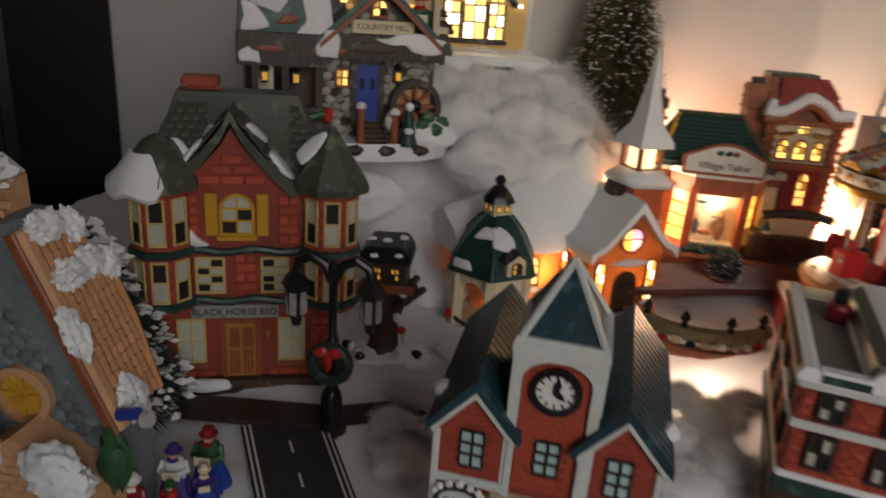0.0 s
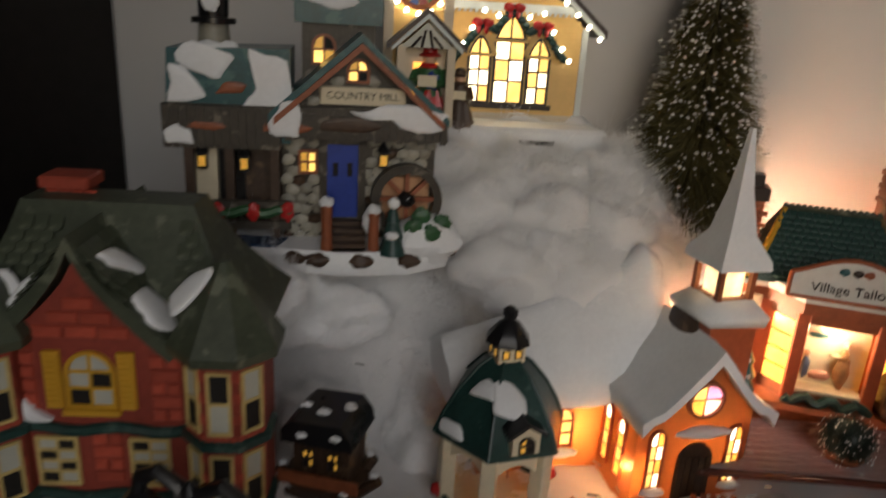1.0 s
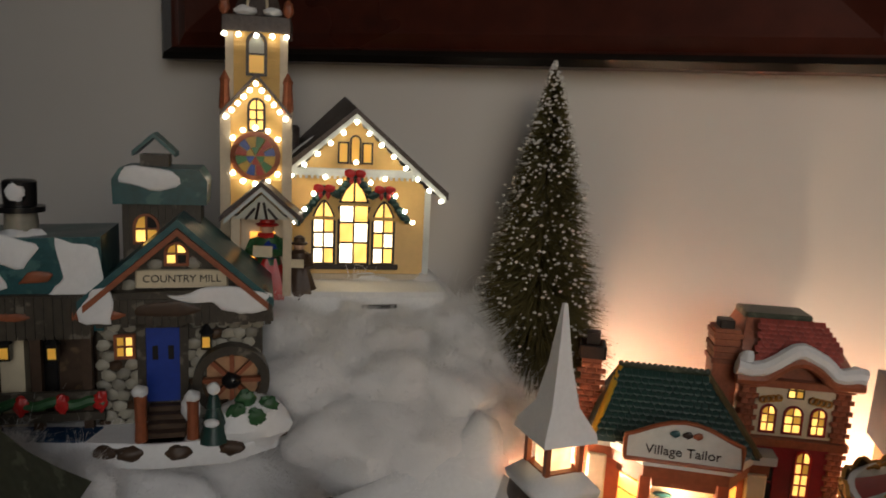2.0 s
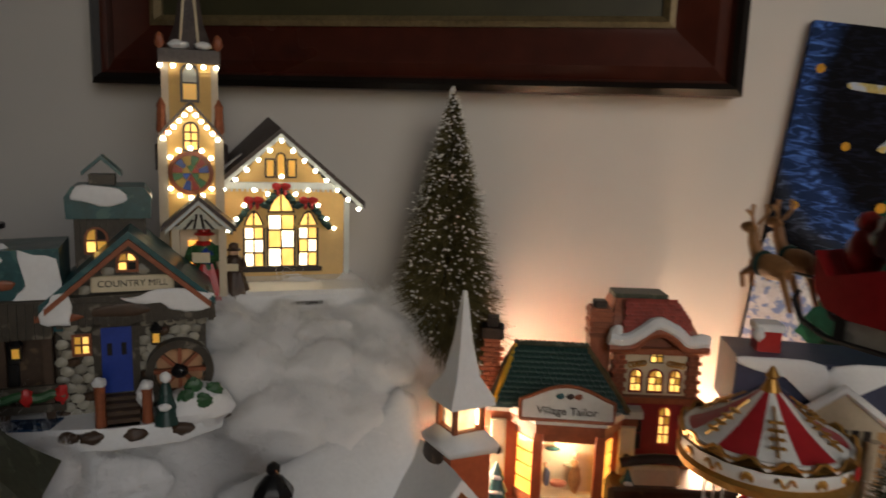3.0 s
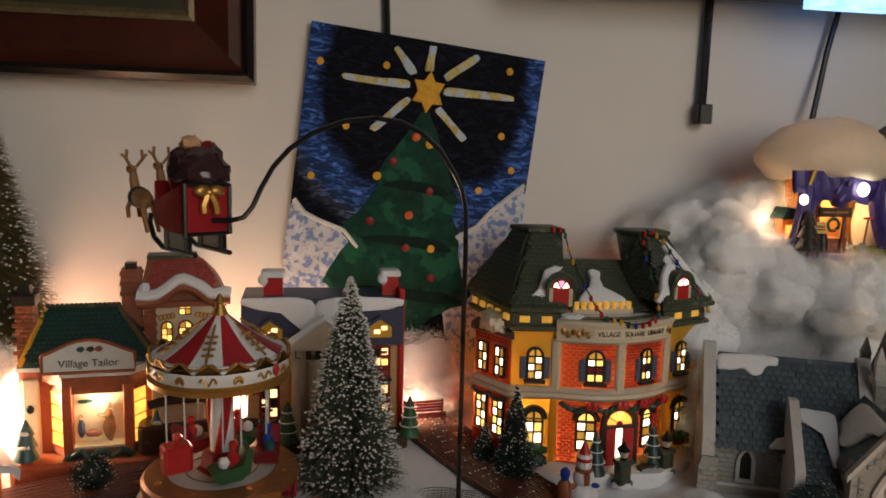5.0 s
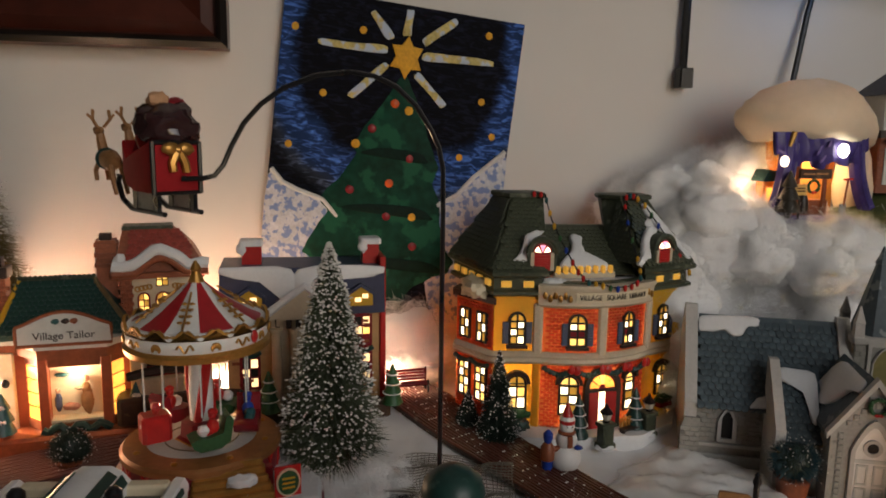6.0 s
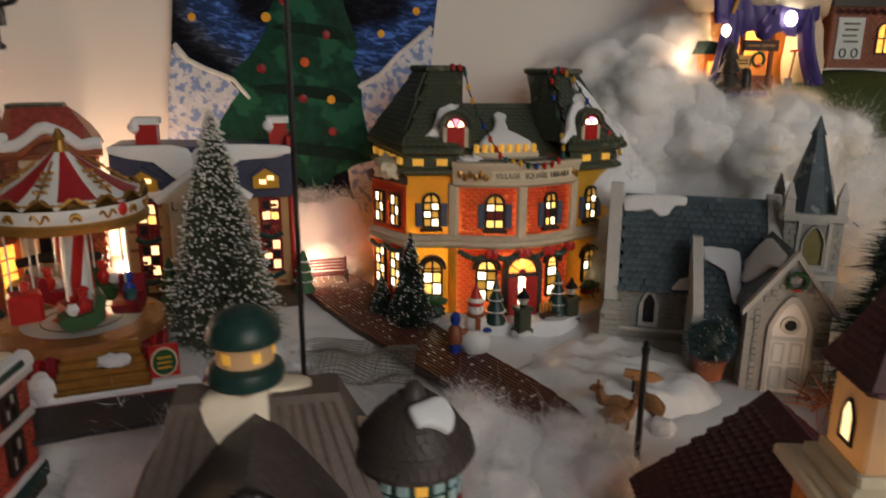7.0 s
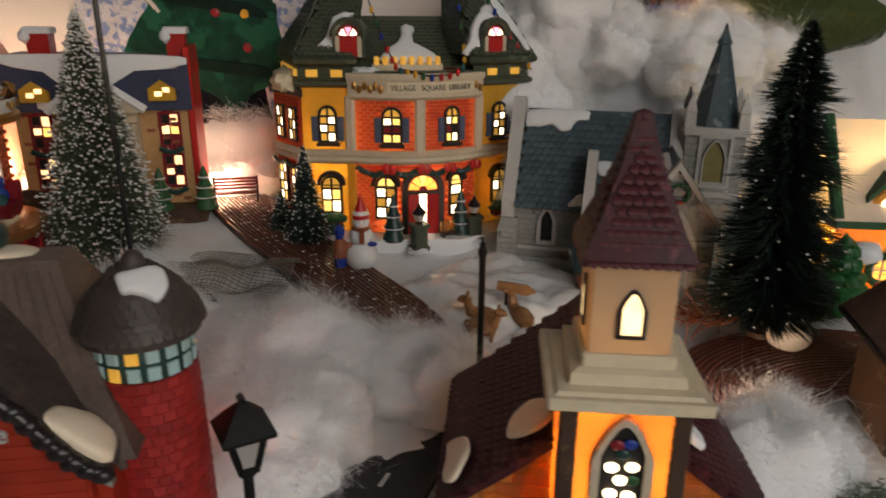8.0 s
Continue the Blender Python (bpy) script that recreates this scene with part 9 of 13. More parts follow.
    part("name_band", sweep([bow(lerp(0.27, 0.92, i / 12)) for i in range(13)], [(0.38, 11.6), (0.49, 11.62), (0.58, 12.4), (0.4, 12.4)]), CREAM, t, "cream name band", smooth=50)
    for words, u in (("VILLAGE", 0.385), ("SQUARE", 0.6), ("LIBRARY", 0.80)):
        text_part("lettering", words, 0.62, DARK, t, on_bow(u) @ T3((0, -0.56, 12.0)) @ rx(-7) @ Matrix.Diagonal((0.82, 1, 1, 1)))
    for u0, n in ((0.05, 6), (0.935, 2)):
        for k in range(n):
            part("scroll", Geo().lump((0, -0.52, 12.0 + 0.12 * (-1) ** k), (0.2, 0.12, 0.3), k, 0.5, 2, 8, 6), GOLD, t, "gilt scroll", on_bow(u0 + k * 0.036))
    part("balcony_floor", Geo().slab(arc + [(6.1, 3.6), (-3.8, 2.6)], 12.6, 12.95), SNOW, t, "snow behind the frieze")
    part("gutter", sweep([bow(lerp(0.12, 0.95, i / 12)) for i in range(13)], [(-0.9, 12.9), (-0.25, 12.9), (-0.2, 13.12), (-0.85, 13.15)]), OLIVE, t, "dark green strip behind the frieze", smooth=50)
    part("snow", Geo().lump((-2.6, 0.6, 13.1), (1.0, 0.7, 0.3), 3, 0.4, 1.5), SNOW, t, "snow on the balcony")
    bt = part("battlement", Geo().box(-1.9, 3.6, 2.2, 2.6, 13.0, 13.5, b=0.05), STONE_T, t, "little lit battlement", rz(5))
    for k in range(8):
        part("merlon", Geo().box(-1.75 + k * 0.68, -1.35 + k * 0.68, 2.1, 2.6, 13.4, 14.05, b=0.14), LIT_D, bt)
    # cornice, attic band and eaves of the two towers
    lw = [(-9.6, 9.0), (-7.5, 0.75), (-3.7, 0.4), (-3.7, 9.0)]
    rw = [(5.7, 1.4), (10.2, 3.6), (10.6, 9.0), (5.7, 9.0)]

    def grow(poly, e):
        c = sum((Vector(p) for p in poly), Vector((0, 0))) / len(poly)
        return [tuple(Vector(p) + (Vector(p) - c).normalized() * e) for p in poly]
    for poly in (lw, rw):
        part("cornice", Geo().loft([[(x, y, z) for x, y in grow(poly, e)] for e, z in ((0.1, 11.9), (0.6, 12.1), (0.6, 12.35), (0.2, 12.5))]), OLIVE, t, "dark green cornice", smooth=30)
        part("attic", Geo().slab(grow(poly, 0.15), 12.5, 13.5), OLIVE, t, "dark green attic band")
        part("eave", Geo().loft([[(x, y, z) for x, y in grow(poly, e)] for e, z in ((0.3, 13.45), (0.95, 13.7), (1.0, 14.0), (0.7, 14.2))]), OLIVE, t, "dark green eave", smooth=30)
    FA, wa = facet(lw[0], lw[1])
    for m, w, n in ((FW, ww, 2), (FQ, wq, 2), (FA, wa, 5)):
        for k in range(n):
            x = lerp(-w / 2, w / 2, (k + 0.5) / n)
            part("attic_light", Geo().prism([(x + a, 12.68 + b) for a, b in arch_outline(min(w / n * 0.5, 0.85), 0.52, 0)], -0.3, 0.1), LIT_D, t, "amber lit attic panel", m)

    def frustum(b, tp, z0, z1):
        rings = []
        for i in range(6):
            q = i / 5
            e = q + 0.04 * math.sin(math.pi * q)
            rings.append([(lerp(p[0], q2[0], e), lerp(p[1], q2[1], e), lerp(z0, z1, q)) for p, q2 in zip(b, tp)])
        return Geo().loft(rings)
    lb, lt = grow(lw, 0.8), [(-6.3, 8.3), (-5.3, 5.4), (-2.5, 5.1), (-2.7, 8.3)]
    rb, rt = [(3.6, 5.2)] + grow(rw, 0.8), [(3.6, 7.6), (4.8, 5.9), (7.5, 6.2), (7.5, 8.6), (3.6, 8.6)]
    m1 = part("mansard", frustum(lb, lt, 14.2, 19.6), OLIVE, t, "tall olive mansard tower")
    m2 = part("mansard", frustum(rb, rt, 14.2, 19.4), OLIVE, t, "tall olive mansard tower")
    part("link_roof", Geo().prism([(2.6, 13.2), (7.6, 16.9), (8.4, 16.9), (8.4, 13.2)], -5.2, 4.0, rz(90)), OLIVE, t, "lower olive roof between the towers")
    for mo, tp, z in ((m1, lt, 19.55), (m2, rt, 19.35)):
        part("top_rim", Geo().loft([[(x, y, zz) for x, y in grow(tp, e)] for e, zz in ((0.1, z), (0.3, z + 0.12), (0.3, z + 0.4), (0.05, z + 0.5))]), OLIVE, mo, smooth=30)

    def slope(b0, b1, t0, t1, z0, z1):
        """Frame on a roof slope: x along the eave, z up the slope; with its widths and length."""
        a, b = Vector((*b0, z0)), Vector((*b1, z0))
        c, d = Vector((*t0, z1)), Vector((*t1, z1))
        x = (b - a).normalized()
        up = (c + d) / 2 - (a + b) / 2
        zz = (up - x * up.dot(x))
        h = zz.length
        zz.normalize()
        y = zz.cross(x)
        m = Matrix((x, y, zz)).transposed().to_4x4()
        m.translation = (a + b) / 2
        k0, k1 = (c - (a + b) / 2).dot(x), (d - (a + b) / 2).dot(x)
        w = (b - a).length / 2
        return m, (lambda u, v: lerp(-w, k0, v / h) + 0.15 < u < lerp(w, k1, v / h) - 0.15 and 0.1 < v < h - 0.1), w, h
    for mo, bq, tq, z1, i, j, sd in ((m1, lb, lt, 19.6, 0, 1, 8), (m1, lb, lt, 19.6, 1, 2, 7), (m2, rb, rt, 19.4, 1, 2, 9), (m2, rb, rt, 19.4, 0, 1, 6)):
        m, ok, w, h = slope(bq[i], bq[j], tq[i], tq[j], 14.2, z1)
        shingles(mo, m, ok, -w, w, 0.0, h, 0.5, 0.44, OLIVE, sd, 0.1, d=-0.04)
    shingles(t, T3((0.6, 2.55, 13.2)) @ rx(-53.5), lambda x, z: -4.2 < x < 4.2, -4.2, 4.2, 0.6, 6.0, 0.5, 0.44, OLIVE, 10, 0.1)
    # dormers with red shutters and fan panes
    for x, y, turn in ((-3.75, 0.0, -5), (7.3, 1.75, 24)):
        M = T3((x, y, 0)) @ rz(turn)
        d = part("dormer", Geo().prism([(a, b + 14.1) for a, b in arch_outline(2.3, 2.75, 1)], 0, 3.6), OLIVE, t, "round-topped dormer", M)
        part("jamb", Geo().box(-0.95, -0.66, -0.12, 0.1, 14.15, 15.6).box(0.66, 0.95, -0.12, 0.1, 14.15, 15.6), STONE_T, d)
        pn = part("dormer_panel", Geo().box(-0.68, 0.68, -0.08, 0.1, 14.15, 15.45), RED, d, "red louvred panel")
        for k in range(6):
            part("slat", Geo().box(-0.6, 0.6, -0.14, -0.06, 14.24 + k * 0.2, 14.36 + k * 0.2), RED, pn, smooth=0)
        part("fan_back", Geo().prism([(a, b + 15.45) for a, b in arch_outline(1.5, 0.95, 1)], -0.06, 0.1), WINE, d)
        for k in range(3):
            a0, a1 = math.pi * (k + 0.12) / 3, math.pi * (k + 0.88) / 3
            pts = [(0.14 * math.cos((a0 + a1) / 2), 0.12)] + [(0.62 * math.cos(lerp(a0, a1, i / 4)), 0.1 + 0.62 * math.sin(lerp(a0, a1, i / 4))) for i in range(5)]
            part("pane", Geo().prism([(p, 15.52 + q) for p, q in pts], -0.14, -0.04), LIT_W if k != 1 else LIT_P, d, smooth=0)
        part("hood", Geo().tube([(-1.15 * math.cos(math.pi * i / 10), -0.12, 15.55 + 1.2 * math.sin(math.pi * i / 10)) for i in range(11)], 0.22, 7), OLIVE, d)
        sn = [(-2.7, 14.2), (-1.15, 14.15), (-1.1, 15.6), (-0.6, 16.6), (0.4, 17.2), (-0.4, 17.5), (-1.3, 16.9), (-1.75, 15.6), (-2.3, 14.9)]
        snow_patch(d, T3((0, 0.35, 0)) @ T3((0, 0, 14)) @ rx(-20) @ T3((0, 0, -14)), sn, 0.4, 3 if x < 0 else 6, 0.14)
    m, ok, w, h = slope(rb[1], rb[2], rt[1], rt[2], 14.2, 19.4)
    snow_patch(m2, m @ T3((0, -0.12, 0)), [(0.1, 6.2), (0.9, 6.2), (1.7, 4.0), (2.6, 0.4), (2.0, 0.4), (1.5, 2.4), (0.6, 3.6), (-0.6, 3.2), (-0.6, 4.2), (0.1, 4.8)], 0.2, 9, 0.12)
    snow_patch(t, T3((0.7, 2.5, 13.2)) @ rx(-53.5) @ T3((0, -0.1, 0)), [(-2.3, 0.5), (2.0, 0.3), (2.4, 0.9), (1.2, 1.5), (0.5, 2.4), (0.4, 3.6), (0.6, 4.3), (0, 4.8), (-0.5, 4.3), (-0.35, 3.5), (-0.8, 2.3), (-1.8, 1.4)], 0.45, 12, 0.12)
    # snow-topped black roof over the side bay
    cap = part("bay_roof", Geo().slab(grow([S0, S1, (-7.4, 4.0), (-9.4, 6.2)], 0.4), 11.2, 11.75), CHARCOAL, side, "black bay roof")
    part("snow", Geo().lump((-8.7, 3.0, 12.2), (1.2, 2.0, 0.9), 4, 0.5, 1.6), CREAM, cap, "cream snow heaped on the bay roof")
    # string of coloured bulbs
    wire = [(-3.6, 5.0, 20.1), (-2.5, 4.7, 20.0), (-2.2, 3.2, 17.9), (-1.5, 1.9, 16.0), (-0.7, 0.6, 14.2), (-0.2, -0.5, 13.35), (0.8, -1.0, 13.2), (2.0, -1.2, 12.9), (3.4, -0.7, 12.9), (4.6, 0.0, 13.3), (4.9, 1.0, 14.3), (4.6, 3.2, 17.2), (4.9, 5.6, 19.7), (6.3, 5.8, 19.9)]
    cord = part("light_string", Geo().tube(wire, 0.06, 5), BLACK, t, "string of coloured bulbs")
    wire2 = [(5.3, 5.8, 20.0), (6.6, 5.4, 19.4), (7.3, 4.0, 17.8), (8.4, 3.0, 16.0), (9.6, 2.9, 14.4), (10.5, 3.0, 13.0)]
    part("light_string", Geo().tube(wire2, 0.06, 5), BLACK, t)
    cols = (RED, BLUEDOOR, GREEN, LIBYEL, TEAL, RED)
    allp = []
    for w_ in (wire, wire2):
        for (a, b) in zip(w_, w_[1:]):
            for q in (0.2, 0.7):
                allp.append([lerp(u, v, q) for u, v in zip(a, b)])
    for i, p in enumerate(allp):
        part("coloured_bulb", Geo().ball((p[0], p[1] - 0.15, p[2] - 0.12), (0.17, 0.17, 0.3), 8, 5), cols[(i * 5 + i // 4) % 6], cord)
    # firs, lantern pillars and bench at the door
    for i, (x, y, z, r) in enumerate(((-5.2, -0.8, 1.3, 0.7), (-9.4, 1.5, 1.3, 0.9))):
        part("shrub", Geo().lump((x, y, z), (r, r * 0.8, r * 0.7), i, 0.5, 2, 14, 9), DKGREEN, t, "dark green shrub")
    for i, (x, y) in enumerate(((-0.7, -1.8), (4.6, -0.6))):
        f = part("fir_cone", Geo().lathe([(0.95, 0.6), (0.55, 1.5), (0.8, 1.55), (0.42, 2.4), (0.6, 2.45), (0.25, 3.2), (0.38, 3.25), (0.06, 4.2)], 10, T3((x, y, 0))), DKGREEN, t, "small snow-tipped fir")
        for z, r in ((1.55, 0.85), (2.45, 0.64), (3.25, 0.42)):
            part("snow", Geo().lathe([(r * 0.7, z), (r, z + 0.05), (r * 0.6, z + 0.2)], 10, T3((x, y, 0))), SNOW, f)
    for x, y in ((1.2, -3.0), (5.6, -1.0)):
        pl = part("lamp_pillar", Geo().box(-0.55, 0.55, -0.5, 0.5, 0.2, 2.0, b=0.12).box(-0.7, 0.7, -0.6, 0.6, 0.1, 0.5, b=0.1).box(-0.68, 0.68, -0.6, 0.6, 1.95, 2.25, b=0.1), OLIVE, t, "stout dark lamp pillar", T3((x, y, 0)) @ rz(20))
        part("lantern", Geo().lathe([(0.3, 2.25), (0.26, 2.4), (0.5, 3.0), (0.6, 3.05), (0.2, 3.5), (0.08, 3.8)], 6), BLACK, pl)
        part("lantern_glass", Geo().lathe([(0.3, 2.45), (0.5, 2.95)], 6), PANE_PALE, pl)
        part("snow", Geo().lump((0, -0.1, 0.2), (0.9, 0.7, 0.3), 3, 0.3), SNOW, pl)
    be = part("bench", Geo().box(-1.0, 1.0, -0.3, 0.3, 0.9, 1.05), DARK, t, "gilt-backed dark bench", T3((3.9, -1.4, 0)) @ rz(25))
    for k in range(6):
        part("back_slat", Geo().box(-0.95 + k * 0.34, -0.78 + k * 0.34, 0.2, 0.3, 1.1, 1.9), GOLD, be, smooth=0)
    part("seat_leg", Geo().box(-0.95, -0.8, -0.25, 0.25, 0.3, 0.95).box(0.8, 0.95, -0.25, 0.25, 0.3, 0.95), DARK, be)


library()


def snowman_pair():
    t = thing("snowman", 67.3, 45.9, 3.9, 0, "white snowman with striped cap, scarf and buttons", "snowman")
    part("body", Geo().ball((0, 0, 1.2), (1.35, 1.2, 1.3), 18, 10).ball((0, 0, 2.9), (0.95, 0.85, 0.9), 16, 9), WHITE, t)
    part("head", Geo().ball((0, 0, 4.1), (0.68, 0.65, 0.66), 16, 9), WHITE, t)
    cap = part("cap", Geo().lathe([(0.66, 4.4), (0.68, 4.75), (0.5, 5.1), (0.2, 5.9), (0.08, 6.2)], 14), RED, t, "red and white striped cap")
    part("stripe", Geo().lathe([(0.69, 4.75), (0.58, 5.05), (0.5, 5.05)], 14), WHITE, cap)
    part("scarf", Geo().lathe([(0.7, 3.45), (0.8, 3.6), (0.65, 3.75)], 14).box(-0.2, 0.2, -0.95, -0.75, 2.5, 3.5), COPPER, t)
    for z in (2.6, 3.1):
        part("button", Geo().ball((0.1, -0.85, z), 0.1, 6, 4), BLACK, t)
    for x in (-0.2, 0.25):
        part("eye", Geo().ball((x, -0.62, 4.25), 0.07, 6, 4), BLACK, t)
    part("mitten", Geo().lump((0.85, -0.7, 2.4), (0.4, 0.3, 0.22), 2, 0.2, 1, 8, 5), BLUEDOOR, t)
    ob = solo("figurine", Geo().lathe([(0.45, 0), (0.5, 1.2), (0.62, 1.3), (0.6, 2.4), (0.3, 2.8), (0.42, 3.2), (0.42, 3.6), (0.15, 3.9)], 12).lump((0.6, -0.2, 2.2), (0.7, 0.25, 0.25), 1, 0.2, 1, 8, 5), BLUEDOOR, "brown-coated child figurine hugging the snowman", "figurine", 65.8, 45.8, 3.9, 10, group="painted figurines")
    ob.data.materials.append(COPPER)
    for p in ob.data.polygons:
        p.material_index = 1 if 1.25 < p.center.z / CM < 2.9 else 0
    for thing_ in (t, ob):
        thing_.matrix_basis = thing_.matrix_basis @ Matrix.Scale(0.87, 4)


snowman_pair()


def rippled_ice():
    """Sheet of clear rippled film over the snow before the library."""
    g = Geo()
    n = 40
    vs = []
    for j in range(n + 1):
        for i in range(n + 1):
            u, v = i / n * 2 - 1, j / n * 2 - 1
            x, y = 77 + u * 9.5, 42.5 + v * 7.5
            p = Vector((x * 0.5, y * 0.5, 1))
            e = 1 - smooth01((math.hypot(u, v) + 0.25 * noise.noise(p * 0.6) - 0.55) / 0.4)
            vs.append((x, y, base_level(x, y) - 0.9 + e * (1.5 + 0.4 * noise.noise(p) + 0.3 * noise.noise(p * 2.6))))
    g.add(vs, [(j * (n + 1) + i, j * (n + 1) + i + 1, (j + 1) * (n + 1) + i + 1, (j + 1) * (n + 1) + i) for j in range(n) for i in range(n)])
    film = paint("clear_film", (0.74, 0.75, 0.74), 0.28, 0.1, 1.2, 0.5, coat=0.6)
    solo("snow_film", g, film, "glossy rippled plastic film over the snow", "film", smooth=80)


rippled_ice()


def netting():
    """Loose wire netting lying by the path."""
    t = thing("wire_netting", 58.4, 45.2, 0, -16, "loose crumpled pale wire netting on the snow", "netting")
    def h(u, v):
        return base_level(58.4, 45.2) + 0.8 + 0.9 * noise.noise(Vector((u * 0.35, v * 0.45, 2))) + 0.7 * math.exp(-(v / 2) ** 2)
    wire = Geo()
    for k in range(26):
        v = -3.0 + 6.0 * k / 25
        wire.tube([(u, v + 0.5 * noise.noise(Vector((u * 0.3, v, 5))), h(u, v)) for u in [-4.4 + 0.44 * i for i in range(21)]], 0.035, 4)
    for k in range(30):
        u = -4.4 + 8.8 * k / 29
        wire.tube([(u + 0.4 * noise.noise(Vector((u, v * 0.4, 9))), v, h(u, v) + 0.02) for v in [-3 + 0.5 * i for i in range(13)]], 0.03, 4)
    tagged(part("wire", wire, paint("dull_wire", (0.2, 0.19, 0.16), 0.4, 0.3, 3, 0.1, metal=0.3), t, "thin dull wires"), kind="stuff")


netting()
# ---- the right side: stone church, deer, tent, houses ----
PURPLE_L = paint("purple_cloth_pale", (0.16, 0.11, 0.34), 0.4, 0.3, 2, 0.2)
SNOW_T = paint("lit_clay_snow", (0.68, 0.62, 0.52), 0.5, 0.08, 1.2, 0.2, through=0.3, tint=(0.8, 0.62, 0.42))
WARM_T = paint("lit_clay_wall", (0.5, 0.24, 0.07), 0.5, 0.15, 2, 0.2, through=0.5, tint=(0.9, 0.42, 0.08))
YEL_T = paint("lit_yellow_wall", (0.55, 0.3, 0.06), 0.45, 0.1, 2, 0.15, through=0.45, tint=(0.9, 0.48, 0.06))


def stone_church():
    b = 2.6
    c = thing("stone_church", 79, 47.5, b, -24, "grey stone church with slate roofs, patchy snow and a spire", "church")
    O = T3((0, 0, -b))
    # nave
    part("nave_wall", Geo().box(-0.6, 11.0, 0, 7.2, 2.0, 8.2), GREYST, c, m=O)
    part("plinth", Geo().box(-0.8, 6.0, -0.28, 0, 2.0, 3.9, b=0.08).box(-1.0, 6.0, -0.45, 0, 2.0, 2.6), GREYTRIM, c, "projecting stone plinth", O)
    part("string_course", Geo().box(-0.8, 5.2, -0.34, 0.05, 4.6, 4.85, b=0.05), GREYTRIM, c, m=O)
    g = Geo()
    brick_rows(g, -0.6, 5.2, 4.9, 8.0, 0.8, 0.4, O @ T3((0, -0.01, 0)), inside=lambda x, z: not (1.4 < x < 3.1 and z < 8.0))
    tagged(part("stonework", g, GREYST, c), kind="stuff")
    window(c, O @ T3((2.2, -0.05, 5.0)), 0.85, 2.3, [VOID], 1, 1, 2, GREYTRIM, fr=0.28, proud=0.22, name="window", label="dark pointed window")
    roof = part("nave_roof", Geo().prism([(-0.5, 7.9), (7.7, 7.9), (3.6, 14.5)], -11.1, 0.0, O @ rz(90)), SLATE, c)
    a = math.degrees(math.atan2(4.1, 6.6))
    m = O @ T3((0, -0.62, 7.9)) @ rx(-a)
    shingles(roof, m, lambda x, z: -0.2 < x < 10.8 and z < 7.6, 0.05, 10.8, -0.1, 7.6, 0.55, 0.52, SLATE, 5, 0.13)
    for u0, z1, nm in ((-1.15, 15.3, "gable"), (10.35, 14.9, "gable")):
        gg = Geo().prism([(-0.5, 2.2), (7.7, 2.2), (7.7, 8.2), (3.9, z1), (3.3, z1), (-0.5, 8.2)], -u0 - 0.95, -u0, O @ rz(90))
        part(nm, gg, GREYTRIM, c, "raised grey stone gable end", smooth=20)
    part("buttress", Geo().prism([(-1.5, 2.2), (0.1, 2.2), (0.1, 7.0), (-1.1, 7.0), (-1.3, 6.3)], -0.75, 0.2, O), GREYST, c)
    g = Geo()
    brick_rows(g, -1.4, 0.05, 2.6, 6.3, 0.75, 0.42, O @ T3((0, -0.76, 0)))
    tagged(part("stonework", g, GREYST, c), kind="stuff")
    snow_patch(c, m @ T3((0, -0.12, 0)), [(0.0, 7.7), (4.6, 7.7), (4.5, 6.9), (3.6, 6.9), (3.2, 6.1), (2.6, 5.9), (2.0, 6.5), (0.9, 6.3), (0.0, 6.2)], 0.22, 4, 0.12)
    snow_patch(c, m @ T3((0, -0.12, 0)), [(3.6, 0.1), (5.0, 0.3), (5.0, 1.3), (4.4, 1.2), (3.9, 0.6)], 0.25, 5, 0.1)
    # the aisle between nave and porch
    part("aisle_wall", Geo().box(5.4, 8.4, -3.6, 0, 2.2, 7.4), GREYST, c, m=O)
    ar = part("aisle_roof", Geo().prism([(-4.1, 7.1), (0.2, 11.5), (0.2, 7.1)], -8.4, -5.2, O @ rz(90)), SLATE, c)
    a2 = math.degrees(math.atan2(4.3, 4.4))
    m2 = O @ T3((0, -4.15, 7.1)) @ rx(-a2)
    shingles(ar, m2, lambda x, z: 5.7 < x < 8.2, 5.75, 8.2, 0, 5.9, 0.55, 0.52, SLATE, 7, 0.13)
    part("parapet", Geo().prism([(-4.3, 2.2), (0.3, 2.2), (0.3, 12.2), (-0.4, 12.2), (-4.3, 8.0)], -5.55, -4.85, O @ rz(90)), GREYTRIM, c, "sloping stone parapet wall")
    snow_patch(c, m2 @ T3((0, -0.12, 0)), [(5.6, 5.9), (8.2, 5.9), (8.2, 1.8), (7.7, 1.4), (7.3, 2.4), (7.8, 3.2), (7.2, 4.0), (7.1, 4.9), (6.3, 4.6), (5.6, 4.9)], 0.25, 8, 0.14)
    # porch with its gable
    P = O @ T3((10.7, -5.4, 0)) @ rz(2)
    out = [(-2.6, 2.2), (2.6, 2.2), (2.6, 8.7), (0.25, 12.1), (-0.25, 12.1), (-2.6, 8.7)]
    porch = part("porch", Geo().prism(out, 0, 6.4), GREYST, c, "gabled stone porch", P, smooth=0)
    def in_gable(x, z):
        return abs(x) < 2.55 and z < 8.7 + (2.5 - abs(x)) * 1.45 and not (abs(x) < 1.45 and z < 9.9 - 0.9 * abs(x) ** 2 * 0.5)
    bricks(porch, T3((0, 0, 0)), in_gable, -2.6, 2.6, 2.4, 12.0, 0.86, 0.46, GREYST, 0.06, 0.1, 5, "stone_block")
    proof = part("porch_roof", gable_roof(5.7, 8.4, 12.35, -0.12, 6.6, 0.3), SLATE, c, m=P)
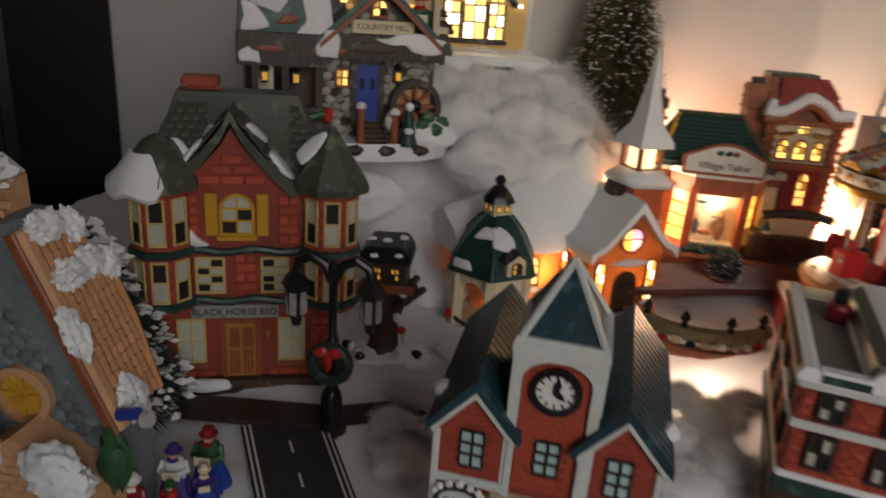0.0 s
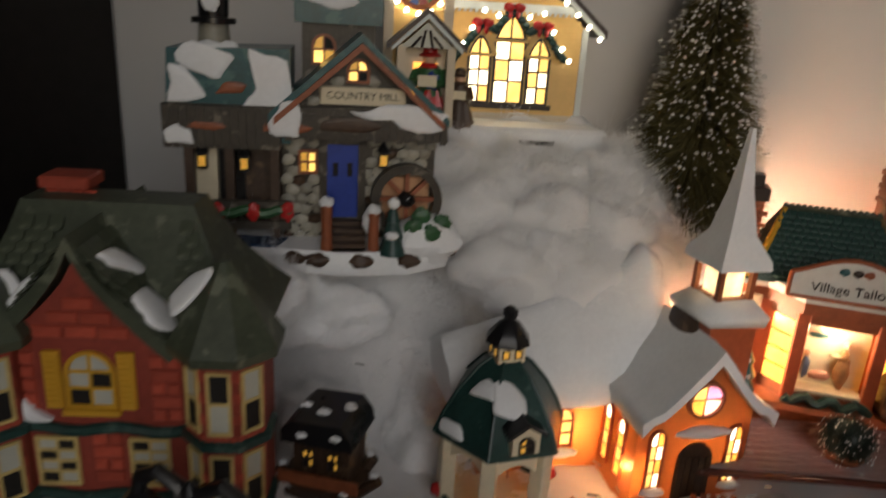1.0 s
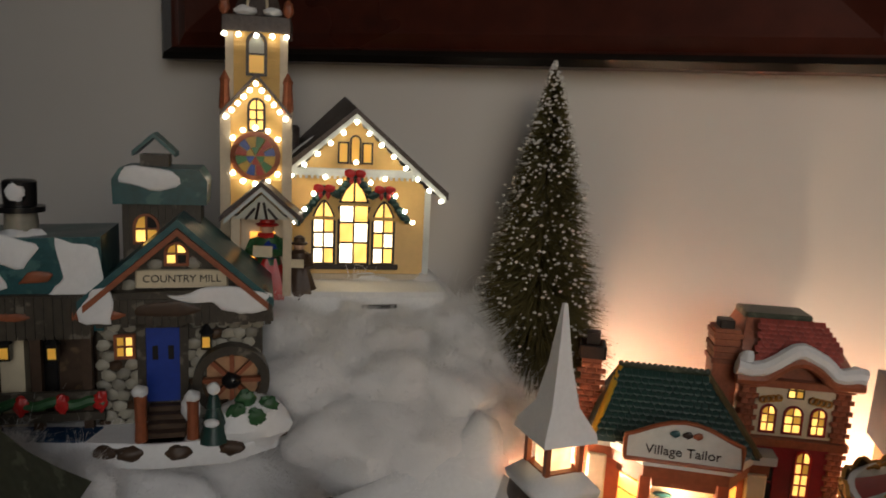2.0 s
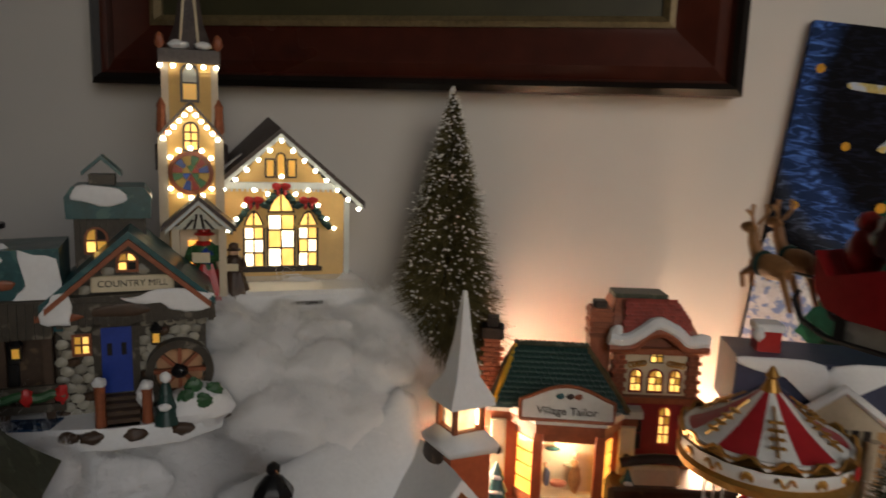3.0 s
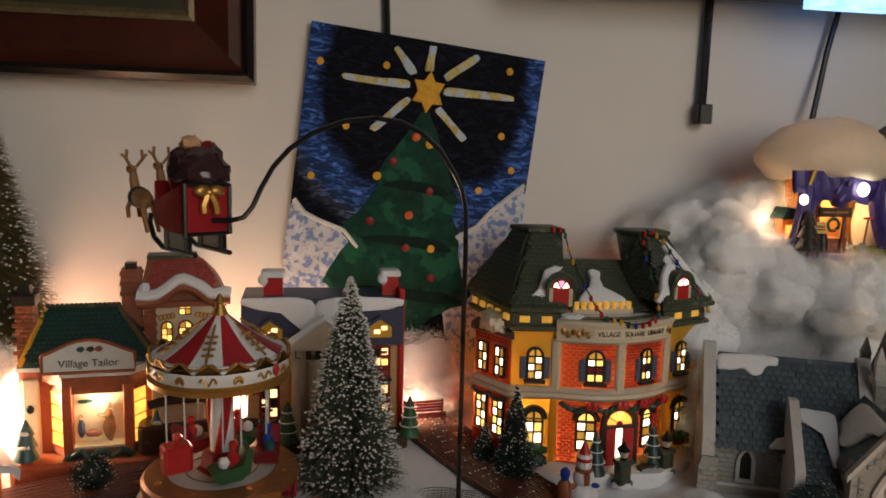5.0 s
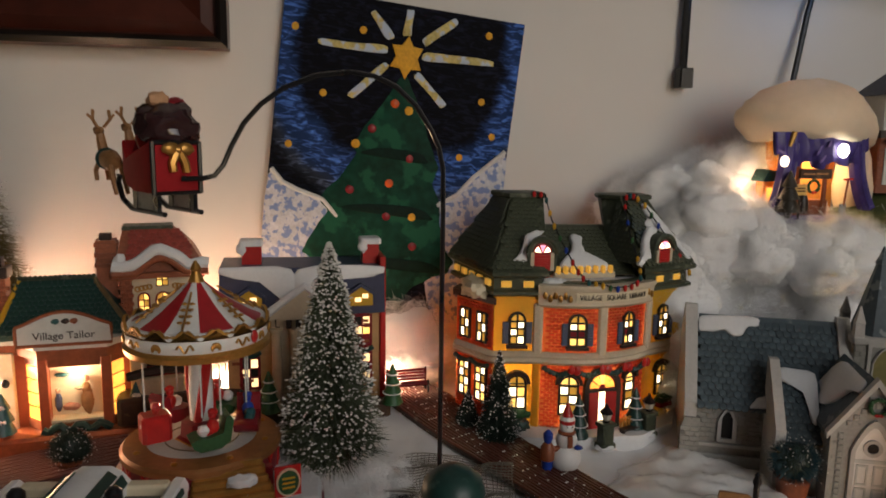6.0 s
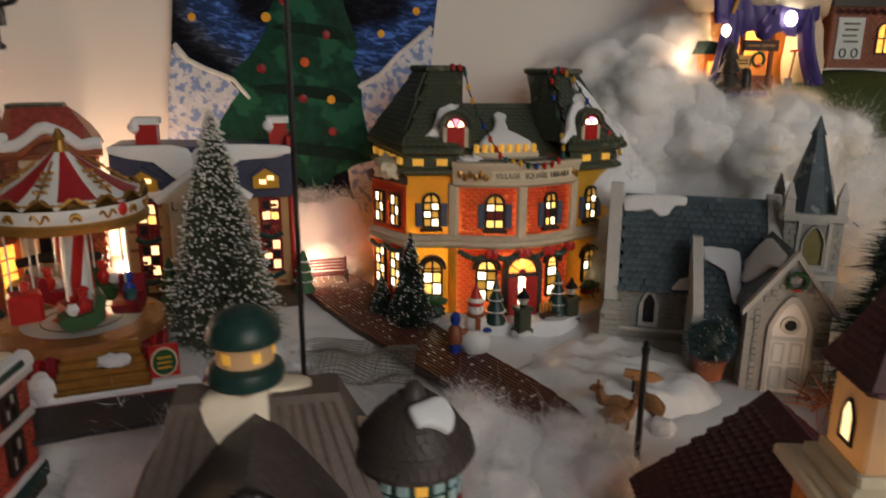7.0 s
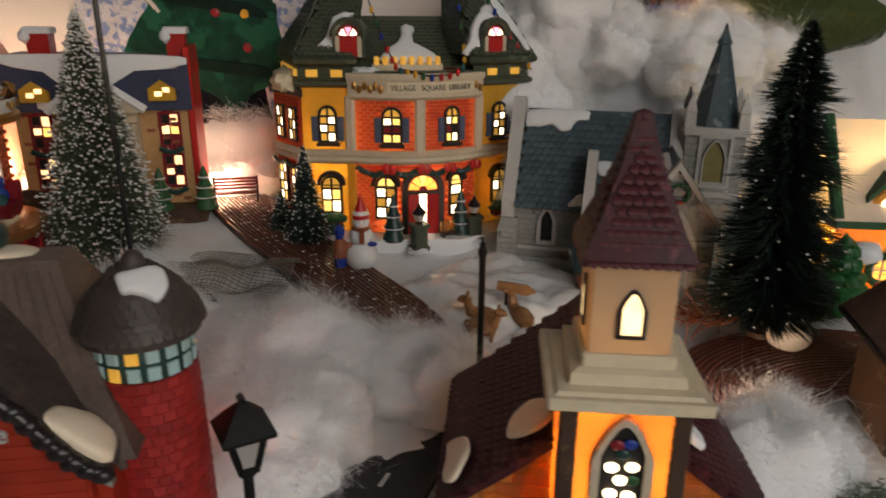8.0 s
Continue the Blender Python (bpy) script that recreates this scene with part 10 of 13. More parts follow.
    for s in (-1, 1):
        part("coping", Geo().prism([(0, 12.35), (s * 2.95, 8.35), (s * 2.95, 8.8), (0, 12.9)] if s < 0 else [(0, 12.35), (0, 12.9), (2.95, 8.8), (2.95, 8.35)][::-1], -0.3, 0.25), GREYTRIM, c, m=P, smooth=0)
    snow_patch(c, P @ T3((-0.25, 0, 12.55)) @ rz(-90) @ rx(-34), [(-5.8, -0.2), (-0.6, -0.2), (-0.5, -1.2), (-1.6, -1.5), (-2.4, -3.2), (-3.5, -3.6), (-5.8, -3.9)], 0.25, 9, 0.15)
    # the door
    dr = part("door", Geo().prism(arch_outline(2.2, 6.4, 2), -0.12, 0.2), WHITE, c, "white arched double door with round light", P @ T3((0.1, 0, 3.0)))
    ring = Geo()
    ring_geo(ring, arch_outline(2.75, 6.9, 2), arch_outline(2.2, 6.4, 2), -0.26, 0.1)
    part("door_surround", ring, GREYTRIM, dr)
    ring = Geo()
    for x in (-0.55, 0.55):
        for z0, z1 in ((0.3, 1.9), (2.1, 3.6)):
            ring_geo(ring, [(x - 0.38, z0), (x + 0.38, z0), (x + 0.38, z1), (x - 0.38, z1)], [(x - 0.26, z0 + 0.12), (x + 0.26, z0 + 0.12), (x + 0.26, z1 - 0.12), (x - 0.26, z1 - 0.12)], -0.2, -0.1)
    ring.box(-1.1, 1.1, -0.2, -0.1, 3.75, 4.0)
    part("door_panel", ring, OFFWHITE, dr, "raised door mouldings")
    rg = Geo()
    circ = [(math.cos(k * 2 * math.pi / 20), math.sin(k * 2 * math.pi / 20)) for k in range(20)]
    ring_geo(rg, [(x * 0.62, 4.85 + z * 0.62) for x, z in circ], [(x * 0.38, 4.85 + z * 0.38) for x, z in circ], -0.24, -0.1)
    part("round_frame", rg, GREYTRIM, dr)
    part("round_light", Geo().prism([(x * 0.39, 4.85 + z * 0.36) for x, z in circ], -0.16, -0.1), VOID, dr, "dark round opening")
    wreath(c, P @ T3((0.15, -0.3, 10.9)), 0.55, 3)
    # tower and spire
    W = O @ T3((11.3, 1.7, 0))
    tw = part("tower", Geo().box(0, 4, 0, 4, 2.2, 13.4), GREYST, c, "square stone tower", W)
    g = Geo()
    brick_rows(g, 0, 4, 3.4, 13.2, 0.8, 0.42, T3((0, 0, 0)), inside=lambda x, z: not (0.8 < x < 3.4 and z > 9.6))
    brick_rows(g, 0, 4, 3.4, 13.2, 0.8, 0.42, rz(-90) @ T3((-4, 0, 0)))
    tagged(part("stonework", g, GREYST, tw), kind="stuff")
    part("cornice", Geo().box(-0.25, 4.25, -0.25, 4.25, 13.4, 13.9, b=0.15), GREYTRIM, c, m=W)
    part("string_course", Geo().box(-0.15, 4.15, -0.15, 4.15, 9.0, 9.4, b=0.1), GREYTRIM, c, m=W)
    window(c, W @ T3((2.1, -0.06, 10.0)), 1.4, 2.9, [paint("dull_yellow_glass", (0.22, 0.19, 0.08), 0.3, 0.25, 2, 0.1)], 1, 1, 2, GREYTRIM, fr=0.12, proud=0.2, name="belfry_window", label="pointed window with dull yellow glass")
    fr = Geo()
    ring_geo(fr, [(-1.15, 9.7), (1.15, 9.7), (1.15, 13.4), (-1.15, 13.4)], [(-0.9, 9.95), (0.9, 9.95), (0.9, 13.2), (-0.9, 13.2)], -0.18, 0.05)
    part("window_surround", fr, GREYTRIM, c, m=W @ T3((2.1, 0, 0)))
    rings = []
    for k, (r, z) in enumerate(((1.9, 13.9), (1.5, 15.2), (1.0, 17.2), (0.45, 19.3), (0.42, 19.4), (0.55, 19.45), (0.3, 20.0), (0.05, 20.8))):
        rings.append((r, z))
    sp = part("spire", Geo().lathe(rings, 8, phase=math.pi / 8), SLATE, c, "tapering slate spire", W @ T3((2, 2, 0)), smooth=20)
    for x in (0.25, 3.75):
        for y in (0.25, 3.75):
            part("pinnacle", Geo().lathe([(0.5, 13.9), (0.45, 14.9), (0.5, 15.0), (0.05, 16.3)], 4, phase=math.pi / 4), GREYTRIM if y < 1 else GREYST, c, m=W @ T3((x, y, 0)), smooth=0)
    return c


def wreath(parent, m, r, seed, bow=RED, name="wreath"):
    rnd = random.Random(seed)
    g = Geo()
    for k in range(26):
        a = k * 2 * math.pi / 26
        g.lump((math.cos(a) * r, rnd.uniform(-0.05, 0.05), math.sin(a) * r), (r * 0.26, r * 0.24, r * 0.26), k + seed, 0.5, 2, 7, 5)
    w = tagged(part(name, g, GREEN, parent, "green wreath with a red bow", m), kind="stuff")
    part("bow", Geo().lump((-0.22 * r, -0.25 * r, -r), (0.3 * r, 0.15 * r, 0.22 * r), 2, 0.3, 1, 8, 6).lump((0.22 * r, -0.25 * r, -r), (0.3 * r, 0.15 * r, 0.22 * r), 5, 0.3, 1, 8, 6), bow, w)
    return w


stone_church()


def deer(x, y, z, yaw, s, label, lying=False):
    g = Geo()
    lift = 0.55 if lying else 1.15
    g.lump((0, 0, lift), (1.1, 0.58, 0.6), 3, 0.15, 1, 14, 9)
    g.lump((0.72, 0, lift + 0.2), (0.45, 0.36, 0.5), 4, 0.12, 1, 10, 7)
    g.tube([(0.8, 0, lift + 0.2), (1.0, 0, lift + 0.7), (1.1, 0, lift + 1.0)], 0.36, 8, r1=0.26)
    g.lump((1.26, 0, lift + 1.15), (0.46, 0.3, 0.3), 6, 0.1, 1, 10, 7)
    g.lump((1.62, 0, lift + 1.06), (0.16, 0.13, 0.12), 7, 0.05, 1, 8, 5)
    for sy in (-1, 1):
        g.lump((1.1, sy * 0.38, lift + 1.4), (0.12, 0.26, 0.16), 8, 0.1, 1, 8, 5)
        if not lying:
            for lx in (-0.7, 0.72):
                g.tube([(lx, sy * 0.25, lift - 0.1), (lx + 0.08, sy * 0.27, 0.6), (lx, sy * 0.27, 0)], 0.2, 7, r1=0.1)
        else:
            g.lump((0.7, sy * 0.35, 0.18), (0.55, 0.16, 0.18), 9, 0.1, 1, 8, 5)
            g.lump((-0.6, sy * 0.42, 0.25), (0.5, 0.2, 0.25), 10, 0.1, 1, 8, 5)
    g.lump((-1.0, 0, lift + 0.2), (0.16, 0.12, 0.2), 11, 0.1, 1, 8, 5)
    g.v = [(p[0] * s, p[1] * s, p[2] * s) for p in g.v]
    return solo("deer", g, TAN, label, "deer figurine", x, y, z, yaw, "deer figurines")


deer(73.9, 36.2, 2.5, -25, 0.9, "small tan painted deer standing on snow")
deer(74.3, 37.3, 2.6, 165, 0.95, "small brown deer standing behind a fawn on snow")
deer(76.6, 37.0, 2.5, 110, 1.0, "small tan deer figurine beside a wooden sign")
sg = thing("arrow_sign", 75.9, 38.2, 2.4, -15, "small wooden arrow sign on a stick", "sign")
part("stick", Geo().tube([(0, 0, 0), (0, 0, 2.9)], 0.1, 6), TIMBER, sg)
part("board", Geo().prism([(-1.0, 2.5), (0.9, 2.4), (1.5, 2.75), (0.9, 3.1), (-1.0, 3.05)], -0.12, 0.12), TAN, sg, "pale wooden arrow board", ry(8))
solo("snow_lump", Geo().lump((0, 0, 0.4), (0.9, 0.8, 0.7), 3, 0.3, 1.5), COTTON, "small lump of packed white snow by the deer", "snow lump", 76.6, 35.6, 2.3)

lp = thing("lamp_post", 72.7, 31.0, 1.6, 0, "thin black metal post with a flared base", "post")
part("base", Geo().lathe([(0.55, 0), (0.55, 0.3), (0.4, 0.5), (0.42, 1.0), (0.25, 1.5), (0.3, 1.6), (0.18, 1.8)], 14), BLACK, lp)
part("pole", Geo().tube([(0, 0, 1.7), (0, 0, 8.5)], 0.17, 10), BLACK, lp)
part("cap", Geo().lathe([(0.22, 8.4), (0.24, 8.6), (0.15, 8.8), (0.17, 8.95), (0.04, 9.1)], 10), BLACK, lp)


# ---- the tent on the hill ----
def market_tent():
    b = 21.4
    c = thing("market_tent", 94.9, 57.5, b, 0, "purple draped market tent under a thick lit snow roof", "tent")
    O = T3((-94.0, -57.5, -b))
    roof = Geo().loft([[(94.4 + cx + rx_ * math.cos(q) * (1.0 + 0.04 * math.sin(3 * q)), 59 + ry_ * math.sin(q), z + dz * math.cos(q)) for q in (2 * math.pi * k / 36 for k in range(36))]
                       for cx, rx_, ry_, z, dz in ((0.2, 4.4, 2.6, 28.9, 0.3), (0.1, 5.8, 3.8, 29.1, 0.2), (0, 6.9, 4.3, 30.0, -0.1), (0, 7.1, 4.4, 31.0, -0.2), (0.2, 6.6, 4.1, 32.1, -0.1), (0.5, 5.4, 3.4, 33.2, 0), (0.8, 3.6, 2.3, 34.1, 0), (1.0, 1.5, 1.0, 34.55, 0), (1.1, 0.2, 0.2, 34.6, 0))])
    roof.v = [(x, y, z - 0.16 * max(0, x - 95.5) ** 1.3 + 0.7 * noise.noise(Vector((x, y, z)) * 0.45) + (0.25 * noise.noise(Vector((x, y, z)) * 1.2))) for x, y, z in roof.v]
    part("roof", roof, SNOW_T, c, "rounded cream snow roof glowing from within", O, smooth=80)
    g = Geo()
    top = [(88.6 + 9.6 * k / 24, 55.6 + 0.16 * math.sin(k * 1.7), 29.6) for k in range(25)]
    mid = [(88.6 + 9.6 * k / 24, 55.4 + 0.25 * math.sin(k * 2.1), 28.2 + 0.2 * math.sin(k)) for k in range(25)]
    bot = [(88.9 + 9.1 * k / 24, 55.6 + 0.3 * math.sin(k * 1.9), 26.6 + 0.35 * math.sin(k * 0.9) + 0.9 * abs(k / 12 - 1) ** 2) for k in range(25)]
    back = [[(x, y + 0.35, z) for x, y, z in row] for row in (bot, mid, top)]
    g.loft([top, mid, bot] + back, closed=False, caps=False)
    g.f.append(tuple(range(0, 25)) + tuple(range(149, 124, -1)))
    part("valance", g, PURPLE, c, "purple gathered cloth front", O, smooth=70)
    for x0, x1, xb, nm in ((89.6, 91.3, -1.0, 1), (96.6, 98.0, 2.4, 2)):
        rows = []
        for i in range(9):
            t = i / 8
            w = lerp(x1 - x0, (x1 - x0) * (0.75 + 0.5 * t), t)
            cx = (x0 + x1) / 2 + xb * t * t
            rows.append([(cx + w / 2 * math.cos(q) * (1 + 0.12 * math.sin(5 * q)), 55.9 + 0.6 * math.sin(q) * (1 + 0.2 * math.sin(7 * q + nm)), 28.6 - 7.1 * t) for q in (2 * math.pi * k / 20 for k in range(20))])
        part("drape", Geo().loft(rows), PURPLE, c, "hanging purple curtain", O, smooth=70)
    for k, (x, z, l, an) in enumerate(((93.0, 28.0, 1.1, 30), (94.0, 28.6, 0.7, 20), (93.4, 27.2, 0.9, 40))):
        part("fold", Geo().ball((0, 0, 0), (0.14, 0.08, l / 2), 8, 6), PURPLE_L, c, m=O @ T3((x, 55.25, z)) @ ry(an))
    part("back_wall", Geo().box(90.8, 98.2, 59.6, 60.0, 21.4, 29.5), WARM_T, c, "orange-lit back wall", O)
    part("floor", Geo().lathe([(5.4, 21.3), (5.6, 21.7), (5.3, 22.0)], 30, sy=0.62), PURPLE_L, c, "pale purple stepped base", O @ T3((94.2, 58.2, 0)))
    part("snow_bank", Geo().lump((99.0, 58.0, 24.6), (1.6, 1.8, 4.2), 4, 0.2, 1.2), SNOW_T, c, "cream snow banked against the side", O, smooth=80)
    part("lamp", Geo().ball((95.3, 55.1, 28.0), (0.55, 0.3, 0.62), 16, 9), LED, c, "bright white oval lamp", O)
    part("lamp", Geo().ball((89.5, 55.2, 27.0), (0.42, 0.25, 0.5), 14, 8), LIT_W, c, "small white oval lamp", O)
    s = part("sign_board", Geo().box(91.8, 95.2, 56.0, 56.3, 25.4, 26.3, b=0.1), DKBROWN, c, "brown wooden sign board with carved marks", O)
    part("marks", Geo().box(92.2, 93.3, 55.93, 56.05, 25.75, 25.92).box(93.5, 94.7, 55.93, 56.05, 25.78, 25.93), TAN, s)
    for x in (91.9, 94.7):
        part("post", Geo().tube([(x, 56.4, 21.6), (x, 56.4, 28.0)], 0.22, 8), COPPER, c, "orange wooden post", O)
    part("counter", Geo().box(91.6, 95.4, 56.6, 57.8, 21.6, 23.4, b=0.1), COPPER, c, "wooden counter", O)
    wreath(c, O @ T3((93.3, 56.0, 24.7)), 0.55, 7)
    part("beam", Geo().tube([(90.1, 55.5, 28.3), (90.5, 55.5, 29.6)], 0.24, 8), GOLD, c, "gilded beam end", O)
    bulb_lamp("tent_bulb", 95.5, 58.4, 26.2, 0.1, (1.0, 0.62, 0.26), 0.5)
    bulb_lamp("tent_roof_bulb", 94.6, 58.6, 30.6, 0.009, (1.0, 0.8, 0.56), 0.6)


market_tent()
ks = thing("little_stall", 90.4, 57.6, 21.9, 10, "tiny orange stall with a green roof beside a tent", "stall")
part("body", Geo().box(-0.75, 0.75, -0.5, 0.5, 0, 3.4, b=0.1), WARM_T, ks, "orange wooden body")
part("roof", Geo().prism([(-1.1, 3.2), (1.1, 3.2), (0.7, 4.1), (-0.5, 4.3)], -0.8, 0.8), DKGREEN, ks)
part("hatch", Geo().box(-0.4, 0.45, -0.58, -0.45, 1.4, 2.6), LIT_O, ks, "lit serving hatch")
yg = thing("price_sign", 92.0, 54.9, 21.8, 0, "small yellow sign with unreadable lines", "sign")
part("post", Geo().tube([(0, 0, 0), (0, 0, 2.4)], 0.09, 6), TIMBER, yg)
part("board", Geo().box(-0.65, 0.65, -0.1, 0.1, 2.2, 3.2, b=0.06), YELLOW, yg, "pale yellow board")
part("lettering", Geo().box(-0.45, 0.4, -0.14, -0.08, 2.75, 2.87).box(-0.4, 0.45, -0.14, -0.08, 2.5, 2.62), DKBROWN, yg)
sv = thing("toy_shovel", 96.5, 54.8, 21.8, 0, "toy shovel with red handle stuck upright in snow", "shovel")
part("handle", Geo().tube([(0, 0, 1.2), (0.25, 0, 3.6)], 0.1, 6), COPPER, sv)
part("grip", Geo().tube([(-0.2, 0, 3.6), (0.7, 0, 3.65)], 0.1, 6), RED, sv)
part("blade", Geo().box(-0.45, 0.3, -0.06, 0.06, 0, 1.4, b=0.05), GREYST, sv)
solo("grey_fir", Geo().lathe([(0.3, 0), (0.3, 0.5), (1.15, 0.6), (0.6, 1.7), (0.95, 1.75), (0.45, 2.8), (0.7, 2.85), (0.05, 4.3)], 14), TIMBER, "small grey carved fir tree by a tent", "tree", 90.9, 54.9, 21.9)
solo("stallkeeper_figurine", Geo().lathe([(0.5, 0), (0.55, 0.8), (0.4, 1.6), (0.2, 1.8), (0.34, 2.1), (0.3, 2.5), (0.05, 2.75)], 12), DARK, "tiny dark figurine behind a tent counter", "figurine", 93.4, 56.3, 23.4 - 1.2)


# ---- clock-tower house on its green mound ----
def tower_house():
    solo("green_mound", Geo().lump((0, 0, 0), (8.6, 5.2, 3.2), 6, 0.12, 1.0, 36, 16), paint("moss_green", (0.045, 0.06, 0.012), 0.7, 0.5, 2, 0.5), "mossy green painted mound under a tower house", "mound", 105.4, 57.6, 20.8)
    c = thing("tower_house", 105.0, 56.6, 24.0, -6, "small dark brick tower house with a white notice panel", "house")
    part("wall", Geo().box(-3.5, 3.5, 0, 5, 0, 5.6, b=0.1), BROWNBRICK, c)
    g = Geo()
    brick_rows(g, -3.4, 3.4, 0.3, 5.4, 0.6, 0.3, T3((0, -0.01, 0)), inside=lambda x, z: not (-3.2 < x < 0.0))
    tagged(part("brickwork", g, BROWNBRICK, c), kind="stuff")
    pn = part("notice_panel", Geo().box(-2.9, -0.4, -0.16, 0, 0.8, 4.3, b=0.06), OFFWHITE, c, "pale notice panel with lines of text")
    for k in range(4):
        part("lettering", Geo().box(-2.4 + 0.15 * (k % 2), -0.9 - 0.1 * (k % 3), -0.22, -0.14, 3.7 - 0.5 * k, 3.85 - 0.5 * k), DKBROWN, pn)
    for x in (-2.2, -1.1):
        rg = Geo()
        circ = [(x + 0.32 * math.cos(k * math.pi / 8), 1.3 + 0.42 * math.sin(k * math.pi / 8)) for k in range(16)]
        ring_geo(rg, circ, [(x + (px - x) * 0.7, 1.3 + (pz - 1.3) * 0.75) for px, pz in circ], -0.24, -0.14)
        part("ring", rg, DARK, pn)
    part("belt", Geo().box(-3.8, 3.8, -0.35, 5.3, 5.2, 5.9, b=0.12), DARK, c, "dark cornice belt")
    part("garland", Geo().tube([(-3.2 + 0.4 * k, -0.35, 4.95 - 0.25 * math.sin(k * 1.57) ** 2) for k in range(17)], 0.14, 6), MAROON, c, "dark red swag")
    up = part("upper_wall", Geo().box(-3.1, 1.2, 0.2, 4, 5.9, 9.2, b=0.1), OFFWHITE, c, "pale upper storey")
    window(c, T3((-1.2, 0.15, 6.2)), 1.0, 1.9, [LIT_W], 2, 3, 1, DARK, name="window")
    window(c, T3((1.6, -0.05, 1.2)), 1.3, 2.4, [LIT_O], 2, 2, 1, DARK, name="window")
    part("roof", hip_geo(-3.7, 1.8, -0.3, 4.6, 9.2, -1.4, -0.6, 1.7, 2.5, 11.6), CHARCOAL, c)


tower_house()


# ---- yellow lit house behind the fir ----
def yellow_house():
    b = 2.4
    c = thing("yellow_cottage", 98.0, 38.3, b, -14, "lit yellow clapboard cottage with snowy green-trimmed roof", "house")
    O = T3((0, 0, -b))
    part("wall", Geo().box(0.2, 8.0, 0, 6, 2.2, 8.2), YEL_T, c, "yellow wall glowing from within", O)
    for k in range(13):
        z = 2.3 + 0.45 * k
        part("clapboard", Geo().add([(0.2, 0.02, z), (8.0, 0.02, z), (8.0, -0.14, z), (0.2, -0.14, z), (0.2, -0.04, z + 0.46), (8.0, -0.04, z + 0.46)], [(0, 1, 2, 3), (3, 2, 5, 4), (0, 3, 4), (2, 1, 5)]), YEL_T, c, m=O, smooth=0)
    part("eave_band", Geo().box(-0.2, 8.4, -0.5, 6.4, 8.2, 8.9, b=0.15), GREEN, c, "green eave band", O)
    part("roof", Geo().prism([(-0.8, 8.8), (7.2, 8.8), (3.2, 14.8)], -8.6, 0.3, O @ rz(90)), SNOW_T, c, "cream snowy roof", smooth=0)
    part("gable_trim", Geo().tube([(-0.25, -0.8, 9.0), (-0.25, 3.2, 15.0)], 0.42, 8), GREEN, c, "green roof edge", O)
    d = part("dormer", Geo().prism([(-0.9, 0), (0.9, 0), (0.9, 1.0), (0, 1.9), (-0.9, 1.0)], -0.3, 2.0), YEL_T, c, "small lit dormer", O @ T3((3.0, 0.2, 9.0)))
    part("pane", Geo().prism(arch_outline(0.7, 1.0, 1), -0.4, -0.25), LIT_W, d, m=T3((0, 0, 0.2)))
    part("dormer_roof", Geo().prism([(-1.3, 0.9), (0, 2.3), (1.3, 0.9), (1.3, 1.3), (0, 2.8), (-1.3, 1.3)], -0.5, 2.2), GREEN, d)
    part("door_post", Geo().tube([(1.1, -0.5, 2.3), (1.1, -0.5, 6.0)], 0.3, 8), BROWNBRICK, c, "brick-red porch post", O)
    part("porch_snow", Geo().lump((1.9, -0.6, 6.6), (1.2, 0.9, 0.75), 3, 0.2), SNOW, c, "snow cushion on the porch", O)
    wreath(c, O @ T3((3.5, -0.45, 5.4)), 1.0, 9)
    window(c, O @ T3((3.5, -0.1, 4.4)), 1.0, 1.5, [LIT_O], 2, 2, 0, CREAM)
    part("step", Geo().box(0.9, 2.6, -1.4, 0, 2.2, 3.0, b=0.1), YEL_T, c, "yellow door step", O)
    bulb_lamp("cottage_bulb", 102.0, 40.0, 6.0, 0.4, (1.0, 0.7, 0.3), 0.5)
    bulb_lamp("cottage_bulb", 101.6, 40.6, 10.6, 0.12, (1.0, 0.72, 0.4), 0.5)


yellow_house()


def green_fir(x, y, z, h, label):
    t = thing("green_fir", x, y, z, 0, label, "tree")
    part("trunk", Geo().tube([(0, 0, 0), (0, 0, h * 0.3)], 0.3, 8), DKBROWN, t)
    g = Geo()
    rnd = random.Random(5)
    for k in range(5):
        for i in range(9 - k):
            a = i * 2 * math.pi / (9 - k) + k
            r = h * 0.27 * (1 - k / 5.3)
            g.lump((math.cos(a) * r, math.sin(a) * r, h * (0.2 + 0.165 * k)), (h * 0.12, h * 0.12, h * 0.11), i + 11 * k, 0.4, 1.6, 9, 7)
    g.lump((0, 0, h * 0.93), (h * 0.08, h * 0.08, h * 0.14), 2, 0.2)
    g.lump((0, 0, h * 0.45), (h * 0.2, h * 0.2, h * 0.35), 2, 0.2)
    part("crown", g, paint("bright_fir_green", (0.02, 0.11, 0.03), 0.4, 0.4, 3, 0.3), t)


green_fir(96.9, 35.6, 3.0, 5.2, "small glossy green moulded fir tree")
solo("white_ball_stand", Geo().lump((0, 0, 0.9), (1.3, 1.3, 1.0), 3, 0.06, 1, 20, 12).ball((0.1, 0, 1.9), 0.2, 8, 6), WHITE, "white ribbed ball at the foot of a fir", "ornament", 91.1, 31.8, 3.1)
solo("orange_pot", Geo().lathe([(0.6, 0), (0.85, 0.9), (0.9, 1.0), (0.75, 1.05), (0.7, 0.8)], 14), COPPER, "small orange clay pot on snow", "pot", 93.9, 35.2, 3.1)


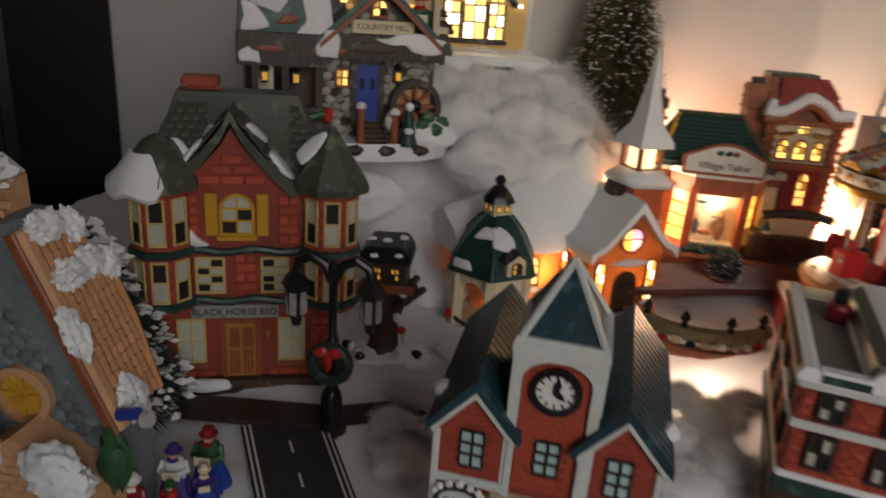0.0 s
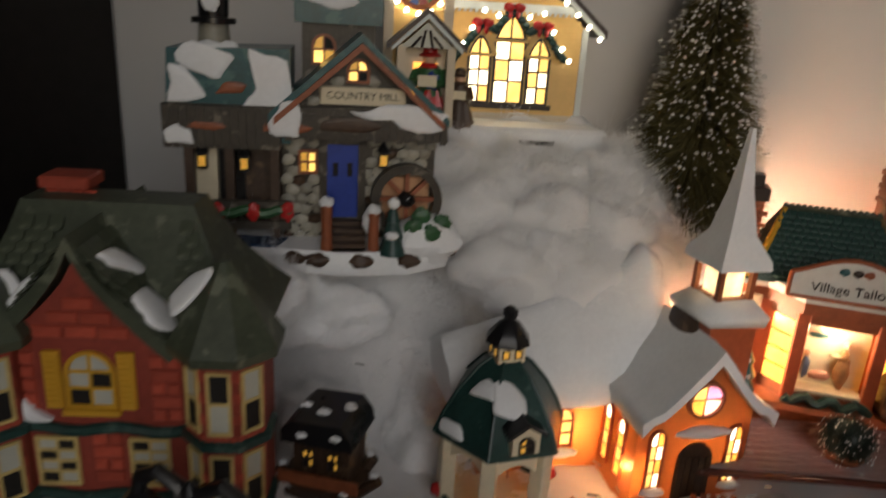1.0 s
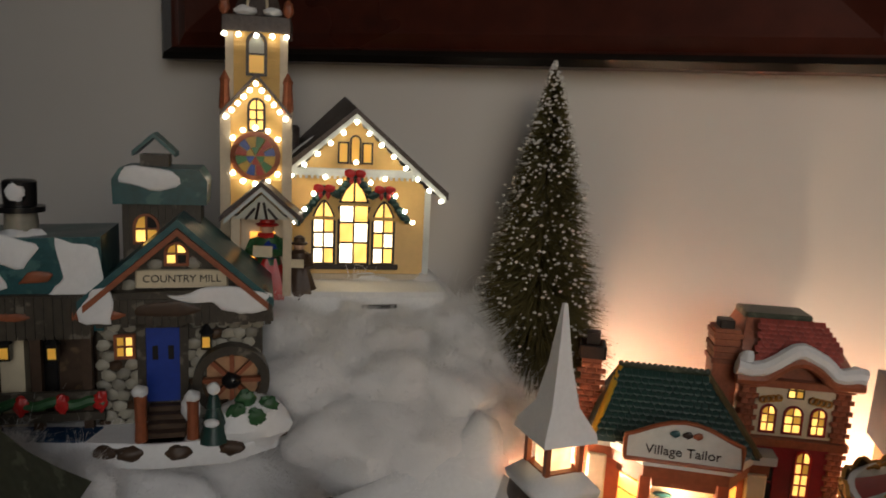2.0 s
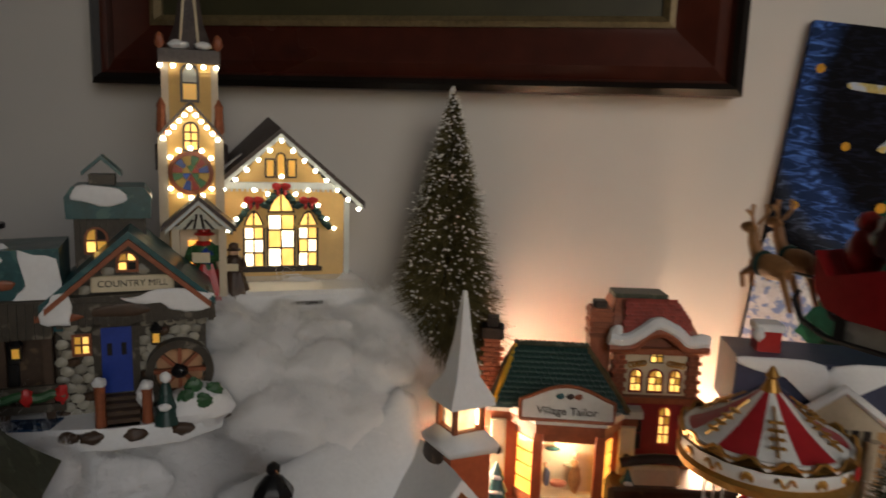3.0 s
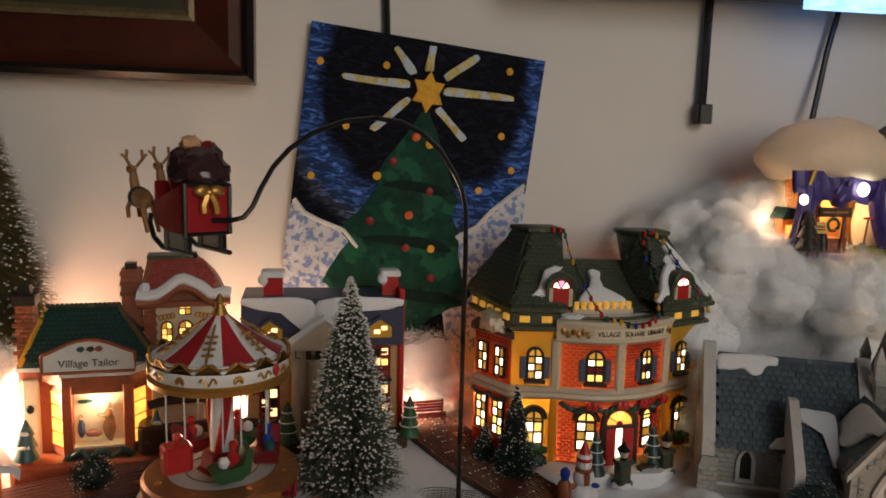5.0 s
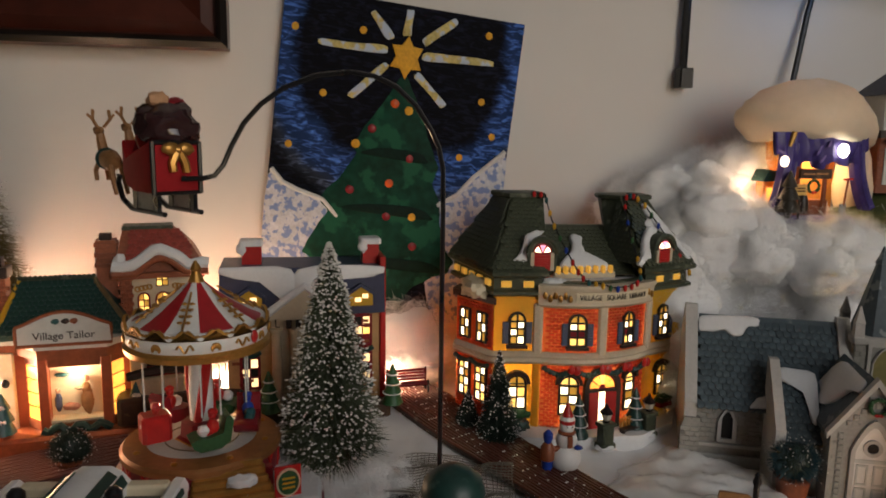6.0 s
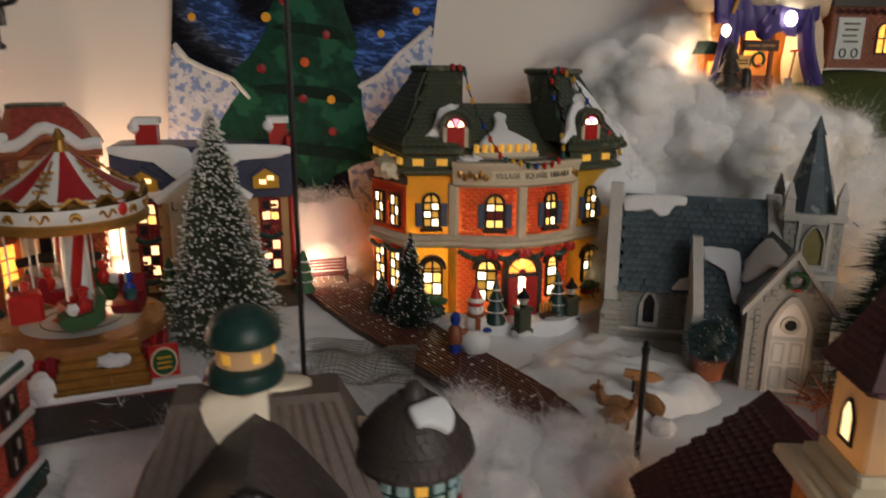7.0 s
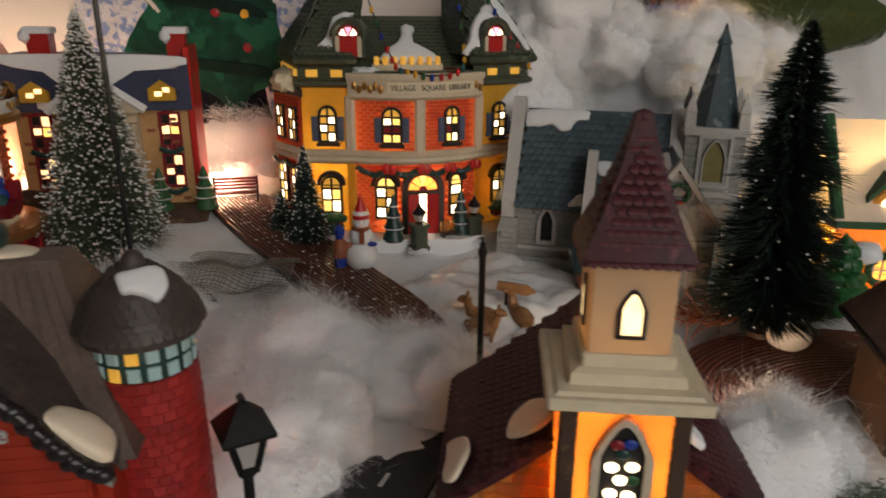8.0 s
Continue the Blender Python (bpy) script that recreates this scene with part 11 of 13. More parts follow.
def twig_pile(x, y, z, seed):
    rnd = random.Random(seed)
    g = Geo()
    for k in range(60):
        p = Vector((rnd.gauss(0, 1.3), rnd.gauss(0, 0.6), abs(rnd.gauss(0.3, 0.4))))
        d = Vector((rnd.gauss(0, 1), rnd.gauss(0, 0.4), rnd.gauss(0, 0.25))).normalized() * rnd.uniform(0.6, 1.6)
        g.tube([p - d, p, p + d + Vector((0, 0, rnd.uniform(-0.3, 0.3)))], 0.05, 4)
    solo("twig_pile", g, COPPER, "heap of thin brown twigs under a fir", "twigs", x, y, z, kind="stuff")


twig_pile(88.0, 35.0, 3.6, 2)
twig_pile(93.8, 36.2, 3.8, 3)


# ---- dark hut and the curved lane ----
hut = thing("dark_hut", 92.2, 21.4, 2.4, -20, "dark brown wooden hut with a steep black roof", "hut")
part("wall", Geo().box(-2.6, 3.4, 0, 5, 0, 5.2, b=0.1), DKBROWN, hut)
for k in range(8):
    part("plank", Geo().box(-2.6 + 0.75 * k, -1.9 + 0.75 * k, -0.12, 0.02, 0.05, 5.1, b=0.04), DKBROWN, hut)
part("roof", hip_geo(-3.5, 4.3, -0.9, 5.9, 5.0, -0.9, 1.7, 2.0, 3.0, 9.6, 0.05), CHARCOAL, hut)
part("eave", Geo().box(-3.55, 4.35, -0.95, 5.95, 4.75, 5.05, b=0.1), BLACK, hut)


def lane_ribbon(name, centre, w, z, label):
    """A woven ribbon lane along centre points (x, y)."""
    t = thing(name, centre[0][0], centre[0][1], z(0), 0, label, "lane", kind="structure")
    ox, oy, oz = centre[0][0], centre[0][1], z(0)
    n = len(centre)
    L, R = [], []
    for i, (x, y) in enumerate(centre):
        a, b = centre[max(i - 1, 0)], centre[min(i + 1, n - 1)]
        d = Vector((b[0] - a[0], b[1] - a[1], 0)).normalized()
        s = Vector((-d.y, d.x, 0))
        L.append(Vector((x - ox, y - oy, z(i / (n - 1)) - oz)) + s * w / 2)
        R.append(Vector((x - ox, y - oy, z(i / (n - 1)) - oz)) - s * w / 2)
    bed = Geo().loft([[l, r, r - Vector((0, 0, 0.3)), l - Vector((0, 0, 0.3))] for l, r in zip(L, R)])
    part("bed", bed, WICKER, t)
    g = Geo()
    for k in range(int(w / 0.32)):
        q = (k + 0.5) * 0.32 / w
        g.tube([l.lerp(r, q) + Vector((0, 0, 0.05 + 0.05 * ((i + k) % 2))) for i, (l, r) in enumerate(zip(L, R))], 0.12, 5)
    tagged(part("weave", g, WICKER, t, "woven brown strands"), kind="stuff")
    return t


lane_ribbon("woven_square", [(22.5, 50.4), (26.0, 51.2), (30.0, 52.2), (34.0, 53.0), (37.5, 53.4)], 6.0, lambda q: 3.7 + 1.4 * q, "ribbed brown woven mat before the tailor shop")
arc = []
for k in range(61):
    a = radians(168 - 150 * k / 60)
    arc.append((91.6 + 7.0 * math.cos(a), 24.4 + 6.0 * math.sin(a)))
lane_ribbon("curved_lane", arc, 7.6, lambda q: 3.0, "dark brown woven ribbon lane bending round the fir")
g = Geo()
rnd = random.Random(4)
for k in range(900):
    a = rnd.uniform(0, 1)
    p = Vector((lerp(83.5, 92, a) + rnd.gauss(0, 0.4), lerp(21.0, 17.5, a) + rnd.gauss(0, 0.5), 2.6 + rnd.gauss(0, 0.25)))
    d = Vector((rnd.gauss(0, 1), rnd.gauss(0, 1), rnd.gauss(0.5, 0.6))).normalized() * 0.55
    s = d.orthogonal().normalized() * 0.05
    g.add([p - s, p + s, p + d], [(0, 1, 2)])
solo("frosted_garland", g, NEEDLE_F, "frosted green garland edging the snow", "garland", kind="stuff", smooth=0)
# ---- the front: barn, silo, lantern, steeple church, red shop ----
REDBOARD = paint("red_boards", (0.42, 0.045, 0.02), 0.4, 0.35, 1.2, 0.4, through=0.35, tint=(0.8, 0.12, 0.03))
CREAM_T = paint("lit_cream_clay", (0.6, 0.5, 0.36), 0.45, 0.08, 2, 0.2, through=0.5, tint=(0.85, 0.55, 0.28))
ORANGE_T = paint("lit_orange_boards", (0.42, 0.17, 0.05), 0.45, 0.15, 2, 0.2, through=0.5, tint=(1.0, 0.6, 0.2))
# snow with the warm glow from inside painted in as cream; it emits nothing
GLOWSNOW = paint("glow_tinted_snow", (0.8, 0.68, 0.52), 0.5, 0.08, 2, 0.2)
RIDGED = paint("ridged_charcoal", (0.1, 0.072, 0.058), 0.45, 0.35, 5, 0.5, wear=(0.09, 0.075, 0.065), wear_amount=0.12)


def arctic_barn():
    c = thing("red_barn", 53.9, 17.3, 0.3, 0, "red boarded barn with dark roof, cupola and glowing snow patches", "barn")
    O = T3((0, 0, -0.3))
    part("wall", Geo().box(-4.2, 4.4, 0.5, 9.0, 0.3, 9.4), REDBOARD, c, "red boarded walls", O)
    # main roof with hanging slopes
    main = part("roof", hip_geo(-5.0, 5.2, 0.6, 9.6, 8.6, -2.6, 2.7, 3.9, 5.4, 14.0, 0.06, 8), RIDGED, c, "dark ridged roof", O, smooth=30)
    for k in range(15):
        u = -4.6 + 9.4 * k / 14
        top = -2.4 + 4.9 * k / 14
        pts = [(lerp(u, top, q + 0.06 * math.sin(math.pi * q)), lerp(0.6, 3.9, q + 0.06 * math.sin(math.pi * q)) - 0.03, lerp(8.6, 14.0, q)) for q in (i / 8 for i in range(9))]
        part("roof_batten", Geo().tube(pts, 0.15, 6), RIDGED, main, m=O)
    # front gable with flared eaves
    half = [(0.0, 13.3), (0.9, 12.75), (1.9, 11.75), (2.7, 10.9), (3.4, 9.9), (4.0, 9.15), (4.7, 8.75)]
    outl = [(-4.0, 0.4), (4.0, 0.4)] + [(x, z - 0.35) for x, z in reversed(half[:-1])] + [(-x, z - 0.35) for x, z in half[1:-1]]
    part("gable_wall", Geo().prism(outl, 0.0, 2.5), REDBOARD, c, "red front gable wall", O, smooth=0)
    for k in range(30):
        z = 0.6 + 0.42 * k
        lim = 3.95
        for (x0, z0), (x1, z1) in zip(half[:-1], half[1:]):
            if z1 - 0.4 <= z + 0.4 <= z0 - 0.4:
                lim = lerp(x1, x0, (z + 0.4 - z1 + 0.4) / (z0 - z1))
        if z + 0.4 > 12.9:
            break
        lim = min(lim, 3.95) - 0.05
        if lim > 0.3:
            part("board", Geo().box(-lim, lim, -0.09, 0.02, z, z + 0.39, b=0.04), REDBOARD, c, m=O)
    def band(inner, outer, y0, y1):
        line = [(-x, z) for x, z in reversed(half)] + [(x, z) for x, z in half[1:]]
        return Geo().loft([[(x, y0, z + inner), (x, y0, z + outer), (x, y1, z + outer), (x, y1, z + inner)] for x, z in line])
    part("bargeboard", band(-0.45, -0.12, -0.3, 0.1), GREYST, c, "grey bargeboard", O, smooth=50)
    line = [(-x, z) for x, z in reversed(half)] + [(x, z) for x, z in half[1:]]
    vg = Geo().tube([(x, -0.5, z + 0.1) for x, z in line], 0.24, 8)
    for i, ((xa, za), (xb, zb)) in enumerate(zip(line, line[1:])):
        for q in (0.25, 0.75):
            vg.lump((lerp(xa, xb, q), -0.55, lerp(za, zb, q) + 0.08), (0.36, 0.24, 0.26), i, 0.35, 2, 10, 6)
    part("verge", vg, paint("glossy_black_trim", (0.016, 0.012, 0.012), 0.3, 0.3, 3, 0.3, spec=0.4), c, "knobbly glossy black verge", O, smooth=60)
    cr = part("gable_roof", band(-0.1, 0.35, -0.45, 4.4), CHARCOAL, c, "dark flared gable roof", O, smooth=50)
    for k in range(9):
        y = 0.2 + 0.42 * k
        part("roof_course", Geo().tube([(x, y, z + 0.33) for x, z in half], 0.1, 5), CHARCOAL, cr, m=O)
    snow_patch(c, O @ T3((3.75, 0.2, 9.85)) @ ry(38) @ rx(-90), [(-1.0, -0.5), (1.1, -0.6), (1.2, 0.6), (0.3, 1.1), (-0.6, 0.7), (-1.2, 0.2)], 0.3, 5, 0.14, GLOWSNOW)
    snow_patch(c, O @ T3((-3.2, 0.3, 10.6)) @ ry(-42) @ rx(-90), [(-1.2, -0.5), (1.1, -0.6), (1.0, 0.6), (-0.6, 0.7)], 0.3, 6, 0.14, GLOWSNOW)
    snow_patch(c, O @ T3((4.2, 4.6, 11.4)) @ rz(70) @ rx(-45), [(-1.2, -1.0), (0.7, -1.2), (1.2, 0.4), (0.3, 1.4), (-1.0, 0.9)], 0.12, 8, 0.14, GLOWSNOW)
    # diamond window
    g = Geo()
    sq = [(0, -0.72), (0.72, 0), (0, 0.72), (-0.72, 0)]
    ring_geo(g, [(x * 1.08, z * 1.08) for x, z in sq], [(x * 0.84, z * 0.84) for x, z in sq], -0.26, 0.0)
    g.box(-0.07, 0.07, -0.2, 0.0, -0.5, 0.5, ry(45)).box(-0.5, 0.5, -0.2, 0.0, -0.07, 0.07, ry(45))
    dm = part("diamond_window", g, DKGREEN, c, "diamond window with four lit panes", O @ T3((0.1, -0.08, 11.95)))
    for x, z, mt in ((-0.36, 0, LIT_W), (0.36, 0, LIT_W), (0, 0.36, LIT_Y), (0, -0.36, LIT_Y)):
        part("pane", Geo().ball((x, -0.08, z), (0.27, 0.1, 0.22), 12, 7), mt, dm)
    text_part("lettering", "North Pole", 0.82, GREYTRIM, c, O @ T3((0.25, -0.12, 10.35)) @ ry(3), "raised grey lettering", 0.08)
    # cupola
    q = O @ T3((-0.3, 4.8, 0))
    cu = part("cupola", Geo().lathe([(1.3, 12.6), (1.05, 13.4), (0.95, 14.5), (0.9, 16.0)], 24), CREAM_T, c, "glowing cream cupola drum", q)
    part("collar", Geo().lathe([(1.0, 14.2), (1.2, 14.3), (1.28, 14.6), (1.2, 14.85), (0.95, 15.0)], 24), DKGREEN, cu, "dark teal collar")
    part("dome", Geo().lathe([(0.95, 15.7), (1.18, 15.75), (1.2, 15.95), (1.05, 16.4), (0.6, 16.75), (0.15, 16.9), (0.02, 16.92)], 24), DKGREEN, cu, "dark teal dome")
    for a in (-125, -62, 0):
        part("pane", Geo().box(-0.15, 0.15, -0.06, 0.1, 15.18, 15.52, b=0.04), LIT_D, cu, m=rz(a + 90) @ T3((0, -0.92, 0)))
    rings = []
    for k in range(5):
        ring = []
        for i in range(40):
            a = 2 * math.pi * i / 40
            far = 1.55 + 0.5 * math.sin(a * 3 + 0.6) + 0.3 * math.sin(a * 5 + 2) + (0.2 if math.sin(a) < 0 else 0)
            r = lerp(far, 0.98, k / 4)
            x, y = r * math.cos(a), r * math.sin(a)
            over = max(0.0, 3.9 - (4.8 + y)) * 1.7 + max(0.0, (4.8 + y) - 5.4) * 1.4 + max(0.0, -2.6 - (x - 0.3)) * 2.4 + max(0.0, (x - 0.3) - 2.7) * 2.4
            ring.append((x, y, 14.0 - over + (0.02, 0.12, 0.15, 0.16, 0.24)[k]))
        rings.append(ring)
    part("snow_skirt", Geo().loft(rings, caps=False), GLOWSNOW, cu, "snow draped round the cupola, warm glow painted in cream", smooth=80)
    bulb_lamp("cupola_bulb", 53.6, 22.1, 15.2, 0.0007, (1.0, 0.68, 0.35), 0.3)
    bulb_lamp("barn_bulb", 54.2, 20.5, 7.5, 0.2, (1.0, 0.6, 0.25), 0.5)


arctic_barn()


SILORED = paint("dark_silo_red", (0.3, 0.024, 0.022), 0.45, 0.3, 3, 0.3, rand=0.2)


def silo():
    b = 0.5
    c = thing("red_silo", 59.0, 20.7, b, 0, "red shingled silo tower with a dark cone roof", "silo")
    O = T3((0, 0, -b))
    part("wall", Geo().lathe([(1.65, 0.4), (1.58, 6), (1.5, 10.4)], 28), WINE, c, m=O)
    me = mesh_of("shingle", Geo().prism([(-0.2, 0), (-0.1, -0.1), (0.1, -0.1), (0.2, 0), (0.2, 0.42), (-0.2, 0.42)], -0.1, 0.05), SILORED, 0)
    rnd = random.Random(3)
    for r in range(17):
        z = 4.0 + 0.38 * r
        rad = lerp(1.65, 1.5, (z - 0.4) / 10.0)
        for k in range(18):
            a = 360 * (k + 0.5 * (r % 2)) / 24 - 200
            part("shingle", me, SILORED, c, m=O @ rz(a + 90) @ T3((0, -rad, z)) @ rx(rnd.uniform(5, 9)))
    wb = part("window_band", Geo().lathe([(1.52, 10.3), (1.56, 10.4), (1.56, 11.75), (1.5, 11.85)], 28), DKGREEN, c, "teal band of small windows", O)
    rnd = random.Random(6)
    for r in range(2):
        for k in range(14):
            part("pane", Geo().box(-0.21, 0.21, -0.06, 0.05, 10.55 + 0.6 * r, 11.0 + 0.6 * r, b=0.05), LIT_D if (k + r * 5) % 6 == 1 else PANE_BLUE, wb, m=rz(360 * k / 16 - 180) @ T3((0, -1.56, 0)))
    rf = part("roof", Geo().lathe([(1.5, 11.65), (1.9, 11.7), (1.96, 12.0), (1.78, 12.45), (1.3, 13.15), (0.7, 13.7), (0.42, 13.9), (0.34, 14.2), (0.2, 14.38), (0.03, 14.42)], 32), CHARCOAL, c, "dark shingled cone roof", O, smooth=40)
    me = mesh_of("roof_shingle", Geo().prism([(-0.15, 0.0), (-0.09, -0.09), (0.09, -0.09), (0.15, 0.0), (0.15, 0.32), (-0.15, 0.32)], -0.08, 0.05), CHARCOAL, 0)
    prof = [(1.95, 12.05), (1.78, 12.45), (1.3, 13.15), (0.7, 13.7), (0.5, 13.85)]
    rnd = random.Random(12)
    for (r0, z0), (r1, z1) in zip(prof[:-1], prof[1:]):
        tilt = math.degrees(math.atan2(r0 - r1, z1 - z0))
        rows = max(1, round(math.hypot(r0 - r1, z1 - z0) / 0.25))
        for q in range(rows):
            r, z = lerp(r0, r1, q / rows), lerp(z0, z1, q / rows)
            count = max(8, int(2 * math.pi * r / 0.31))
            for i in range(count):
                part("roof_shingle", me, CHARCOAL, rf, m=rz(360 * (i + 0.5 * (q % 2)) / count) @ T3((0, -r - 0.02, z)) @ rx(-tilt + rnd.uniform(1, 11)))
    g = puffy(wavy([(-0.65, 0.25), (0.65, 0.35), (0.75, -0.55), (0.3, -0.95), (-0.3, -0.6), (-0.7, -0.35)], 3, 0.08), 0.24)
    part("snow", g, SNOW, c, "white snow patch", O @ T3((0.35, -0.72, 13.72)) @ rz(22) @ rx(-50), smooth=60)


silo()

LAMPBLACK = paint("flat_black_iron", (0.008, 0.008, 0.008), 0.6, 0.3, 4, 0.2, spec=0.2)
LANTERN_GLASS = paint("milky_glass", (0.35, 0.33, 0.32), 0.25, 0.1, 1, 0.05)


def lantern():
    c = thing("street_lantern", 61.8, 21.4, 0.6, 20, "black hexagonal street lantern on a post, unlit", "lantern")
    part("post", Geo().lathe([(0.7, 0), (0.7, 0.3), (0.4, 0.6), (0.22, 1.0), (0.2, 4.5), (0.32, 4.6), (0.3, 4.8)], 12), LAMPBLACK, c)
    part("cap", Geo().lathe([(1.35, 6.45), (1.4, 6.6), (0.75, 7.2), (0.25, 7.6), (0.14, 7.65), (0.2, 7.85), (0.04, 8.05)], 4, phase=math.pi / 4), LAMPBLACK, c, smooth=20)
    part("glass", Geo().lathe([(0.4, 4.95), (0.8, 6.4)], 4, phase=math.pi / 4), LANTERN_GLASS, c, "milky lantern glass", smooth=0)
    fr = Geo()
    for k in range(4):
        a = math.pi / 4 + k * math.pi / 2
        fr.tube([(0.42 * math.cos(a), 0.42 * math.sin(a), 4.9), (0.88 * math.cos(a), 0.88 * math.sin(a), 6.5)], 0.13, 6)
    fr.lathe([(0.3, 4.7), (0.55, 4.8), (0.55, 5.0), (0.4, 5.05)], 4, phase=math.pi / 4)
    part("frame", fr, LAMPBLACK, c)


lantern()


def steeple_church():
    b = 0.3
    c = thing("steeple_church", 74.25, 17.45, b, -14, "orange clapboard church lit from within, maroon shingled roofs", "church")
    O = T3((0, 0, -b))
    # nave
    out = [(-4.7, 0.4), (4.7, 0.4), (4.7, 5.3), (0, 9.0), (-4.7, 5.3)]
    part("nave_wall", Geo().prism(out, 0.25, 8.4), ORANGE_T, c, "orange clapboard nave", O, smooth=0)
    for k in range(20):
        z = 0.6 + 0.45 * k
        lim = 4.6 if z < 4.9 else 4.6 * (8.6 - z) / 3.7
        if lim > 2.1:
            for s in (-1, 1):
                x0, x1 = sorted((s * 1.9, s * lim))
                part("clapboard", Geo().box(x0, x1, 0.1, 0.27, z, z + 0.4, b=0.05), ORANGE_T, c, m=O)
    roof = part("nave_roof", gable_roof(11.6, 4.75, 9.45, -0.1, 9.0, 0.5, 0.25, 6), MAROON, c, "maroon shingled roof", O, smooth=25)
    ang = math.degrees(math.atan2(4.7, 5.7))
    for s in (-1, 1):
        m = O @ T3((s * 5.95, 4.4, 5.1)) @ rz(90 if s > 0 else -90) @ rx(-(90 - ang))
        shingles(roof, m, lambda x, z: (z < 4.9 or 4.4 + s * x > 2.0), -4.45, 4.5, 0.05, 7.1, 0.47, 0.44, MAROON, 4 + s, 0.2, d=0.04)
    ML = O @ T3((-5.95, 4.4, 5.1)) @ rz(-90) @ rx(-(90 - ang))
    snow_patch(c, ML @ T3((0, -0.2, 0)), [(1.6, 0.4), (2.7, 0.6), (4.0, 0.5), (4.1, 1.2), (2.9, 1.6), (1.7, 1.4)], 0.16, 5, 0.1, GLOWSNOW)
    snow_patch(c, ML @ T3((0, -0.2, 0)), [(2.6, 3.6), (3.7, 3.3), (4.2, 4.4), (4.1, 5.3), (2.9, 5.2), (2.2, 4.5)], 0.16, 6, 0.1, GLOWSNOW)
    MR = O @ T3((5.95, 4.4, 5.1)) @ rz(90) @ rx(-(90 - ang))
    snow_patch(c, MR @ T3((0, -0.2, 0)), [(-4.2, 3.9), (-3.2, 3.7), (-2.8, 4.8), (-3.5, 5.4), (-4.2, 5.0)], 0.2, 7, 0.1)
    # tower
    part("tower", Geo().box(-1.82, 1.82, -1.82, 1.82, 0.4, 10.8), ORANGE_T, c, "orange clapboard tower", O)
    for k in range(22):
        z = 1.6 + 0.42 * k
        for turn in (0, 90, -90):
            part("clapboard", Geo().add([(-1.55, -1.8, z), (1.55, -1.8, z), (1.55, -1.95, z), (-1.55, -1.95, z), (-1.55, -1.85, z + 0.42), (1.55, -1.85, z + 0.42)], [(0, 1, 2, 3), (3, 2, 5, 4), (0, 3, 4), (2, 1, 5)]), ORANGE_T, c, m=O @ rz(turn), smooth=0)
    for x in (-1.7, 1.7):
        part("corner_strip", Geo().box(x - 0.27, x + 0.27, -1.98, -1.5, 0.4, 10.6, b=0.06), DKBROWN, c, "dark corner strip", O)
    co = part("cornice", Geo().box(-2.45, 2.45, -2.45, 2.45, 10.6, 10.95, b=0.1), CREAM, c, "stepped pale cornice", O)
    part("cornice_step", Geo().loft([[(-s, -s, z), (s, -s, z), (s, s, z), (-s, s, z)] for s, z in ((2.2, 10.94), (2.1, 11.06), (1.75, 11.1), (1.7, 11.45), (1.45, 11.55))]), CREAM, co, smooth=0)
    part("belfry", Geo().box(-1.25, 1.25, -1.25, 1.25, 11.6, 15.2, b=0.08), CREAM_T, c, "pale belfry glowing from within", O)
    part("belfry_sill", Geo().box(-1.42, 1.42, -1.42, 1.42, 11.55, 11.95, b=0.1), CREAM, c, m=O)
    for a in (0, -90, 90):
        window(c, O @ rz(a) @ T3((0, -1.26, 12.45)), 0.62, 1.35, [LIT_B], 1, 1, 2, DARK, fr=0.12, proud=0.08, name="belfry_window", label="pointed lit belfry window")
    rf = part("spire", hip_geo(-1.62, 1.62, -1.62, 1.62, 15.0, -0.22, 0.22, -0.22, 0.22, 19.0, 0.1, 6), MAROON, c, "steep maroon shingled spire", O, smooth=20)
    part("spire_tip", Geo().ball((0, 0, 19.1), (0.3, 0.3, 0.28), 10, 6), MAROON, rf, m=O)
    sa = math.degrees(math.atan2(1.42, 4.0))
    for a in (0, 90, -90):
        m = O @ rz(a) @ T3((0, -1.5, 15.05)) @ rx(-sa)
        shingles(rf, m, lambda x, z: abs(x) < 1.55 - z * 0.33 - 0.2 * math.sin(z / 4.2 * 3.14), -1.6, 1.6, 0, 4.0, 0.3, 0.3, MAROON, 9, 0.16, d=0.0)
    # stained window
    wn_ = window(c, O @ T3((0, -1.96, 6.7)), 1.35, 3.0, [VOID], 1, 1, 2, STONE_T, fr=0.26, proud=0.16, name="stained_window", label="pointed stained-glass window, dark and bright panes")
    rnd = random.Random(2)
    for k, (x, z) in enumerate(((-0.3, 0.55), (0.25, 0.5), (-0.02, 1.05), (-0.32, 1.5), (0.3, 1.55), (0.0, 1.98), (-0.2, 2.3), (0.35, 1.05), (0.18, 2.35))):
        part("pane", Geo().ball((x, -0.1, 0.26 + z), (0.23, 0.07, 0.19), 9, 6), (LIT_W, LIT_W, LIT_W, LIT_W, LIT_W, DKGREEN, WINE, GREEN, BLUEDOOR)[k], wn_)
    bulb_lamp("belfry_bulb", 74.25, 17.45, 12.6, 0.002, (1.0, 0.65, 0.3), 0.4)
    bulb_lamp("steeple_bulb", 74.25, 17.45, 7.0, 0.4, (1.0, 0.8, 0.5), 0.4)
    bulb_lamp("nave_bulb", 75.2, 21.2, 4.0, 0.02, (1.0, 0.8, 0.5), 0.4)


steeple_church()
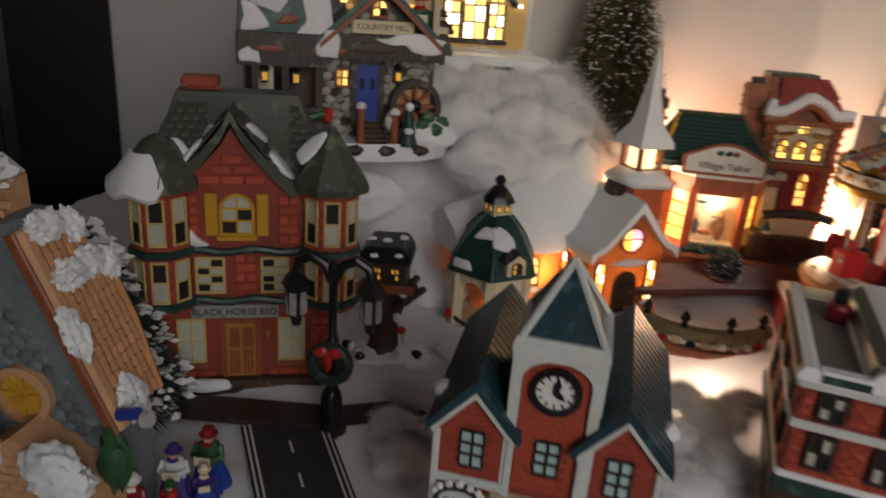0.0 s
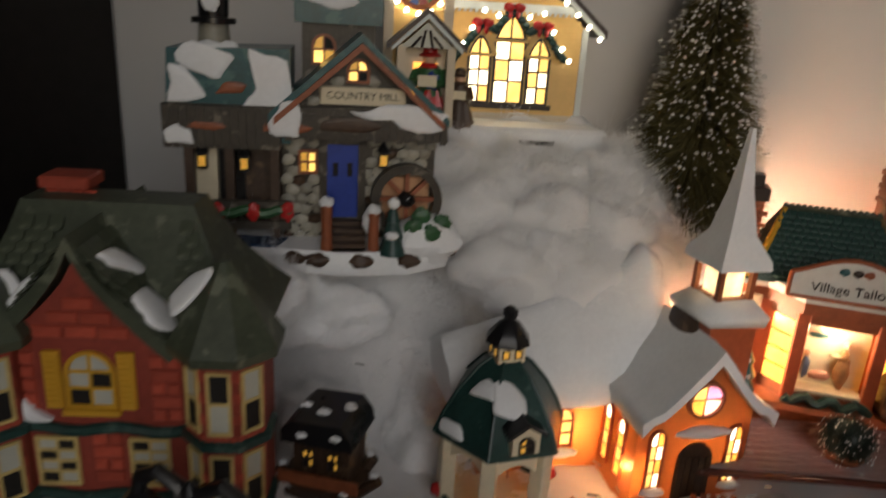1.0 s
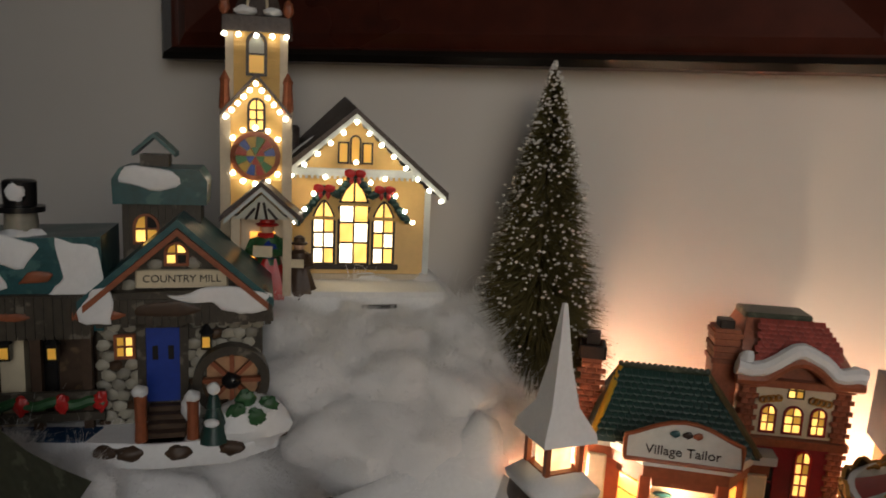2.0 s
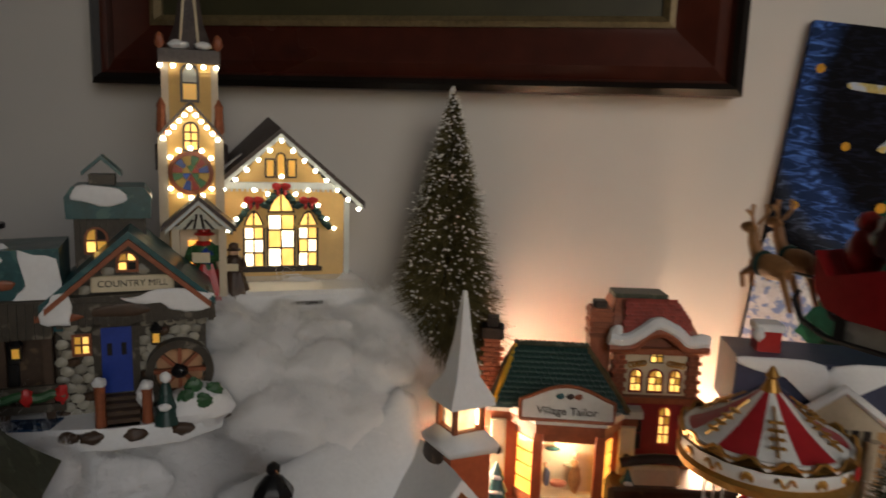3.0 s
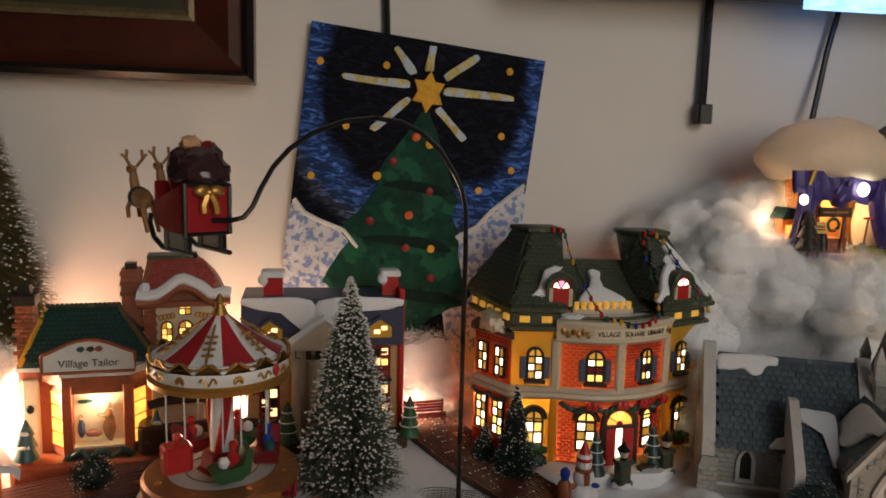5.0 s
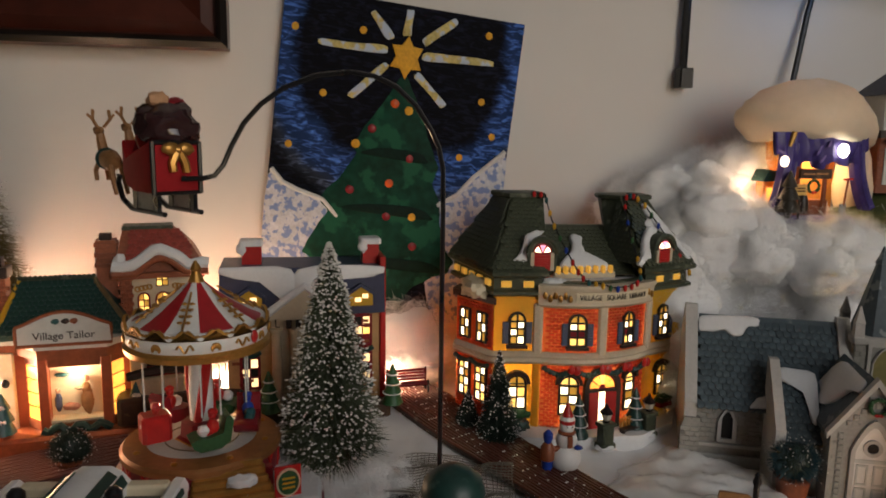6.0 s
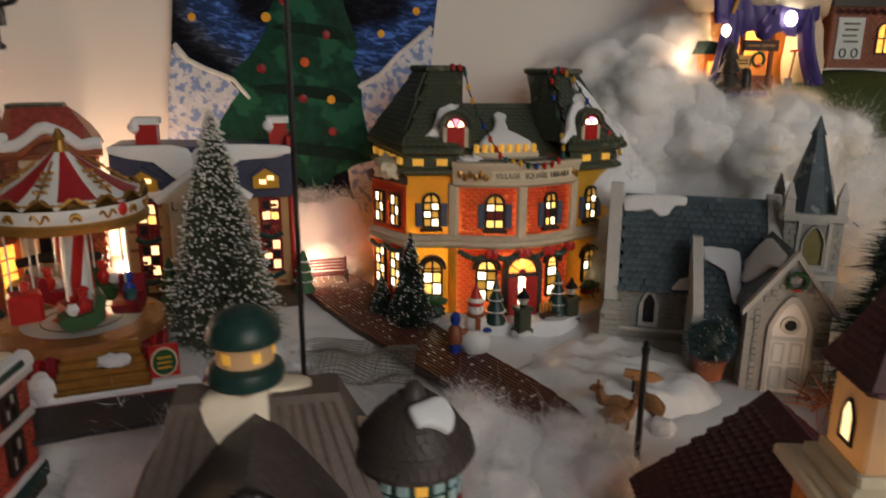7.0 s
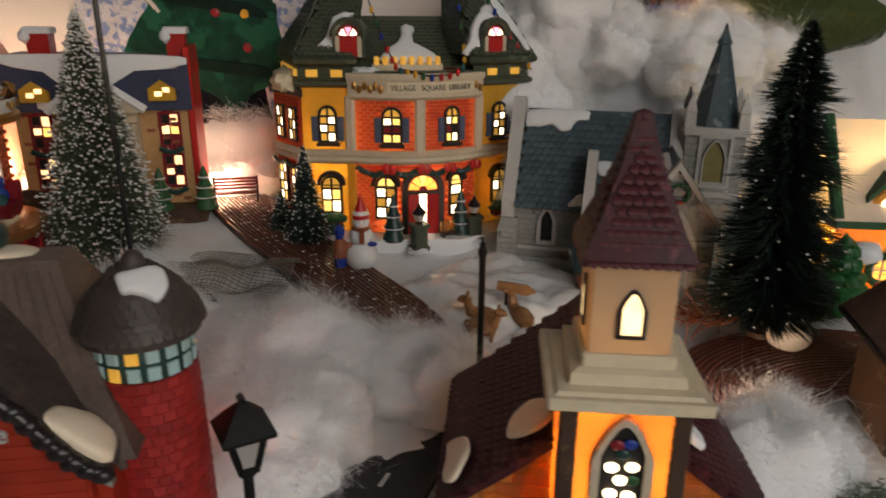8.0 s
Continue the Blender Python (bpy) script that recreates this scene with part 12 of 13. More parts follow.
# ---- red shop seen from above ----
def red_shop():
    b = 0.0
    c = thing("red_shop", 36.4, 30.9, 3.7, -7, "dark red brick shop with snowy parapets and green stripes", "shop")
    O = T3((0, 0, 0))
    part("footing", Geo().box(-4.6, 4.6, -5.9, 5.9, -2.6, 0.1, b=0.1), DKBROWN, c, "dark block under the shop", O)
    part("wall", Geo().box(-4.4, 4.4, -5.7, 5.7, 0.1, 5.6), MORTAR, c, "dark red brick walls", O)
    front = O @ T3((0, -5.72, 0))
    left = O @ T3((-4.42, 0, 0)) @ rz(-90)
    right = O @ T3((4.42, 0, 0)) @ rz(90)
    for m in (front, left, right):
        lim = 4.3 if m is front else 5.6
        spots = (-2.9, 0.0, 2.9) if m is front else (-3.6, 0.0, 3.6)
        def clear(x, z):
            return abs(x) < lim and 0.6 < z < 5.4 and not (3.1 < z < 3.8) and not any(abs(x - q) < 0.75 and (1.1 < z < 2.9 or 3.7 < z < 5.3) for q in spots)
        bricks(c, m, clear, -lim, lim, 0.6, 5.4, 0.62, 0.33, BRICK, 0.06, 0.1, 5)
        for q in spots:
            for z, h in ((1.15, 1.6), (3.85, 1.2)):
                window(c, m @ T3((q, -0.1, z)), 0.95, h, [VOID, PANE_PALE, PANE_PALE, VOID], 2, 2, 0, DARK)
    for z, e in ((3.2, 0.16), (5.5, 0.3)):
        part("belt", Geo().box(-4.4 - e, 4.4 + e, -5.7 - e, 5.7 + e, z, z + 0.42, b=0.1), OFFWHITE, c, "white belt course", O)
    part("plinth", Geo().box(-4.75, 4.75, -6.05, 6.05, -0.4, 0.35, b=0.15), DKGREEN, c, "dark green base", O)
    part("snow_ledge", Geo().box(-4.65, 4.65, -5.95, 5.95, 0.3, 0.65, b=0.15), SNOW, c, "snow along the base", O)
    deck = paint("grey_green_deck", (0.16, 0.15, 0.12), 0.7, 0.25, 2, 0.3)
    for s in (-1, 1):
        x0, x1 = sorted((s * 1.5, s * 3.9))
        part("roof_deck", Geo().box(x0, x1, -5.0, 5.0, 5.7, 6.05), deck, c, "dull grey-green flat roof", O)
        pr = [(s * 4.75, 5.85), (s * 3.75, 5.85), (s * 3.8, 6.3), (s * 4.1, 6.6), (s * 4.55, 6.55), (s * 4.75, 6.2)]
        sp = part("parapet", Geo().prism(pr if s < 0 else pr[::-1], -6.0, 6.0), SNOW, c, "snowy side parapet", O, smooth=40)
        part("stripe", Geo().box(-0.16, 0.16, -5.2, 5.0, -0.06, 0.06, b=0.03), DKGREEN, sp, "dark green stripe", O @ T3((s * 4.74, 0, 6.3)) @ ry(s * 75))
        for y, e in ((-5.6, 0.42), (5.6, 0.42)):
            part("end_parapet", Geo().box(x0, x1, y - e, y + e, 5.85, 6.5, b=0.2), SNOW if y < 0 else CREAM, c, "snowy end parapet", O)
        part("front_stripe", Geo().box(x0 + 0.2, x1 - 0.1, -6.08, -5.95, 5.95, 6.35, b=0.04), DKGREEN, c, "dark green panel on the parapet", O)
        pot = part("chimney", Geo().lathe([(0.55, 6.0), (0.6, 6.5), (0.66, 6.9), (0.55, 7.1), (0.3, 7.15)], 16), WINE, c, "round wine-red chimney", O @ T3((s * 2.3, 2.2, 0)))
        part("cap", Geo().lathe([(0.3, 7.1), (0.42, 7.3), (0.42, 7.8), (0.25, 8.0), (0.05, 8.05)], 12), BLACK, pot, "black chimney cap")
    mid = [(-1.75, 5.8), (1.75, 5.8), (1.75, 6.5), (1.35, 7.0), (0.75, 7.35), (-0.75, 7.35), (-1.35, 7.0), (-1.75, 6.5)]
    hi = part("raised_roof", Geo().prism(mid, -5.9, 5.9), SNOW, c, "raised snowy middle roof with green stripes", O, smooth=40)
    for s in (-1, 1):
        part("stripe", Geo().box(-0.3, 0.3, -5.2, 5.2, -0.05, 0.06, b=0.03), DKGREEN, hi, "dark green stripe", O @ T3((s * 1.06, 0, 7.2)) @ ry(s * 37))
        part("stripe", Geo().box(-0.3, 0.3, -5.4, 5.4, -0.05, 0.06, b=0.03), DKGREEN, hi, "dark green stripe", O @ T3((s * 1.58, 0, 6.8)) @ ry(s * 63))


red_shop()


# ---- road past the church and the dark strip by the carousel ----
def ribbon(name, keys, w, label, lines):
    t = thing(name, keys[0][0], keys[0][1], keys[0][2], 0, label, "road", kind="structure")
    o = Vector(keys[0])
    P = [Vector(k) - o for k in keys]
    S = []
    for i in range(len(P)):
        d = (P[min(i + 1, len(P) - 1)] - P[max(i - 1, 0)]).normalized()
        S.append(Vector((-d.y, d.x, 0)))
    up = Vector((0, 0, 0.3))
    part("bed", Geo().loft([[p - s * w / 2, p + s * w / 2, p + s * w / 2 - up, p - s * w / 2 - up] for p, s in zip(P, S)]), ASPHALT, t)
    lift = Vector((0, 0, 0.02))
    for u in lines:
        part("line", Geo().loft([[p + s * (u - 0.07) + lift, p + s * (u + 0.07) + lift, p + s * (u + 0.07) - lift, p + s * (u - 0.07) - lift] for p, s in zip(P, S)]), LINE, t, "thin white road line")
    return t, P, S


rd, RP, RS = ribbon("black_road", [(62.5, 17.5, 0.9), (64.2, 21.5, 0.95), (66.0, 25.0, 1.0), (68.0, 28.4, 1.1), (69.8, 31.2, 1.2)], 5.6, "black toy road with white lines beside the church", (2.3, 1.95))
for i in (1, 2, 3):
    a, b_ = RP[i].lerp(RP[i + 1], 0.2), RP[i].lerp(RP[i + 1], 0.45)
    s = RS[i] * 0.1
    part("dash", Geo().loft([[a - s + Vector((0, 0, 0.02)), a + s + Vector((0, 0, 0.02)), a + s, a - s], [b_ - s + Vector((0, 0, 0.02)), b_ + s + Vector((0, 0, 0.02)), b_ + s, b_ - s]]), LINE, rd, "white centre dash", T3(RS[i] * -0.6))
ribbon("black_lane", [(34.4, 35.6, 5.4), (39.0, 36.9, 5.5), (43.5, 38.0, 5.5), (48.0, 39.3, 5.2), (52.0, 40.9, 4.6), (57.0, 43.4, 3.9)], 3.8, "plain black road strip beside the carousel", ())


# ---- sleigh hanging from its curved stand ----
def sleigh():
    st = thing("ornament_stand", 55.3, 33.8, 1.2, 0, "tall thin black wire stand with a curved arm", "stand")
    O = T3((-55.3, -33.8, -1.2))
    pts = [(55.3, 1.3), (55.3, 14.0), (55.3, 25.0), (55.3, 27.2), (55.05, 28.3), (54.6, 29.2), (53.9, 30.3), (52.9, 31.2), (51.8, 31.7), (50.6, 31.85), (49.0, 31.65), (47.4, 31.0), (46.3, 30.2), (45.5, 29.3), (44.9, 28.2), (44.5, 27.3), (44.1, 26.8), (43.5, 26.65), (42.6, 26.65)]
    part("wire", Geo().tube([(x, 34 if z > 27 else 33.8, z) for x, z in pts], 0.13, 8), BLACK, st, m=O)
    part("foot", Geo().lathe([(2.4, 1.2), (2.4, 1.4), (0.3, 1.7), (0.14, 2.0)], 20), BLACK, st, m=O @ T3((55.3, 33.8, 0)))
    s = thing("toy_sleigh", 42.3, 34.1, 24.9, 34, "red toy sleigh with gold bow and dark sack on wire", "sleigh")
    body = Geo().loft([[(-w, y, z0), (w, y, z0), (w, y, z1), (-w, y, z1)] for y, w, z0, z1 in ((-0.1, 1.05, 1.15, 3.4), (0.15, 1.15, 1.05, 3.5), (2.2, 1.15, 1.05, 2.9), (3.3, 1.1, 1.3, 2.6), (3.9, 1.0, 1.9, 3.3), (4.1, 0.9, 2.4, 3.5))])
    part("body", body, paint("sleigh_red", (0.27, 0.009, 0.012), 0.6, 0.2, 2, 0.1, spec=0.15), s, "glossy red sleigh body", smooth=25)
    fr = Geo()
    for x in (-1.15, 1.15):
        fr.tube([(x, -0.12, 1.0), (x, -0.12, 3.5)], 0.12, 6)
    fr.tube([(-1.15, -0.12, 1.05), (1.15, -0.12, 1.05)], 0.1, 6)
    fr.tube([(-1.15, -0.12, 3.45), (1.15, -0.12, 3.45)], 0.12, 6)
    part("edging", fr, BLACK, s, "black edging")
    for x in (-0.9, 0.9):
        r = Geo().tube([(x, -0.6, 0.1), (x, 3.2, 0.08), (x, 4.4, 0.5), (x, 4.9, 1.3), (x, 4.7, 1.7)], 0.14, 6)
        for y in (0.2, 2.6):
            r.box(x - 0.1, x + 0.1, y - 0.25, y + 0.25, 0.1, 1.2)
        part("runner", r, BLACK, s, "black runner")
        part("runner_plate", Geo().box(x - 0.06, x + 0.06, 0.45, 2.35, 0.15, 1.1), GREYST, s, "grey worn plate")
    sack = Geo().lump((0, 0.9, 4.3), (1.45, 1.25, 1.1), 4, 0.3, 1.2, 22, 14).lump((0.9, 0.5, 4.0), (0.6, 0.6, 0.7), 6, 0.3, 1.3, 14, 9)
    part("sack", sack, paint("dark_sack", (0.035, 0.015, 0.016), 0.2, 0.3, 2, 0.15, coat=0.4), s, "glossy dark brown sack")
    part("toy", Geo().lump((-0.3, 1.0, 5.45), (0.55, 0.5, 0.4), 3, 0.4, 1.8, 12, 8), SANDST, s, "small toys on top")
    part("toy", Geo().lump((0.5, 0.8, 5.3), (0.45, 0.4, 0.3), 5, 0.4, 1.8, 12, 8), WINE, s)
    bow = Geo().lump((-0.35, -0.3, 3.15), (0.42, 0.2, 0.3), 3, 0.2, 1, 12, 8).lump((0.4, -0.3, 3.15), (0.42, 0.2, 0.3), 4, 0.2, 1, 12, 8).lump((0, -0.35, 3.1), (0.2, 0.2, 0.2), 5, 0.1, 1, 8, 6)
    bow.tube([(-0.08, -0.3, 3.0), (-0.3, -0.32, 2.5), (-0.25, -0.3, 2.1)], 0.2, 6).tube([(0.1, -0.3, 3.0), (0.32, -0.32, 2.5), (0.4, -0.3, 2.05)], 0.2, 6)
    part("bow", bow, GOLD, s, "gilded bow")
    drv = part("driver", Geo().lump((0, 2.6, 3.6), (0.8, 0.7, 1.0), 2, 0.15).lump((0, 2.6, 4.8), (0.45, 0.42, 0.45), 3, 0.15), RED, s, "plain red seated doll shape")
    for k, (x, z) in enumerate(((-0.75, 1.0), (0.75, 1.2))):
        g = Geo()
        g.lump((0, 0, 1.4), (0.5, 1.15, 0.55), 3 + k, 0.15, 1, 14, 9)
        g.tube([(0, 0.8, 1.6), (0, 1.2, 2.3), (0, 1.3, 2.7)], 0.3, 8, r1=0.22)
        g.lump((0, 1.55, 2.85), (0.26, 0.46, 0.27), 5, 0.1, 1, 10, 7)
        for sx in (-1, 1):
            g.tube([(sx * 0.28, 0.8, 1.2), (sx * 0.3, 1.3, 0.75), (sx * 0.3, 1.15, 0.2)], 0.16, 6, r1=0.1)
            g.tube([(sx * 0.28, -0.8, 1.2), (sx * 0.3, -1.2, 0.5), (sx * 0.3, -1.55, -0.2)], 0.18, 6, r1=0.1)
            g.tube([(sx * 0.15, 1.25, 3.05), (sx * 0.45, 1.1, 3.5), (sx * 0.4, 1.15, 4.0)], 0.09, 5)
            g.tube([(sx * 0.4, 1.1, 3.45), (sx * 0.7, 1.2, 3.75)], 0.08, 5)
        dr_ = part("reindeer", g, TAN, s, "tan toy reindeer in harness", T3((x, 6.4, z)) @ rx(4))
        part("harness", Geo().lathe([(0.56, -0.1), (0.6, 0), (0.56, 0.1)], 14), DKGREEN, dr_, "dark green harness", T3((0, 0.5, 1.45)) @ rx(90))
    part("shaft", Geo().tube([(0, 3.9, 2.2), (0, 5.2, 2.2), (0, 7.4, 2.3)], 0.07, 5), BLACK, s)


sleigh()
bristle_tree("bottle_brush_tree", 19.5, 63.0, 12.6, 24.0, 6.3, "tall olive bottle-brush tree with flocked snow tips", NEEDLE, FLOCK, 11000, 2000, 11, 0.2, 0.06, 0.14, trunk_mat=DKBROWN, fl_low=0.3)
bristle_tree("frosted_tree", 49.9, 48.2, 4.0, 17.5, 4.6, "heavily frosted green bottle-brush tree", NEEDLE_F, FLOCK, 11500, 3300, 12, 0.1, 0.06, 0.115, trunk_mat=DKBROWN)
bristle_tree("small_dark_tree", 63.4, 51.2, 4.0, 8.0, 2.1, "small dark green bottle-brush tree with frost flecks", NEEDLE_D, FLOCK, 3500, 420, 13, 0.25, 0.05, 0.08, trunk_mat=DKBROWN)
bristle_tree("small_dark_tree", 61.4, 53.4, 4.2, 3.8, 1.5, "small dark green bottle-brush tree with frost flecks", NEEDLE_D, FLOCK, 2000, 200, 14, 0.25, 0.05, 0.07, trunk_mat=DKBROWN)
bristle_tree("dark_fir", 90.2, 33.0, 3.6, 17.8, 4.3, "large dark green tiered artificial fir on a white ball stand", NEEDLE_D, FLOCK, 14000, 150, 15, 0.05, 0.1, 0.1, trunk_mat=DKBROWN, tiers=4)


def topiary(x, y, z, r, label, needle, pot):
    t = thing("topiary_ball", x, y, z, 0, label, "topiary", "topiary balls")
    part("pot", Geo().lathe([(0.55 * r, 0), (0.7 * r, 0.8 * r), (0.75 * r, 0.85 * r), (0.6 * r, 0.9 * r)], 16), pot, t, "terracotta pot")
    part("core", Geo().lump((0, 0, 1.5 * r), (0.75 * r, 0.75 * r, 0.75 * r), 3, 0.1), NEEDLE_D, t)
    rnd = random.Random(int(x * 10))
    g, f = Geo(), Geo()
    for i in range(2600):
        d = Vector((rnd.gauss(0, 1), rnd.gauss(0, 1), rnd.gauss(0, 1))).normalized()
        p = Vector((0, 0, 1.5 * r)) + d * 0.6 * r
        e = Vector((0, 0, 1.5 * r)) + (d + Vector((rnd.gauss(0, 0.12), rnd.gauss(0, 0.12), rnd.gauss(0, 0.12)))) * r * rnd.uniform(0.9, 1.08)
        s = d.orthogonal().normalized() * 0.03
        g.add([p - s, p + s, e], [(0, 1, 2)])
        if i < 160:
            f.ball(e, 0.045, 5, 3)
    part("bristles", g, needle, t, smooth=0)
    part("snow", f, FLOCK, t, "frost flecks", smooth=0)


topiary(31.0, 51.6, 3.6, 1.45, "round dark frosted topiary ball in an orange pot", NEEDLE_D, COPPER)
topiary(82.6, 40.6, 3.4, 1.75, "round blue-green frosted topiary ball in a brown pot", NEEDLE_B, COPPER)
# ---- loose cotton ----
def cotton_drifts():
    rnd = random.Random(8)
    spots = []
    # beside the silo, road, path end and church
    for x, y, r in ((62.0, 28.4, 3.0), (65.0, 32.6, 3.0), (63.6, 33.8, 3.5), (61.6, 31.5, 3.0), (68.8, 32.4, 2.9), (71.2, 33.4, 2.1), (72.0, 31.6, 1.5),
                    (59.8, 25.6, 2.6), (57.5, 30.0, 2.4), (63.4, 29.4, 3.2), (61.0, 34.0, 2.6), (63.0, 26.4, 2.4), (49.0, 43.2, 2.0), (52.5, 43.8, 1.9), (46.8, 45.2, 1.6), (54.5, 45.0, 1.8), (47.2, 47.6, 1.3), (54.4, 47.4, 1.5),
                    (56.0, 41.0, 1.7), (45.5, 34.5, 2.2), (51.6, 45.4, 2.6), (53.4, 46.6, 2.2), (47.4, 44.4, 2.2), (48.0, 37.0, 2.0), (50.0, 32.0, 2.2), (47.0, 30.0, 2.2), (57.8, 64.0, 2.6), (54.5, 64.5, 2.4), (60.0, 64.6, 2.4)):
        spots.append((x, y, ground_level(x, y) - 0.7, r, 0.72))
    for x, y, z, r in ((70.4, 31.0, 1.2, 2.4), (83.7, 21.8, 1.6, 2.9), (82.4, 20.4, 1.0, 2.0), (85.4, 22.0, 1.2, 2.2)):
        spots.append((x, y, z, r, 0.9))
    for x, y, z, r in ((86.6, 58.6, 19.6, 3.4), (83.8, 60.4, 18.4, 3.4), (89.2, 56.6, 18.6, 2.9), (86.0, 59.6, 22.2, 2.2), (81.4, 62.0, 17.0, 3.2), (92.4, 54.8, 18.0, 2.6), (95.4, 54.2, 18.0, 2.6), (98.4, 53.9, 17.6, 2.6), (101.4, 53.6, 17.2, 2.6), (87.6, 61.5, 22.6, 3.2), (84.6, 63.0, 21.4, 3.4), (90.0, 61.0, 25.4, 2.4), (81.8, 64.0, 20.0, 3.0), (89.0, 56.0, 16.6, 3.0), (93.6, 53.6, 16.2, 2.8), (97.4, 53.2, 15.8, 2.8), (85.6, 57.6, 16.4, 3.2)):
        spots.append((x, y, z, r, 0.9))
    for k, (x, y, z, r) in enumerate(((80.8, 64.4, 22.6, 3.0), (84.0, 64.2, 23.4, 3.2), (87.6, 64.4, 25.0, 3.0))):
        tuft(x, y, z - 0.7 * r, r, 220 + k, "thin cotton drawn up against the wall", int(900 * r), 0.9, COTTON)
    # hill under the tent
    for k in range(46):
        x, y = rnd.uniform(76, 106), rnd.uniform(50.5, 63)
        z = ground_level(x, y)
        if z > 7 and not (y > 55 and 87 < x):
            spots.append((x, y - 0.2, z - 3.2, rnd.uniform(3.0, 5.4), 0.8))
    # hills at the other side, clear of the mill and the church
    for k in range(22):
        x, y = rnd.uniform(-18, 8), rnd.uniform(42, 60)
        z = ground_level(x, y)
        if z > 4 and not (-13 < x < 8 and y > 46):
            spots.append((x, y - 0.2, z - 2.6, rnd.uniform(2.6, 4.2), 0.8))
    for x, y, r in ((-10, 43.0, 3.0), (-4, 42.6, 3.0), (2.0, 43.2, 3.2), (7.5, 45.2, 3.2), (15.8, 58.6, 2.8)):
        spots.append((x, y, ground_level(x, y) - 2.0, r, 0.85))
    # banked against the plate of the church on the hill
    for u, r in ((-10.0, 3.0),):
        spots.append((6.7 + u * 0.883 + 4.4 * 0.469, 59.6 + u * 0.469 - 4.4 * 0.883, 18.9 - r, r, 0.8))
    for k, (u, v, r, z) in enumerate(((-7.6, 4.0, 2.3, 17.6), (-4.4, 4.4, 2.8, 17.5), (-0.8, 4.5, 2.9, 17.4), (2.8, 4.4, 2.9, 17.4), (6.2, 3.8, 3.0, 17.5), (8.2, 2.4, 2.6, 17.6),
                                      (-3.0, 6.4, 3.2, 15.6), (1.0, 6.6, 3.3, 15.4), (5.0, 6.4, 3.4, 15.3), (8.4, 5.4, 2.9, 15.3), (-1.0, 8.6, 3.3, 13.2), (3.2, 8.8, 3.5, 12.8), (7.4, 8.4, 3.5, 12.8), (10.6, 6.4, 3.0, 12.6))):
        tuft(6.7 + u * 0.883 + v * 0.469, 59.6 + u * 0.469 - v * 0.883, z - r * 0.72, r, 140 + k, "soft cotton banked against the church base", int(700 * r), 0.8, COTTON)
    for k, (x, y, z, r) in enumerate(((-3.4, 39.8, 11.2, 2.4), (-6.0, 38.6, 11.0, 2.2), (-0.6, 41.2, 10.6, 2.2))):
        tuft(x, y, z, r, 160 + k, "soft cotton heaped below the mill", int(700 * r), 0.8)
    for k, (x, y, r) in enumerate(((11.8, 24.2, 1.5), (10.4, 27.4, 1.3), (11.2, 30.4, 1.6), (13.2, 33.0, 1.5), (12.6, 36.4, 1.5), (13.6, 27.6, 1.4), (27.2, 35.2, 1.3), (31.2, 35.0, 1.2), (29.2, 33.4, 1.6), (26.6, 31.0, 1.5), (29.8, 29.6, 1.6), (27.4, 27.4, 1.5))):
        tuft(x, y, ground_level(x, y) - 0.35 * r, r, 180 + k, "low puff of cotton on the flat snow", int(700 * r), 0.5, COTTON)
    for k, (x, y, z, r, sq) in enumerate(spots):
        tuft(x, y, z, r, 20 + k, fibres=int(600 * r), squash=sq)


cotton_drifts()

# ---- glints of tinsel in the cotton ----
rnd = random.Random(31)
gl = Geo()
for k in range(260):
    if k % 2:
        x, y = rnd.uniform(78, 107), rnd.uniform(49, 59)
    else:
        x, y = rnd.uniform(-10, 28), rnd.uniform(42, 58)
    z = ground_level(x, y) + rnd.uniform(0.0, 1.6)
    d = Vector((rnd.gauss(0, 1), rnd.gauss(0, 1), rnd.gauss(0, 1))).normalized() * rnd.uniform(0.1, 0.35)
    s = d.orthogonal().normalized() * 0.05
    p = Vector((x, y - 0.8, z))
    gl.add([p - d - s, p + d - s, p + d + s, p - d + s], [(0, 1, 2, 3)])
solo("tinsel_glints", gl, paint("clear_tinsel", (0.8, 0.8, 0.8), 0.12, 0.05, 1, 0, metal=0.9), "small shiny tinsel flakes caught in cotton snow", "tinsel", kind="stuff", smooth=0)


def cotton_wisps(label, areas, count, seed):
    """Thin curling strands that make the cotton fluffy."""
    rnd = random.Random(seed)
    V, F = [], []
    while count > 0:
        x0, x1, y0, y1, zmin = areas[rnd.randrange(len(areas))]
        x, y = rnd.uniform(x0, x1), rnd.uniform(y0, y1)
        z = ground_level(x, y)
        if z < zmin:
            continue
        count -= 1
        p = Vector((x, y - rnd.uniform(0, 1.2), z + rnd.uniform(-0.3, 1.3)))
        d = Vector((rnd.gauss(0, 1), rnd.gauss(0, 0.5), rnd.gauss(0, 0.7))).normalized()
        c = Vector((rnd.gauss(0, 1), rnd.gauss(0, 0.6), rnd.gauss(0, 1))) * 0.55
        ln = rnd.uniform(0.5, 1.6)
        w = d.orthogonal().normalized() * rnd.uniform(0.008, 0.02)
        n = len(V)
        for t in (0, 0.33, 0.67, 1.0):
            q = p + d * ln * (t - 0.5) + c * ln * (t - 0.5) ** 2 * 1.6
            k = 0.4 + 1.2 * t * (1 - t) * 2
            V.append(tuple(q - w * k))
            V.append(tuple(q + w * k))
        F += [(n, n + 1, n + 3, n + 2), (n + 2, n + 3, n + 5, n + 4), (n + 4, n + 5, n + 7, n + 6)]
    g = Geo()
    g.v, g.f = V, F
    solo("cotton_wisps", g, FIBRE, label, "cotton", kind="stuff", smooth=0)


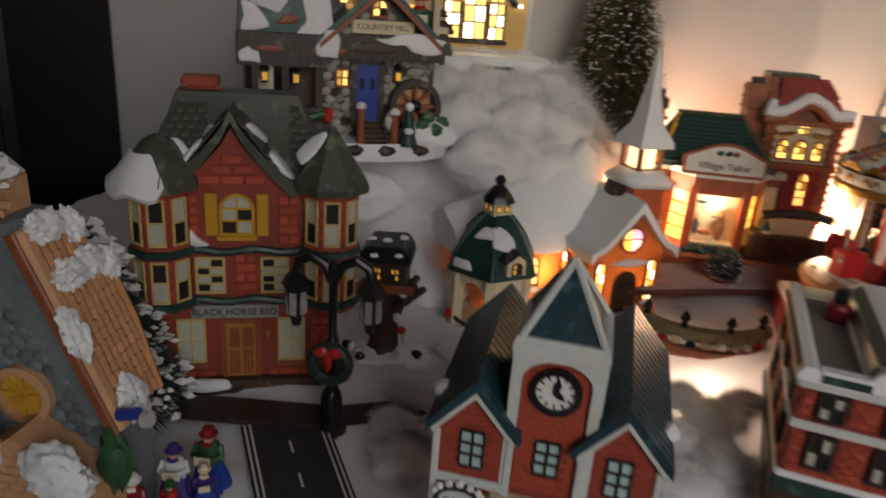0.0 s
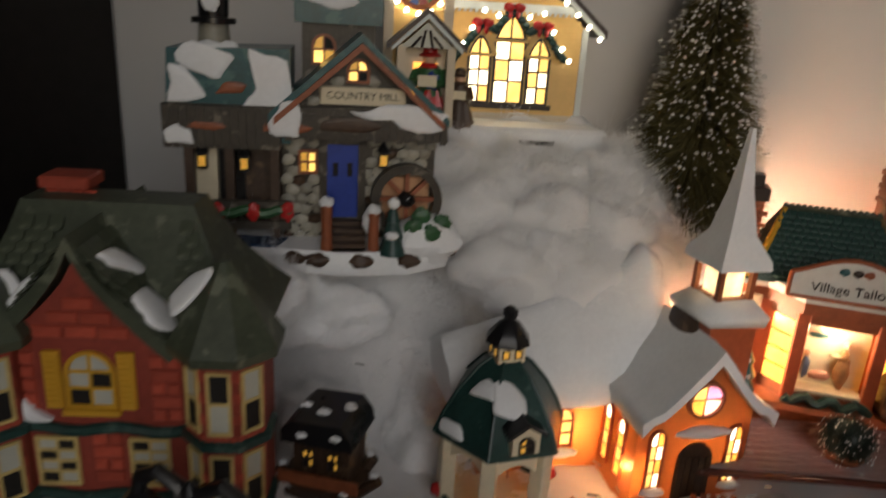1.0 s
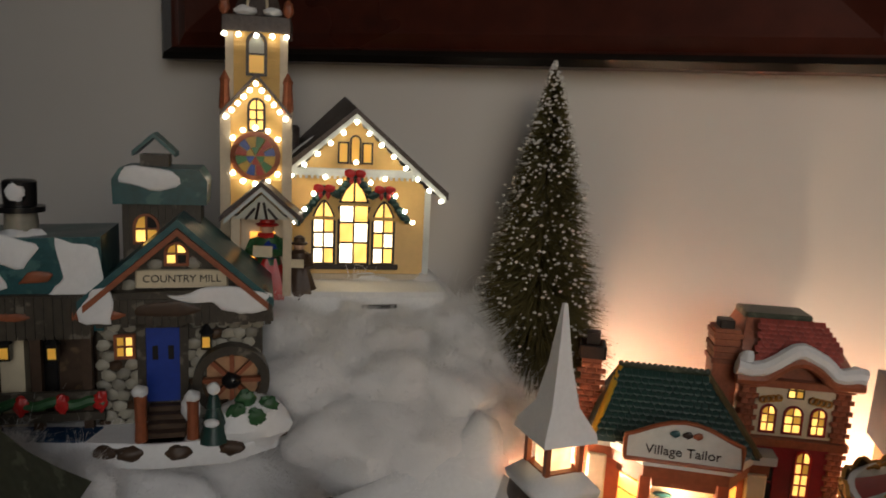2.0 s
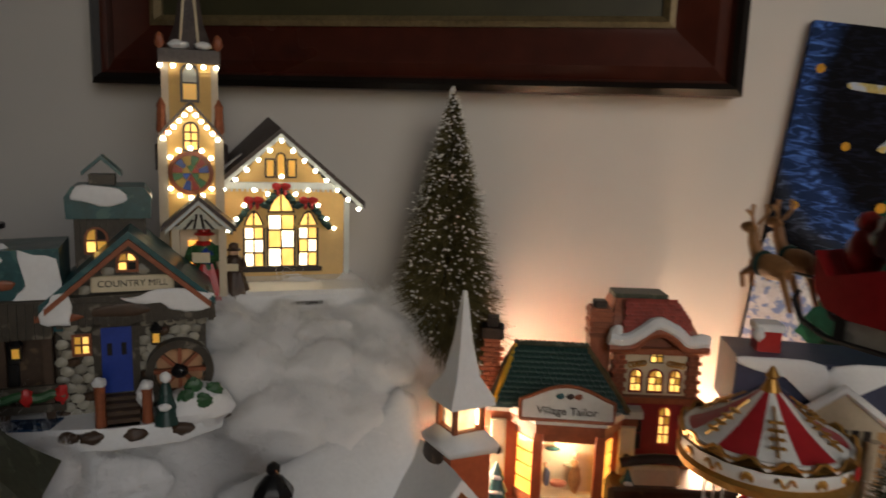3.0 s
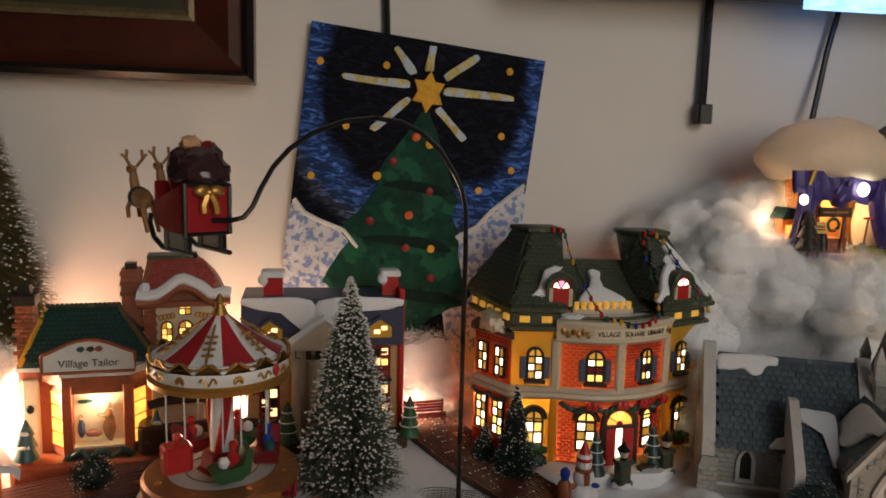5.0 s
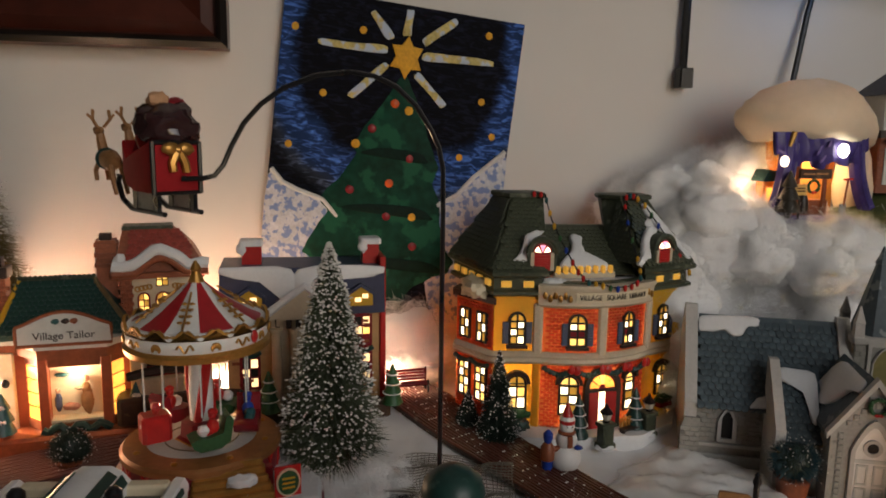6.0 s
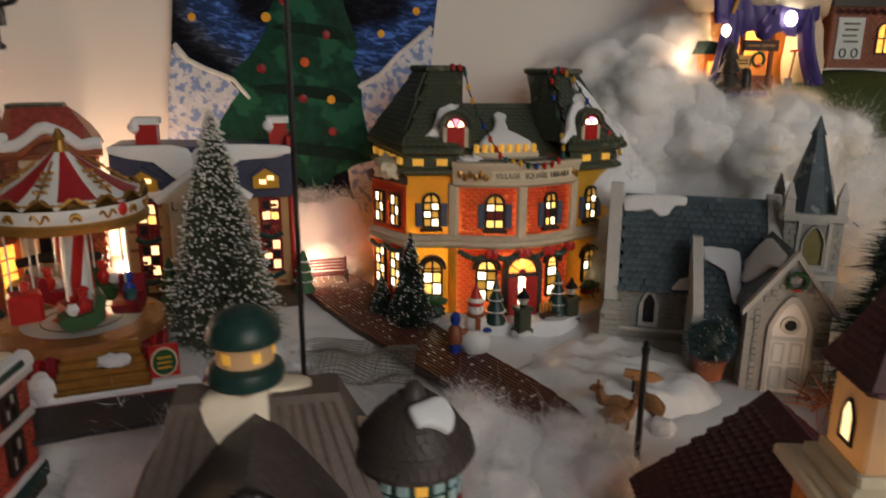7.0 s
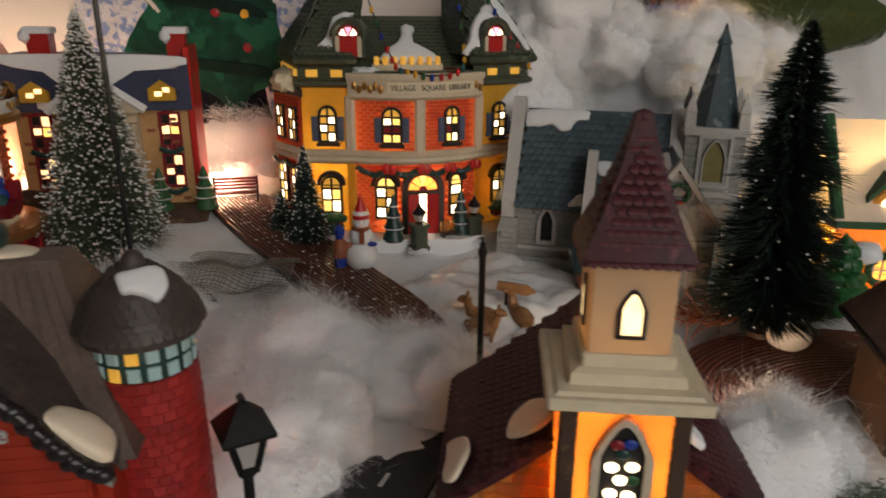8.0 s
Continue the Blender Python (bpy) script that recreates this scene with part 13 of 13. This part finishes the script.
cotton_wisps("fine curling wisps of cotton on the snow hill", [(76, 112, 49, 60, 6.0)], 22000, 3)
cotton_wisps("fine curling wisps of cotton below the mill", [(-20, 8, 40, 60, 3.0), (6, 24, 44, 61, 3.0)], 32000, 4)
cotton_wisps("fine curling wisps of cotton over flat snow", [(44, 60, 36, 47, 0), (54, 61, 63, 67, 4)], 3200, 5)
# ---- village bulbs: small warm lamps, unseen behind and inside the houses ----
# the lamps at x 88.6 and 84.6 are added only to brighten nearby cotton
for nm, x, y, z, w, r in (("unseen_bulb", 25.0, 61.2, 8.4, 0.5, 0.9), ("unseen_bulb", 21.0, 56.6, 8.6, 0.5, 0.9), ("unseen_bulb", 40.6, 62.4, 8.5, 0.55, 0.8), ("unseen_bulb", 56.2, 62.0, 6.6, 0.4, 0.9), ("unseen_bulb", 78.6, 57.5, 6.0, 0.3, 0.9),
                          ("unseen_bulb", 88.6, 57.4, 25.0, 0.02, 0.8), ("unseen_bulb", 84.6, 24.8, 3.6, 0.11, 0.6), ("unseen_bulb", 58.0, 64.5, 5.0, 0.2, 0.8)):
    bulb_lamp(nm, x, y, z, w, (1.0, 0.65, 0.4), r)
for x, y, z, w in ((13.6, 53.8, 11.4, 0.1), (17.2, 56.0, 11.4, 0.18), (14.5, 58.5, 14.2, 0.14), (19.0, 61.0, 8.0, 0.2), (29.4, 37.0, -0.5, 0.2)):
    bulb_lamp("hidden_bulb", x, y, z, w, (1.0, 0.76, 0.58), 1.0)
for x, y, z, w in ((65.4, 56.2, 9.5, 0.048), (71.4, 55.8, 6.8, 0.052), (71.4, 55.8, 11.4, 0.046), (78.4, 58.2, 9.5, 0.04), (62.4, 57.4, 9.5, 0.03)):
    bulb_lamp("library_bulb", x, y, z, w, (1.0, 0.72, 0.4), 0.3)
bulb_lamp("display_bulb", 30.0, 56.35, 9.8, 0.03, (1.0, 0.75, 0.45), 0.25)
bulb_lamp("church_bulb", 22.4, 49.6, 5.2, 0.03, (1.0, 0.58, 0.25), 0.4)
bulb_lamp("church_bulb", 15.4, 48.2, 4.2, 0.09, (1.0, 0.58, 0.25), 0.4)
bulb_lamp("porch_bulb", 19.6, 46.2, 3.6, 0.05, (1.0, 0.52, 0.2), 0.5)
